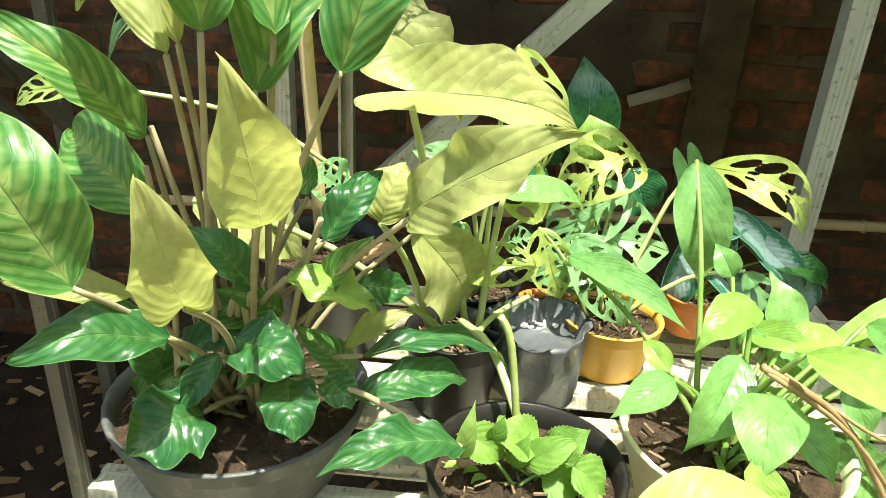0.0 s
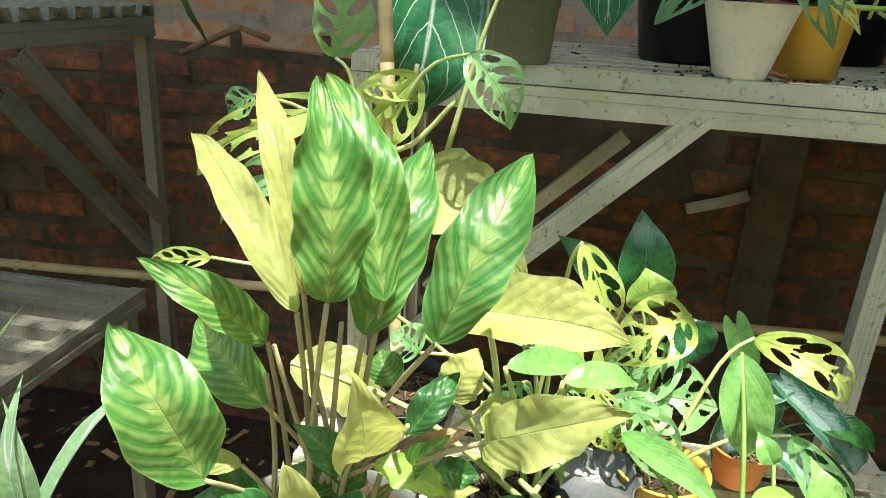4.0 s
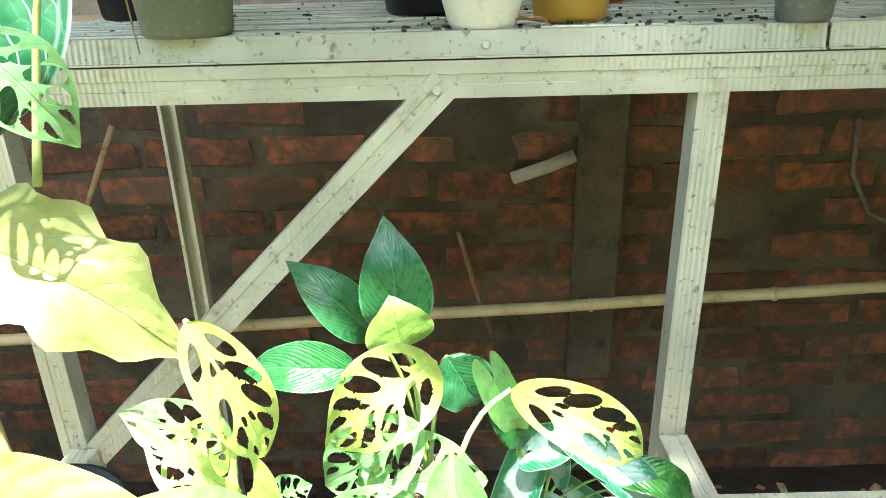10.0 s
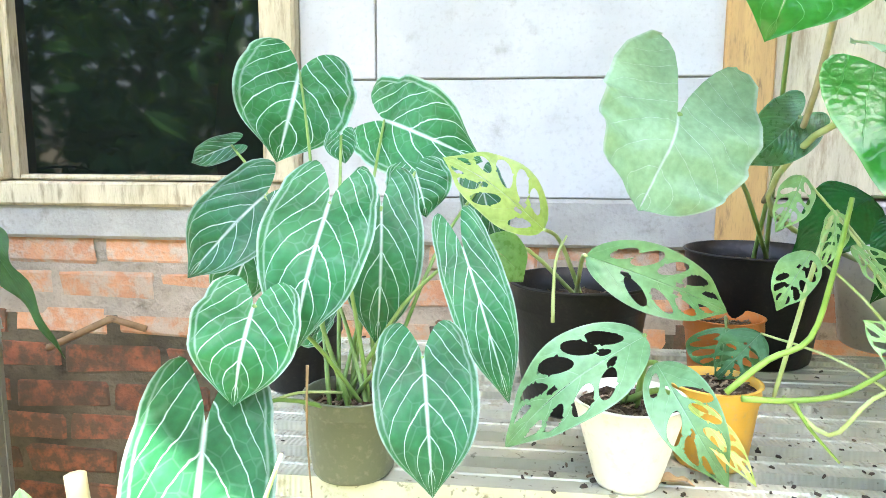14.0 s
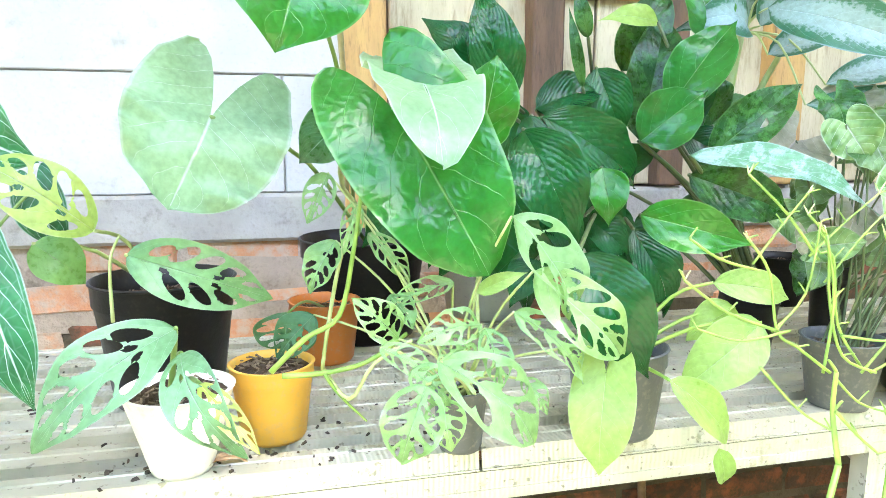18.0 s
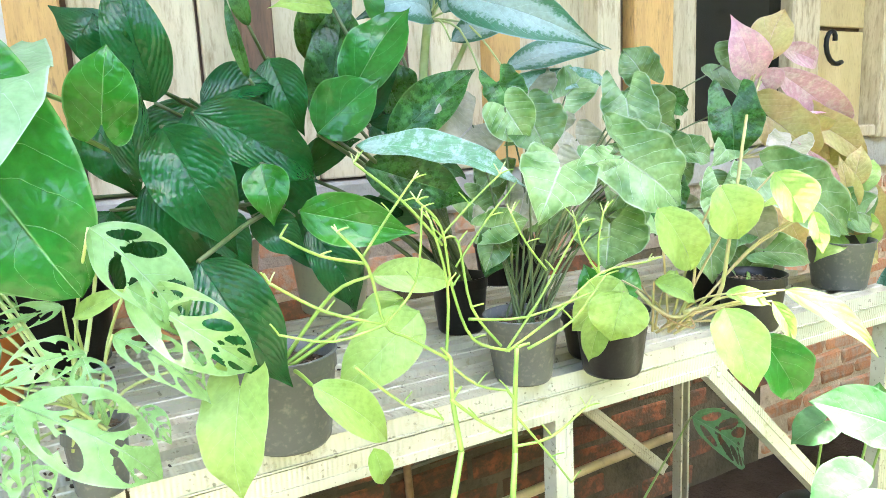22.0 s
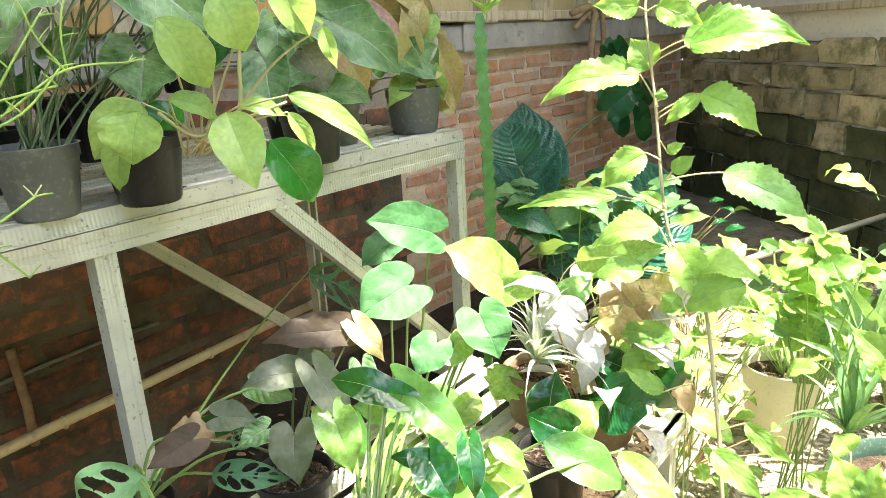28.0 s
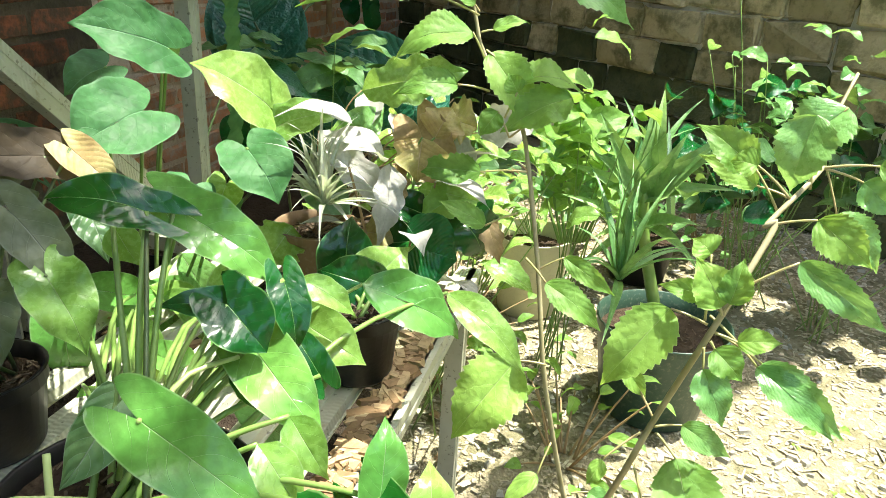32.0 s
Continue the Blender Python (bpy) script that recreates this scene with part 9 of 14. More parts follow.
p = plant_of('peace_lily', 'glossy bright green peace lily in a cream pot', (0.030, -0.400, 0.366))
pot(p, (0.030, -0.400, 0.366), 0.068, 0.047, 0.074, 'cream_plastic', label='cream plastic pot', soil=0.86)
grow_leaf(p, 'lance', 'spath', (0.004, -0.300, 0.581), (0.020, -0.320, 0.494), 0.037, (-0.01, -0.82, 0.57), (0.030, -0.400, 0.425), 0.0022, 'stem', arch=0.16, cup=0.14, fold=0.22, wave=0.09)
grow_leaf(p, 'lance', 'spath', (-0.075, -0.330, 0.517), (-0.003, -0.380, 0.499), 0.023, (0.08, -0.77, 0.63), (0.030, -0.400, 0.425), 0.0022, 'stem', cup=0.14, fold=0.22, wave=0.09)
grow_leaf(p, 'lance', 'spath_lime', (0.034, -0.370, 0.515), (-0.004, -0.400, 0.496), 0.028, (-0.02, -0.75, 0.66), (0.030, -0.400, 0.425), 0.0022, 'stem', cup=0.14, fold=0.22, wave=0.09)
grow_leaf(p, 'lance', 'spath_lime', (0.094, -0.350, 0.476), (0.246, -0.300, 0.447), 0.037, (-0.20, -0.54, 0.82), (0.030, -0.400, 0.425), 0.0022, 'stem', arch=0.26, cup=0.14, fold=0.3, wave=0.12)
grow_leaf(p, 'lance', 'spath_lime', (0.156, -0.330, 0.494), (0.181, -0.340, 0.439), 0.025, (-0.27, -0.71, 0.65), (0.030, -0.400, 0.425), 0.0022, 'stem', cup=0.14, fold=0.22, wave=0.09)
grow_leaf(p, 'lance', 'spath_lime', (0.042, -0.430, 0.516), (0.110, -0.520, 0.503), 0.032, (-0.13, -0.51, 0.85), (0.030, -0.400, 0.425), 0.0022, 'stem', cup=0.14, fold=0.22, wave=0.09)
grow_leaf(p, 'lance', 'spath', (0.018, -0.410, 0.500), (-0.010, -0.440, 0.450), 0.031, (0.00, -0.69, 0.72), (0.030, -0.400, 0.425), 0.0022, 'stem', cup=0.14, fold=0.22, wave=0.09)
grow_leaf(p, 'lance', 'spath', (-0.019, -0.420, 0.487), (-0.055, -0.440, 0.472), 0.022, (0.07, -0.54, 0.84), (0.030, -0.400, 0.425), 0.0022, 'stem', cup=0.14, fold=0.22, wave=0.09)
grow_leaf(p, 'lance', 'spath', (0.029, -0.430, 0.490), (0.018, -0.470, 0.461), 0.037, (-0.04, -0.67, 0.74), (0.030, -0.400, 0.425), 0.0022, 'stem', cup=0.14, fold=0.22, wave=0.09)
grow_leaf(p, 'lance', 'spath', (0.045, -0.430, 0.476), (0.062, -0.460, 0.456), 0.023, (-0.10, -0.66, 0.75), (0.030, -0.400, 0.425), 0.0022, 'stem', cup=0.14, fold=0.22, wave=0.09)
grow_leaf(p, 'lance', 'spath', (0.116, -0.380, 0.476), (0.220, -0.360, 0.391), 0.038, (-0.21, -0.52, 0.83), (0.030, -0.400, 0.425), 0.0022, 'stem', cup=0.14, fold=0.22, wave=0.09)
grow_leaf(p, 'lance', 'spath', (0.095, -0.400, 0.445), (0.154, -0.395, 0.345), 0.035, (-0.20, -0.61, 0.77), (0.030, -0.400, 0.425), 0.0022, 'stem', cup=0.14, fold=0.22, wave=0.09)
grow_leaf(p, 'lance', 'spath', (0.155, -0.390, 0.434), (0.186, -0.400, 0.349), 0.018, (-0.27, -0.60, 0.76), (0.030, -0.400, 0.425), 0.0022, 'stem', cup=0.14, fold=0.22, wave=0.09)
grow_leaf(p, 'lance', 'spath', (0.074, -0.340, 0.469), (0.062, -0.320, 0.515), 0.032, (-0.11, -0.76, 0.64), (0.030, -0.400, 0.425), 0.0022, 'stem', cup=0.14, fold=0.22, wave=0.09)
grow_leaf(p, 'lance', 'spath', (0.034, -0.370, 0.482), (0.046, -0.360, 0.501), 0.020, (-0.05, -0.54, 0.84), (0.030, -0.400, 0.425), 0.0022, 'stem', cup=0.14, fold=0.22, wave=0.09)
grow_leaf(p, 'lance', 'spath_lime', (0.053, -0.380, 0.491), (0.098, -0.370, 0.496), 0.022, (-0.10, -0.53, 0.84), (0.030, -0.400, 0.425), 0.0022, 'stem', cup=0.14, fold=0.22, wave=0.09)
grow_leaf(p, 'lance', 'spath', (0.109, -0.360, 0.501), (0.167, -0.340, 0.453), 0.030, (-0.23, -0.72, 0.66), (0.030, -0.400, 0.425), 0.0022, 'stem', cup=0.14, fold=0.22, wave=0.09)
grow_leaf(p, 'oval', 'spath_lime', (0.015, -0.460, 0.469), (0.028, -0.480, 0.434), 0.022, (-0.04, -0.62, 0.78), (0.030, -0.400, 0.425), 0.0022, 'stem', cup=0.14, fold=0.22, wave=0.09)
grow_leaf(p, 'lance', 'spath', (0.076, -0.410, 0.452), (0.099, -0.410, 0.411), 0.022, (-0.15, -0.64, 0.75), (0.030, -0.400, 0.425), 0.0022, 'stem', cup=0.14, fold=0.22, wave=0.09)
grow_leaf(p, 'lance', 'spath', (0.030, -0.340, 0.516), (0.018, -0.330, 0.536), 0.018, (-0.04, -0.80, 0.60), (0.030, -0.400, 0.425), 0.0022, 'stem', cup=0.14, fold=0.22, wave=0.09)
grow_leaf(p, 'lance', 'spath_lime', (-0.013, -0.390, 0.472), (-0.028, -0.370, 0.484), 0.016, (0.05, -0.72, 0.69), (0.030, -0.400, 0.425), 0.0022, 'stem', cup=0.14, fold=0.22, wave=0.09)
grow_leaf(p, 'lance', 'spath_lime', (0.019, -0.420, 0.475), (0.041, -0.450, 0.457), 0.025, (-0.05, -0.67, 0.74), (0.030, -0.400, 0.425), 0.0022, 'stem', cup=0.14, fold=0.22, wave=0.09)
grow_leaf(p, 'lance', 'spath', (0.139, -0.380, 0.450), (0.182, -0.380, 0.412), 0.024, (-0.20, -0.48, 0.85), (0.030, -0.400, 0.425), 0.0022, 'stem', cup=0.14, fold=0.22, wave=0.09)
# Two sunlit blades: the glare is put into their yellow.
grow_leaf(p, 'oval', 'calathea_back', (-0.061, -0.530, 0.464), (0.012, -0.500, 0.486), 0.042, (0.04, -0.33, 0.94), (0.030, -0.400, 0.425), 0.0022, 'stem', label='yellow leaf with strong sun in its colour', cup=0.15, wave=0.06)
grow_leaf(p, 'oval', 'calathea_back', (-0.028, -0.560, 0.472), (0.036, -0.530, 0.457), 0.035, (0.00, -0.28, 0.96), (0.030, -0.400, 0.425), 0.0022, 'stem', cup=0.1, wave=0.06)
stem(p, [(0.022, -0.430, 0.506), (0.077, -0.420, 0.470), (0.122, -0.410, 0.411), (0.158, -0.410, 0.360), (0.195, -0.410, 0.331)], 0.0022, 0.0018, 'brown_stem', 'dry_stalk', n=8)
stem(p, [(0.025, -0.430, 0.503), (0.079, -0.430, 0.467), (0.139, -0.415, 0.396), (0.187, -0.410, 0.341)], 0.0016, 0.0012, 'brown_stem', 'dry_stalk', n=8)
stem(p, [(0.032, -0.420, 0.501), (0.092, -0.420, 0.464), (0.121, -0.410, 0.448)], 0.0014, 0.0010, 'brown_stem', 'dry_stalk', n=8)
grow_leaf(p, 'lance', 'spath', (0.064, -0.338, 0.464), (0.091, -0.358, 0.453), 0.018, (-0.12, -0.69, 0.72), (0.030, -0.400, 0.425), 0.0022, 'stem', cup=0.14, fold=0.2, wave=0.09)
grow_leaf(p, 'lance', 'spath', (0.075, -0.398, 0.493), (0.099, -0.418, 0.505), 0.014, (-0.15, -0.67, 0.73), (0.030, -0.400, 0.425), 0.0022, 'stem', cup=0.14, fold=0.2, wave=0.09)
grow_leaf(p, 'lance', 'spath', (0.062, -0.343, 0.488), (0.088, -0.363, 0.452), 0.024, (-0.13, -0.73, 0.67), (0.030, -0.400, 0.425), 0.0022, 'stem', cup=0.14, fold=0.2, wave=0.09)
grow_leaf(p, 'lance', 'spath_lime', (0.091, -0.352, 0.414), (0.090, -0.372, 0.381), 0.019, (-0.12, -0.56, 0.82), (0.030, -0.400, 0.425), 0.0022, 'stem', cup=0.14, fold=0.2, wave=0.09)
grow_leaf(p, 'lance', 'spath_lime', (0.037, -0.365, 0.491), (0.076, -0.385, 0.492), 0.021, (-0.09, -0.67, 0.74), (0.030, -0.400, 0.425), 0.0022, 'stem', cup=0.14, fold=0.2, wave=0.09)
grow_leaf(p, 'lance', 'spath', (0.087, -0.397, 0.483), (0.100, -0.417, 0.450), 0.021, (-0.17, -0.68, 0.72), (0.030, -0.400, 0.425), 0.0022, 'stem', cup=0.14, fold=0.2, wave=0.09)
grow_leaf(p, 'lance', 'spath', (0.071, -0.389, 0.488), (0.110, -0.409, 0.492), 0.022, (-0.17, -0.71, 0.68), (0.030, -0.400, 0.425), 0.0022, 'stem', cup=0.14, fold=0.2, wave=0.09)
grow_leaf(p, 'lance', 'spath_lime', (0.049, -0.372, 0.452), (0.084, -0.392, 0.434), 0.022, (-0.11, -0.69, 0.72), (0.030, -0.400, 0.425), 0.0022, 'stem', cup=0.14, fold=0.2, wave=0.09)

p = plant_of('weedy_pot', 'wide black pot with seedlings and one toothed weed', (-0.098, -0.440, 0.366))
pot(p, (-0.098, -0.440, 0.366), 0.057, 0.047, 0.070, 'black_plastic', label='wide thin black plastic pot', soil=0.80)
tuft(p, (-0.098, -0.440, 0.422), 26, 0.045, 0.002, 0.010, 0.006, 'oval', 'spath_lime', 0.010)
leaf(p, 'toothed', 'toothed', (-0.135, -0.445, 0.456), (-0.108, -0.445, 0.440), 0.024, (0.25, -0.64, 0.73))
stem(p, [(-0.098, -0.436, 0.422), (-0.118, -0.443, 0.449), (-0.135, -0.445, 0.456)], 0.0012, mat='stem')
leaf(p, 'toothed', 'toothed', (-0.099, -0.445, 0.439), (-0.069, -0.445, 0.459), 0.020, (0.18, -0.65, 0.74))
stem(p, [(-0.097, -0.436, 0.422), (-0.099, -0.443, 0.436), (-0.099, -0.445, 0.439)], 0.0012, mat='stem')
leaf(p, 'toothed', 'toothed', (-0.089, -0.445, 0.430), (-0.062, -0.445, 0.423), 0.024, (0.16, -0.63, 0.76))
stem(p, [(-0.101, -0.445, 0.422), (-0.093, -0.443, 0.428), (-0.089, -0.445, 0.430)], 0.0012, mat='stem')
leaf(p, 'toothed', 'toothed', (-0.134, -0.445, 0.400), (-0.116, -0.445, 0.414), 0.017, (0.24, -0.59, 0.77))
stem(p, [(-0.094, -0.443, 0.422), (-0.118, -0.443, 0.418), (-0.134, -0.445, 0.400)], 0.0012, mat='stem')
leaf(p, 'toothed', 'toothed', (-0.119, -0.445, 0.452), (-0.113, -0.445, 0.470), 0.012, (0.24, -0.65, 0.72))
stem(p, [(-0.103, -0.434, 0.422), (-0.110, -0.443, 0.446), (-0.119, -0.445, 0.452)], 0.0012, mat='stem')
leaf(p, 'toothed', 'toothed', (-0.106, -0.445, 0.436), (-0.098, -0.445, 0.460), 0.013, (0.21, -0.64, 0.74))
stem(p, [(-0.092, -0.438, 0.422), (-0.102, -0.443, 0.433), (-0.106, -0.445, 0.436)], 0.0012, mat='stem')
leaf(p, 'lance', 'lime', (-0.135, -0.455, 0.446), (-0.130, -0.455, 0.485), 0.011, (0.02, -0.66, 0.75))
stem(p, [(-0.104, -0.446, 0.422), (-0.118, -0.448, 0.442), (-0.135, -0.455, 0.446)], 0.0012, mat='stem')
leaf(p, 'toothed', 'toothed', (-0.093, -0.440, 0.447), (-0.120, -0.440, 0.458), 0.028, (-0.03, -0.66, 0.75))
stem(p, [(-0.092, -0.440, 0.422), (-0.095, -0.440, 0.442), (-0.093, -0.440, 0.447)], 0.0012, mat='stem')
leaf(p, 'toothed', 'toothed', (-0.083, -0.440, 0.443), (-0.065, -0.440, 0.462), 0.024, (-0.10, -0.65, 0.75))
stem(p, [(-0.103, -0.434, 0.422), (-0.090, -0.440, 0.439), (-0.083, -0.440, 0.443)], 0.0012, mat='stem')
leaf(p, 'toothed', 'toothed', (-0.074, -0.450, 0.445), (-0.052, -0.450, 0.426), 0.026, (-0.12, -0.62, 0.77))
stem(p, [(-0.093, -0.441, 0.422), (-0.085, -0.446, 0.440), (-0.074, -0.450, 0.445)], 0.0012, mat='stem')
stem(p, [(-0.102, -0.400, 0.426), (-0.111, -0.400, 0.488), (-0.119, -0.400, 0.507)], 0.0026, 0.0022, 'pale_stem', 'stalk', label='pale jointed stalk')

p = plant_of('swiss_cheese_vine', 'holed vine tied to a bamboo stake in a black pot', (-0.270, -0.220, 0.366))
pot(p, (-0.270, -0.220, 0.366), 0.060, 0.048, 0.100, 'black_plastic')
leaf(p, 'holed', 'monstera', (-0.333, -0.215, 0.758), (-0.330, -0.215, 0.836), 0.053, (0.54, -0.71, 0.45), cup=0.12, fold=0.12, wave=0.06)
stem(p, [(-0.309, -0.221, 0.677), (-0.319, -0.215, 0.742), (-0.333, -0.215, 0.758)], 0.0021, mat='pale_stem')
leaf(p, 'holed', 'monstera_lime', (-0.326, -0.215, 0.723), (-0.481, -0.215, 0.647), 0.043, (0.57, -0.57, 0.59), cup=0.12, fold=0.12, wave=0.06)
stem(p, [(-0.297, -0.216, 0.677), (-0.316, -0.215, 0.714), (-0.326, -0.215, 0.723)], 0.0021, mat='pale_stem')
leaf(p, 'holed', 'monstera_lime', (-0.262, -0.215, 0.750), (-0.325, -0.215, 0.684), 0.056, (0.44, -0.68, 0.59), cup=0.12, fold=0.12, wave=0.06)
stem(p, [(-0.309, -0.209, 0.677), (-0.280, -0.215, 0.735), (-0.262, -0.215, 0.750)], 0.0021, mat='pale_stem')
leaf(p, 'holed', 'monstera', (-0.221, -0.225, 0.770), (-0.178, -0.225, 0.717), 0.045, (0.29, -0.76, 0.59), cup=0.12, fold=0.12, wave=0.06)
stem(p, [(-0.298, -0.215, 0.677), (-0.258, -0.220, 0.752), (-0.221, -0.225, 0.770)], 0.0021, mat='pale_stem')
leaf(p, 'holed', 'monstera', (-0.325, -0.215, 0.675), (-0.459, -0.215, 0.609), 0.044, (0.52, -0.55, 0.65), cup=0.12, fold=0.12, wave=0.06)
stem(p, [(-0.307, -0.221, 0.677), (-0.315, -0.215, 0.677), (-0.325, -0.215, 0.675)], 0.0021, mat='pale_stem')
leaf(p, 'oval', 'calathea_back', (-0.285, -0.205, 0.672), (-0.150, -0.205, 0.582), 0.074, (0.38, -0.60, 0.70), wave=0.16, fold=0.25)
stem(p, [(-0.300, -0.214, 0.677), (-0.283, -0.226, 0.676), (-0.267, -0.235, 0.673)], 0.0021, mat='pale_stem')
leaf(p, 'holed', 'monstera_lime', (-0.310, -0.215, 0.739), (-0.260, -0.215, 0.732), 0.028, (0.23, -0.90, 0.37), cup=0.12, fold=0.12, wave=0.06)
stem(p, [(-0.305, -0.209, 0.677), (-0.307, -0.215, 0.727), (-0.310, -0.215, 0.739)], 0.0021, mat='pale_stem')
leaf(p, 'holed', 'monstera', (-0.405, -0.215, 0.722), (-0.431, -0.215, 0.702), 0.029, (0.40, -0.83, 0.39), cup=0.12, fold=0.12, wave=0.06)
stem(p, [(-0.303, -0.218, 0.677), (-0.359, -0.215, 0.713), (-0.405, -0.215, 0.722)], 0.0021, mat='pale_stem')
stem(p, [(-0.289, -0.215, 0.758), (-0.296, -0.215, 0.849)], 0.0060, 0.0060, 'bamboo_stem', 'stake', label='split bamboo stake')
stem(p, [(-0.326, -0.215, 0.632), (-0.305, -0.215, 0.677), (-0.266, -0.215, 0.692), (-0.231, -0.215, 0.732)], 0.0030, 0.0020, 'pale_stem', 'stem')
stem(p, [(-0.244, -0.160, 0.676), (-0.219, -0.160, 0.779), (-0.197, -0.160, 0.842)], 0.0030, 0.0010, 'pale_stem', 'stem')
stem(p, [(-0.301, -0.215, 0.706), (-0.271, -0.215, 0.730), (-0.264, -0.215, 0.758)], 0.0030, 0.0020, 'pale_stem', 'stem')
stem(p, [(-0.27, -0.22, 0.47), (-0.289, -0.215, 0.758)], 0.006, 0.006, 'bamboo_stem', 'stake')

p = plant_of('pencil_bush', 'leafless pencil bush of thin green sticks in a black pot', (0.460, -0.239, 0.366))
pot(p, (0.460, -0.239, 0.366), 0.048, 0.038, 0.094, 'black_plastic', label='black plastic pot')
stem(p, [(0.460, -0.239, 0.443), (0.537, -0.220, 0.615), (0.573, -0.200, 0.788)], 0.0036, 0.0024, 'lime_stem', 'trunk')
stem(p, [(0.460, -0.239, 0.443), (0.473, -0.220, 0.622), (0.526, -0.200, 0.802)], 0.0036, 0.0024, 'lime_stem', 'trunk')
stem(p, [(0.573, -0.200, 0.788), (0.581, -0.190, 0.825), (0.584, -0.190, 0.867)], 0.0023, 0.0018, 'lime_stem', 'twig')
stem(p, [(0.581, -0.190, 0.825), (0.573, -0.190, 0.836)], 0.0015, 0.0010, 'lime_stem', 'twig')
stem(p, [(0.584, -0.190, 0.867), (0.596, -0.190, 0.868)], 0.0015, 0.0010, 'lime_stem', 'twig')
stem(p, [(0.526, -0.200, 0.802), (0.526, -0.190, 0.839), (0.526, -0.190, 0.870)], 0.0022, 0.0017, 'lime_stem', 'twig')
stem(p, [(0.526, -0.190, 0.839), (0.534, -0.190, 0.847)], 0.0014, 0.0010, 'lime_stem', 'twig')
stem(p, [(0.526, -0.190, 0.870), (0.518, -0.190, 0.880)], 0.0014, 0.0010, 'lime_stem', 'twig')
stem(p, [(0.604, -0.150, 0.850), (0.569, -0.150, 0.867), (0.552, -0.150, 0.912), (0.545, -0.150, 0.960), (0.525, -0.150, 0.983)], 0.0013, 0.0010, 'lime_stem', 'twig')
stem(p, [(0.569, -0.150, 0.867), (0.581, -0.150, 0.868)], 0.0009, 0.0006, 'lime_stem', 'twig')
stem(p, [(0.552, -0.150, 0.912), (0.560, -0.150, 0.921)], 0.0009, 0.0006, 'lime_stem', 'twig')
stem(p, [(0.545, -0.150, 0.960), (0.537, -0.150, 0.969)], 0.0009, 0.0006, 'lime_stem', 'twig')
stem(p, [(0.525, -0.150, 0.983), (0.535, -0.150, 0.985)], 0.0009, 0.0006, 'lime_stem', 'twig')
stem(p, [(0.609, -0.140, 0.846), (0.658, -0.140, 0.868), (0.712, -0.140, 0.899), (0.770, -0.140, 0.902)], 0.0013, 0.0010, 'lime_stem', 'twig')
stem(p, [(0.658, -0.140, 0.868), (0.668, -0.140, 0.878)], 0.0009, 0.0006, 'lime_stem', 'twig')
stem(p, [(0.712, -0.140, 0.899), (0.700, -0.140, 0.911)], 0.0009, 0.0006, 'lime_stem', 'twig')
stem(p, [(0.770, -0.140, 0.902), (0.788, -0.140, 0.904)], 0.0009, 0.0006, 'lime_stem', 'twig')
stem(p, [(0.620, -0.120, 0.838), (0.656, -0.120, 0.877), (0.676, -0.120, 0.903), (0.708, -0.120, 0.944)], 0.0013, 0.0010, 'lime_stem', 'twig')
stem(p, [(0.656, -0.120, 0.877), (0.666, -0.120, 0.888)], 0.0009, 0.0006, 'lime_stem', 'twig')
stem(p, [(0.676, -0.120, 0.903), (0.665, -0.120, 0.915)], 0.0009, 0.0006, 'lime_stem', 'twig')
stem(p, [(0.708, -0.120, 0.944), (0.724, -0.120, 0.946)], 0.0009, 0.0006, 'lime_stem', 'twig')
stem(p, [(0.719, -0.130, 0.896), (0.700, -0.130, 0.924), (0.692, -0.130, 0.950)], 0.0011, 0.0008, 'lime_stem', 'twig')
stem(p, [(0.700, -0.130, 0.924), (0.711, -0.130, 0.935)], 0.0007, 0.0005, 'lime_stem', 'twig')
stem(p, [(0.692, -0.130, 0.950), (0.681, -0.130, 0.961)], 0.0007, 0.0005, 'lime_stem', 'twig')
stem(p, [(0.719, -0.130, 0.896), (0.719, -0.130, 0.927), (0.725, -0.130, 0.952)], 0.0011, 0.0008, 'lime_stem', 'twig')
stem(p, [(0.719, -0.130, 0.927), (0.735, -0.130, 0.929)], 0.0007, 0.0005, 'lime_stem', 'twig')
stem(p, [(0.725, -0.130, 0.952), (0.737, -0.130, 0.963)], 0.0007, 0.0005, 'lime_stem', 'twig')
stem(p, [(0.616, -0.160, 0.852), (0.663, -0.160, 0.868), (0.700, -0.160, 0.902)], 0.0013, 0.0010, 'lime_stem', 'twig')
stem(p, [(0.663, -0.160, 0.868), (0.652, -0.160, 0.880)], 0.0009, 0.0006, 'lime_stem', 'twig')
stem(p, [(0.700, -0.160, 0.902), (0.715, -0.160, 0.904)], 0.0009, 0.0006, 'lime_stem', 'twig')
stem(p, [(0.566, -0.150, 0.884), (0.623, -0.150, 0.876), (0.699, -0.150, 0.887)], 0.0013, 0.0010, 'lime_stem', 'twig')
stem(p, [(0.623, -0.150, 0.876), (0.633, -0.150, 0.885)], 0.0009, 0.0006, 'lime_stem', 'twig')
stem(p, [(0.699, -0.150, 0.887), (0.688, -0.150, 0.899)], 0.0009, 0.0006, 'lime_stem', 'twig')
stem(p, [(0.556, -0.130, 0.943), (0.523, -0.130, 0.981), (0.485, -0.130, 1.013)], 0.0013, 0.0010, 'lime_stem', 'twig')
stem(p, [(0.523, -0.130, 0.981), (0.534, -0.130, 0.983)], 0.0009, 0.0006, 'lime_stem', 'twig')
stem(p, [(0.485, -0.130, 1.013), (0.493, -0.130, 1.022)], 0.0009, 0.0006, 'lime_stem', 'twig')
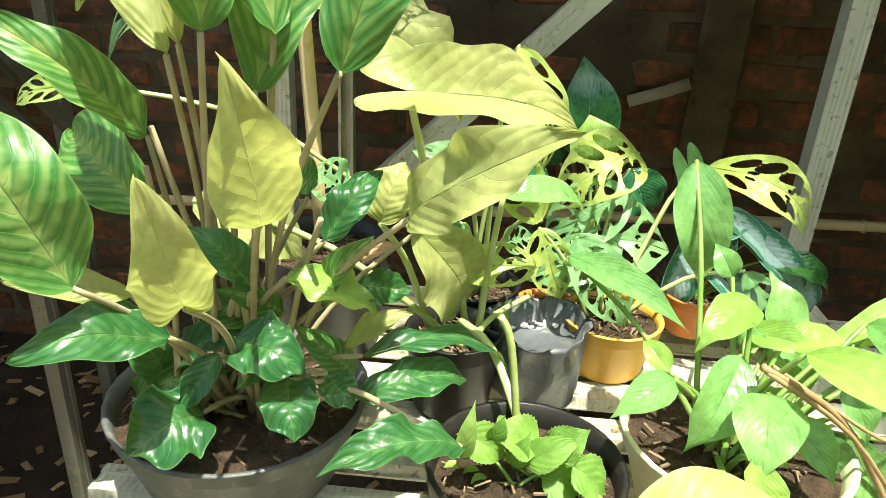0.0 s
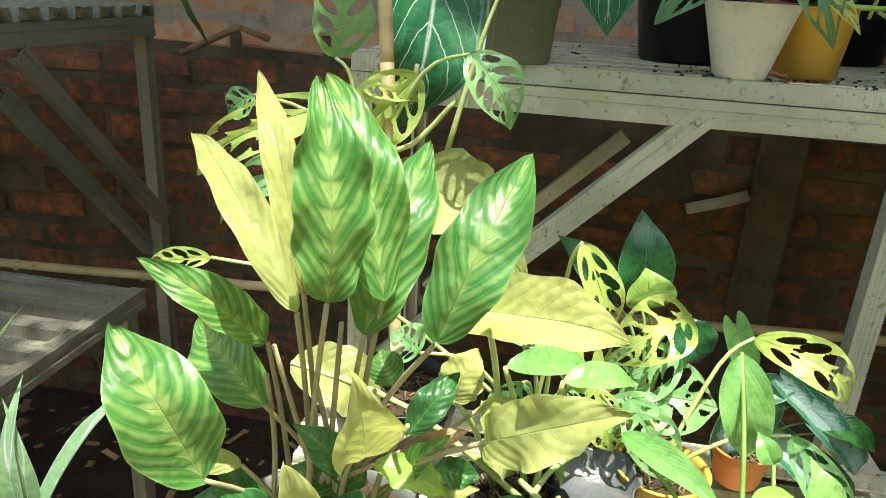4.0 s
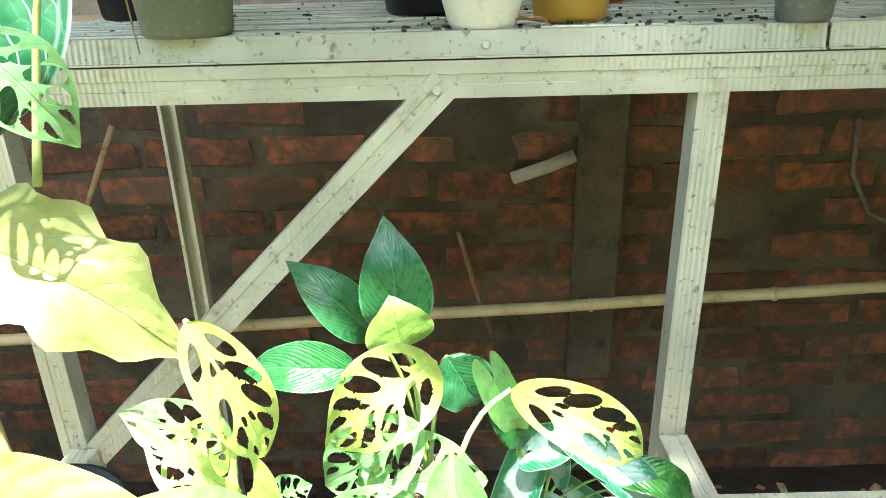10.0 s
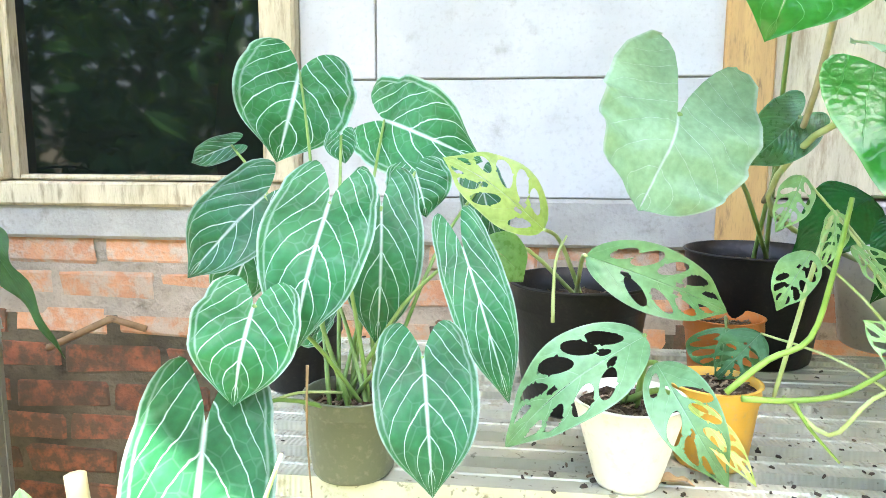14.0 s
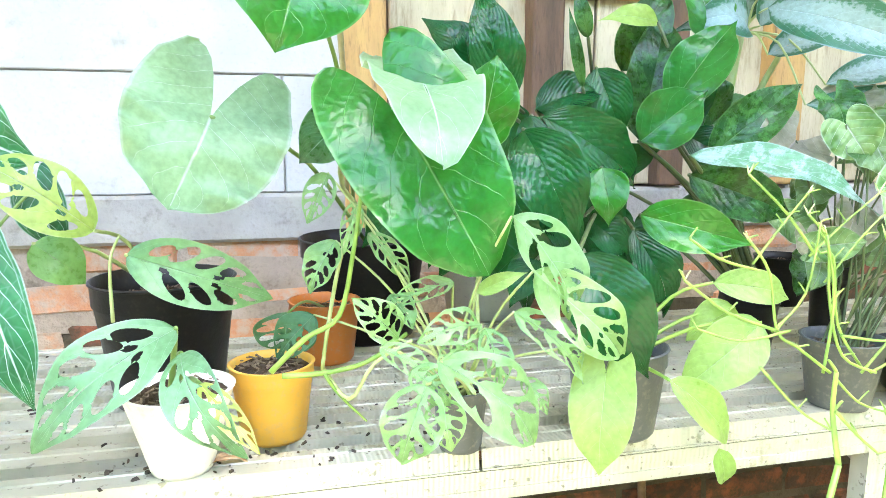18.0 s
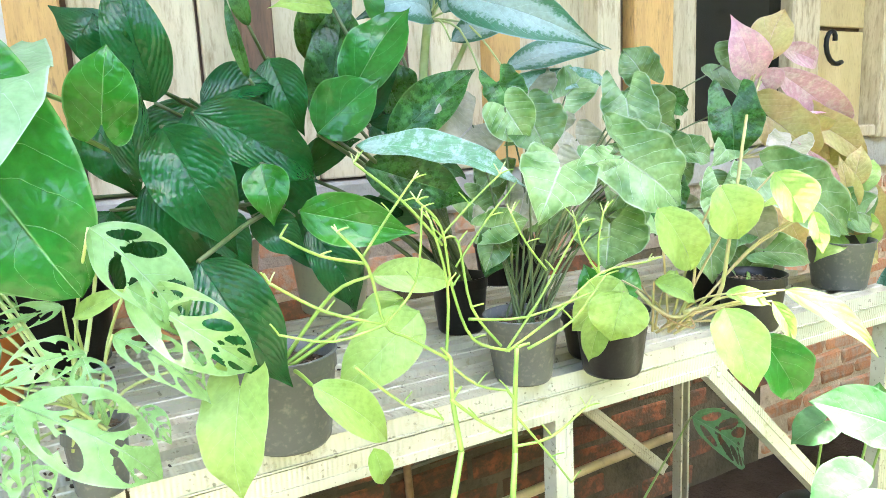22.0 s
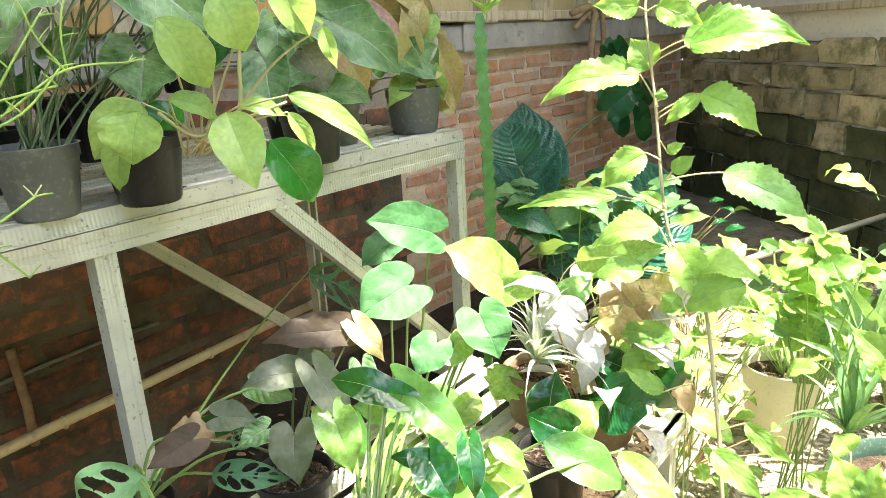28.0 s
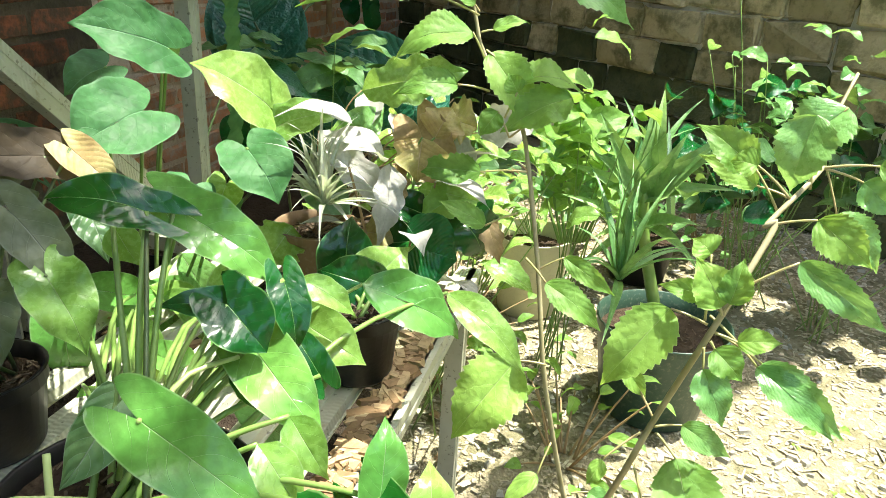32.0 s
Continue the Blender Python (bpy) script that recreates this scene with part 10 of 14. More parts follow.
stem(p, [(0.556, -0.120, 0.944), (0.589, -0.120, 0.972), (0.620, -0.120, 0.995)], 0.0011, 0.0008, 'lime_stem', 'twig')
stem(p, [(0.589, -0.120, 0.972), (0.579, -0.120, 0.983)], 0.0007, 0.0005, 'lime_stem', 'twig')
stem(p, [(0.620, -0.120, 0.995), (0.633, -0.120, 0.998)], 0.0007, 0.0005, 'lime_stem', 'twig')
stem(p, [(0.533, -0.170, 0.862), (0.537, -0.170, 0.920), (0.525, -0.170, 0.970)], 0.0013, 0.0010, 'lime_stem', 'twig')
stem(p, [(0.537, -0.170, 0.920), (0.545, -0.170, 0.928)], 0.0009, 0.0006, 'lime_stem', 'twig')
stem(p, [(0.525, -0.170, 0.970), (0.517, -0.170, 0.979)], 0.0009, 0.0006, 'lime_stem', 'twig')
stem(p, [(0.530, -0.180, 0.866), (0.499, -0.180, 0.888), (0.480, -0.180, 0.902), (0.470, -0.180, 0.945), (0.450, -0.180, 0.971)], 0.0013, 0.0010, 'lime_stem', 'twig')
stem(p, [(0.499, -0.180, 0.888), (0.509, -0.180, 0.889)], 0.0009, 0.0006, 'lime_stem', 'twig')
stem(p, [(0.480, -0.180, 0.902), (0.487, -0.180, 0.910)], 0.0009, 0.0006, 'lime_stem', 'twig')
stem(p, [(0.470, -0.180, 0.945), (0.464, -0.180, 0.954)], 0.0009, 0.0006, 'lime_stem', 'twig')
stem(p, [(0.450, -0.180, 0.971), (0.458, -0.180, 0.973)], 0.0009, 0.0006, 'lime_stem', 'twig')
stem(p, [(0.480, -0.180, 0.902), (0.438, -0.180, 0.918), (0.402, -0.180, 0.943)], 0.0013, 0.0010, 'lime_stem', 'twig')
stem(p, [(0.438, -0.180, 0.918), (0.445, -0.180, 0.925)], 0.0009, 0.0006, 'lime_stem', 'twig')
stem(p, [(0.402, -0.180, 0.943), (0.397, -0.180, 0.951)], 0.0009, 0.0006, 'lime_stem', 'twig')
stem(p, [(0.476, -0.160, 0.943), (0.443, -0.160, 0.953), (0.417, -0.160, 0.969)], 0.0013, 0.0010, 'lime_stem', 'twig')
stem(p, [(0.443, -0.160, 0.953), (0.452, -0.160, 0.955)], 0.0009, 0.0006, 'lime_stem', 'twig')
stem(p, [(0.417, -0.160, 0.969), (0.423, -0.160, 0.977)], 0.0009, 0.0006, 'lime_stem', 'twig')
stem(p, [(0.479, -0.150, 0.946), (0.503, -0.150, 0.976), (0.523, -0.150, 0.999)], 0.0011, 0.0008, 'lime_stem', 'twig')
stem(p, [(0.503, -0.150, 0.976), (0.496, -0.150, 0.984)], 0.0007, 0.0005, 'lime_stem', 'twig')
stem(p, [(0.523, -0.150, 0.999), (0.534, -0.150, 1.002)], 0.0007, 0.0005, 'lime_stem', 'twig')
stem(p, [(0.474, -0.200, 0.908), (0.435, -0.200, 0.903), (0.400, -0.200, 0.914)], 0.0011, 0.0008, 'lime_stem', 'twig')
stem(p, [(0.435, -0.200, 0.903), (0.441, -0.200, 0.910)], 0.0007, 0.0005, 'lime_stem', 'twig')
stem(p, [(0.400, -0.200, 0.914), (0.395, -0.200, 0.922)], 0.0007, 0.0005, 'lime_stem', 'twig')
stem(p, [(0.609, -0.130, 0.848), (0.581, -0.130, 0.887), (0.571, -0.130, 0.943), (0.557, -0.130, 0.948)], 0.0013, 0.0010, 'lime_stem', 'twig')
stem(p, [(0.581, -0.130, 0.887), (0.593, -0.130, 0.888)], 0.0009, 0.0006, 'lime_stem', 'twig')
stem(p, [(0.571, -0.130, 0.943), (0.580, -0.130, 0.952)], 0.0009, 0.0006, 'lime_stem', 'twig')
stem(p, [(0.557, -0.130, 0.948), (0.548, -0.130, 0.958)], 0.0009, 0.0006, 'lime_stem', 'twig')
stem(p, [(0.667, -0.120, 0.905), (0.645, -0.120, 0.933), (0.630, -0.120, 0.960)], 0.0011, 0.0008, 'lime_stem', 'twig')
stem(p, [(0.645, -0.120, 0.933), (0.660, -0.120, 0.935)], 0.0007, 0.0005, 'lime_stem', 'twig')
stem(p, [(0.630, -0.120, 0.960), (0.640, -0.120, 0.971)], 0.0007, 0.0005, 'lime_stem', 'twig')
stem(p, [(0.574, -0.200, 0.793), (0.608, -0.200, 0.792), (0.643, -0.200, 0.808)], 0.0013, 0.0010, 'lime_stem', 'twig')
stem(p, [(0.608, -0.200, 0.792), (0.599, -0.200, 0.804)], 0.0009, 0.0006, 'lime_stem', 'twig')
stem(p, [(0.643, -0.200, 0.808), (0.657, -0.200, 0.808)], 0.0009, 0.0006, 'lime_stem', 'twig')
stem(p, [(0.525, -0.190, 0.866), (0.548, -0.190, 0.845), (0.576, -0.190, 0.834)], 0.0011, 0.0008, 'lime_stem', 'twig')
stem(p, [(0.548, -0.190, 0.845), (0.557, -0.190, 0.853)], 0.0007, 0.0005, 'lime_stem', 'twig')
stem(p, [(0.576, -0.190, 0.834), (0.567, -0.190, 0.845)], 0.0007, 0.0005, 'lime_stem', 'twig')
stem(p, [(0.573, -0.120, 0.921), (0.608, -0.120, 0.960), (0.627, -0.120, 0.977)], 0.0011, 0.0008, 'lime_stem', 'twig')
stem(p, [(0.608, -0.120, 0.960), (0.622, -0.120, 0.962)], 0.0007, 0.0005, 'lime_stem', 'twig')
stem(p, [(0.627, -0.120, 0.977), (0.637, -0.120, 0.987)], 0.0007, 0.0005, 'lime_stem', 'twig')
stem(p, [(0.484, -0.170, 0.898), (0.511, -0.170, 0.926), (0.519, -0.170, 0.980)], 0.0011, 0.0008, 'lime_stem', 'twig')
stem(p, [(0.511, -0.170, 0.926), (0.504, -0.170, 0.935)], 0.0007, 0.0005, 'lime_stem', 'twig')
stem(p, [(0.519, -0.170, 0.980), (0.529, -0.170, 0.982)], 0.0007, 0.0005, 'lime_stem', 'twig')
stem(p, [(0.444, -0.210, 0.887), (0.477, -0.210, 0.854), (0.507, -0.210, 0.835)], 0.0011, 0.0008, 'lime_stem', 'twig')
stem(p, [(0.477, -0.210, 0.854), (0.484, -0.210, 0.861)], 0.0007, 0.0005, 'lime_stem', 'twig')
stem(p, [(0.507, -0.210, 0.835), (0.500, -0.210, 0.845)], 0.0007, 0.0005, 'lime_stem', 'twig')
stem(p, [(0.576, -0.200, 0.816), (0.607, -0.200, 0.775), (0.627, -0.200, 0.747)], 0.0011, 0.0008, 'lime_stem', 'twig')
stem(p, [(0.607, -0.200, 0.775), (0.620, -0.200, 0.775)], 0.0007, 0.0005, 'lime_stem', 'twig')
stem(p, [(0.627, -0.200, 0.747), (0.637, -0.200, 0.755)], 0.0007, 0.0005, 'lime_stem', 'twig')
stem(p, [(0.519, -0.200, 0.844), (0.541, -0.200, 0.823), (0.561, -0.200, 0.807)], 0.0014, 0.0010, 'lime_stem', 'twig')
stem(p, [(0.541, -0.200, 0.823), (0.533, -0.200, 0.834)], 0.0009, 0.0006, 'lime_stem', 'twig')
stem(p, [(0.561, -0.200, 0.807), (0.573, -0.200, 0.807)], 0.0009, 0.0006, 'lime_stem', 'twig')
stem(p, [(0.525, -0.150, 0.983), (0.520, -0.150, 0.990)], 0.0007, 0.0005, 'pale_stem', 'twig')
stem(p, [(0.525, -0.150, 0.983), (0.530, -0.150, 0.991)], 0.0007, 0.0005, 'pale_stem', 'twig')
stem(p, [(0.708, -0.120, 0.944), (0.715, -0.120, 0.948)], 0.0007, 0.0005, 'pale_stem', 'twig')
stem(p, [(0.708, -0.120, 0.944), (0.714, -0.120, 0.951)], 0.0007, 0.0005, 'pale_stem', 'twig')
stem(p, [(0.725, -0.130, 0.952), (0.731, -0.130, 0.962)], 0.0007, 0.0005, 'pale_stem', 'twig')
stem(p, [(0.725, -0.130, 0.952), (0.721, -0.130, 0.962)], 0.0007, 0.0005, 'pale_stem', 'twig')
stem(p, [(0.692, -0.130, 0.950), (0.689, -0.130, 0.958)], 0.0007, 0.0005, 'pale_stem', 'twig')
stem(p, [(0.692, -0.130, 0.950), (0.685, -0.130, 0.957)], 0.0007, 0.0005, 'pale_stem', 'twig')
stem(p, [(0.620, -0.120, 0.995), (0.614, -0.120, 1.004)], 0.0007, 0.0005, 'pale_stem', 'twig')
stem(p, [(0.620, -0.120, 0.995), (0.626, -0.120, 1.005)], 0.0007, 0.0005, 'pale_stem', 'twig')
stem(p, [(0.770, -0.140, 0.902), (0.778, -0.140, 0.906)], 0.0007, 0.0005, 'pale_stem', 'twig')
stem(p, [(0.770, -0.140, 0.902), (0.776, -0.140, 0.909)], 0.0007, 0.0005, 'pale_stem', 'twig')
stem(p, [(0.485, -0.130, 1.013), (0.489, -0.130, 1.021)], 0.0007, 0.0005, 'pale_stem', 'twig')
stem(p, [(0.485, -0.130, 1.013), (0.483, -0.130, 1.020)], 0.0007, 0.0005, 'pale_stem', 'twig')
stem(p, [(0.450, -0.180, 0.971), (0.448, -0.180, 0.976)], 0.0007, 0.0005, 'pale_stem', 'twig')
stem(p, [(0.450, -0.180, 0.971), (0.446, -0.180, 0.975)], 0.0007, 0.0005, 'pale_stem', 'twig')
stem(p, [(0.402, -0.180, 0.943), (0.399, -0.180, 0.950)], 0.0007, 0.0005, 'pale_stem', 'twig')
stem(p, [(0.402, -0.180, 0.943), (0.406, -0.180, 0.950)], 0.0007, 0.0005, 'pale_stem', 'twig')
stem(p, [(0.523, -0.150, 0.999), (0.528, -0.150, 1.003)], 0.0007, 0.0005, 'pale_stem', 'twig')
stem(p, [(0.523, -0.150, 0.999), (0.527, -0.150, 1.005)], 0.0007, 0.0005, 'pale_stem', 'twig')
stem(p, [(0.630, -0.120, 0.960), (0.635, -0.120, 0.970)], 0.0007, 0.0005, 'pale_stem', 'twig')
stem(p, [(0.630, -0.120, 0.960), (0.626, -0.120, 0.969)], 0.0007, 0.0005, 'pale_stem', 'twig')
stem(p, [(0.525, -0.170, 0.970), (0.522, -0.170, 0.977)], 0.0007, 0.0005, 'pale_stem', 'twig')
stem(p, [(0.525, -0.170, 0.970), (0.520, -0.170, 0.975)], 0.0007, 0.0005, 'pale_stem', 'twig')
stem(p, [(0.643, -0.200, 0.808), (0.637, -0.200, 0.818)], 0.0007, 0.0005, 'pale_stem', 'twig')
stem(p, [(0.643, -0.200, 0.808), (0.650, -0.200, 0.816)], 0.0007, 0.0005, 'pale_stem', 'twig')
stem(p, [(0.427, -0.260, 0.532), (0.408, -0.260, 0.546), (0.376, -0.260, 0.559), (0.329, -0.260, 0.521)], 0.0013, 0.0009, 'stem', 'twig')
stem(p, [(0.407, -0.260, 0.583), (0.365, -0.260, 0.584), (0.329, -0.260, 0.616)], 0.0013, 0.0009, 'stem', 'twig')
stem(p, [(0.397, -0.260, 0.609), (0.355, -0.260, 0.645), (0.300, -0.260, 0.637)], 0.0013, 0.0009, 'stem', 'twig')
stem(p, [(0.381, -0.260, 0.649), (0.355, -0.260, 0.645), (0.328, -0.260, 0.664)], 0.0013, 0.0009, 'stem', 'twig')
stem(p, [(0.404, -0.260, 0.589), (0.370, -0.260, 0.576), (0.348, -0.260, 0.555)], 0.0013, 0.0009, 'stem', 'twig')
stem(p, [(0.428, -0.260, 0.518), (0.404, -0.260, 0.546), (0.371, -0.260, 0.559)], 0.0013, 0.0009, 'stem', 'twig')
stem(p, [(0.408, -0.250, 0.546), (0.352, -0.250, 0.542), (0.309, -0.250, 0.555)], 0.0020, 0.0014, 'stem', 'twig')
stem(p, [(0.468, -0.240, 0.410), (0.460, -0.240, 0.467), (0.439, -0.240, 0.537)], 0.0045, 0.0030, 'grey_stem', 'trunk')
stem(p, [(0.474, -0.220, 0.409), (0.437, -0.220, 0.489), (0.415, -0.220, 0.539)], 0.0022, 0.0016, 'grey_stem', 'trunk')

p = plant_of('arrow_philodendron', 'glossy arrow-leaved philodendron in a big black pot', (0.754, -0.399, 0.366))
pot(p, (0.754, -0.399, 0.366), 0.072, 0.057, 0.099, 'black_plastic', label='big black plastic pot', soil=0.90)
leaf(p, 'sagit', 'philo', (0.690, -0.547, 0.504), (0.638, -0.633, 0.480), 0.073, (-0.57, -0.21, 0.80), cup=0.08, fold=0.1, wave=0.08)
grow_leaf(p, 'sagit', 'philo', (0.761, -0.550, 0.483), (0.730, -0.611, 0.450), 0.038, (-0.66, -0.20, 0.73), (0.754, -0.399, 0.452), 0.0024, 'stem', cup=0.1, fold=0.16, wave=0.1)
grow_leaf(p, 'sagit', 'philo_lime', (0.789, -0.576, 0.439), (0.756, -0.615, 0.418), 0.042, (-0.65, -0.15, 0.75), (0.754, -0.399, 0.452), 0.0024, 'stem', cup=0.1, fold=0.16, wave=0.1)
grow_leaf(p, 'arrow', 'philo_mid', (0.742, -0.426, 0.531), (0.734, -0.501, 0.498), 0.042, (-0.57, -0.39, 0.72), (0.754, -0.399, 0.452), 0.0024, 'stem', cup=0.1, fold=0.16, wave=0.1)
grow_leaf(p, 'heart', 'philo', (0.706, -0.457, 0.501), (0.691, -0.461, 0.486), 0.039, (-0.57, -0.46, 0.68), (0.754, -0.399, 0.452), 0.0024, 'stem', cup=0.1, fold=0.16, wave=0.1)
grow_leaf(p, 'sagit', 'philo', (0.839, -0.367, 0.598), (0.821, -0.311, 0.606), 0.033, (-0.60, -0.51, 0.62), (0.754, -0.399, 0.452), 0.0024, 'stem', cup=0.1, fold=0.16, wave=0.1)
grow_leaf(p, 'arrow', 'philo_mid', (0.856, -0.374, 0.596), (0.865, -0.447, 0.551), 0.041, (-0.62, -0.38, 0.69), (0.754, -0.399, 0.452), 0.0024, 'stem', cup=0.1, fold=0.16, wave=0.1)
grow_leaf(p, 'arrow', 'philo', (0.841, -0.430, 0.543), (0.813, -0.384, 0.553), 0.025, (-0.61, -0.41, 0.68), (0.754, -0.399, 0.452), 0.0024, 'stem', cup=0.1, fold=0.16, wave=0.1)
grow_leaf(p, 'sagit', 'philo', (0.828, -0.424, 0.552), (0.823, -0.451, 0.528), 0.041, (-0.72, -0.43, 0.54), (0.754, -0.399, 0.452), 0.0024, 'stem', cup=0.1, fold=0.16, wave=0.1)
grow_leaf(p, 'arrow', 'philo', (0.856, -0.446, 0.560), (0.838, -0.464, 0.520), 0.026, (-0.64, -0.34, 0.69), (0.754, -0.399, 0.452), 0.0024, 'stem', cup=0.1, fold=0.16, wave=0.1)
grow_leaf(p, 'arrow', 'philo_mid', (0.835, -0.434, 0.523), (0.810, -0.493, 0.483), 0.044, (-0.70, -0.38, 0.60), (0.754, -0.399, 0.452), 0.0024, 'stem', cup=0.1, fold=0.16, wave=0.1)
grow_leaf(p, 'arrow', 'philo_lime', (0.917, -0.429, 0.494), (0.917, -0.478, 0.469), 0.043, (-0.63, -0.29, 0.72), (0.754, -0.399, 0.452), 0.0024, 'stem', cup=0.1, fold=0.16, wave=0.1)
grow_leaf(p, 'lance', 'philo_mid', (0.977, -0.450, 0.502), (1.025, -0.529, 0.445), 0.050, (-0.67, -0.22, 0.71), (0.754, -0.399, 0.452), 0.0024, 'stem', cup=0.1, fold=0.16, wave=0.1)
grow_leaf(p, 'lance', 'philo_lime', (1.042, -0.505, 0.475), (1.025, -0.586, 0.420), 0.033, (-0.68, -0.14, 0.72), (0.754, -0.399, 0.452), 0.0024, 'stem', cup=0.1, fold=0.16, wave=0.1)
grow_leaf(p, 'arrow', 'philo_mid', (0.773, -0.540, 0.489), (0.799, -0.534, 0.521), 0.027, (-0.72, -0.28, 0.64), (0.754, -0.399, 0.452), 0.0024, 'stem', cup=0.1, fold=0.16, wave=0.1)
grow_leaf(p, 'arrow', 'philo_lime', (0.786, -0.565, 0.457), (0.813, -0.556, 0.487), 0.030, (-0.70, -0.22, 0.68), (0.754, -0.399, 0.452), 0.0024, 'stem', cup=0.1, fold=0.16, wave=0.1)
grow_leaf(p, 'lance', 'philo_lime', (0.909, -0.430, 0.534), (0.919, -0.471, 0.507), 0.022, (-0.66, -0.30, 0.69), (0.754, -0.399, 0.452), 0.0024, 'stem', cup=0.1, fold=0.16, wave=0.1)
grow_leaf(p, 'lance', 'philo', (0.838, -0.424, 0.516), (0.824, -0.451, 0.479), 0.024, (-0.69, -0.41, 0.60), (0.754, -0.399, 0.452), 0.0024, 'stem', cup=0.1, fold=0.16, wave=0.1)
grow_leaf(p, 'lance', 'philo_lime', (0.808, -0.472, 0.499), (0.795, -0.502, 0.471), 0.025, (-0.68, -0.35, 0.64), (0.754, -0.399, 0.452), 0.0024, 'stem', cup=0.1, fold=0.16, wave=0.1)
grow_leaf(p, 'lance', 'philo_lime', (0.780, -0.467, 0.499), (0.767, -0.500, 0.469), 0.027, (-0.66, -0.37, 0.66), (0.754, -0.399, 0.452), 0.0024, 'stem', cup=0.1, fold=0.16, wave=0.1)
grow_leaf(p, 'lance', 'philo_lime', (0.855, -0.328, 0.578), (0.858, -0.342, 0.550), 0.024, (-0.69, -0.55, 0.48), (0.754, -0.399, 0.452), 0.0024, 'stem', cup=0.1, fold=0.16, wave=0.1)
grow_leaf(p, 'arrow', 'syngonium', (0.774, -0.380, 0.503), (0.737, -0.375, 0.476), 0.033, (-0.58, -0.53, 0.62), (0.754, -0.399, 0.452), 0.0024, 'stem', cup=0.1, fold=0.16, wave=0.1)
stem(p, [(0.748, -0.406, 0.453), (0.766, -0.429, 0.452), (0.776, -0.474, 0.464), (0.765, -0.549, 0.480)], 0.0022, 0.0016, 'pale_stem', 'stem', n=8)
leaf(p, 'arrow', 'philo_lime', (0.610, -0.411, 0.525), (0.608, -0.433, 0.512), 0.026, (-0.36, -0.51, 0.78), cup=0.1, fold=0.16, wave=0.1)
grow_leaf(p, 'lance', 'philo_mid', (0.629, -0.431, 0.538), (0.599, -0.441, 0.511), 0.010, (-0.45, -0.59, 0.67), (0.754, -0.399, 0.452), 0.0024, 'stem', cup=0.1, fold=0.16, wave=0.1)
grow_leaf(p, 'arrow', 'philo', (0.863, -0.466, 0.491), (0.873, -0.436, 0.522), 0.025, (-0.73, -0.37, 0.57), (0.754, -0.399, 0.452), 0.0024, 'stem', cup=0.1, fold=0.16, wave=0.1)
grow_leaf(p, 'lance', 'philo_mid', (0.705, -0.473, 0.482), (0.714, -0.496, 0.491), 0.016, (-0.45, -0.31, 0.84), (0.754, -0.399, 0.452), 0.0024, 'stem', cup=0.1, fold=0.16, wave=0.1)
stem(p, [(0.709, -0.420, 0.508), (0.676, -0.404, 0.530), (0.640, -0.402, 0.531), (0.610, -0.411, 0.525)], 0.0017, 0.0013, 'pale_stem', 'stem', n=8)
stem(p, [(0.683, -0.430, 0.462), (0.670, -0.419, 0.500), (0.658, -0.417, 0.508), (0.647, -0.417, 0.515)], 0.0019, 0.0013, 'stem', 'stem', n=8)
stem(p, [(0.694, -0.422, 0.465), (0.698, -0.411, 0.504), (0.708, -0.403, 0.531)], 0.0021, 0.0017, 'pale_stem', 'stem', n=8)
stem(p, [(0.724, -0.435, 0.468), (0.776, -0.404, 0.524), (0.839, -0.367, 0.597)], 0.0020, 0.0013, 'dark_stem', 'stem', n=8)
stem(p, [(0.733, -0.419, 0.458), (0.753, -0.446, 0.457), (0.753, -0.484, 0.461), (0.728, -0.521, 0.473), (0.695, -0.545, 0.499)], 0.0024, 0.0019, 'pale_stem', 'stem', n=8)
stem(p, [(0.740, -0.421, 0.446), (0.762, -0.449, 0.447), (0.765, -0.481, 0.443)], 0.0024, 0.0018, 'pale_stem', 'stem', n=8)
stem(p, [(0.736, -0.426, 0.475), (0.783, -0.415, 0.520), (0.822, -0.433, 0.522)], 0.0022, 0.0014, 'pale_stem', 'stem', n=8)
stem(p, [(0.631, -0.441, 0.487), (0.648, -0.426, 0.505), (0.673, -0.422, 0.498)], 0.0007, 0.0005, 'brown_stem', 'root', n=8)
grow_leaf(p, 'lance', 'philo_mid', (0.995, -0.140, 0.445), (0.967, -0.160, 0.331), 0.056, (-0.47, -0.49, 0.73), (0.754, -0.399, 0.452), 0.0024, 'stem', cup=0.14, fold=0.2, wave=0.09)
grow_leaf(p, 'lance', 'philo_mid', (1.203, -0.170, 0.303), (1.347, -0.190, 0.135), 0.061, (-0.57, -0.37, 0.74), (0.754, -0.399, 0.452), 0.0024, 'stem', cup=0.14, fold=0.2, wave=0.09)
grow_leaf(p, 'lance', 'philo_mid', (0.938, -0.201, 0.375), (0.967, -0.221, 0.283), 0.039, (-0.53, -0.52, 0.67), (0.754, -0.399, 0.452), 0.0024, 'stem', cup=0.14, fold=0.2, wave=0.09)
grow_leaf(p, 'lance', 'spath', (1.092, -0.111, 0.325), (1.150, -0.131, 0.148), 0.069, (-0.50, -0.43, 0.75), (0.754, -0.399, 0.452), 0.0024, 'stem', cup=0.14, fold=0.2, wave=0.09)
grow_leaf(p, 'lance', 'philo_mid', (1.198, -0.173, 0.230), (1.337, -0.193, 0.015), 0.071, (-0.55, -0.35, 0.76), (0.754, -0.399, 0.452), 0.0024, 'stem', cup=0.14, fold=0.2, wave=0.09)
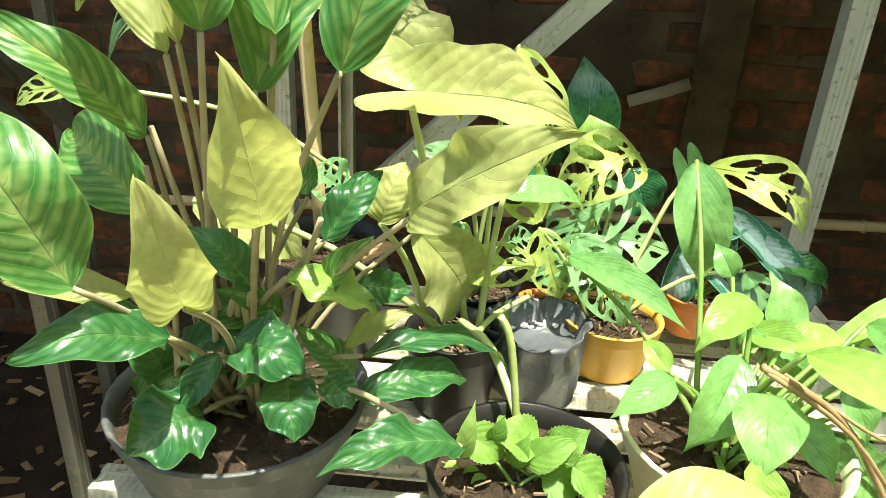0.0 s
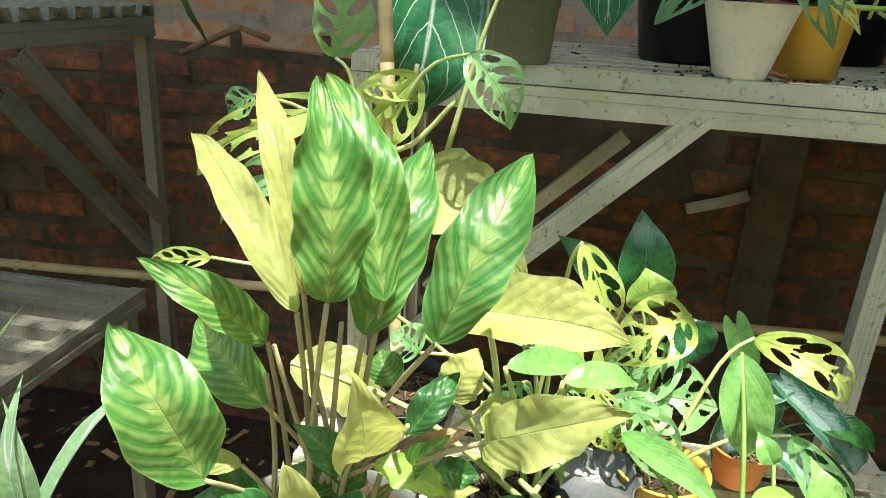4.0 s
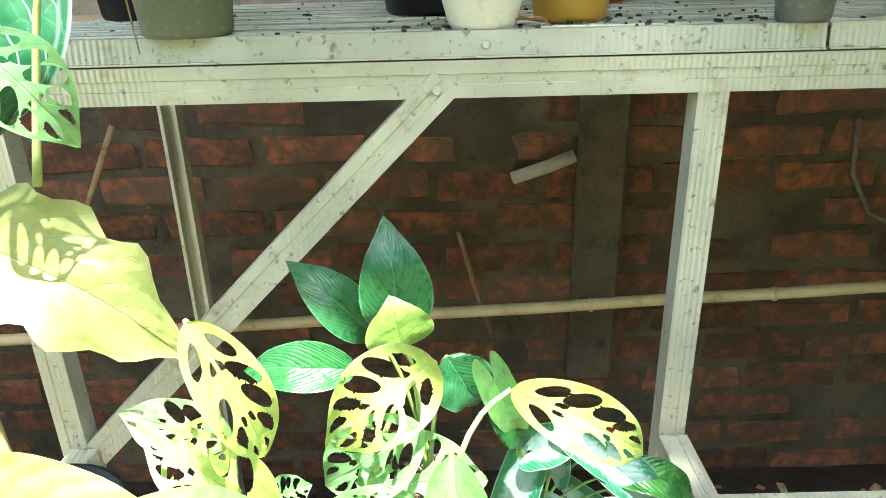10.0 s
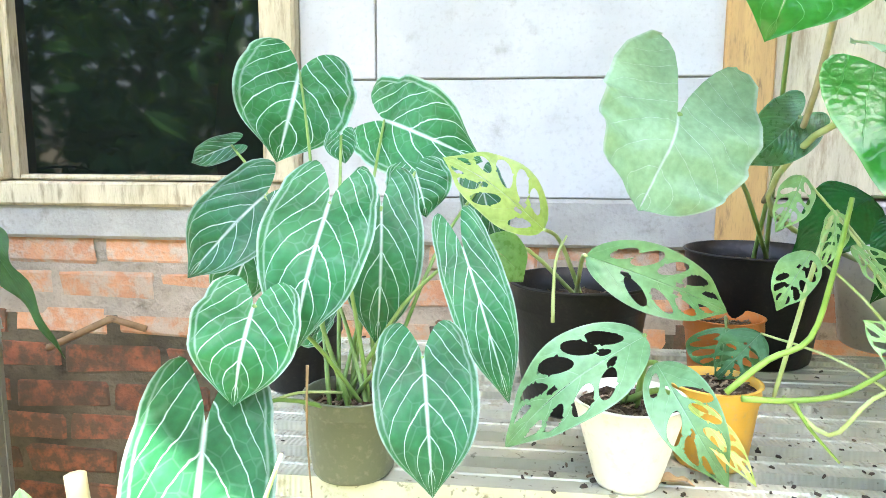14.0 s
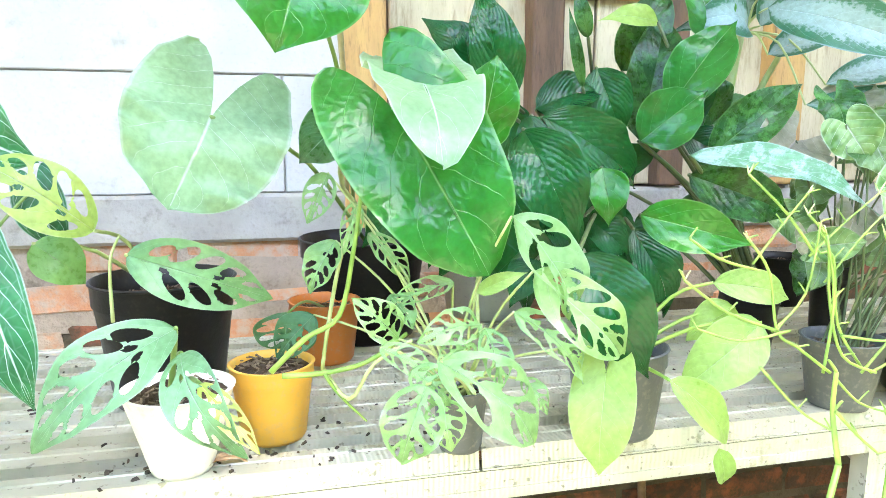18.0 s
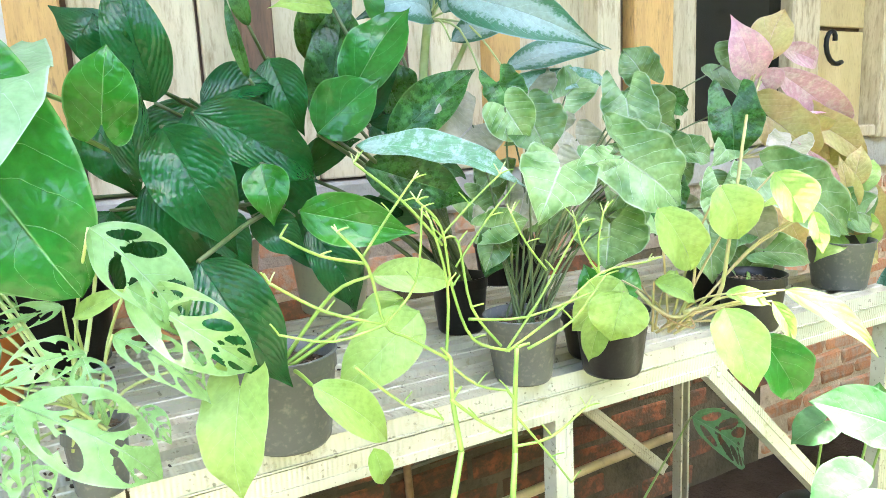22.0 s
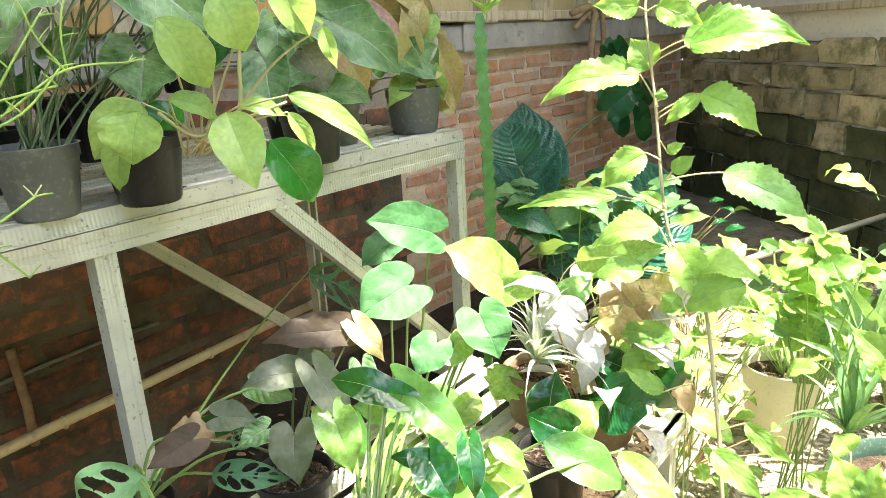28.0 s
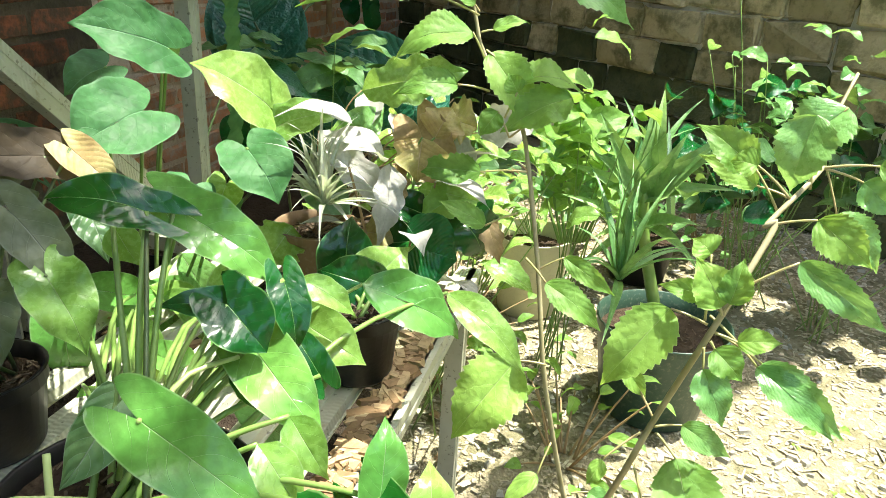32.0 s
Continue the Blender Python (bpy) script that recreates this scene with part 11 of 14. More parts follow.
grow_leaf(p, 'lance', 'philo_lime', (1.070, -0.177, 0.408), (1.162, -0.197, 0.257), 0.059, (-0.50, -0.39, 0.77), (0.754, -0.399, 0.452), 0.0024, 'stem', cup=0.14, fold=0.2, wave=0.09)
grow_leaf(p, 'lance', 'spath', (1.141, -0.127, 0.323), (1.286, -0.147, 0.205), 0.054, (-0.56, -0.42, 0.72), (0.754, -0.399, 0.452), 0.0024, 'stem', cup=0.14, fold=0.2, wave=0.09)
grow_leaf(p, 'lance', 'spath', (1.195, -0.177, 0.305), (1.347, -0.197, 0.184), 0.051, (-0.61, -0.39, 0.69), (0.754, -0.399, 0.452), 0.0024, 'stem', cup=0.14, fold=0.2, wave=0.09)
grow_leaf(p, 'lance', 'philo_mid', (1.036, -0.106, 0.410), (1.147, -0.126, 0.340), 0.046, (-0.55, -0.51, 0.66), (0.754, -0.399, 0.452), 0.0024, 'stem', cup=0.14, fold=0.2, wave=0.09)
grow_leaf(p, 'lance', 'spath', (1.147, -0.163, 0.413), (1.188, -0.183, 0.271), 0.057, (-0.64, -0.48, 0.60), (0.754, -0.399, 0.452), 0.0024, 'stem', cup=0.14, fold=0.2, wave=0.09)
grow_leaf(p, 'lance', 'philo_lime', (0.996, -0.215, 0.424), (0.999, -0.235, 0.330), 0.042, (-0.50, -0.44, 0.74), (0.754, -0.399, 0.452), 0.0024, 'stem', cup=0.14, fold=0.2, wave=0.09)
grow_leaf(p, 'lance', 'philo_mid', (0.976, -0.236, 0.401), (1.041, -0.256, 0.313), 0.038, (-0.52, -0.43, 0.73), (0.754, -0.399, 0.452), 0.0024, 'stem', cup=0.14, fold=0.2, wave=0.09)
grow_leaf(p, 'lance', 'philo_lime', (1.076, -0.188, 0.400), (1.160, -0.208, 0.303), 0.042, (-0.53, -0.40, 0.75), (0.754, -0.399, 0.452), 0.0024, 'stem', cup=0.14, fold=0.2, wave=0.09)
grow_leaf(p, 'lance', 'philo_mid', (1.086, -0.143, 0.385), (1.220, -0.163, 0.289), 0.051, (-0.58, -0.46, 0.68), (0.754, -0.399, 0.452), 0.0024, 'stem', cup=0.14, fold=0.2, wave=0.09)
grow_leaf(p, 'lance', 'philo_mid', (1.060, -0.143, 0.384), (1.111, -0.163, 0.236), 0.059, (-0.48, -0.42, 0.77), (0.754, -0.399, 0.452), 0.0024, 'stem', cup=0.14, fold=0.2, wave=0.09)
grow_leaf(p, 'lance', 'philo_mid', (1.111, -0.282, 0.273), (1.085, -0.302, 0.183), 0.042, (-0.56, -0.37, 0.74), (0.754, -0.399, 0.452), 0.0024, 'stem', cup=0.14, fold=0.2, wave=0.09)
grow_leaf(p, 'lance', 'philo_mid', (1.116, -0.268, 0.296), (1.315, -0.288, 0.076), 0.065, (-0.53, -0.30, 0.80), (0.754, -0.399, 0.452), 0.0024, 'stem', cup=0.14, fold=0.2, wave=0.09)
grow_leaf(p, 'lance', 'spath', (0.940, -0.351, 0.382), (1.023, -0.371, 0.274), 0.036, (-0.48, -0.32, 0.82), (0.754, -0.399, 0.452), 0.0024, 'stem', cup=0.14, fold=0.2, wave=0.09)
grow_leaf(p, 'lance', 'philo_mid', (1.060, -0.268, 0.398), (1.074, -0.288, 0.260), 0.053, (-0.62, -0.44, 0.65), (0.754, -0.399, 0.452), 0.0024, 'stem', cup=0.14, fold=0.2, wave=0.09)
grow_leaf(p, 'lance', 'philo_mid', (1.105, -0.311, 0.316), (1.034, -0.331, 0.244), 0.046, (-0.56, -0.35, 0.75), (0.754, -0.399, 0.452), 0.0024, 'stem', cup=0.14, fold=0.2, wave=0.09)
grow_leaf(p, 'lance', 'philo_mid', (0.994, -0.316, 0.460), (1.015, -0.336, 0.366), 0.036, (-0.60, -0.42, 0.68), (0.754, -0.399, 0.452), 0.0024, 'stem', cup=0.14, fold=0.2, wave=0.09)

p = plant_of('arrowhead_plant', 'pale bronze arrowhead plant in a black pot', (0.858, -0.187, 0.366), 'arrowhead plants')
pot(p, (0.858, -0.187, 0.366), 0.045, 0.036, 0.071, 'black_plastic')
grow_leaf(p, 'arrow', 'brown_leaf', (0.941, -0.199, 0.585), (0.864, -0.149, 0.590), 0.047, (-0.47, -0.60, 0.65), (0.858, -0.187, 0.430), 0.0018, 'dark_stem', cup=0.12, fold=0.16, wave=0.12)
grow_leaf(p, 'arrow', 'orange_leaf', (0.956, -0.210, 0.589), (0.958, -0.251, 0.552), 0.034, (-0.52, -0.54, 0.66), (0.858, -0.187, 0.430), 0.0018, 'dark_stem', cup=0.12, fold=0.16, wave=0.12)
grow_leaf(p, 'arrow', 'bronze_dark', (0.875, -0.190, 0.555), (0.820, -0.164, 0.557), 0.043, (-0.42, -0.60, 0.68), (0.858, -0.187, 0.430), 0.0018, 'dark_stem', cup=0.12, fold=0.16, wave=0.12)
grow_leaf(p, 'arrow', 'bronze_dark', (0.828, -0.236, 0.517), (0.804, -0.263, 0.479), 0.053, (-0.40, -0.54, 0.74), (0.858, -0.187, 0.430), 0.0018, 'dark_stem', cup=0.12, fold=0.16, wave=0.12)
grow_leaf(p, 'arrow', 'bronze_dark', (0.881, -0.219, 0.562), (0.877, -0.271, 0.506), 0.042, (-0.46, -0.54, 0.70), (0.858, -0.187, 0.430), 0.0018, 'dark_stem', cup=0.12, fold=0.16, wave=0.12)
grow_leaf(p, 'arrow', 'philo_lime', (0.864, -0.259, 0.526), (0.849, -0.299, 0.480), 0.050, (-0.45, -0.51, 0.74), (0.858, -0.187, 0.430), 0.0018, 'dark_stem', cup=0.12, fold=0.16, wave=0.12)
grow_leaf(p, 'arrow', 'bronze_dark', (0.786, -0.168, 0.536), (0.810, -0.200, 0.532), 0.036, (-0.38, -0.60, 0.70), (0.858, -0.187, 0.430), 0.0018, 'dark_stem', cup=0.12, fold=0.16, wave=0.12)
grow_leaf(p, 'arrow', 'brown_leaf', (0.747, -0.176, 0.531), (0.700, -0.170, 0.522), 0.038, (-0.31, -0.62, 0.72), (0.858, -0.187, 0.430), 0.0018, 'dark_stem', cup=0.12, fold=0.16, wave=0.12)
grow_leaf(p, 'arrow', 'bronze_dark', (0.918, -0.190, 0.566), (0.884, -0.179, 0.563), 0.040, (-0.47, -0.58, 0.67), (0.858, -0.187, 0.430), 0.0018, 'dark_stem', cup=0.12, fold=0.16, wave=0.12)
grow_leaf(p, 'arrow', 'syngonium', (0.818, -0.202, 0.516), (0.784, -0.197, 0.511), 0.032, (-0.38, -0.58, 0.72), (0.858, -0.187, 0.430), 0.0018, 'dark_stem', cup=0.12, fold=0.16, wave=0.12)
grow_leaf(p, 'arrow', 'syngonium', (0.931, -0.240, 0.552), (0.916, -0.267, 0.516), 0.033, (-0.50, -0.52, 0.70), (0.858, -0.187, 0.430), 0.0018, 'dark_stem', cup=0.12, fold=0.16, wave=0.12)

p = plant_of('arrow_philodendron', 'young philodendron in a dark green pot at the shelf end', (1.057, -0.417, 0.366))
pot(p, (1.057, -0.417, 0.366), 0.041, 0.033, 0.074, 'black_plastic')
leaf(p, 'arrow', 'philo', (1.091, -0.414, 0.444), (1.079, -0.365, 0.457), 0.054, (-0.78, -0.34, 0.52), cup=0.10, fold=0.12, wave=0.05)
stem(p, [(1.063, -0.413, 0.427), (1.076, -0.415, 0.440), (1.091, -0.414, 0.444)], 0.0024, mat='stem')
leaf(p, 'lance', 'philo_lime', (1.093, -0.407, 0.429), (1.129, -0.442, 0.477), 0.062, (-0.81, -0.30, 0.51), cup=0.10, fold=0.12, wave=0.05)
stem(p, [(1.051, -0.414, 0.427), (1.077, -0.412, 0.428), (1.093, -0.407, 0.429)], 0.0024, mat='stem')
leaf(p, 'arrow', 'philo', (1.113, -0.380, 0.444), (1.136, -0.377, 0.496), 0.063, (-0.80, -0.34, 0.49), cup=0.10, fold=0.12, wave=0.05)
stem(p, [(1.063, -0.423, 0.427), (1.088, -0.397, 0.440), (1.113, -0.380, 0.444)], 0.0024, mat='stem')
leaf(p, 'heart', 'dark_lance', (1.166, -0.437, 0.460), (1.177, -0.483, 0.446), 0.080, (-0.83, -0.24, 0.50), cup=0.10, fold=0.12, wave=0.05)
stem(p, [(1.052, -0.420, 0.427), (1.117, -0.428, 0.454), (1.166, -0.437, 0.460)], 0.0024, mat='stem')

p = plant_of('heart_anthurium', 'shaded anthurium with dark heart leaves on the ground', (1.220, -0.020, -0.260))
pot(p, (1.708, 0.264, 0.000), 0.088, 0.070, 0.148, 'black_plastic')
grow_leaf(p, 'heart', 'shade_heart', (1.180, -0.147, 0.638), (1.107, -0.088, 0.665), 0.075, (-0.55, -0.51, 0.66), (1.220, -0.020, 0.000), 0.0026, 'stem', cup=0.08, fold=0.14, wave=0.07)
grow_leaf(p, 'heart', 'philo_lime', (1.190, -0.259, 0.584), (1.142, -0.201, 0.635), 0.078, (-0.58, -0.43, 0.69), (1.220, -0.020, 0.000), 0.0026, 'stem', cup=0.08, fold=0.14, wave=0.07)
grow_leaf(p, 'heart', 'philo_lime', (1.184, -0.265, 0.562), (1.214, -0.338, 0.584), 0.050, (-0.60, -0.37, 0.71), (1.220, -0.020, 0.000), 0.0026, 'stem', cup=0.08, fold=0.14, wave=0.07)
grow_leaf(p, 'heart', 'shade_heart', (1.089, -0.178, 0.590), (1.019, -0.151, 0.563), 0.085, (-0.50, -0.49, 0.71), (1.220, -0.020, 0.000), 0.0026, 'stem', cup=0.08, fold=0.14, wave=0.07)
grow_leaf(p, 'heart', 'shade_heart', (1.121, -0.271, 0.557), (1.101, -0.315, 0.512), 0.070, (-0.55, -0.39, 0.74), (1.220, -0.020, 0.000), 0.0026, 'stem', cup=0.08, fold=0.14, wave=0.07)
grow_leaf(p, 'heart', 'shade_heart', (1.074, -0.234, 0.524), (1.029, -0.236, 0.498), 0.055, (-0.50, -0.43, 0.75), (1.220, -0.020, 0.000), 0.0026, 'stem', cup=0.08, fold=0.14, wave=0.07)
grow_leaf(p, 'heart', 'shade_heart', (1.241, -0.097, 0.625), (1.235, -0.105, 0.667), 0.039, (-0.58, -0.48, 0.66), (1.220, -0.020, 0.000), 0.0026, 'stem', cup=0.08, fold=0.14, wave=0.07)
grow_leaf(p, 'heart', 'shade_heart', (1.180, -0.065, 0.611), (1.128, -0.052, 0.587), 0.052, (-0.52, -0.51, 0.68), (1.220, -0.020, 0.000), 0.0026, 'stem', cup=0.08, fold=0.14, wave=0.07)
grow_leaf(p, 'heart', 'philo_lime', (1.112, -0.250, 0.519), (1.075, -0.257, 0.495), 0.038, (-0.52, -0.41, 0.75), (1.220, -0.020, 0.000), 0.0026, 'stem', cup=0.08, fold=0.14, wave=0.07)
grow_leaf(p, 'lance', 'dark_agla', (1.713, 0.094, 0.536), (1.732, -0.065, 0.480), 0.066, (-0.64, -0.39, 0.66), (1.220, -0.020, 0.000), 0.0026, 'stem')

p = plant_of('cutleaf_plant', 'shaded split-leaf plant in a black pot below the shelf', (0.738, -0.034, 0.317))
pot(p, (0.738, -0.034, 0.317), 0.048, 0.038, 0.082, 'black_plastic')
leaf(p, 'holed', 'monstera', (0.691, -0.182, 0.525), (0.637, -0.142, 0.459), 0.092, (-0.28, -0.71, 0.64), cup=0.12, fold=0.12, wave=0.06)
stem(p, [(0.741, -0.039, 0.384), (0.712, -0.115, 0.496), (0.691, -0.182, 0.525)], 0.0024, mat='stem')
leaf(p, 'holed', 'monstera_dark', (0.775, -0.154, 0.467), (0.820, -0.226, 0.463), 0.034, (-0.41, -0.64, 0.65), cup=0.12, fold=0.12, wave=0.06)
stem(p, [(0.736, -0.035, 0.384), (0.759, -0.100, 0.451), (0.775, -0.154, 0.467)], 0.0024, mat='stem')
leaf(p, 'holed', 'monstera_dark', (0.836, -0.148, 0.469), (0.829, -0.125, 0.488), 0.036, (-0.43, -0.66, 0.61), cup=0.12, fold=0.12, wave=0.06)
stem(p, [(0.738, -0.028, 0.384), (0.792, -0.097, 0.452), (0.836, -0.148, 0.469)], 0.0024, mat='stem')
leaf(p, 'arrow', 'philo', (0.788, -0.143, 0.515), (0.822, -0.186, 0.528), 0.028, (-0.43, -0.68, 0.59))
stem(p, [(0.739, -0.033, 0.384), (0.766, -0.094, 0.489), (0.788, -0.143, 0.515)], 0.0024, mat='stem')
leaf(p, 'arrow', 'syngonium', (0.857, -0.139, 0.532), (0.878, -0.182, 0.518), 0.036, (-0.48, -0.66, 0.58))
stem(p, [(0.735, -0.040, 0.384), (0.803, -0.092, 0.502), (0.857, -0.139, 0.532)], 0.0024, mat='stem')
leaf(p, 'lance', 'dry', (0.760, -0.106, 0.505), (0.801, -0.168, 0.506), 0.040, (-0.39, -0.69, 0.60), wave=0.20)
stem(p, [(0.742, -0.032, 0.384), (0.750, -0.074, 0.481), (0.760, -0.106, 0.505)], 0.0024, mat='stem')
leaf(p, 'holed', 'monstera_dark', (1.275, 0.250, 0.482), (1.443, 0.250, 0.339), 0.093, (-0.59, -0.54, 0.60), cup=0.12, fold=0.12, wave=0.06)
stem(p, [(0.733, -0.028, 0.384), (1.034, 0.122, 0.462), (1.275, 0.250, 0.482)], 0.0024, mat='stem')
leaf(p, 'lance', 'dry', (0.649, -0.293, 0.552), (0.646, -0.314, 0.513), 0.012, (-0.32, -0.66, 0.68))
stem(p, [(0.744, -0.036, 0.384), (0.689, -0.176, 0.518), (0.649, -0.293, 0.552)], 0.0024, mat='stem')

p = plant_of('toothed_shrub', 'tall young shrub with lime toothed leaves in a white pot', (1.179, -0.656, 0.020))
pot(p, (1.179, -0.656, 0.020), 0.072, 0.060, 0.075, 'old_plastic', label='dirty old white plastic pot', soil=0.75)
stem(p, [(1.179, -0.656, 0.076), (1.150, -0.596, 0.322), (1.180, -0.567, 0.462), (1.220, -0.527, 0.604), (1.240, -0.476, 0.667), (1.270, -0.442, 0.820), (1.290, -0.417, 0.933), (1.300, -0.422, 0.957)], 0.0030, 0.0015, 'olive_stem', 'trunk', n=8)
stem(p, [(1.179, -0.656, 0.100), (1.061, -0.680, 0.305), (1.056, -0.698, 0.378), (1.036, -0.729, 0.500), (1.073, -0.759, 0.566), (1.077, -0.754, 0.566), (1.134, -0.797, 0.602), (1.209, -0.810, 0.604), (1.273, -0.842, 0.665)], 0.0034, 0.0016, 'olive_stem', 'branch', n=8)
stem(p, [(1.045, -0.722, 0.485), (1.049, -0.692, 0.492)], 0.0012, 0.0009, 'pink_stem', 'twig', n=8)
leaf(p, 'toothed', 'toothed', (1.049, -0.692, 0.492), (1.021, -0.644, 0.422), 0.048, (-0.77, -0.01, 0.63), cup=0.1, fold=0.16, wave=0.1)
stem(p, [(1.100, -0.595, 0.386), (1.096, -0.566, 0.387)], 0.0012, 0.0009, 'pink_stem', 'twig', n=8)
leaf(p, 'toothed', 'toothed', (1.096, -0.566, 0.387), (1.046, -0.515, 0.314), 0.067, (-0.70, -0.15, 0.70), cup=0.1, fold=0.16, wave=0.1)
stem(p, [(1.018, -0.697, 0.392), (1.009, -0.715, 0.377)], 0.0012, 0.0009, 'pink_stem', 'twig', n=8)
leaf(p, 'toothed', 'toothed', (1.009, -0.715, 0.377), (0.963, -0.742, 0.308), 0.057, (-0.67, 0.07, 0.74), cup=0.1, fold=0.16, wave=0.1)
stem(p, [(1.113, -0.767, 0.566), (1.121, -0.744, 0.598)], 0.0012, 0.0009, 'pink_stem', 'twig', n=8)
leaf(p, 'toothed', 'toothed', (1.121, -0.744, 0.598), (1.128, -0.693, 0.630), 0.035, (-0.89, 0.06, 0.46), cup=0.1, fold=0.16, wave=0.1)
stem(p, [(1.114, -0.787, 0.588), (1.122, -0.780, 0.647)], 0.0012, 0.0009, 'pink_stem', 'twig', n=8)
leaf(p, 'toothed', 'spath', (1.122, -0.780, 0.647), (1.115, -0.771, 0.582), 0.046, (-0.88, 0.13, 0.46), cup=0.1, fold=0.16, wave=0.1)
stem(p, [(1.043, -0.727, 0.481), (1.033, -0.766, 0.465)], 0.0012, 0.0009, 'pink_stem', 'twig', n=8)
leaf(p, 'toothed', 'spath', (1.033, -0.766, 0.465), (1.004, -0.830, 0.427), 0.032, (-0.75, 0.16, 0.65), cup=0.1, fold=0.16, wave=0.1)
stem(p, [(1.021, -0.719, 0.477), (1.015, -0.721, 0.461)], 0.0012, 0.0009, 'pink_stem', 'twig', n=8)
leaf(p, 'toothed', 'spath', (1.015, -0.721, 0.461), (0.996, -0.742, 0.423), 0.032, (-0.75, 0.07, 0.66), cup=0.1, fold=0.16, wave=0.1)
stem(p, [(1.034, -0.729, 0.500), (1.036, -0.727, 0.506)], 0.0012, 0.0009, 'pink_stem', 'twig', n=8)
leaf(p, 'toothed', 'toothed', (1.036, -0.727, 0.506), (1.047, -0.703, 0.541), 0.038, (-0.82, 0.05, 0.57), cup=0.1, fold=0.16, wave=0.1)
stem(p, [(1.034, -0.730, 0.503), (1.036, -0.733, 0.510)], 0.0012, 0.0009, 'pink_stem', 'twig', n=8)
leaf(p, 'toothed', 'toothed', (1.036, -0.733, 0.510), (1.046, -0.738, 0.546), 0.027, (-0.82, 0.08, 0.56), cup=0.1, fold=0.16, wave=0.1)
stem(p, [(1.039, -0.729, 0.501), (1.043, -0.717, 0.510)], 0.0012, 0.0009, 'pink_stem', 'twig', n=8)
leaf(p, 'toothed', 'toothed', (1.043, -0.717, 0.510), (1.046, -0.679, 0.514), 0.020, (-0.81, 0.03, 0.58), cup=0.1, fold=0.16, wave=0.1)
stem(p, [(1.023, -0.723, 0.482), (1.021, -0.727, 0.477)], 0.0012, 0.0009, 'pink_stem', 'twig', n=8)
leaf(p, 'toothed', 'toothed', (1.021, -0.727, 0.477), (1.011, -0.751, 0.458), 0.029, (-0.77, 0.08, 0.63), cup=0.1, fold=0.16, wave=0.1)
stem(p, [(1.034, -0.727, 0.484), (1.031, -0.744, 0.481)], 0.0012, 0.0009, 'pink_stem', 'twig', n=8)
leaf(p, 'toothed', 'toothed', (1.031, -0.744, 0.481), (1.029, -0.776, 0.488), 0.022, (-0.79, 0.11, 0.61), cup=0.1, fold=0.16, wave=0.1)
stem(p, [(1.037, -0.686, 0.342), (1.010, -0.704, 0.300)], 0.0012, 0.0009, 'pink_stem', 'twig', n=8)
leaf(p, 'oval', 'calathea_back', (1.010, -0.704, 0.300), (0.982, -0.747, 0.268), 0.032, (-0.63, 0.06, 0.77), cup=0.1, fold=0.16, wave=0.1)
stem(p, [(1.185, -0.569, 0.447), (1.193, -0.594, 0.462)], 0.0012, 0.0009, 'pink_stem', 'twig', n=8)
leaf(p, 'toothed', 'toothed', (1.193, -0.594, 0.462), (1.186, -0.652, 0.430), 0.023, (-0.80, -0.05, 0.60), cup=0.1, fold=0.16, wave=0.1)
stem(p, [(1.053, -0.699, 0.373), (1.055, -0.722, 0.379)], 0.0012, 0.0009, 'pink_stem', 'twig', n=8)
leaf(p, 'toothed', 'spath', (1.055, -0.722, 0.379), (1.042, -0.765, 0.364), 0.026, (-0.71, 0.08, 0.70), cup=0.1, fold=0.16, wave=0.1)
stem(p, [(1.083, -0.692, 0.343), (1.067, -0.661, 0.315)], 0.0012, 0.0009, 'pink_stem', 'twig', n=8)
leaf(p, 'toothed', 'toothed', (1.067, -0.661, 0.315), (1.053, -0.650, 0.293), 0.018, (-0.68, -0.02, 0.74), cup=0.1, fold=0.16, wave=0.1)
stem(p, [(1.056, -0.698, 0.378), (1.074, -0.668, 0.415)], 0.0012, 0.0009, 'pink_stem', 'twig', n=8)
leaf(p, 'toothed', 'toothed', (1.074, -0.668, 0.415), (1.063, -0.689, 0.393), 0.019, (-0.75, 0.00, 0.67), cup=0.1, fold=0.16, wave=0.1)
stem(p, [(1.169, -0.639, 0.180), (1.173, -0.658, 0.184)], 0.0012, 0.0009, 'pink_stem', 'twig', n=8)
leaf(p, 'toothed', 'spath', (1.173, -0.658, 0.184), (1.166, -0.686, 0.174), 0.026, (-0.65, -0.00, 0.76), cup=0.1, fold=0.16, wave=0.1)
stem(p, [(1.116, -0.610, 0.285), (1.097, -0.601, 0.256)], 0.0012, 0.0009, 'pink_stem', 'twig', n=8)
leaf(p, 'toothed', 'toothed', (1.097, -0.601, 0.256), (1.073, -0.570, 0.227), 0.022, (-0.64, -0.09, 0.76), cup=0.1, fold=0.16, wave=0.1)
stem(p, [(1.086, -0.753, 0.560), (1.081, -0.790, 0.573)], 0.0012, 0.0009, 'pink_stem', 'twig', n=8)
leaf(p, 'toothed', 'toothed', (1.081, -0.790, 0.573), (1.065, -0.833, 0.545), 0.036, (-0.84, 0.22, 0.50), cup=0.1, fold=0.16, wave=0.1)
stem(p, [(1.047, -0.724, 0.503), (1.048, -0.777, 0.548)], 0.0012, 0.0009, 'pink_stem', 'twig', n=8)
leaf(p, 'toothed', 'spath', (1.048, -0.777, 0.548), (1.021, -0.843, 0.512), 0.028, (-0.81, 0.23, 0.54), cup=0.1, fold=0.16, wave=0.1)
stem(p, [(1.044, -0.722, 0.494), (1.028, -0.762, 0.464)], 0.0012, 0.0009, 'pink_stem', 'twig', n=8)
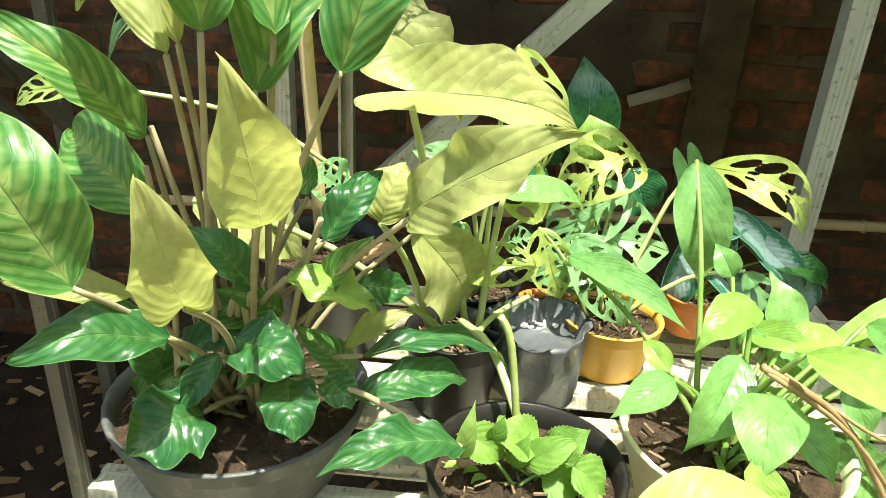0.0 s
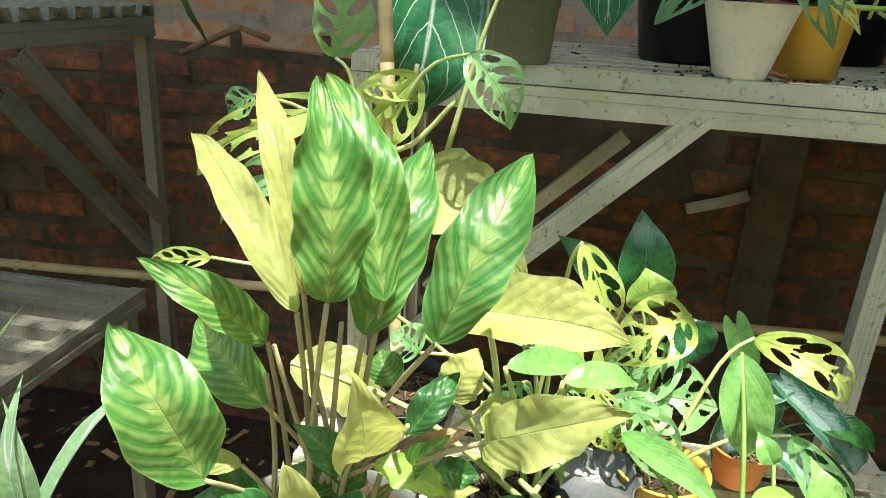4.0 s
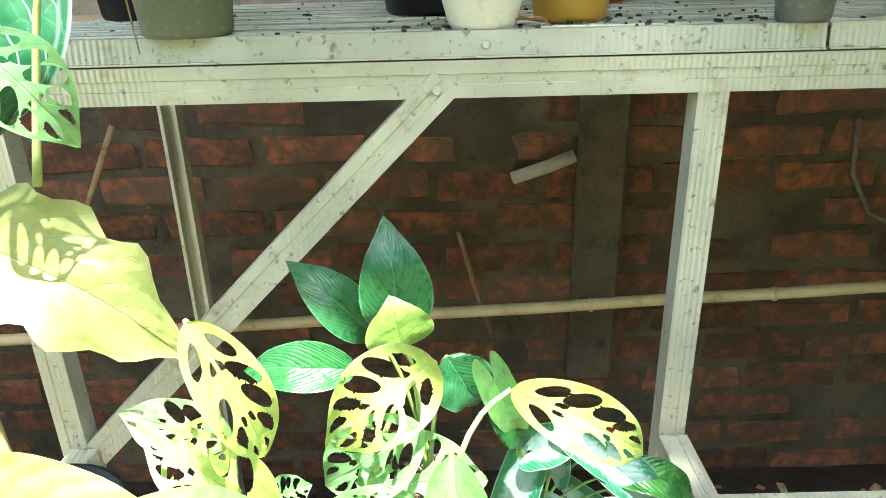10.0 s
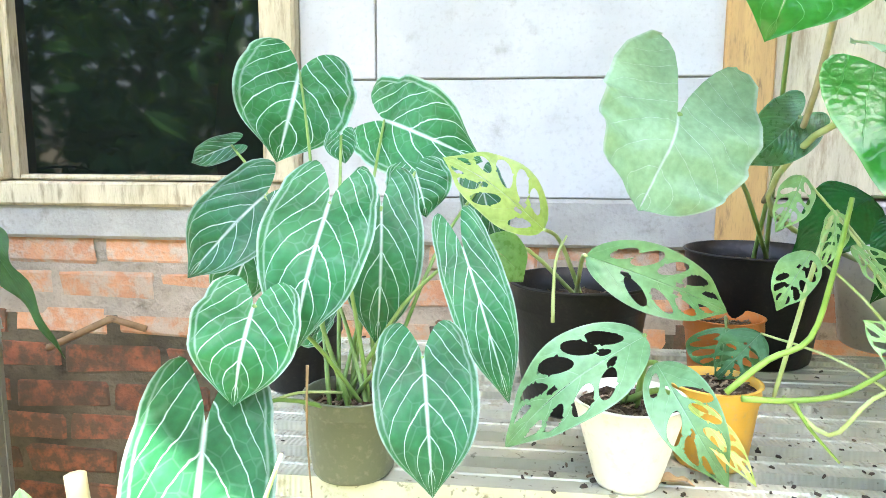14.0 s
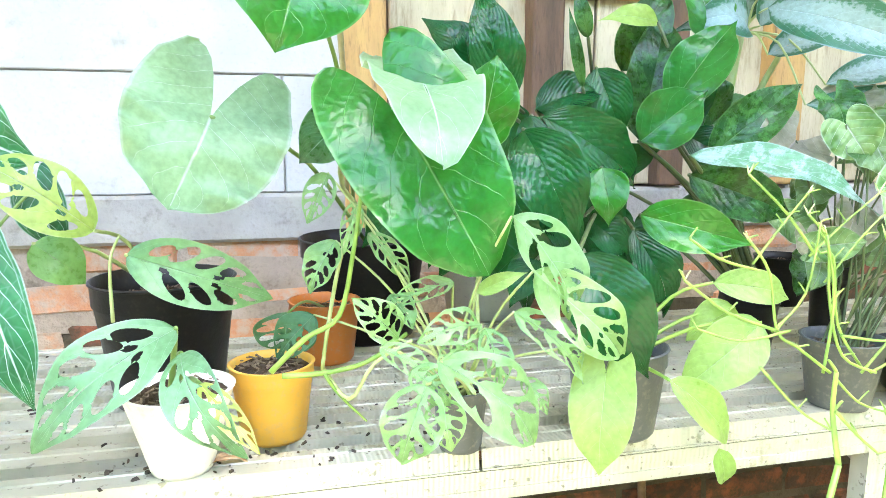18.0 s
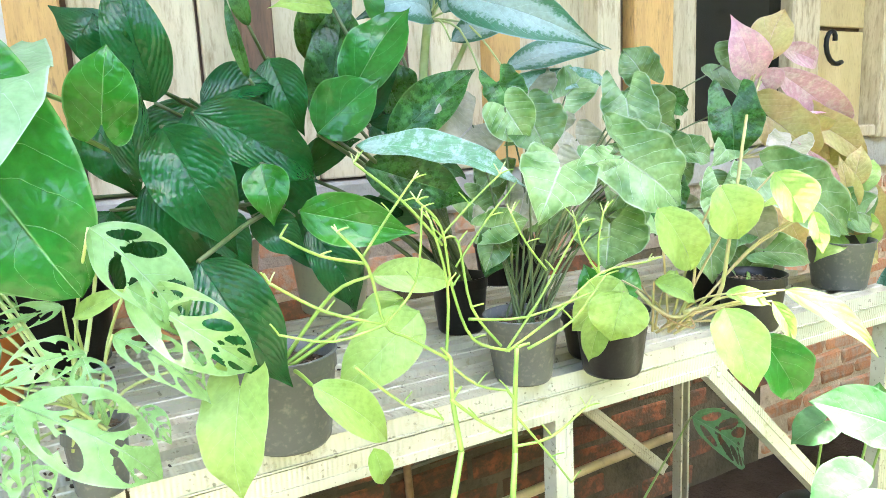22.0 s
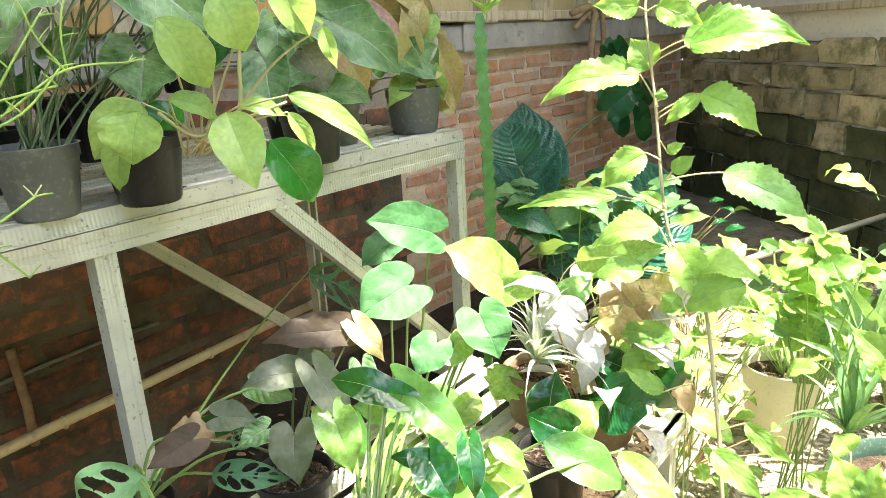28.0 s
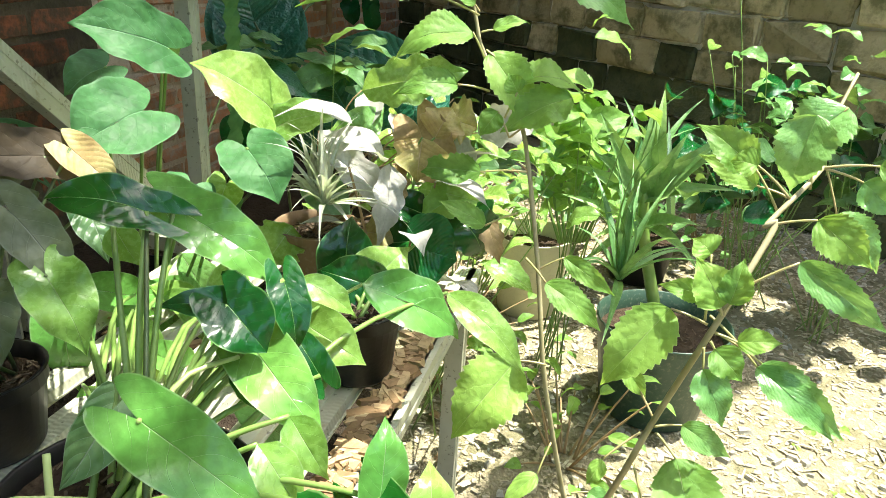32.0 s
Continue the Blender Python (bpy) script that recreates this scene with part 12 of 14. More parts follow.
leaf(p, 'toothed', 'spath', (1.028, -0.762, 0.464), (0.998, -0.822, 0.429), 0.027, (-0.75, 0.19, 0.63), cup=0.1, fold=0.16, wave=0.1)
stem(p, [(1.097, -0.770, 0.583), (1.104, -0.742, 0.605)], 0.0012, 0.0009, 'pink_stem', 'twig', n=8)
leaf(p, 'toothed', 'toothed', (1.104, -0.742, 0.605), (1.107, -0.720, 0.606), 0.026, (-0.89, 0.11, 0.44), cup=0.1, fold=0.16, wave=0.1)
stem(p, [(1.134, -0.797, 0.602), (1.126, -0.828, 0.596)], 0.0012, 0.0009, 'pink_stem', 'twig', n=8)
leaf(p, 'toothed', 'spath', (1.126, -0.828, 0.596), (1.115, -0.858, 0.575), 0.032, (-0.85, 0.25, 0.46), cup=0.1, fold=0.16, wave=0.1)
stem(p, [(1.134, -0.797, 0.602), (1.125, -0.836, 0.611)], 0.0012, 0.0009, 'pink_stem', 'twig', n=8)
leaf(p, 'toothed', 'toothed', (1.125, -0.836, 0.611), (1.117, -0.864, 0.607), 0.025, (-0.86, 0.26, 0.43), cup=0.1, fold=0.16, wave=0.1)
stem(p, [(1.254, -0.542, 0.531), (1.244, -0.487, 0.527)], 0.0012, 0.0009, 'pink_stem', 'twig', n=8)
leaf(p, 'toothed', 'toothed', (1.244, -0.487, 0.527), (1.224, -0.410, 0.529), 0.036, (-0.84, -0.22, 0.50), cup=0.1, fold=0.16, wave=0.1)
stem(p, [(1.043, -0.719, 0.489), (1.057, -0.715, 0.541)], 0.0012, 0.0009, 'pink_stem', 'twig', n=8)
leaf(p, 'toothed', 'toothed', (1.057, -0.715, 0.541), (1.061, -0.700, 0.552), 0.029, (-0.85, 0.08, 0.52), cup=0.1, fold=0.16, wave=0.1)
stem(p, [(1.182, -0.788, 0.560), (1.190, -0.761, 0.565)], 0.0012, 0.0009, 'pink_stem', 'twig', n=8)
leaf(p, 'toothed', 'toothed', (1.190, -0.761, 0.565), (1.203, -0.707, 0.587), 0.029, (-0.83, 0.12, 0.55), cup=0.1, fold=0.16, wave=0.1)
stem(p, [(1.228, -0.815, 0.600), (1.231, -0.830, 0.639)], 0.0012, 0.0009, 'pink_stem', 'twig', n=8)
leaf(p, 'toothed', 'spath', (1.231, -0.830, 0.639), (1.229, -0.794, 0.583), 0.061, (-0.83, 0.21, 0.51), cup=0.1, fold=0.16, wave=0.1)
stem(p, [(1.209, -0.810, 0.604), (1.189, -0.834, 0.548)], 0.0012, 0.0009, 'pink_stem', 'twig', n=8)
leaf(p, 'toothed', 'spath', (1.189, -0.834, 0.548), (1.162, -0.875, 0.509), 0.036, (-0.77, 0.26, 0.59), cup=0.1, fold=0.16, wave=0.1)
stem(p, [(1.276, -0.444, 0.813), (1.270, -0.421, 0.853)], 0.0012, 0.0009, 'pink_stem', 'twig', n=8)
leaf(p, 'toothed', 'toothed', (1.270, -0.421, 0.853), (1.213, -0.310, 0.833), 0.052, (-0.81, -0.41, 0.43), cup=0.1, fold=0.16, wave=0.1)
stem(p, [(1.285, -0.428, 0.860), (1.285, -0.428, 0.858)], 0.0012, 0.0009, 'pink_stem', 'twig', n=8)
leaf(p, 'toothed', 'toothed', (1.285, -0.428, 0.858), (1.276, -0.405, 0.896), 0.044, (-0.85, -0.35, 0.40), cup=0.1, fold=0.16, wave=0.1)
stem(p, [(1.278, -0.437, 0.867), (1.292, -0.473, 0.885)], 0.0012, 0.0009, 'pink_stem', 'twig', n=8)
leaf(p, 'toothed', 'toothed', (1.292, -0.473, 0.885), (1.325, -0.595, 0.890), 0.058, (-0.71, -0.19, 0.68), cup=0.1, fold=0.16, wave=0.1)
stem(p, [(1.266, -0.448, 0.807), (1.284, -0.492, 0.829)], 0.0012, 0.0009, 'pink_stem', 'twig', n=8)
leaf(p, 'toothed', 'toothed', (1.284, -0.492, 0.829), (1.300, -0.564, 0.785), 0.048, (-0.85, -0.24, 0.46), cup=0.1, fold=0.16, wave=0.1)
stem(p, [(1.256, -0.452, 0.801), (1.274, -0.494, 0.828)], 0.0012, 0.0009, 'pink_stem', 'twig', n=8)
leaf(p, 'toothed', 'toothed', (1.274, -0.494, 0.828), (1.258, -0.458, 0.793), 0.022, (-0.84, -0.30, 0.46), cup=0.1, fold=0.16, wave=0.1)
stem(p, [(1.251, -0.460, 0.751), (1.246, -0.441, 0.761)], 0.0012, 0.0009, 'pink_stem', 'twig', n=8)
leaf(p, 'toothed', 'toothed', (1.246, -0.441, 0.761), (1.215, -0.392, 0.719), 0.041, (-0.78, -0.35, 0.51), cup=0.1, fold=0.16, wave=0.1)
stem(p, [(1.233, -0.475, 0.693), (1.215, -0.420, 0.712)], 0.0012, 0.0009, 'pink_stem', 'twig', n=8)
leaf(p, 'toothed', 'toothed', (1.215, -0.420, 0.712), (1.153, -0.311, 0.701), 0.024, (-0.74, -0.40, 0.54), cup=0.1, fold=0.16, wave=0.1)
stem(p, [(1.240, -0.472, 0.730), (1.262, -0.531, 0.740)], 0.0012, 0.0009, 'pink_stem', 'twig', n=8)
leaf(p, 'toothed', 'spath', (1.262, -0.531, 0.740), (1.274, -0.630, 0.692), 0.049, (-0.82, -0.19, 0.53), cup=0.1, fold=0.16, wave=0.1)
stem(p, [(1.215, -0.488, 0.653), (1.217, -0.473, 0.678)], 0.0012, 0.0009, 'pink_stem', 'twig', n=8)
leaf(p, 'toothed', 'toothed', (1.217, -0.473, 0.678), (1.180, -0.402, 0.659), 0.045, (-0.61, -0.27, 0.75), cup=0.1, fold=0.16, wave=0.1)
stem(p, [(1.198, -0.499, 0.625), (1.188, -0.468, 0.630)], 0.0012, 0.0009, 'pink_stem', 'twig', n=8)
leaf(p, 'toothed', 'toothed', (1.188, -0.468, 0.630), (1.160, -0.411, 0.624), 0.035, (-0.72, -0.32, 0.61), cup=0.1, fold=0.16, wave=0.1)
stem(p, [(1.207, -0.490, 0.663), (1.208, -0.494, 0.661)], 0.0012, 0.0009, 'pink_stem', 'twig', n=8)
leaf(p, 'toothed', 'toothed', (1.208, -0.494, 0.661), (1.201, -0.547, 0.592), 0.046, (-0.72, -0.23, 0.66), cup=0.1, fold=0.16, wave=0.1)
stem(p, [(1.207, -0.490, 0.663), (1.210, -0.521, 0.639)], 0.0012, 0.0009, 'pink_stem', 'twig', n=8)
leaf(p, 'toothed', 'toothed', (1.210, -0.521, 0.639), (1.227, -0.593, 0.630), 0.049, (-0.56, -0.16, 0.81), cup=0.1, fold=0.16, wave=0.1)
stem(p, [(1.284, -0.422, 0.926), (1.288, -0.433, 0.932)], 0.0012, 0.0009, 'pink_stem', 'twig', n=8)
leaf(p, 'toothed', 'toothed', (1.288, -0.433, 0.932), (1.307, -0.484, 0.908), 0.039, (-0.88, -0.32, 0.36), cup=0.1, fold=0.16, wave=0.1)
stem(p, [(1.284, -0.422, 0.926), (1.280, -0.413, 0.932)], 0.0012, 0.0009, 'pink_stem', 'twig', n=8)
leaf(p, 'toothed', 'toothed', (1.280, -0.413, 0.932), (1.257, -0.363, 0.937), 0.035, (-0.85, -0.39, 0.35), cup=0.1, fold=0.16, wave=0.1)
stem(p, [(1.254, -0.456, 0.775), (1.255, -0.466, 0.760)], 0.0012, 0.0009, 'pink_stem', 'twig', n=8)
leaf(p, 'toothed', 'toothed', (1.255, -0.466, 0.760), (1.264, -0.483, 0.773), 0.016, (-0.82, -0.30, 0.49), cup=0.1, fold=0.16, wave=0.1)
stem(p, [(1.249, -0.467, 0.728), (1.254, -0.473, 0.738)], 0.0012, 0.0009, 'pink_stem', 'twig', n=8)
leaf(p, 'toothed', 'toothed', (1.254, -0.473, 0.738), (1.265, -0.496, 0.758), 0.022, (-0.81, -0.28, 0.51), cup=0.1, fold=0.16, wave=0.1)
stem(p, [(1.234, -0.475, 0.696), (1.233, -0.470, 0.703)], 0.0012, 0.0009, 'pink_stem', 'twig', n=8)
leaf(p, 'toothed', 'toothed', (1.233, -0.470, 0.703), (1.226, -0.442, 0.717), 0.016, (-0.78, -0.31, 0.54), cup=0.1, fold=0.16, wave=0.1)
stem(p, [(1.230, -0.479, 0.677), (1.235, -0.490, 0.680)], 0.0012, 0.0009, 'pink_stem', 'twig', n=8)
leaf(p, 'toothed', 'toothed', (1.235, -0.490, 0.680), (1.249, -0.525, 0.691), 0.017, (-0.79, -0.26, 0.56), cup=0.1, fold=0.16, wave=0.1)
stem(p, [(1.266, -0.444, 0.820), (1.268, -0.449, 0.822)], 0.0012, 0.0009, 'pink_stem', 'twig', n=8)
leaf(p, 'toothed', 'toothed', (1.268, -0.449, 0.822), (1.270, -0.450, 0.837), 0.016, (-0.84, -0.32, 0.44), cup=0.1, fold=0.16, wave=0.1)
stem(p, [(1.184, -0.525, 0.584), (1.207, -0.580, 0.625)], 0.0012, 0.0009, 'pink_stem', 'twig', n=8)
leaf(p, 'toothed', 'toothed', (1.207, -0.580, 0.625), (1.183, -0.515, 0.589), 0.046, (-0.64, -0.15, 0.76), cup=0.1, fold=0.16, wave=0.1)
stem(p, [(1.184, -0.525, 0.584), (1.187, -0.511, 0.608)], 0.0012, 0.0009, 'pink_stem', 'twig', n=8)
leaf(p, 'toothed', 'toothed', (1.187, -0.511, 0.608), (1.176, -0.496, 0.584), 0.026, (-0.80, -0.23, 0.55), cup=0.1, fold=0.16, wave=0.1)
stem(p, [(1.187, -0.518, 0.602), (1.195, -0.527, 0.627)], 0.0012, 0.0009, 'pink_stem', 'twig', n=8)
leaf(p, 'toothed', 'toothed', (1.195, -0.527, 0.627), (1.196, -0.516, 0.645), 0.023, (-0.83, -0.22, 0.52), cup=0.1, fold=0.16, wave=0.1)
stem(p, [(1.106, -0.563, 0.492), (1.102, -0.585, 0.472)], 0.0012, 0.0009, 'pink_stem', 'twig', n=8)
leaf(p, 'toothed', 'toothed', (1.102, -0.585, 0.472), (1.093, -0.643, 0.437), 0.030, (-0.71, -0.12, 0.69), cup=0.1, fold=0.16, wave=0.1)
stem(p, [(1.147, -0.546, 0.520), (1.134, -0.517, 0.507)], 0.0012, 0.0009, 'pink_stem', 'twig', n=8)
leaf(p, 'toothed', 'toothed', (1.134, -0.517, 0.507), (1.127, -0.470, 0.529), 0.023, (-0.74, -0.24, 0.63), cup=0.1, fold=0.16, wave=0.1)
stem(p, [(1.334, -0.410, 0.956), (1.328, -0.395, 0.942)], 0.0012, 0.0009, 'pink_stem', 'twig', n=8)
leaf(p, 'toothed', 'toothed', (1.328, -0.395, 0.942), (1.306, -0.339, 0.956), 0.047, (-0.71, -0.29, 0.65), cup=0.1, fold=0.16, wave=0.1)
stem(p, [(1.334, -0.410, 0.945), (1.341, -0.433, 0.934)], 0.0012, 0.0009, 'pink_stem', 'twig', n=8)
leaf(p, 'toothed', 'toothed', (1.341, -0.433, 0.934), (1.354, -0.475, 0.943), 0.047, (-0.73, -0.22, 0.65), cup=0.1, fold=0.16, wave=0.1)
stem(p, [(1.312, -0.428, 0.876), (1.322, -0.455, 0.890)], 0.0012, 0.0009, 'pink_stem', 'twig', n=8)
leaf(p, 'toothed', 'toothed', (1.322, -0.455, 0.890), (1.354, -0.592, 0.892), 0.070, (-0.68, -0.16, 0.71), cup=0.1, fold=0.16, wave=0.1)

p = plant_of('aloe', 'spiky green aloe growing from a dark pot', (2.246, -0.724, 0.234))
pot(p, (2.246, -0.724, 0.000), 0.085, 0.070, 0.120, 'black_plastic')
rosette(p, (2.246, -0.724, 0.098), 16, 0.16, 0.34, 0.028, 'strap', 60)

p = plant_of('aloe', 'spiky pale aloe shoot beside the path', (1.993, -0.690, 0.279))
rosette(p, (1.993, -0.690, 0.279), 12, 0.14, 0.30, 0.026, 'strap', 65)

p = plant_of('spider_plant', 'cream-striped spider plant in a brown pot', (1.150, -0.341, 0.497))
rosette(p, (1.150, -0.341, 0.497), 34, 0.05, 0.11, 0.007, 'cream_strap', 88)

p = plant_of('spider_plant', 'cream-striped grassy plant behind', (1.202, -0.305, 0.492))
rosette(p, (1.202, -0.305, 0.492), 26, 0.05, 0.10, 0.007, 'cream_strap', 88)

p = plant_of('grassy_plant', 'narrow green strap-leaf plant near the white pot', (1.522, -0.662, 0.300))
rosette(p, (1.522, -0.662, 0.300), 18, 0.12, 0.26, 0.014, 'strap', 85)

p = plant_of('striped_grass', "white-striped strap leaf clump at the shelf's corner", (-0.519, -0.404, 0.394))
rosette(p, (-0.519, -0.404, 0.394), 7, 0.12, 0.22, 0.022, 'white_strap', 75)

p = plant_of('ribbed_leaf_plant', 'big dark ribbed-leaf plant by the brick wall', (2.000, 0.350, 0.000))
leaf(p, 'oval', 'birdnest', (2.118, 0.270, 0.400), (2.204, 0.338, 0.705), 0.226, (-0.85, -0.52, 0.14))
stem(p, [(2.001, 0.344, 0.050), (2.065, 0.306, 0.330), (2.118, 0.270, 0.400)], 0.0048, mat='dark_stem')
leaf(p, 'oval', 'birdnest', (2.354, -0.092, 0.396), (2.249, 0.146, 0.517), 0.178, (-0.84, -0.35, 0.41))
stem(p, [(1.998, 0.353, 0.050), (2.194, 0.107, 0.327), (2.354, -0.092, 0.396)], 0.0048, mat='dark_stem')
leaf(p, 'lance', 'dark_lance', (1.943, 0.056, 0.405), (1.883, 0.208, 0.496), 0.068, (-0.77, -0.46, 0.44))
stem(p, [(2.004, 0.355, 0.050), (1.969, 0.188, 0.334), (1.943, 0.056, 0.405)], 0.0048, mat='dark_stem')
leaf(p, 'oval', 'birdnest', (2.137, 0.272, 0.392), (2.202, 0.319, 0.722), 0.232, (-0.78, -0.46, 0.43))
stem(p, [(1.995, 0.346, 0.050), (2.075, 0.307, 0.324), (2.137, 0.272, 0.392)], 0.0048, mat='dark_stem')
leaf(p, 'lance', 'heart', (1.857, 0.051, 0.344), (1.951, -0.056, 0.401), 0.096, (-0.78, -0.40, 0.48))
stem(p, [(2.006, 0.346, 0.050), (1.921, 0.186, 0.285), (1.857, 0.051, 0.344)], 0.0048, mat='dark_stem')
leaf(p, 'lance', 'dark_lance', (1.909, 0.194, 0.389), (1.862, 0.205, 0.295), 0.087, (-0.73, -0.48, 0.48))
stem(p, [(1.994, 0.355, 0.050), (1.950, 0.264, 0.321), (1.909, 0.194, 0.389)], 0.0048, mat='dark_stem')
leaf(p, 'heart', 'dark_lance', (2.715, 0.289, 0.639), (2.780, 0.234, 0.707), 0.116, (-0.87, -0.38, 0.30))
stem(p, [(2.006, 0.353, 0.050), (2.393, 0.317, 0.521), (2.715, 0.289, 0.639)], 0.0048, mat='dark_stem')

p = plant_of('column_cactus', 'tall thin serrated green cactus stem', (1.453, -0.040, 0.000))
cactus(p, (1.453, -0.040, 0.000), (1.496, -0.040, 0.946))

p = plant_of('wall_creeper', 'dark leafy creeper hanging in the wall corner', (3.600, 0.550, 0.000))
stem(p, [(3.307, 0.500, 0.398), (3.240, 0.500, 0.652), (3.317, 0.500, 0.846)], 0.0060, 0.0040, 'brown_stem', 'stem')
stem(p, [(3.083, 0.550, 0.518), (3.094, 0.550, 0.829), (3.111, 0.550, 0.985), (2.932, 0.550, 0.970)], 0.0160, 0.0140, 'brown_stem', 'vine', label='thick grey woody vine')
stem(p, [(3.213, 0.560, 0.459), (3.231, 0.560, 0.818), (3.174, 0.560, 0.994), (2.975, 0.560, 0.915)], 0.0120, 0.0100, 'brown_stem', 'vine')
leaf(p, 'heart', 'dark_lance', (3.099, 0.450, 0.849), (3.084, 0.450, 0.799), 0.067, (-0.87, -0.38, 0.31))
leaf(p, 'heart', 'dark_lance', (3.040, 0.450, 0.755), (3.109, 0.450, 0.667), 0.067, (-0.86, -0.38, 0.34))
leaf(p, 'heart', 'dark_lance', (3.307, 0.450, 0.792), (3.317, 0.450, 0.731), 0.071, (-0.88, -0.35, 0.32))
leaf(p, 'heart', 'dark_lance', (3.075, 0.450, 0.850), (3.034, 0.450, 0.769), 0.066, (-0.87, -0.38, 0.31))
leaf(p, 'heart', 'dark_lance', (3.345, 0.450, 0.578), (3.405, 0.450, 0.511), 0.073, (-0.86, -0.34, 0.38))
leaf(p, 'heart', 'dark_lance', (3.133, 0.450, 0.669), (3.175, 0.450, 0.578), 0.069, (-0.86, -0.37, 0.36))
leaf(p, 'heart', 'dark_lance', (3.353, 0.450, 0.836), (3.376, 0.450, 0.754), 0.072, (-0.88, -0.35, 0.31))
leaf(p, 'heart', 'dark_lance', (3.202, 0.450, 0.816), (3.200, 0.450, 0.766), 0.069, (-0.88, -0.37, 0.32))
leaf(p, 'heart', 'dark_lance', (3.392, 0.450, 0.550), (3.405, 0.450, 0.483), 0.074, (-0.86, -0.34, 0.38))
leaf(p, 'heart', 'dark_lance', (3.375, 0.450, 0.660), (3.453, 0.450, 0.559), 0.074, (-0.87, -0.34, 0.36))
leaf(p, 'heart', 'dark_lance', (3.207, 0.450, 0.734), (3.227, 0.450, 0.665), 0.070, (-0.87, -0.36, 0.34))
leaf(p, 'heart', 'dark_lance', (3.073, 0.450, 0.784), (3.125, 0.450, 0.732), 0.067, (-0.87, -0.38, 0.33))
leaf(p, 'heart', 'dark_lance', (3.035, 0.450, 0.681), (3.003, 0.450, 0.617), 0.066, (-0.85, -0.38, 0.36))
leaf(p, 'heart', 'dark_lance', (3.191, 0.450, 0.760), (3.279, 0.450, 0.696), 0.070, (-0.87, -0.36, 0.33))
leaf(p, 'heart', 'dark_lance', (3.166, 0.450, 0.810), (3.191, 0.450, 0.750), 0.069, (-0.87, -0.37, 0.32))
leaf(p, 'heart', 'dark_lance', (3.152, 0.450, 0.625), (3.125, 0.450, 0.557), 0.069, (-0.85, -0.37, 0.37))
leaf(p, 'heart', 'dark_lance', (3.363, 0.450, 0.830), (3.288, 0.450, 0.778), 0.071, (-0.88, -0.35, 0.31))
leaf(p, 'heart', 'dark_lance', (3.315, 0.450, 0.651), (3.271, 0.450, 0.593), 0.071, (-0.86, -0.35, 0.36))
leaf(p, 'heart', 'dark_lance', (3.081, 0.450, 0.732), (3.012, 0.450, 0.664), 0.067, (-0.86, -0.38, 0.35))
leaf(p, 'heart', 'dark_lance', (3.378, 0.450, 0.519), (3.428, 0.450, 0.412), 0.074, (-0.86, -0.33, 0.40))
leaf(p, 'heart', 'dark_lance', (3.021, 0.450, 0.794), (3.097, 0.450, 0.708), 0.067, (-0.86, -0.38, 0.33))
leaf(p, 'heart', 'dark_lance', (3.176, 0.450, 0.553), (3.200, 0.450, 0.463), 0.070, (-0.85, -0.36, 0.39))
leaf(p, 'heart', 'dark_lance', (3.121, 0.450, 0.818), (3.114, 0.450, 0.768), 0.067, (-0.87, -0.38, 0.32))
leaf(p, 'heart', 'dark_lance', (3.165, 0.450, 0.548), (3.139, 0.450, 0.505), 0.069, (-0.85, -0.36, 0.39))
leaf(p, 'heart', 'dark_lance', (3.030, 0.450, 0.832), (3.076, 0.450, 0.768), 0.066, (-0.87, -0.38, 0.32))
leaf(p, 'heart', 'dark_lance', (3.119, 0.450, 0.849), (3.200, 0.450, 0.779), 0.068, (-0.88, -0.37, 0.31))
stem(p, [(3.339, 0.500, 0.367), (3.320, 0.500, -0.342)], 0.0060, 0.0060, 'brown_stem', 'stem')

p = plant_of('hanging_fern', 'dark drooping fern frond by the window', (-1.250, 0.300, 1.050))
leaf(p, 'strap', 'fern', (-0.948, 0.450, 0.946), (-0.780, 0.440, 0.696), 0.042, (0.61, -0.77, 0.19), wave=0.32, cup=0.3, fold=0.2, arch=0.05)
leaf(p, 'strap', 'fern', (-1.074, 0.450, 1.020), (-0.936, 0.440, 1.020), 0.043, (0.68, -0.73, 0.04), wave=0.32, cup=0.3, fold=0.2, arch=0.05)
leaf(p, 'strap', 'monstera_dark', (-1.098, 0.450, 0.914), (-0.941, 0.440, 0.860), 0.041, (0.68, -0.72, 0.14), wave=0.32, cup=0.3, fold=0.2, arch=0.05)
leaf(p, 'strap', 'fern', (-1.057, 0.450, 1.046), (-0.877, 0.440, 1.057), 0.036, (0.67, -0.74, 0.01), wave=0.32, cup=0.3, fold=0.2, arch=0.05)
leaf(p, 'strap', 'fern', (-1.016, 0.450, 0.946), (-0.974, 0.440, 0.823), 0.043, (0.67, -0.73, 0.14), wave=0.32, cup=0.3, fold=0.2, arch=0.05)
leaf(p, 'strap', 'fern', (-1.086, 0.450, 0.967), (-0.940, 0.440, 0.944), 0.039, (0.69, -0.72, 0.09), wave=0.32, cup=0.3, fold=0.2, arch=0.05)
leaf(p, 'strap', 'fern', (-1.081, 0.450, 0.888), (-1.016, 0.440, 0.828), 0.040, (0.69, -0.70, 0.16), wave=0.32, cup=0.3, fold=0.2, arch=0.05)
stem(p, [(-1.164, 0.460, 0.979), (-1.025, 0.460, 0.983), (-0.948, 0.450, 0.946)], 0.0030, 0.0020, 'dark_stem', 'stem', n=8)

p = plant_of('beige_pot_plant', 'grassy plant in a pale beige pot on the ground', (1.966, -0.479, 0.000))
pot(p, (1.966, -0.479, 0.000), 0.085, 0.067, 0.188, 'cream_plastic')
tuft(p, (1.966, -0.479, 0.154), 16, 0.07, 0.05, 0.20, 0.030, "lance", "toothed")

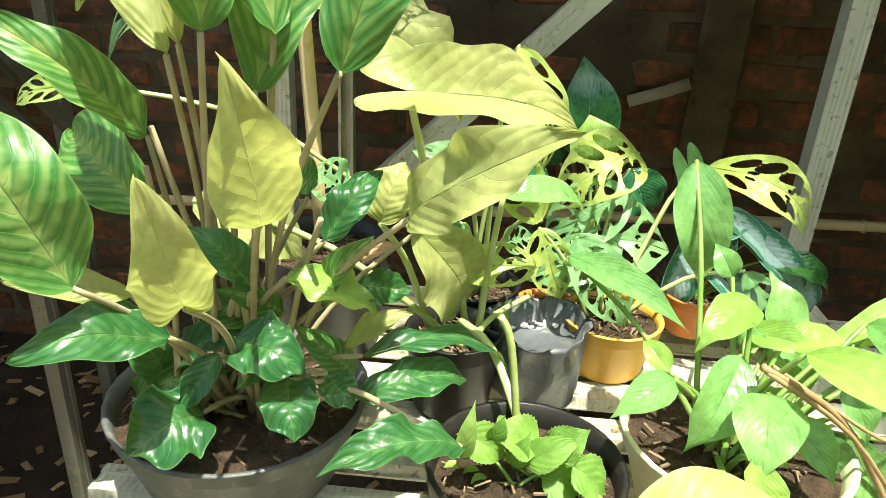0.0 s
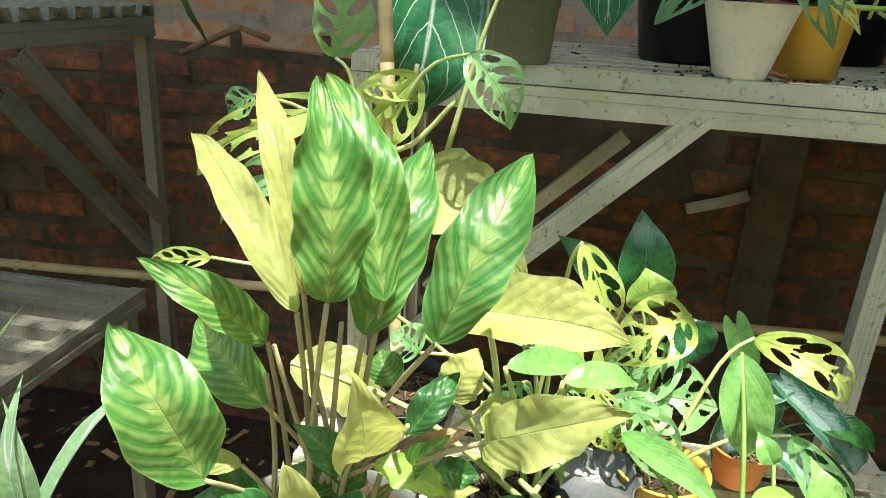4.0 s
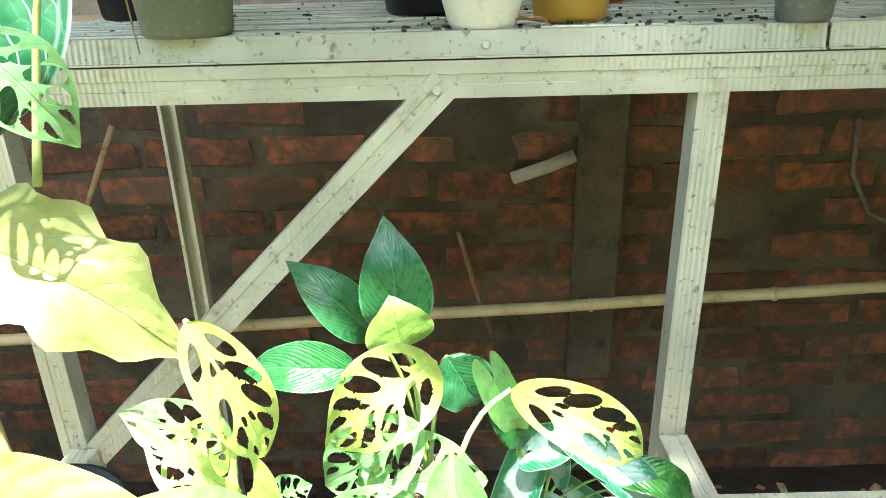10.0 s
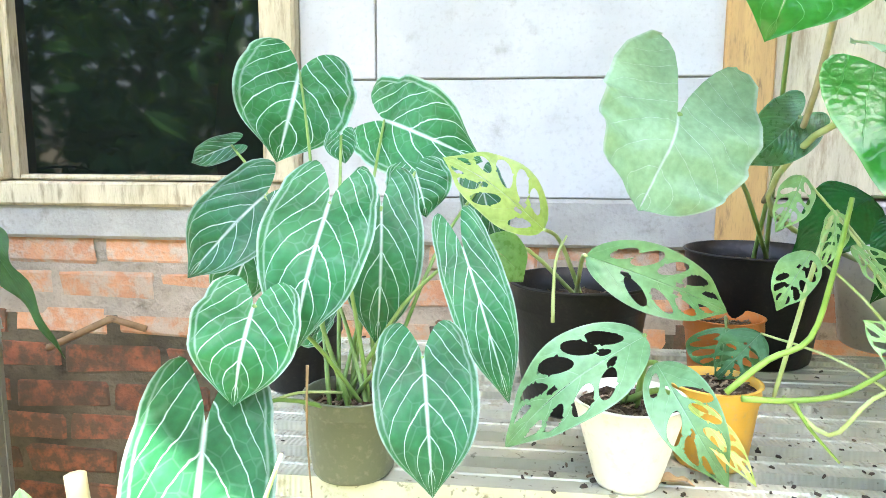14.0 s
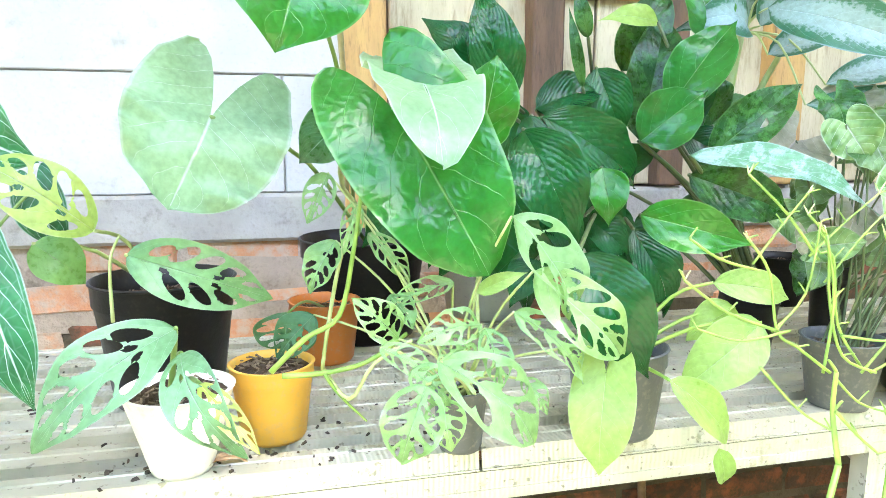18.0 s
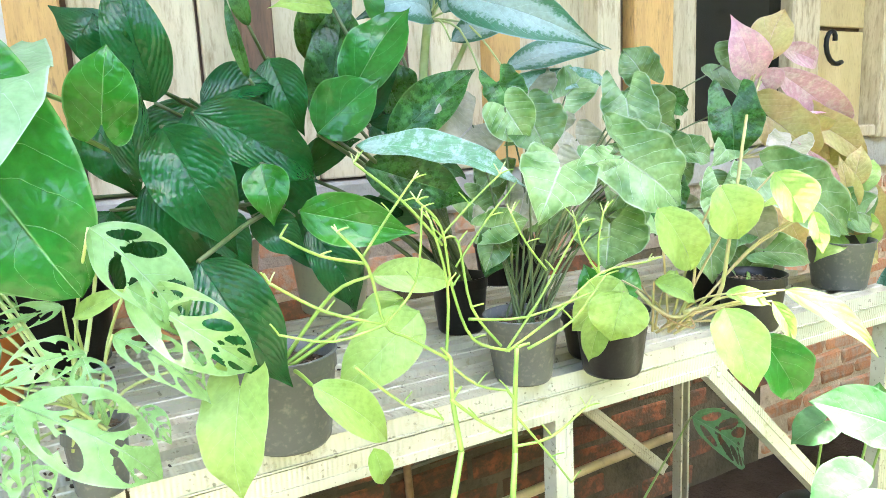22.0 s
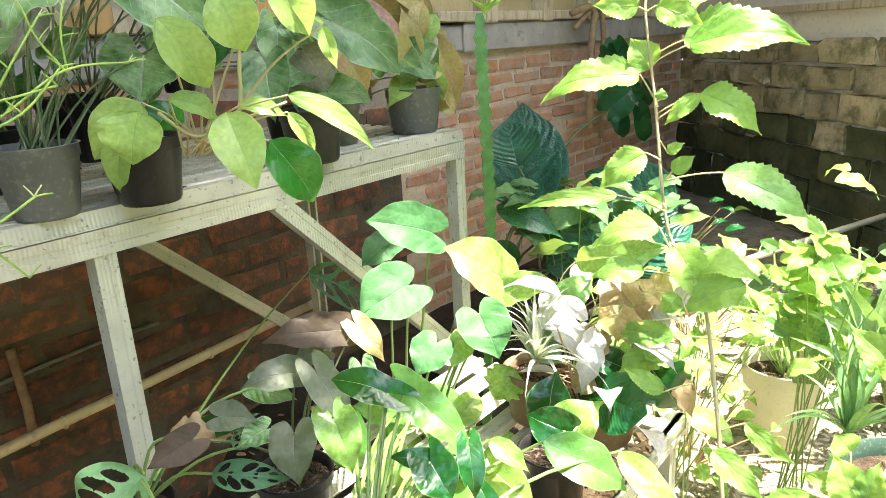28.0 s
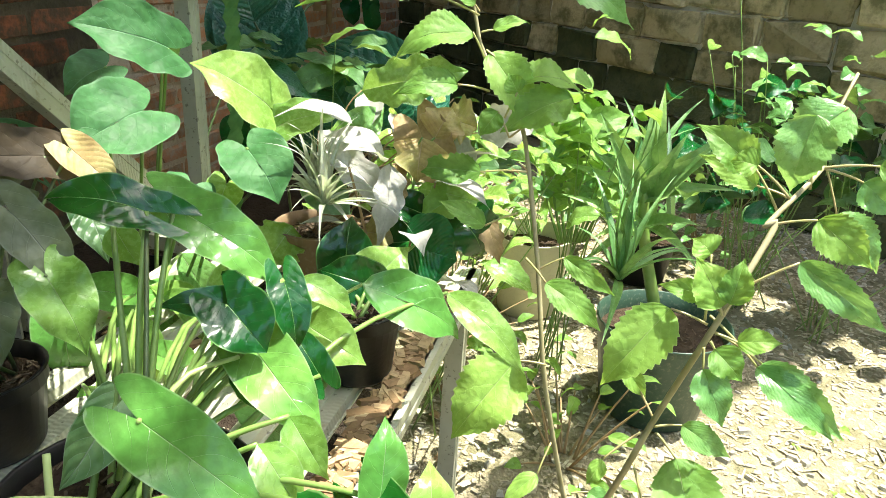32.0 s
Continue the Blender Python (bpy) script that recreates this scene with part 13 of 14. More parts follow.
p = plant_of('aloe', 'tall spiky green aloe in a dark green rimmed pot', (1.663, -0.754, 0.000))
pot(p, (1.663, -0.754, 0.000), 0.116, 0.090, 0.180, 'green_plastic')
leaf(p, 'strap', 'aloe', (1.671, -0.687, 0.392), (1.691, -0.691, 0.569), 0.044, (-0.80, 0.04, 0.60), arch=0.06, fold=0.45, cup=0.2, wave=0.02)
leaf(p, 'strap', 'aloe', (1.671, -0.686, 0.392), (1.688, -0.676, 0.550), 0.041, (-0.80, 0.03, 0.60), arch=0.06, fold=0.45, cup=0.2, wave=0.02)
leaf(p, 'strap', 'aloe', (1.671, -0.681, 0.391), (1.654, -0.596, 0.527), 0.041, (-0.79, 0.00, 0.61), arch=0.06, fold=0.45, cup=0.2, wave=0.02)
leaf(p, 'strap', 'aloe', (1.671, -0.680, 0.391), (1.642, -0.592, 0.472), 0.036, (-0.78, 0.00, 0.62), arch=0.06, fold=0.45, cup=0.2, wave=0.02)
leaf(p, 'strap', 'aloe', (1.671, -0.692, 0.393), (1.638, -0.780, 0.496), 0.048, (-0.78, 0.07, 0.62), arch=0.06, fold=0.45, cup=0.2, wave=0.02)
leaf(p, 'strap', 'aloe', (1.671, -0.693, 0.393), (1.643, -0.796, 0.530), 0.036, (-0.79, 0.08, 0.61), arch=0.06, fold=0.45, cup=0.2, wave=0.02)
leaf(p, 'strap', 'aloe', (1.671, -0.678, 0.391), (1.634, -0.561, 0.448), 0.031, (-0.78, -0.01, 0.63), arch=0.06, fold=0.45, cup=0.2, wave=0.02)
leaf(p, 'strap', 'aloe', (1.656, -0.697, 0.348), (1.609, -0.769, 0.384), 0.031, (-0.75, 0.07, 0.65), arch=0.06, fold=0.45, cup=0.2, wave=0.02)
leaf(p, 'strap', 'aloe', (1.656, -0.688, 0.347), (1.603, -0.619, 0.343), 0.029, (-0.75, 0.02, 0.67), arch=0.06, fold=0.45, cup=0.2, wave=0.02)
leaf(p, 'strap', 'aloe', (1.656, -0.685, 0.346), (1.620, -0.557, 0.399), 0.026, (-0.76, -0.01, 0.65), arch=0.06, fold=0.45, cup=0.2, wave=0.02)
leaf(p, 'strap', 'aloe', (1.671, -0.691, 0.393), (1.625, -0.772, 0.437), 0.041, (-0.77, 0.07, 0.63), arch=0.06, fold=0.45, cup=0.2, wave=0.02)
leaf(p, 'strap', 'aloe', (1.671, -0.683, 0.391), (1.671, -0.637, 0.463), 0.042, (-0.78, 0.02, 0.62), arch=0.06, fold=0.45, cup=0.2, wave=0.02)
leaf(p, 'strap', 'aloe', (1.671, -0.689, 0.392), (1.646, -0.730, 0.508), 0.036, (-0.79, 0.05, 0.61), arch=0.06, fold=0.45, cup=0.2, wave=0.02)
leaf(p, 'strap', 'aloe', (1.671, -0.693, 0.393), (1.621, -0.812, 0.444), 0.029, (-0.77, 0.08, 0.63), arch=0.06, fold=0.45, cup=0.2, wave=0.02)
leaf(p, 'strap', 'aloe', (1.656, -0.686, 0.347), (1.585, -0.601, 0.299), 0.024, (-0.74, 0.01, 0.68), arch=0.06, fold=0.45, cup=0.2, wave=0.02)
leaf(p, 'strap', 'aloe', (1.656, -0.698, 0.348), (1.584, -0.783, 0.321), 0.024, (-0.74, 0.07, 0.67), arch=0.06, fold=0.45, cup=0.2, wave=0.02)
leaf(p, 'strap', 'white_strap', (1.690, -0.734, 0.362), (1.732, -0.704, 0.520), 0.016, (-0.87, 0.06, 0.49), fold=0.3)
stem(p, [(1.663, -0.754, 0.140), (1.668, -0.696, 0.323), (1.676, -0.684, 0.410)], 0.0120, 0.0080, 'stem', 'stalk', n=8)

p = plant_of('garden_shrub', 'low leafy shrub in front of the garden wall', (2.350, -0.150, 0.000))
bush(p, 40, 0.20, 0.28, 0.055, 'toothed', 'oval')

p = plant_of('garden_shrub', 'shaded green shrub by the mossy wall', (2.750, -0.450, 0.000))
bush(p, 36, 0.22, 0.20, 0.050, 'undergrowth', 'oval')

p = plant_of('garden_shrub', 'dark green shrub in the shade of the wall', (2.900, 0.150, 0.000))
bush(p, 36, 0.25, 0.30, 0.060, 'dark_lance', 'oval')

p = plant_of('garden_shrub', 'small-leaved bush near the garden wall', (2.500, -0.900, 0.000))
bush(p, 40, 0.16, 0.24, 0.045, 'spath', 'oval')

p = plant_of('garden_shrub', 'mixed low seedlings on the chips', (1.750, -0.350, 0.000))
bush(p, 40, 0.22, 0.22, 0.040, 'toothed', 'oval')

p = plant_of('withered_shrub', 'half-withered bronze plant in a brown pot at the shelf end', (1.220, -0.400, 0.366))
pot(p, (1.220, -0.400, 0.366), 0.055, 0.042, 0.075, 'brown_plastic')
bush(p, 16, 0.07, 0.22, 0.065, 'pale_dry', 'lance')
leaf(p, 'lance', 'orange_leaf', (1.241, -0.419, 0.559), (1.222, -0.420, 0.511), 0.058, (-0.78, -0.32, 0.53), wave=0.15)
stem(p, [(1.224, -0.394, 0.427), (1.232, -0.411, 0.533), (1.241, -0.419, 0.559)], 0.0020, mat='stem')
leaf(p, 'lance', 'pale_dry', (1.213, -0.392, 0.533), (1.176, -0.393, 0.445), 0.036, (-0.74, -0.35, 0.57), wave=0.15)
stem(p, [(1.215, -0.401, 0.427), (1.216, -0.396, 0.512), (1.213, -0.392, 0.533)], 0.0020, mat='stem')
leaf(p, 'lance', 'orange_leaf', (1.249, -0.431, 0.558), (1.272, -0.445, 0.591), 0.051, (-0.82, -0.31, 0.49), wave=0.15)
stem(p, [(1.226, -0.406, 0.427), (1.236, -0.417, 0.532), (1.249, -0.431, 0.558)], 0.0020, mat='stem')
leaf(p, 'lance', 'toothed', (1.250, -0.470, 0.501), (1.208, -0.426, 0.470), 0.044, (-0.77, -0.29, 0.57), wave=0.15)
stem(p, [(1.214, -0.398, 0.427), (1.237, -0.439, 0.487), (1.250, -0.470, 0.501)], 0.0020, mat='stem')

p = plant_of('garden_shrub', 'low seedlings beside the shelf foot', (1.450, -0.620, 0.000))
bush(p, 30, 0.12, 0.16, 0.035, 'toothed', 'oval')

p = plant_of('withered_plant', 'half-withered bronze plant in a brown pot on the shelf end', (1.220, -0.300, 0.366))
pot(p, (1.220, -0.300, 0.366), 0.050, 0.040, 0.080, 'brown_plastic')
leaf(p, 'lance', 'pale_dry', (1.233, -0.298, 0.554), (1.218, -0.414, 0.453), 0.039, (-0.81, -0.31, 0.50), arch=0.15, wave=0.16)
stem(p, [(1.224, -0.304, 0.432), (1.227, -0.299, 0.529), (1.233, -0.298, 0.554)], 0.0012, mat='brown_stem')
leaf(p, 'heart', 'dry', (1.265, -0.406, 0.566), (1.249, -0.455, 0.501), 0.065, (-0.85, -0.23, 0.47), arch=0.15, wave=0.16)
stem(p, [(1.217, -0.296, 0.432), (1.245, -0.358, 0.539), (1.265, -0.406, 0.566)], 0.0012, mat='brown_stem')
leaf(p, 'lance', 'pale_dry', (1.274, -0.455, 0.558), (1.253, -0.475, 0.499), 0.029, (-0.86, -0.19, 0.48), arch=0.15, wave=0.16)
stem(p, [(1.222, -0.297, 0.432), (1.250, -0.385, 0.533), (1.274, -0.455, 0.558)], 0.0012, mat='brown_stem')
leaf(p, 'oval', 'orange_leaf', (1.275, -0.437, 0.572), (1.282, -0.472, 0.568), 0.058, (-0.88, -0.20, 0.43), arch=0.15, wave=0.16)
stem(p, [(1.220, -0.305, 0.432), (1.250, -0.375, 0.544), (1.275, -0.437, 0.572)], 0.0012, mat='brown_stem')
leaf(p, 'oval', 'orange_leaf', (1.204, -0.362, 0.451), (1.212, -0.404, 0.444), 0.039, (-0.78, -0.28, 0.56), arch=0.15, wave=0.16)
stem(p, [(1.219, -0.302, 0.432), (1.211, -0.334, 0.447), (1.204, -0.362, 0.451)], 0.0012, mat='brown_stem')
leaf(p, 'oval', 'pale_dry', (1.280, -0.473, 0.562), (1.309, -0.540, 0.590), 0.048, (-0.89, -0.14, 0.43), arch=0.15, wave=0.16)
stem(p, [(1.223, -0.294, 0.432), (1.253, -0.395, 0.536), (1.280, -0.473, 0.562)], 0.0012, mat='brown_stem')
leaf(p, 'lance', 'dry', (1.243, -0.388, 0.524), (1.217, -0.392, 0.464), 0.036, (-0.81, -0.27, 0.51), arch=0.15, wave=0.16)
stem(p, [(1.216, -0.299, 0.432), (1.232, -0.348, 0.506), (1.243, -0.388, 0.524)], 0.0012, mat='brown_stem')
leaf(p, 'lance', 'dry', (1.247, -0.497, 0.474), (1.232, -0.521, 0.424), 0.026, (-0.82, -0.14, 0.56), arch=0.15, wave=0.16)
stem(p, [(1.225, -0.306, 0.432), (1.235, -0.408, 0.465), (1.247, -0.497, 0.474)], 0.0012, mat='brown_stem')
leaf(p, 'oval', 'philo_lime', (1.239, -0.417, 0.499), (1.254, -0.501, 0.486), 0.029, (-0.83, -0.19, 0.52), arch=0.15, wave=0.16)
stem(p, [(1.214, -0.300, 0.432), (1.230, -0.365, 0.485), (1.239, -0.417, 0.499)], 0.0012, mat='brown_stem')
leaf(p, 'oval', 'philo_lime', (1.186, -0.287, 0.452), (1.162, -0.263, 0.409), 0.058, (-0.73, -0.39, 0.57), arch=0.15, wave=0.16)
stem(p, [(1.226, -0.294, 0.432), (1.202, -0.293, 0.448), (1.186, -0.287, 0.452)], 0.0012, mat='brown_stem')
leaf(p, 'oval', 'philo', (1.241, -0.458, 0.480), (1.232, -0.503, 0.435), 0.071, (-0.82, -0.17, 0.55), arch=0.15, wave=0.16)
stem(p, [(1.214, -0.302, 0.432), (1.231, -0.387, 0.471), (1.241, -0.458, 0.480)], 0.0012, mat='brown_stem')
leaf(p, 'heart', 'philo', (1.206, -0.389, 0.440), (1.226, -0.471, 0.439), 0.058, (-0.79, -0.22, 0.57), arch=0.15, wave=0.16)
stem(p, [(1.225, -0.306, 0.432), (1.213, -0.349, 0.439), (1.206, -0.389, 0.440)], 0.0012, mat='brown_stem')
leaf(p, 'oval', 'philo_lime', (1.263, -0.338, 0.599), (1.303, -0.453, 0.627), 0.052, (-0.88, -0.27, 0.39), arch=0.15, wave=0.16)
stem(p, [(1.215, -0.297, 0.432), (1.244, -0.321, 0.566), (1.263, -0.338, 0.599)], 0.0012, mat='brown_stem')
leaf(p, 'heart', 'philo', (1.230, -0.428, 0.473), (1.220, -0.363, 0.487), 0.039, (-0.81, -0.26, 0.53), arch=0.15, wave=0.16)
stem(p, [(1.223, -0.295, 0.432), (1.225, -0.370, 0.464), (1.230, -0.428, 0.473)], 0.0012, mat='brown_stem')
leaf(p, 'heart', 'heart_pale', (1.210, -0.305, 0.495), (1.208, -0.347, 0.468), 0.045, (-0.78, -0.34, 0.52), arch=0.15, wave=0.16)
stem(p, [(1.218, -0.304, 0.432), (1.214, -0.303, 0.483), (1.210, -0.305, 0.495)], 0.0012, mat='brown_stem')
leaf(p, 'heart', 'spath', (1.237, -0.328, 0.545), (1.263, -0.366, 0.583), 0.045, (-0.84, -0.32, 0.44), arch=0.15, wave=0.16)
stem(p, [(1.220, -0.304, 0.432), (1.229, -0.315, 0.522), (1.237, -0.328, 0.545)], 0.0012, mat='brown_stem')

p = plant_of('ribbed_leaf_plant', 'second dark ribbed-leaf plant in the shaded corner', (1.950, 0.100, 0.000))
leaf(p, 'oval', 'birdnest', (1.840, -0.116, 0.380), (1.875, -0.000, 0.526), 0.129, (-0.85, -0.36, 0.38))
stem(p, [(1.956, 0.094, 0.050), (1.889, -0.019, 0.314), (1.840, -0.116, 0.380)], 0.0040, mat='dark_stem')
leaf(p, 'oval', 'birdnest', (1.842, -0.140, 0.371), (1.918, -0.158, 0.535), 0.141, (-0.87, -0.31, 0.38))
stem(p, [(1.945, 0.102, 0.050), (1.890, -0.032, 0.307), (1.842, -0.140, 0.371)], 0.0040, mat='dark_stem')
leaf(p, 'oval', 'birdnest', (1.851, -0.174, 0.373), (1.927, -0.280, 0.488), 0.094, (-0.88, -0.26, 0.39))
stem(p, [(1.954, 0.105, 0.050), (1.895, -0.051, 0.308), (1.851, -0.174, 0.373)], 0.0040, mat='dark_stem')
leaf(p, 'oval', 'birdnest', (1.823, -0.072, 0.367), (1.824, 0.029, 0.426), 0.094, (-0.83, -0.38, 0.41))
stem(p, [(1.947, 0.097, 0.050), (1.880, 0.005, 0.303), (1.823, -0.072, 0.367)], 0.0040, mat='dark_stem')
leaf(p, 'oval', 'birdnest', (1.871, 0.136, 0.594), (1.904, 0.188, 0.699), 0.141, (-0.84, -0.48, 0.26))
stem(p, [(1.951, 0.095, 0.050), (1.907, 0.120, 0.485), (1.871, 0.136, 0.594)], 0.0040, mat='dark_stem')

p = plant_of('zigzag_plant', 'upright succulent shoots with small paired pale green leaves', (2.251, -0.556, 0.000))
stem(p, [(1.682, -0.555, 0.284), (1.712, -0.515, 0.376), (1.768, -0.479, 0.523)], 0.0030, 0.0020, 'stem', 'shoot')
leaf(p, 'oval', 'spath', (1.764, -0.494, 0.505), (1.760, -0.458, 0.518), 0.022, (-0.91, -0.11, 0.40))
leaf(p, 'oval', 'spath_lime', (1.755, -0.497, 0.483), (1.770, -0.528, 0.500), 0.022, (-0.90, -0.09, 0.42))
leaf(p, 'oval', 'toothed', (1.746, -0.501, 0.461), (1.743, -0.466, 0.474), 0.022, (-0.89, -0.11, 0.43))
leaf(p, 'oval', 'spath', (1.737, -0.505, 0.439), (1.752, -0.535, 0.455), 0.022, (-0.89, -0.08, 0.45))
leaf(p, 'oval', 'spath_lime', (1.728, -0.509, 0.416), (1.725, -0.473, 0.429), 0.022, (-0.88, -0.10, 0.46))
leaf(p, 'oval', 'toothed', (1.720, -0.512, 0.394), (1.734, -0.543, 0.411), 0.022, (-0.88, -0.07, 0.48))
leaf(p, 'oval', 'spath', (1.711, -0.516, 0.372), (1.708, -0.480, 0.385), 0.022, (-0.86, -0.10, 0.49))
stem(p, [(1.684, -0.560, 0.284), (1.716, -0.529, 0.376), (1.763, -0.518, 0.491)], 0.0030, 0.0020, 'stem', 'shoot')
leaf(p, 'oval', 'spath_lime', (1.754, -0.513, 0.472), (1.769, -0.544, 0.489), 0.022, (-0.90, -0.07, 0.42))
leaf(p, 'oval', 'toothed', (1.745, -0.517, 0.450), (1.742, -0.481, 0.463), 0.022, (-0.89, -0.10, 0.44))
leaf(p, 'oval', 'spath', (1.736, -0.520, 0.427), (1.751, -0.551, 0.444), 0.022, (-0.89, -0.07, 0.45))
leaf(p, 'oval', 'spath_lime', (1.727, -0.524, 0.405), (1.724, -0.489, 0.418), 0.022, (-0.88, -0.09, 0.47))
leaf(p, 'oval', 'toothed', (1.719, -0.528, 0.383), (1.733, -0.558, 0.400), 0.022, (-0.87, -0.06, 0.48))
leaf(p, 'oval', 'spath', (1.710, -0.532, 0.361), (1.707, -0.496, 0.373), 0.022, (-0.86, -0.08, 0.50))
leaf(p, 'oval', 'spath_lime', (1.701, -0.535, 0.338), (1.716, -0.566, 0.355), 0.022, (-0.86, -0.06, 0.51))
stem(p, [(1.685, -0.565, 0.285), (1.720, -0.543, 0.377), (1.781, -0.532, 0.523)], 0.0030, 0.0020, 'stem', 'shoot')
leaf(p, 'oval', 'toothed', (1.769, -0.522, 0.503), (1.766, -0.486, 0.516), 0.022, (-0.91, -0.09, 0.41))
leaf(p, 'oval', 'spath', (1.761, -0.525, 0.481), (1.776, -0.556, 0.498), 0.022, (-0.91, -0.06, 0.42))
leaf(p, 'oval', 'spath_lime', (1.752, -0.529, 0.459), (1.749, -0.493, 0.472), 0.022, (-0.90, -0.09, 0.44))
leaf(p, 'oval', 'toothed', (1.743, -0.533, 0.437), (1.758, -0.563, 0.453), 0.022, (-0.89, -0.06, 0.45))
leaf(p, 'oval', 'spath', (1.734, -0.536, 0.414), (1.731, -0.501, 0.427), 0.022, (-0.88, -0.08, 0.47))
leaf(p, 'oval', 'spath_lime', (1.726, -0.540, 0.392), (1.740, -0.571, 0.409), 0.022, (-0.88, -0.05, 0.48))
leaf(p, 'oval', 'toothed', (1.717, -0.544, 0.370), (1.714, -0.508, 0.383), 0.022, (-0.87, -0.08, 0.49))
stem(p, [(1.686, -0.570, 0.285), (1.723, -0.556, 0.378), (1.764, -0.526, 0.488)], 0.0030, 0.0020, 'stem', 'shoot')
leaf(p, 'oval', 'spath', (1.760, -0.541, 0.470), (1.774, -0.571, 0.487), 0.022, (-0.90, -0.05, 0.43))
leaf(p, 'oval', 'spath_lime', (1.751, -0.545, 0.448), (1.748, -0.509, 0.460), 0.022, (-0.89, -0.07, 0.44))
leaf(p, 'oval', 'toothed', (1.742, -0.548, 0.425), (1.757, -0.579, 0.442), 0.022, (-0.89, -0.05, 0.46))
leaf(p, 'oval', 'spath', (1.733, -0.552, 0.403), (1.730, -0.516, 0.416), 0.022, (-0.88, -0.07, 0.47))
leaf(p, 'oval', 'spath_lime', (1.724, -0.556, 0.381), (1.739, -0.586, 0.398), 0.022, (-0.87, -0.04, 0.48))
leaf(p, 'oval', 'toothed', (1.716, -0.559, 0.358), (1.713, -0.524, 0.371), 0.022, (-0.86, -0.06, 0.50))
leaf(p, 'oval', 'spath', (1.707, -0.563, 0.336), (1.722, -0.594, 0.353), 0.022, (-0.86, -0.04, 0.51))
stem(p, [(1.687, -0.574, 0.285), (1.727, -0.570, 0.379), (1.785, -0.554, 0.520)], 0.0030, 0.0020, 'stem', 'shoot')
leaf(p, 'oval', 'spath_lime', (1.775, -0.549, 0.501), (1.772, -0.514, 0.514), 0.022, (-0.91, -0.07, 0.41))
leaf(p, 'oval', 'toothed', (1.767, -0.553, 0.479), (1.781, -0.584, 0.496), 0.022, (-0.91, -0.04, 0.42))
leaf(p, 'oval', 'spath', (1.758, -0.557, 0.457), (1.755, -0.521, 0.470), 0.022, (-0.90, -0.07, 0.44))
leaf(p, 'oval', 'spath_lime', (1.749, -0.561, 0.434), (1.764, -0.591, 0.451), 0.022, (-0.89, -0.04, 0.45))
leaf(p, 'oval', 'toothed', (1.740, -0.564, 0.412), (1.737, -0.529, 0.425), 0.022, (-0.88, -0.06, 0.47))
leaf(p, 'oval', 'spath', (1.731, -0.568, 0.390), (1.746, -0.599, 0.407), 0.022, (-0.88, -0.03, 0.48))
leaf(p, 'oval', 'spath_lime', (1.723, -0.572, 0.368), (1.720, -0.536, 0.381), 0.022, (-0.87, -0.05, 0.50))
stem(p, [(1.689, -0.579, 0.286), (1.731, -0.583, 0.380), (1.777, -0.579, 0.487)], 0.0030, 0.0020, 'stem', 'shoot')
leaf(p, 'oval', 'toothed', (1.766, -0.569, 0.468), (1.780, -0.599, 0.485), 0.022, (-0.90, -0.03, 0.43))
leaf(p, 'oval', 'spath', (1.757, -0.572, 0.445), (1.754, -0.537, 0.458), 0.022, (-0.89, -0.05, 0.44))
leaf(p, 'oval', 'spath_lime', (1.748, -0.576, 0.423), (1.763, -0.607, 0.440), 0.022, (-0.89, -0.03, 0.46))
leaf(p, 'oval', 'toothed', (1.739, -0.580, 0.401), (1.736, -0.544, 0.414), 0.022, (-0.88, -0.05, 0.47))
leaf(p, 'oval', 'spath', (1.730, -0.584, 0.379), (1.745, -0.614, 0.395), 0.022, (-0.87, -0.02, 0.48))
leaf(p, 'oval', 'spath_lime', (1.722, -0.587, 0.356), (1.718, -0.552, 0.369), 0.022, (-0.86, -0.04, 0.50))
leaf(p, 'oval', 'toothed', (1.713, -0.591, 0.334), (1.728, -0.622, 0.351), 0.022, (-0.86, -0.02, 0.51))
stem(p, [(1.690, -0.584, 0.286), (1.734, -0.597, 0.380), (1.785, -0.563, 0.517)], 0.0030, 0.0020, 'stem', 'shoot')
leaf(p, 'oval', 'spath', (1.781, -0.577, 0.499), (1.778, -0.542, 0.512), 0.022, (-0.91, -0.05, 0.41))
leaf(p, 'oval', 'spath_lime', (1.773, -0.581, 0.477), (1.787, -0.612, 0.494), 0.022, (-0.91, -0.02, 0.42))
leaf(p, 'oval', 'toothed', (1.764, -0.585, 0.455), (1.761, -0.549, 0.468), 0.022, (-0.90, -0.05, 0.44))
leaf(p, 'oval', 'spath', (1.755, -0.588, 0.432), (1.770, -0.619, 0.449), 0.022, (-0.89, -0.02, 0.45))
leaf(p, 'oval', 'spath_lime', (1.746, -0.592, 0.410), (1.743, -0.557, 0.423), 0.022, (-0.88, -0.04, 0.47))
leaf(p, 'oval', 'toothed', (1.737, -0.596, 0.388), (1.752, -0.626, 0.405), 0.022, (-0.88, -0.01, 0.48))
leaf(p, 'oval', 'spath', (1.729, -0.599, 0.366), (1.725, -0.564, 0.378), 0.022, (-0.87, -0.03, 0.50))
stem(p, [(1.691, -0.589, 0.286), (1.738, -0.611, 0.381), (1.781, -0.601, 0.485)], 0.0030, 0.0020, 'stem', 'shoot')
leaf(p, 'oval', 'spath_lime', (1.771, -0.597, 0.466), (1.786, -0.627, 0.482), 0.022, (-0.90, -0.01, 0.43))
leaf(p, 'oval', 'toothed', (1.763, -0.600, 0.443), (1.760, -0.565, 0.456), 0.022, (-0.90, -0.03, 0.44))
leaf(p, 'oval', 'spath', (1.754, -0.604, 0.421), (1.769, -0.635, 0.438), 0.022, (-0.89, -0.01, 0.46))
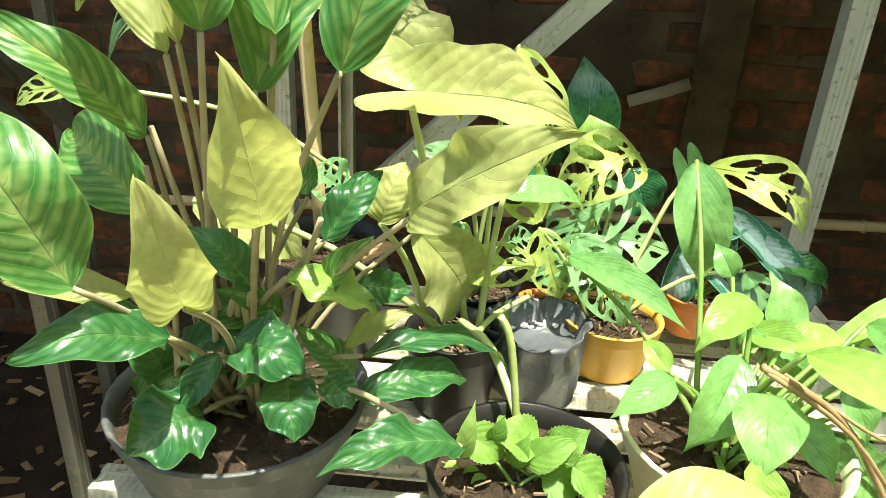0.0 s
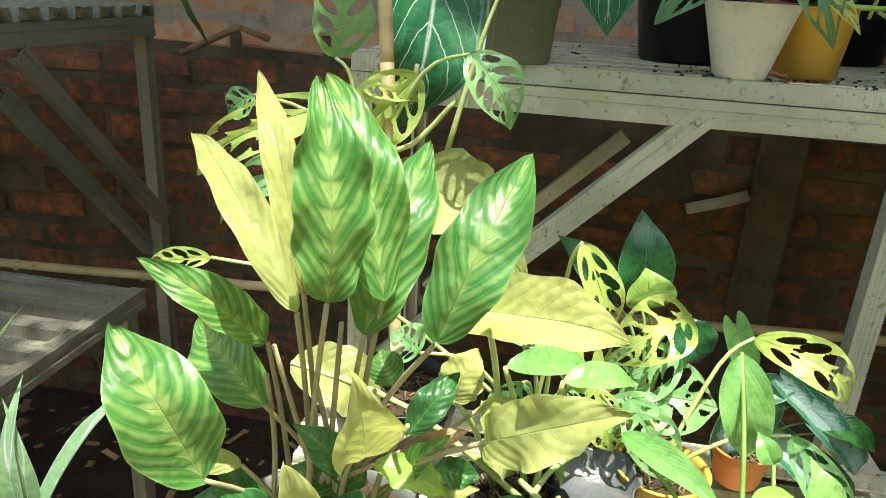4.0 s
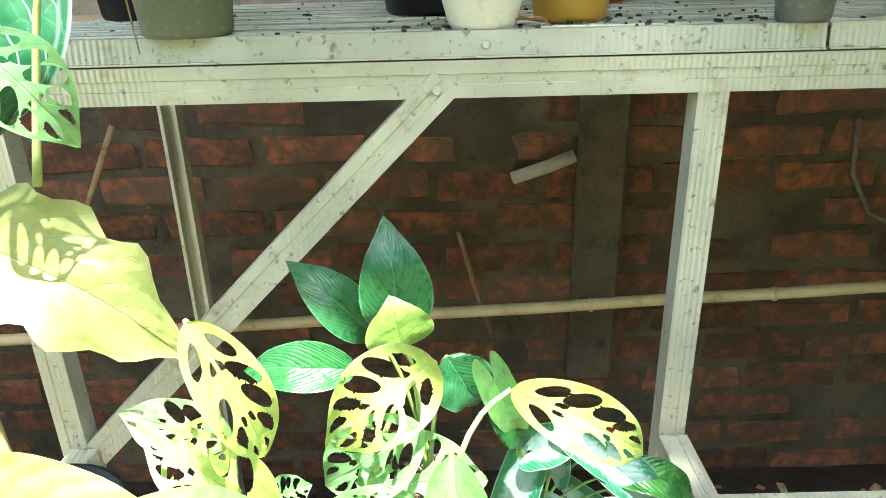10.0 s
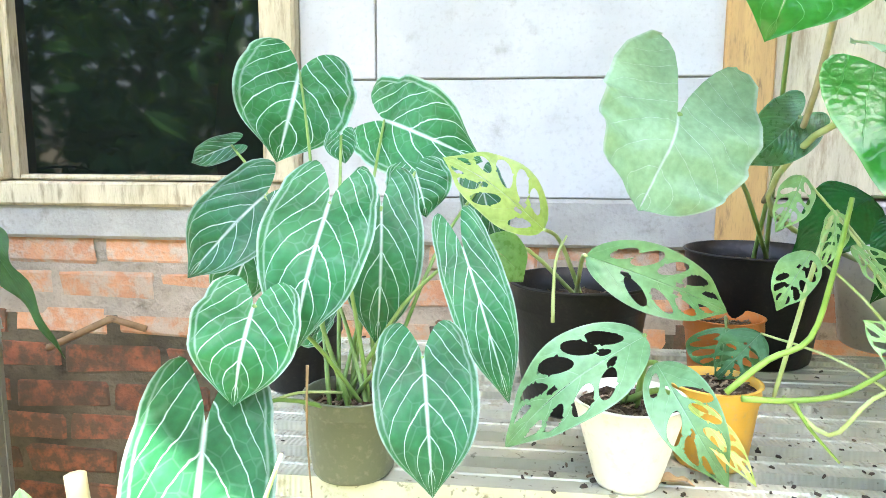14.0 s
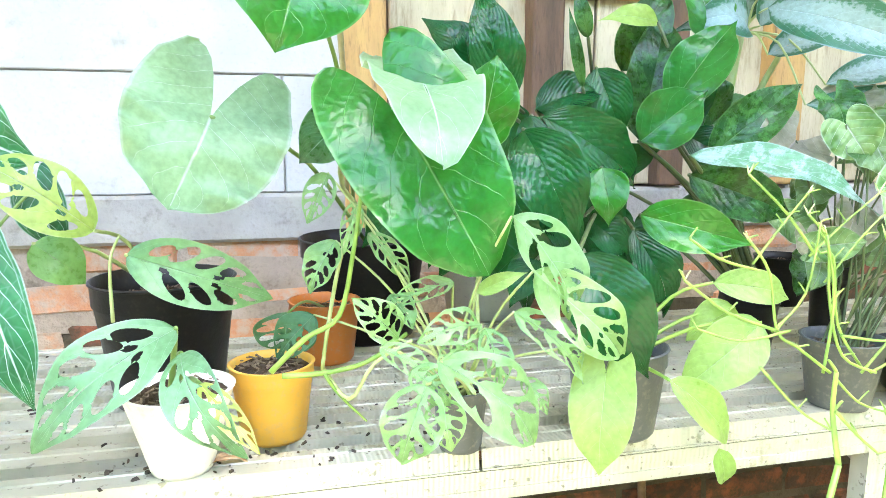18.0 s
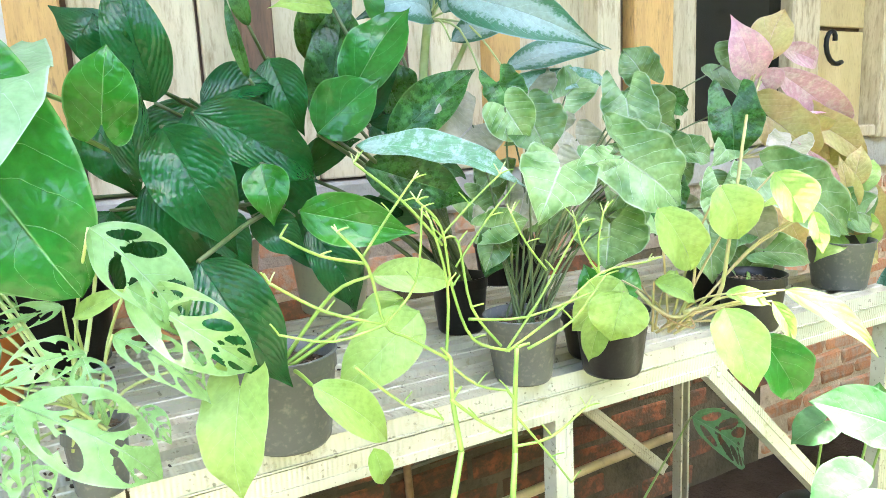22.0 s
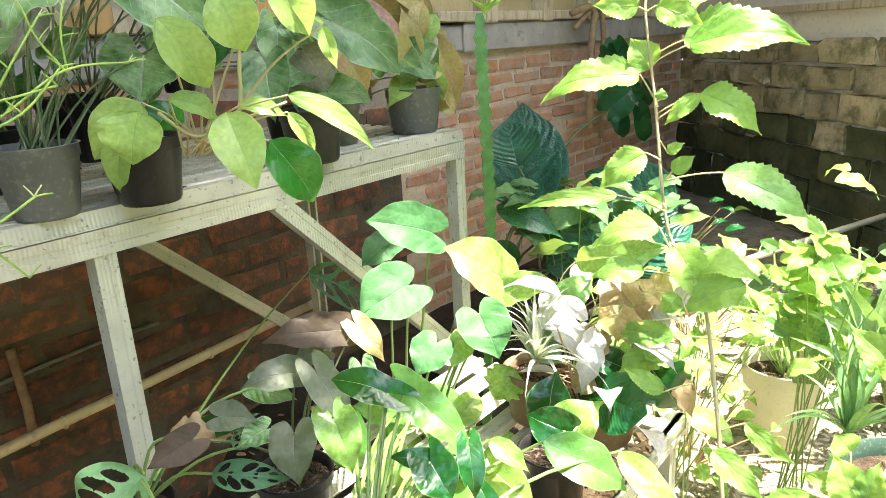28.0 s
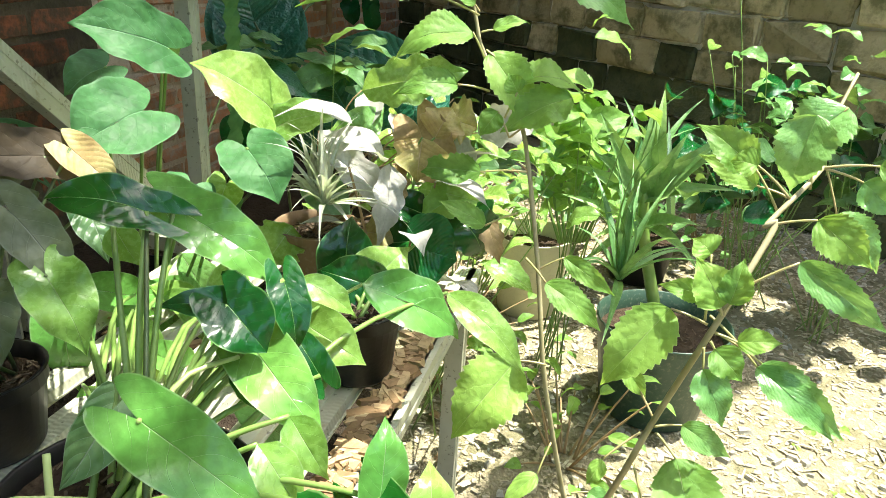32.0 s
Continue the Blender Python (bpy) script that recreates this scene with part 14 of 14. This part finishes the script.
leaf(p, 'oval', 'spath_lime', (1.745, -0.608, 0.399), (1.742, -0.572, 0.412), 0.022, (-0.88, -0.03, 0.47))
leaf(p, 'oval', 'toothed', (1.736, -0.611, 0.377), (1.751, -0.642, 0.393), 0.022, (-0.87, -0.00, 0.49))
leaf(p, 'oval', 'spath', (1.727, -0.615, 0.354), (1.724, -0.580, 0.367), 0.022, (-0.86, -0.02, 0.50))
leaf(p, 'oval', 'spath_lime', (1.719, -0.619, 0.332), (1.734, -0.649, 0.349), 0.022, (-0.86, 0.00, 0.51))
stem(p, [(1.693, -0.594, 0.287), (1.742, -0.624, 0.382), (1.798, -0.616, 0.516)], 0.0030, 0.0020, 'stem', 'shoot')
leaf(p, 'oval', 'toothed', (1.787, -0.605, 0.497), (1.784, -0.570, 0.510), 0.022, (-0.91, -0.03, 0.41))
leaf(p, 'oval', 'spath', (1.778, -0.609, 0.475), (1.793, -0.639, 0.492), 0.022, (-0.91, -0.00, 0.42))
leaf(p, 'oval', 'spath_lime', (1.770, -0.613, 0.453), (1.767, -0.577, 0.465), 0.022, (-0.90, -0.03, 0.44))
leaf(p, 'oval', 'toothed', (1.761, -0.616, 0.430), (1.776, -0.647, 0.447), 0.022, (-0.89, 0.00, 0.45))
leaf(p, 'oval', 'spath', (1.752, -0.620, 0.408), (1.749, -0.584, 0.421), 0.022, (-0.88, -0.02, 0.47))
leaf(p, 'oval', 'spath_lime', (1.743, -0.624, 0.386), (1.758, -0.654, 0.402), 0.022, (-0.88, 0.01, 0.48))
leaf(p, 'oval', 'toothed', (1.734, -0.627, 0.363), (1.731, -0.592, 0.376), 0.022, (-0.87, -0.02, 0.50))

p = plant_of('garden_shrub', 'pale small-leaved bush in front of the garden wall', (2.158, -0.959, 0.000))
scatter(p, (2.158, -0.959, 0.508), 46, 0.07, 0.07, 0.051, 'spath', 'oval')

p = plant_of('garden_shrub', 'dark leafy undergrowth along the foot of the wall', (2.355, -0.682, 0.000))
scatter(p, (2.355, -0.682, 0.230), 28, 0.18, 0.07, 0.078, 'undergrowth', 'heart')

p = plant_of('garden_shrub', 'shaded undergrowth beside the ribbed leaves', (2.086, -0.267, 0.000))
scatter(p, (2.086, -0.267, 0.350), 36, 0.10, 0.08, 0.065, 'undergrowth', 'oval')

p = plant_of('garden_shrub', 'bright mixed foliage at the end of the shelf', (1.478, -0.392, 0.000))
scatter(p, (1.478, -0.392, 0.451), 56, 0.10, 0.06, 0.056, 'philo_lime', 'oval')

p = plant_of('garden_shrub', 'sunlit arching shoots near the beige pot', (1.683, -0.561, 0.000))
scatter(p, (1.683, -0.561, 0.456), 44, 0.06, 0.07, 0.068, 'toothed', 'toothed')

p = plant_of('garden_shrub', 'leafy dark plants under the shelf end', (1.825, -0.047, 0.000))
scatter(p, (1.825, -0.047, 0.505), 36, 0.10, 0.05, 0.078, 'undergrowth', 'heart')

p = plant_of('garden_shrub', 'shaded shrubs before the mossy wall', (2.066, -1.123, 0.000))
scatter(p, (2.066, -1.123, 0.379), 46, 0.11, 0.08, 0.070, 'undergrowth', 'oval')

p = plant_of('garden_shrub', 'dark shaded shrubs at the foot of the garden wall', (2.214, -0.985, 0.000))
scatter(p, (2.214, -0.985, 0.388), 40, 0.11, 0.08, 0.078, 'dark_lance', 'oval')

p = plant_of('garden_shrub', 'low green seedlings on the chips', (1.322, -0.997, 0.000))
scatter(p, (1.322, -0.997, 0.075), 24, 0.06, 0.05, 0.020, 'spath_lime', 'oval')

p = plant_of('fallen_leaf', 'yellow fallen leaf on the wood chips', (1.276, -0.779, 0.030), 'fallen leaves')
leaf(p, 'oval', 'orange_leaf', (1.276, -0.779, 0.030), (1.379, -0.806, 0.035), 0.030, (0, -0.2, 1), wave=0.1)

GROW_BAG = (-0.083, -0.269, 0.3665)


# ---- small things on the wall and the shelves ----
def stick(name, pts, r, mat, label, category="stick"):
    return tagged(obj(name, tube(bmesh.new(), pts, r, 6), M[mat], smooth=True), label, category)


stick("wire", [(0.735, 0.644, 0.52), (0.745, 0.643, 0.42), (0.79, 0.643, 0.345), (0.83, 0.643, 0.325), (1.02, 0.643, 0.335), (1.16, 0.643, 0.33)], 0.0045, "grey_stem", "bent grey cable fixed to the brick wall", "cable")
stick("dry_twig", [(0.86, 0.638, 0.385), (0.865, 0.636, 0.27), (0.862, 0.636, 0.18)], 0.009, "dry_leaf", "dry split twig hanging on the wall")
stick("dry_twig", [(0.03, 0.637, 0.33), (0.06, 0.63, 0.22), (0.09, 0.625, 0.12)], 0.005, "dry_leaf", "thin dry twig against the bricks")
stick("pipe_stub", [(0.13, 0.637, 0.43), (0.19, 0.62, 0.455), (0.235, 0.615, 0.475)], 0.013, "cement", "short grey pipe stub in the wall", "pipe")
stick("dry_twig", [(-0.55, 0.60, 0.55), (-0.62, 0.58, 0.40), (-0.70, 0.56, 0.30)], 0.006, "dry_leaf", "dry bent palm stalk by the wall")
stick("dry_twig", [(-0.93, 0.60, 0.66), (-0.80, 0.60, 0.72), (-0.74, 0.61, 0.70)], 0.007, "dry_leaf", "dry curled stalk by the wall")
stick("pipe", [(2.2, 0.1, 0.1), (2.9, -0.25, 0.16), (3.35, -0.5, 0.2)], 0.012, "cream_plastic", "pale plastic pipe lying among the shrubs", "pipe")


def bits(name, label, n, area, z, size, mat, seed, flat=0.25, thin=1.0):
    """Loose crumbs, chips or stones scattered over an area, as one object."""
    r = random.Random(seed)
    base = [(-.5, -.5, -.5), (.5, -.5, -.5), (.5, .5, -.5), (-.5, .5, -.5), (-.4, -.4, .5), (.4, -.4, .5), (.4, .4, .5), (-.4, .4, .5)]
    quads = [(0, 3, 2, 1), (4, 5, 6, 7), (0, 1, 5, 4), (1, 2, 6, 5), (2, 3, 7, 6), (3, 0, 4, 7)]
    v, f = [], []
    for _ in range(n):
        x, y = r.uniform(area[0], area[2]), r.uniform(area[1], area[3])
        s = r.uniform(*size)
        m = pose(x, y, z + s * flat * 0.4 + (ground_z(x, y) if z < 0.2 else 0.0), r.uniform(-4, 4), r.uniform(-4, 4), r.uniform(0, 360)) @ Matrix.Diagonal((s * r.uniform(0.6, 1.6), s * r.uniform(0.3, 0.7) * thin, s * flat, 1))
        k = len(v)
        v += [m @ (Vector(c) + Vector((r.uniform(-.15, .15), r.uniform(-.15, .15), 0))) for c in base]
        f += [tuple(k + i for i in q) for q in quads]
    me = bpy.data.meshes.new(name)
    me.from_pydata(v, [], f)
    me.materials.append(M[mat])
    return tagged(new(name, me), label, "litter", kind="stuff")


def island_material(name, cols, rough=0.85):
    """Each loose piece takes its own shade."""
    g = Graph(name)
    rnd = g.n.new("ShaderNodeNewGeometry").outputs["Random Per Island"]
    c = g.mix(g.ramp(rnd, 0.0, 0.5), cols[0], cols[1])
    c = g.mix(g.ramp(rnd, 0.55, 1.0), c, cols[2])
    n = g.noise(g.coords("Object"), 160.0, 3.0)
    c = g.mix(g.math("MULTIPLY", g.ramp(n, 0.45, 0.7), 0.4), c, tuple(q * 0.5 for q in cols[1]))
    g.bump(n, 0.4, 0.002)
    return g.done(c, rough)


M["chips"] = island_material("wood_chips", ((0.44, 0.385, 0.265), (0.34, 0.29, 0.19), (0.54, 0.49, 0.36)))
M["brown_chips"] = island_material("bark_chips", ((0.38, 0.32, 0.21), (0.26, 0.20, 0.13), (0.48, 0.42, 0.30)))
M["stones"] = island_material("pale_stones", ((0.42, 0.40, 0.34), (0.30, 0.28, 0.22), (0.52, 0.50, 0.43)))
M["crumbs"] = island_material("dark_crumbs", ((0.06, 0.045, 0.03), (0.03, 0.022, 0.015), (0.14, 0.10, 0.06)))
M["husks"] = island_material("dry_husks", ((0.36, 0.24, 0.12), (0.22, 0.13, 0.06), (0.50, 0.37, 0.20)))
bits("wood_chips", "pale wood chips and dry leaf bits on the sunny ground", 17000, (1.1, -1.8, 3.2, 0.1), 0.001, (0.004, 0.015), "chips", 31, 0.12)
bits("bark_chips", "broken bark and dry leaf pieces between the chips", 2200, (1.1, -1.8, 3.2, 0.1), 0.001, (0.008, 0.022), "brown_chips", 43, 0.08)
bits("straw", "pale dry stalks and shredded leaves on the ground", 2600, (1.1, -1.8, 3.2, 0.1), 0.003, (0.012, 0.028), "chips", 41, 0.06, 0.3)
bits("bark_litter", "brown coir and bark caught along the shelf edge", 420, (0.66, -0.468, 1.25, -0.446), 0.367, (0.006, 0.02), "husks", 42, 0.3)
bits("pebbles", "pale pebbles scattered among the chips", 1300, (1.2, -1.8, 3.2, 0.3), 0.0, (0.006, 0.020), "stones", 32, 0.5)
bits("leaf_litter", "brown dry leaves and husks on the shaded soil", 900, (-2.2, -0.45, 1.6, 0.6), 0.016, (0.010, 0.035), "husks", 33, 0.1)
bits("soil_crumbs", "dark soil crumbs spilled on the upper shelf slats", 110, (-0.3, 0.0, 1.4, 0.45), 0.7455, (0.0015, 0.005), "crumbs", 34, 0.4)
bits("soil_crumbs", "soil crumbs in front of the small white and yellow pots", 90, (-0.05, 0.0, 0.35, 0.14), 0.7455, (0.0015, 0.006), "crumbs", 35, 0.4)
bits("soil_crumbs", "soil and husk crumbs on the lower shelf slats", 150, (-0.3, -0.47, 1.3, -0.1), 0.3655, (0.0015, 0.006), "husks", 36, 0.3)

# crumpled grey grow bag among the pots
bag = bmesh.new()
lathe(bag, [(0.036, 0.0), (0.042, 0.01), (0.046, 0.05), (0.050, 0.085), (0.053, 0.092), (0.050, 0.088), (0.045, 0.06)], 26, 0.35, 7)
for v in bag.verts:
    v.co += Vector((noise.noise(v.co * 40), noise.noise(v.co * 40 + Vector((9, 0, 0))), 0)) * 0.006
bg = tagged(obj("grow_bag", bag, M["bag"], smooth=True), "crumpled blue-grey plastic grow bag with folded rim", "grow bag")
bg.location = GROW_BAG
bg.scale = (0.8, 0.8, 0.72)
bg.rotation_euler = (0.0, 0.0, 0.6)

# fallen palm sheath and coir in front of the philodendron pot
husk = thing("dry_leaf", "curled dry brown palm sheath on the slats", "dry leaf", at=(0.62, -0.40, 0.366))
leaf(husk, "lance", "dry", (0.628, -0.335, 0.370), (0.672, -0.452, 0.372), 0.026, (0, -0.2, 1), arch=0.06, wave=0.3)
leaf(husk, "lance", "dry", (0.655, -0.335, 0.369), (0.668, -0.352, 0.405), 0.014, (-0.6, -0.4, 0.4), arch=0.1, wave=0.3)
leaf(husk, "lance", "dry", (0.652, -0.338, 0.369), (0.646, -0.362, 0.40), 0.012, (-0.6, -0.4, 0.4), arch=0.1, wave=0.3)
for a, b, w, nm in (((0.42, -0.405, 0.3675), (0.52, -0.43, 0.3675), 0.02, "dry leaf"), ((0.335, -0.30, 0.3675), (0.355, -0.292, 0.3675), 0.012, "dry leaf"), ((0.05, 0.02, 0.747), (0.10, 0.03, 0.747), 0.012, "dry leaf")):
    d = thing("dry_leaf", "small fallen dry brown leaf on the slats", "dry leaf", "fallen leaves", at=a)
    leaf(d, "lance", "dry", a, b, w, (0, 0, 1), arch=0.1, wave=0.2)

# dark loop mark on the boards, added as a black tube
tagged(obj("black_hook", tube(bmesh.new(), [(2.225 + 0.032 * math.cos(0.5 * i) + 0.004 * i, 0.63, 1.225 - 0.003 * i + 0.035 * math.sin(0.5 * i)) for i in range(12)], 0.007, 8), M["black_plastic"], smooth=True), "dark loop on the boards, built as a black tube", "hook")


# trees of the garden opposite, which shade the lower sky and show in the window
def garden_tree(x, y, h, rad, seed):
    r = random.Random(seed)
    t = thing("garden_tree", "leafy green garden tree opposite the house", "tree", "garden trees", at=(x, y, 0))
    bm = tube(bmesh.new(), [(0, 0, 0), (0.05, 0.03, h * 0.3), (-0.04, 0.05, h * 0.6), (0.02, 0, h * 0.85)], [0.12, 0.09, 0.06, 0.02], 9)
    for k in range(7):
        w, z = r.uniform(0, 6.28), r.uniform(0.3, 0.7) * h
        tube(bm, [(0, 0, z), (math.cos(w) * rad * 0.4, math.sin(w) * rad * 0.4, z + 0.3), (math.cos(w) * rad * 0.8, math.sin(w) * rad * 0.8, z + 0.5)], [0.045, 0.03, 0.012], 6)
    part("trunk", bm, M["brown_stem"], t, smooth=True)
    v, f = [], []
    for k in range(1500):
        w, z = r.uniform(0, 6.28), r.uniform(0.12, 1.0)
        q = rad * (0.35 + 0.65 * math.sqrt(r.random())) * math.sin(math.pi * min(z ** 0.7, 0.96)) ** 0.5 * (0.8 + 0.3 * math.sin(w * 3 + seed + z * 5))
        c, s = Vector((math.cos(w) * q, math.sin(w) * q, z * h)), r.uniform(0.08, 0.17)
        m = Matrix.Translation(c) @ Euler((r.uniform(-1, 1), r.uniform(-1, 1), r.uniform(0, 6.3))).to_matrix().to_4x4()
        k0 = len(v)
        v += [m @ Vector(p) * 1.0 for p in ((-s, 0, 0), (-s * 0.3, -s * 0.45, s * 0.1), (s * 0.5, -s * 0.35, s * 0.05), (s * 1.1, 0, -s * 0.2), (s * 0.5, s * 0.35, s * 0.05), (-s * 0.3, s * 0.45, s * 0.1))]
        f += [(k0, k0 + 1, k0 + 2, k0 + 3), (k0, k0 + 3, k0 + 4, k0 + 5)]
    me = bpy.data.meshes.new("crown")
    me.from_pydata(v, [], f)
    me.materials.append(L["heart"])
    c = new("crown", me)
    c.parent = t
    return t




# added high tree, out of view: its limb shades the middle of the stands
tree = thing("added_shade_tree", "tall unseen tree added so that its limb shades the stands", "tree", at=(3.6, -2.6, 0))
part("trunk", tube(bmesh.new(), [(0, 0, 0), (-0.1, 0.05, 1.6), (-0.7, 0.5, 2.9), (-1.7, 1.2, 3.45), (-2.6, 1.69, 3.5), (-3.3, 1.75, 3.56), (-4.3, 1.72, 3.6)], [0.16, 0.13, 0.09, 0.05, 0.035, 0.024, 0.010], 9), M["brown_stem"], tree, smooth=True)
rt = random.Random(77)
v, f = [], []
for k in range(1400):
    w, q = rt.uniform(0, 6.28), math.sqrt(rt.random())
    # one leaf cluster shades the lower slats, the other the far stand
    if k < 780:
        c = Vector((-2.66 + math.cos(w) * q * 0.36, 1.69 + math.sin(w) * q * 0.26 * (1 + 0.3 * math.sin(3 * w)), 3.55 + rt.uniform(-0.18, 0.2)))
    else:
        c = Vector((-4.34 + math.cos(w) * q * 0.62, 1.72 + math.sin(w) * q * 0.36 * (1 + 0.3 * math.sin(3 * w)), 3.55 + rt.uniform(-0.18, 0.2)))
    s = rt.uniform(0.025, 0.05)
    m = Matrix.Translation(c) @ Euler((rt.uniform(-0.7, 0.7), rt.uniform(-0.7, 0.7), rt.uniform(0, 6.3))).to_matrix().to_4x4()
    k0 = len(v)
    v += [m @ Vector(p) for p in ((-s, 0, 0), (-s * 0.3, -s * 0.45, s * 0.1), (s * 0.5, -s * 0.35, s * 0.05), (s * 1.1, 0, -s * 0.2), (s * 0.5, s * 0.35, s * 0.05), (-s * 0.3, s * 0.45, s * 0.1))]
    f += [(k0, k0 + 1, k0 + 2, k0 + 3), (k0, k0 + 3, k0 + 4, k0 + 5)]
me = bpy.data.meshes.new("crown")
me.from_pydata(v, [], f)
me.materials.append(L["heart"])
cr = new("crown", me)
cr.parent = tree
for i in range(9):
    garden_tree(-5.2 + 1.35 * i, -4.2 - 0.7 * math.sin(i * 2.1), 3.6 + 0.9 * math.sin(i * 1.3), 1.25, i + 1)


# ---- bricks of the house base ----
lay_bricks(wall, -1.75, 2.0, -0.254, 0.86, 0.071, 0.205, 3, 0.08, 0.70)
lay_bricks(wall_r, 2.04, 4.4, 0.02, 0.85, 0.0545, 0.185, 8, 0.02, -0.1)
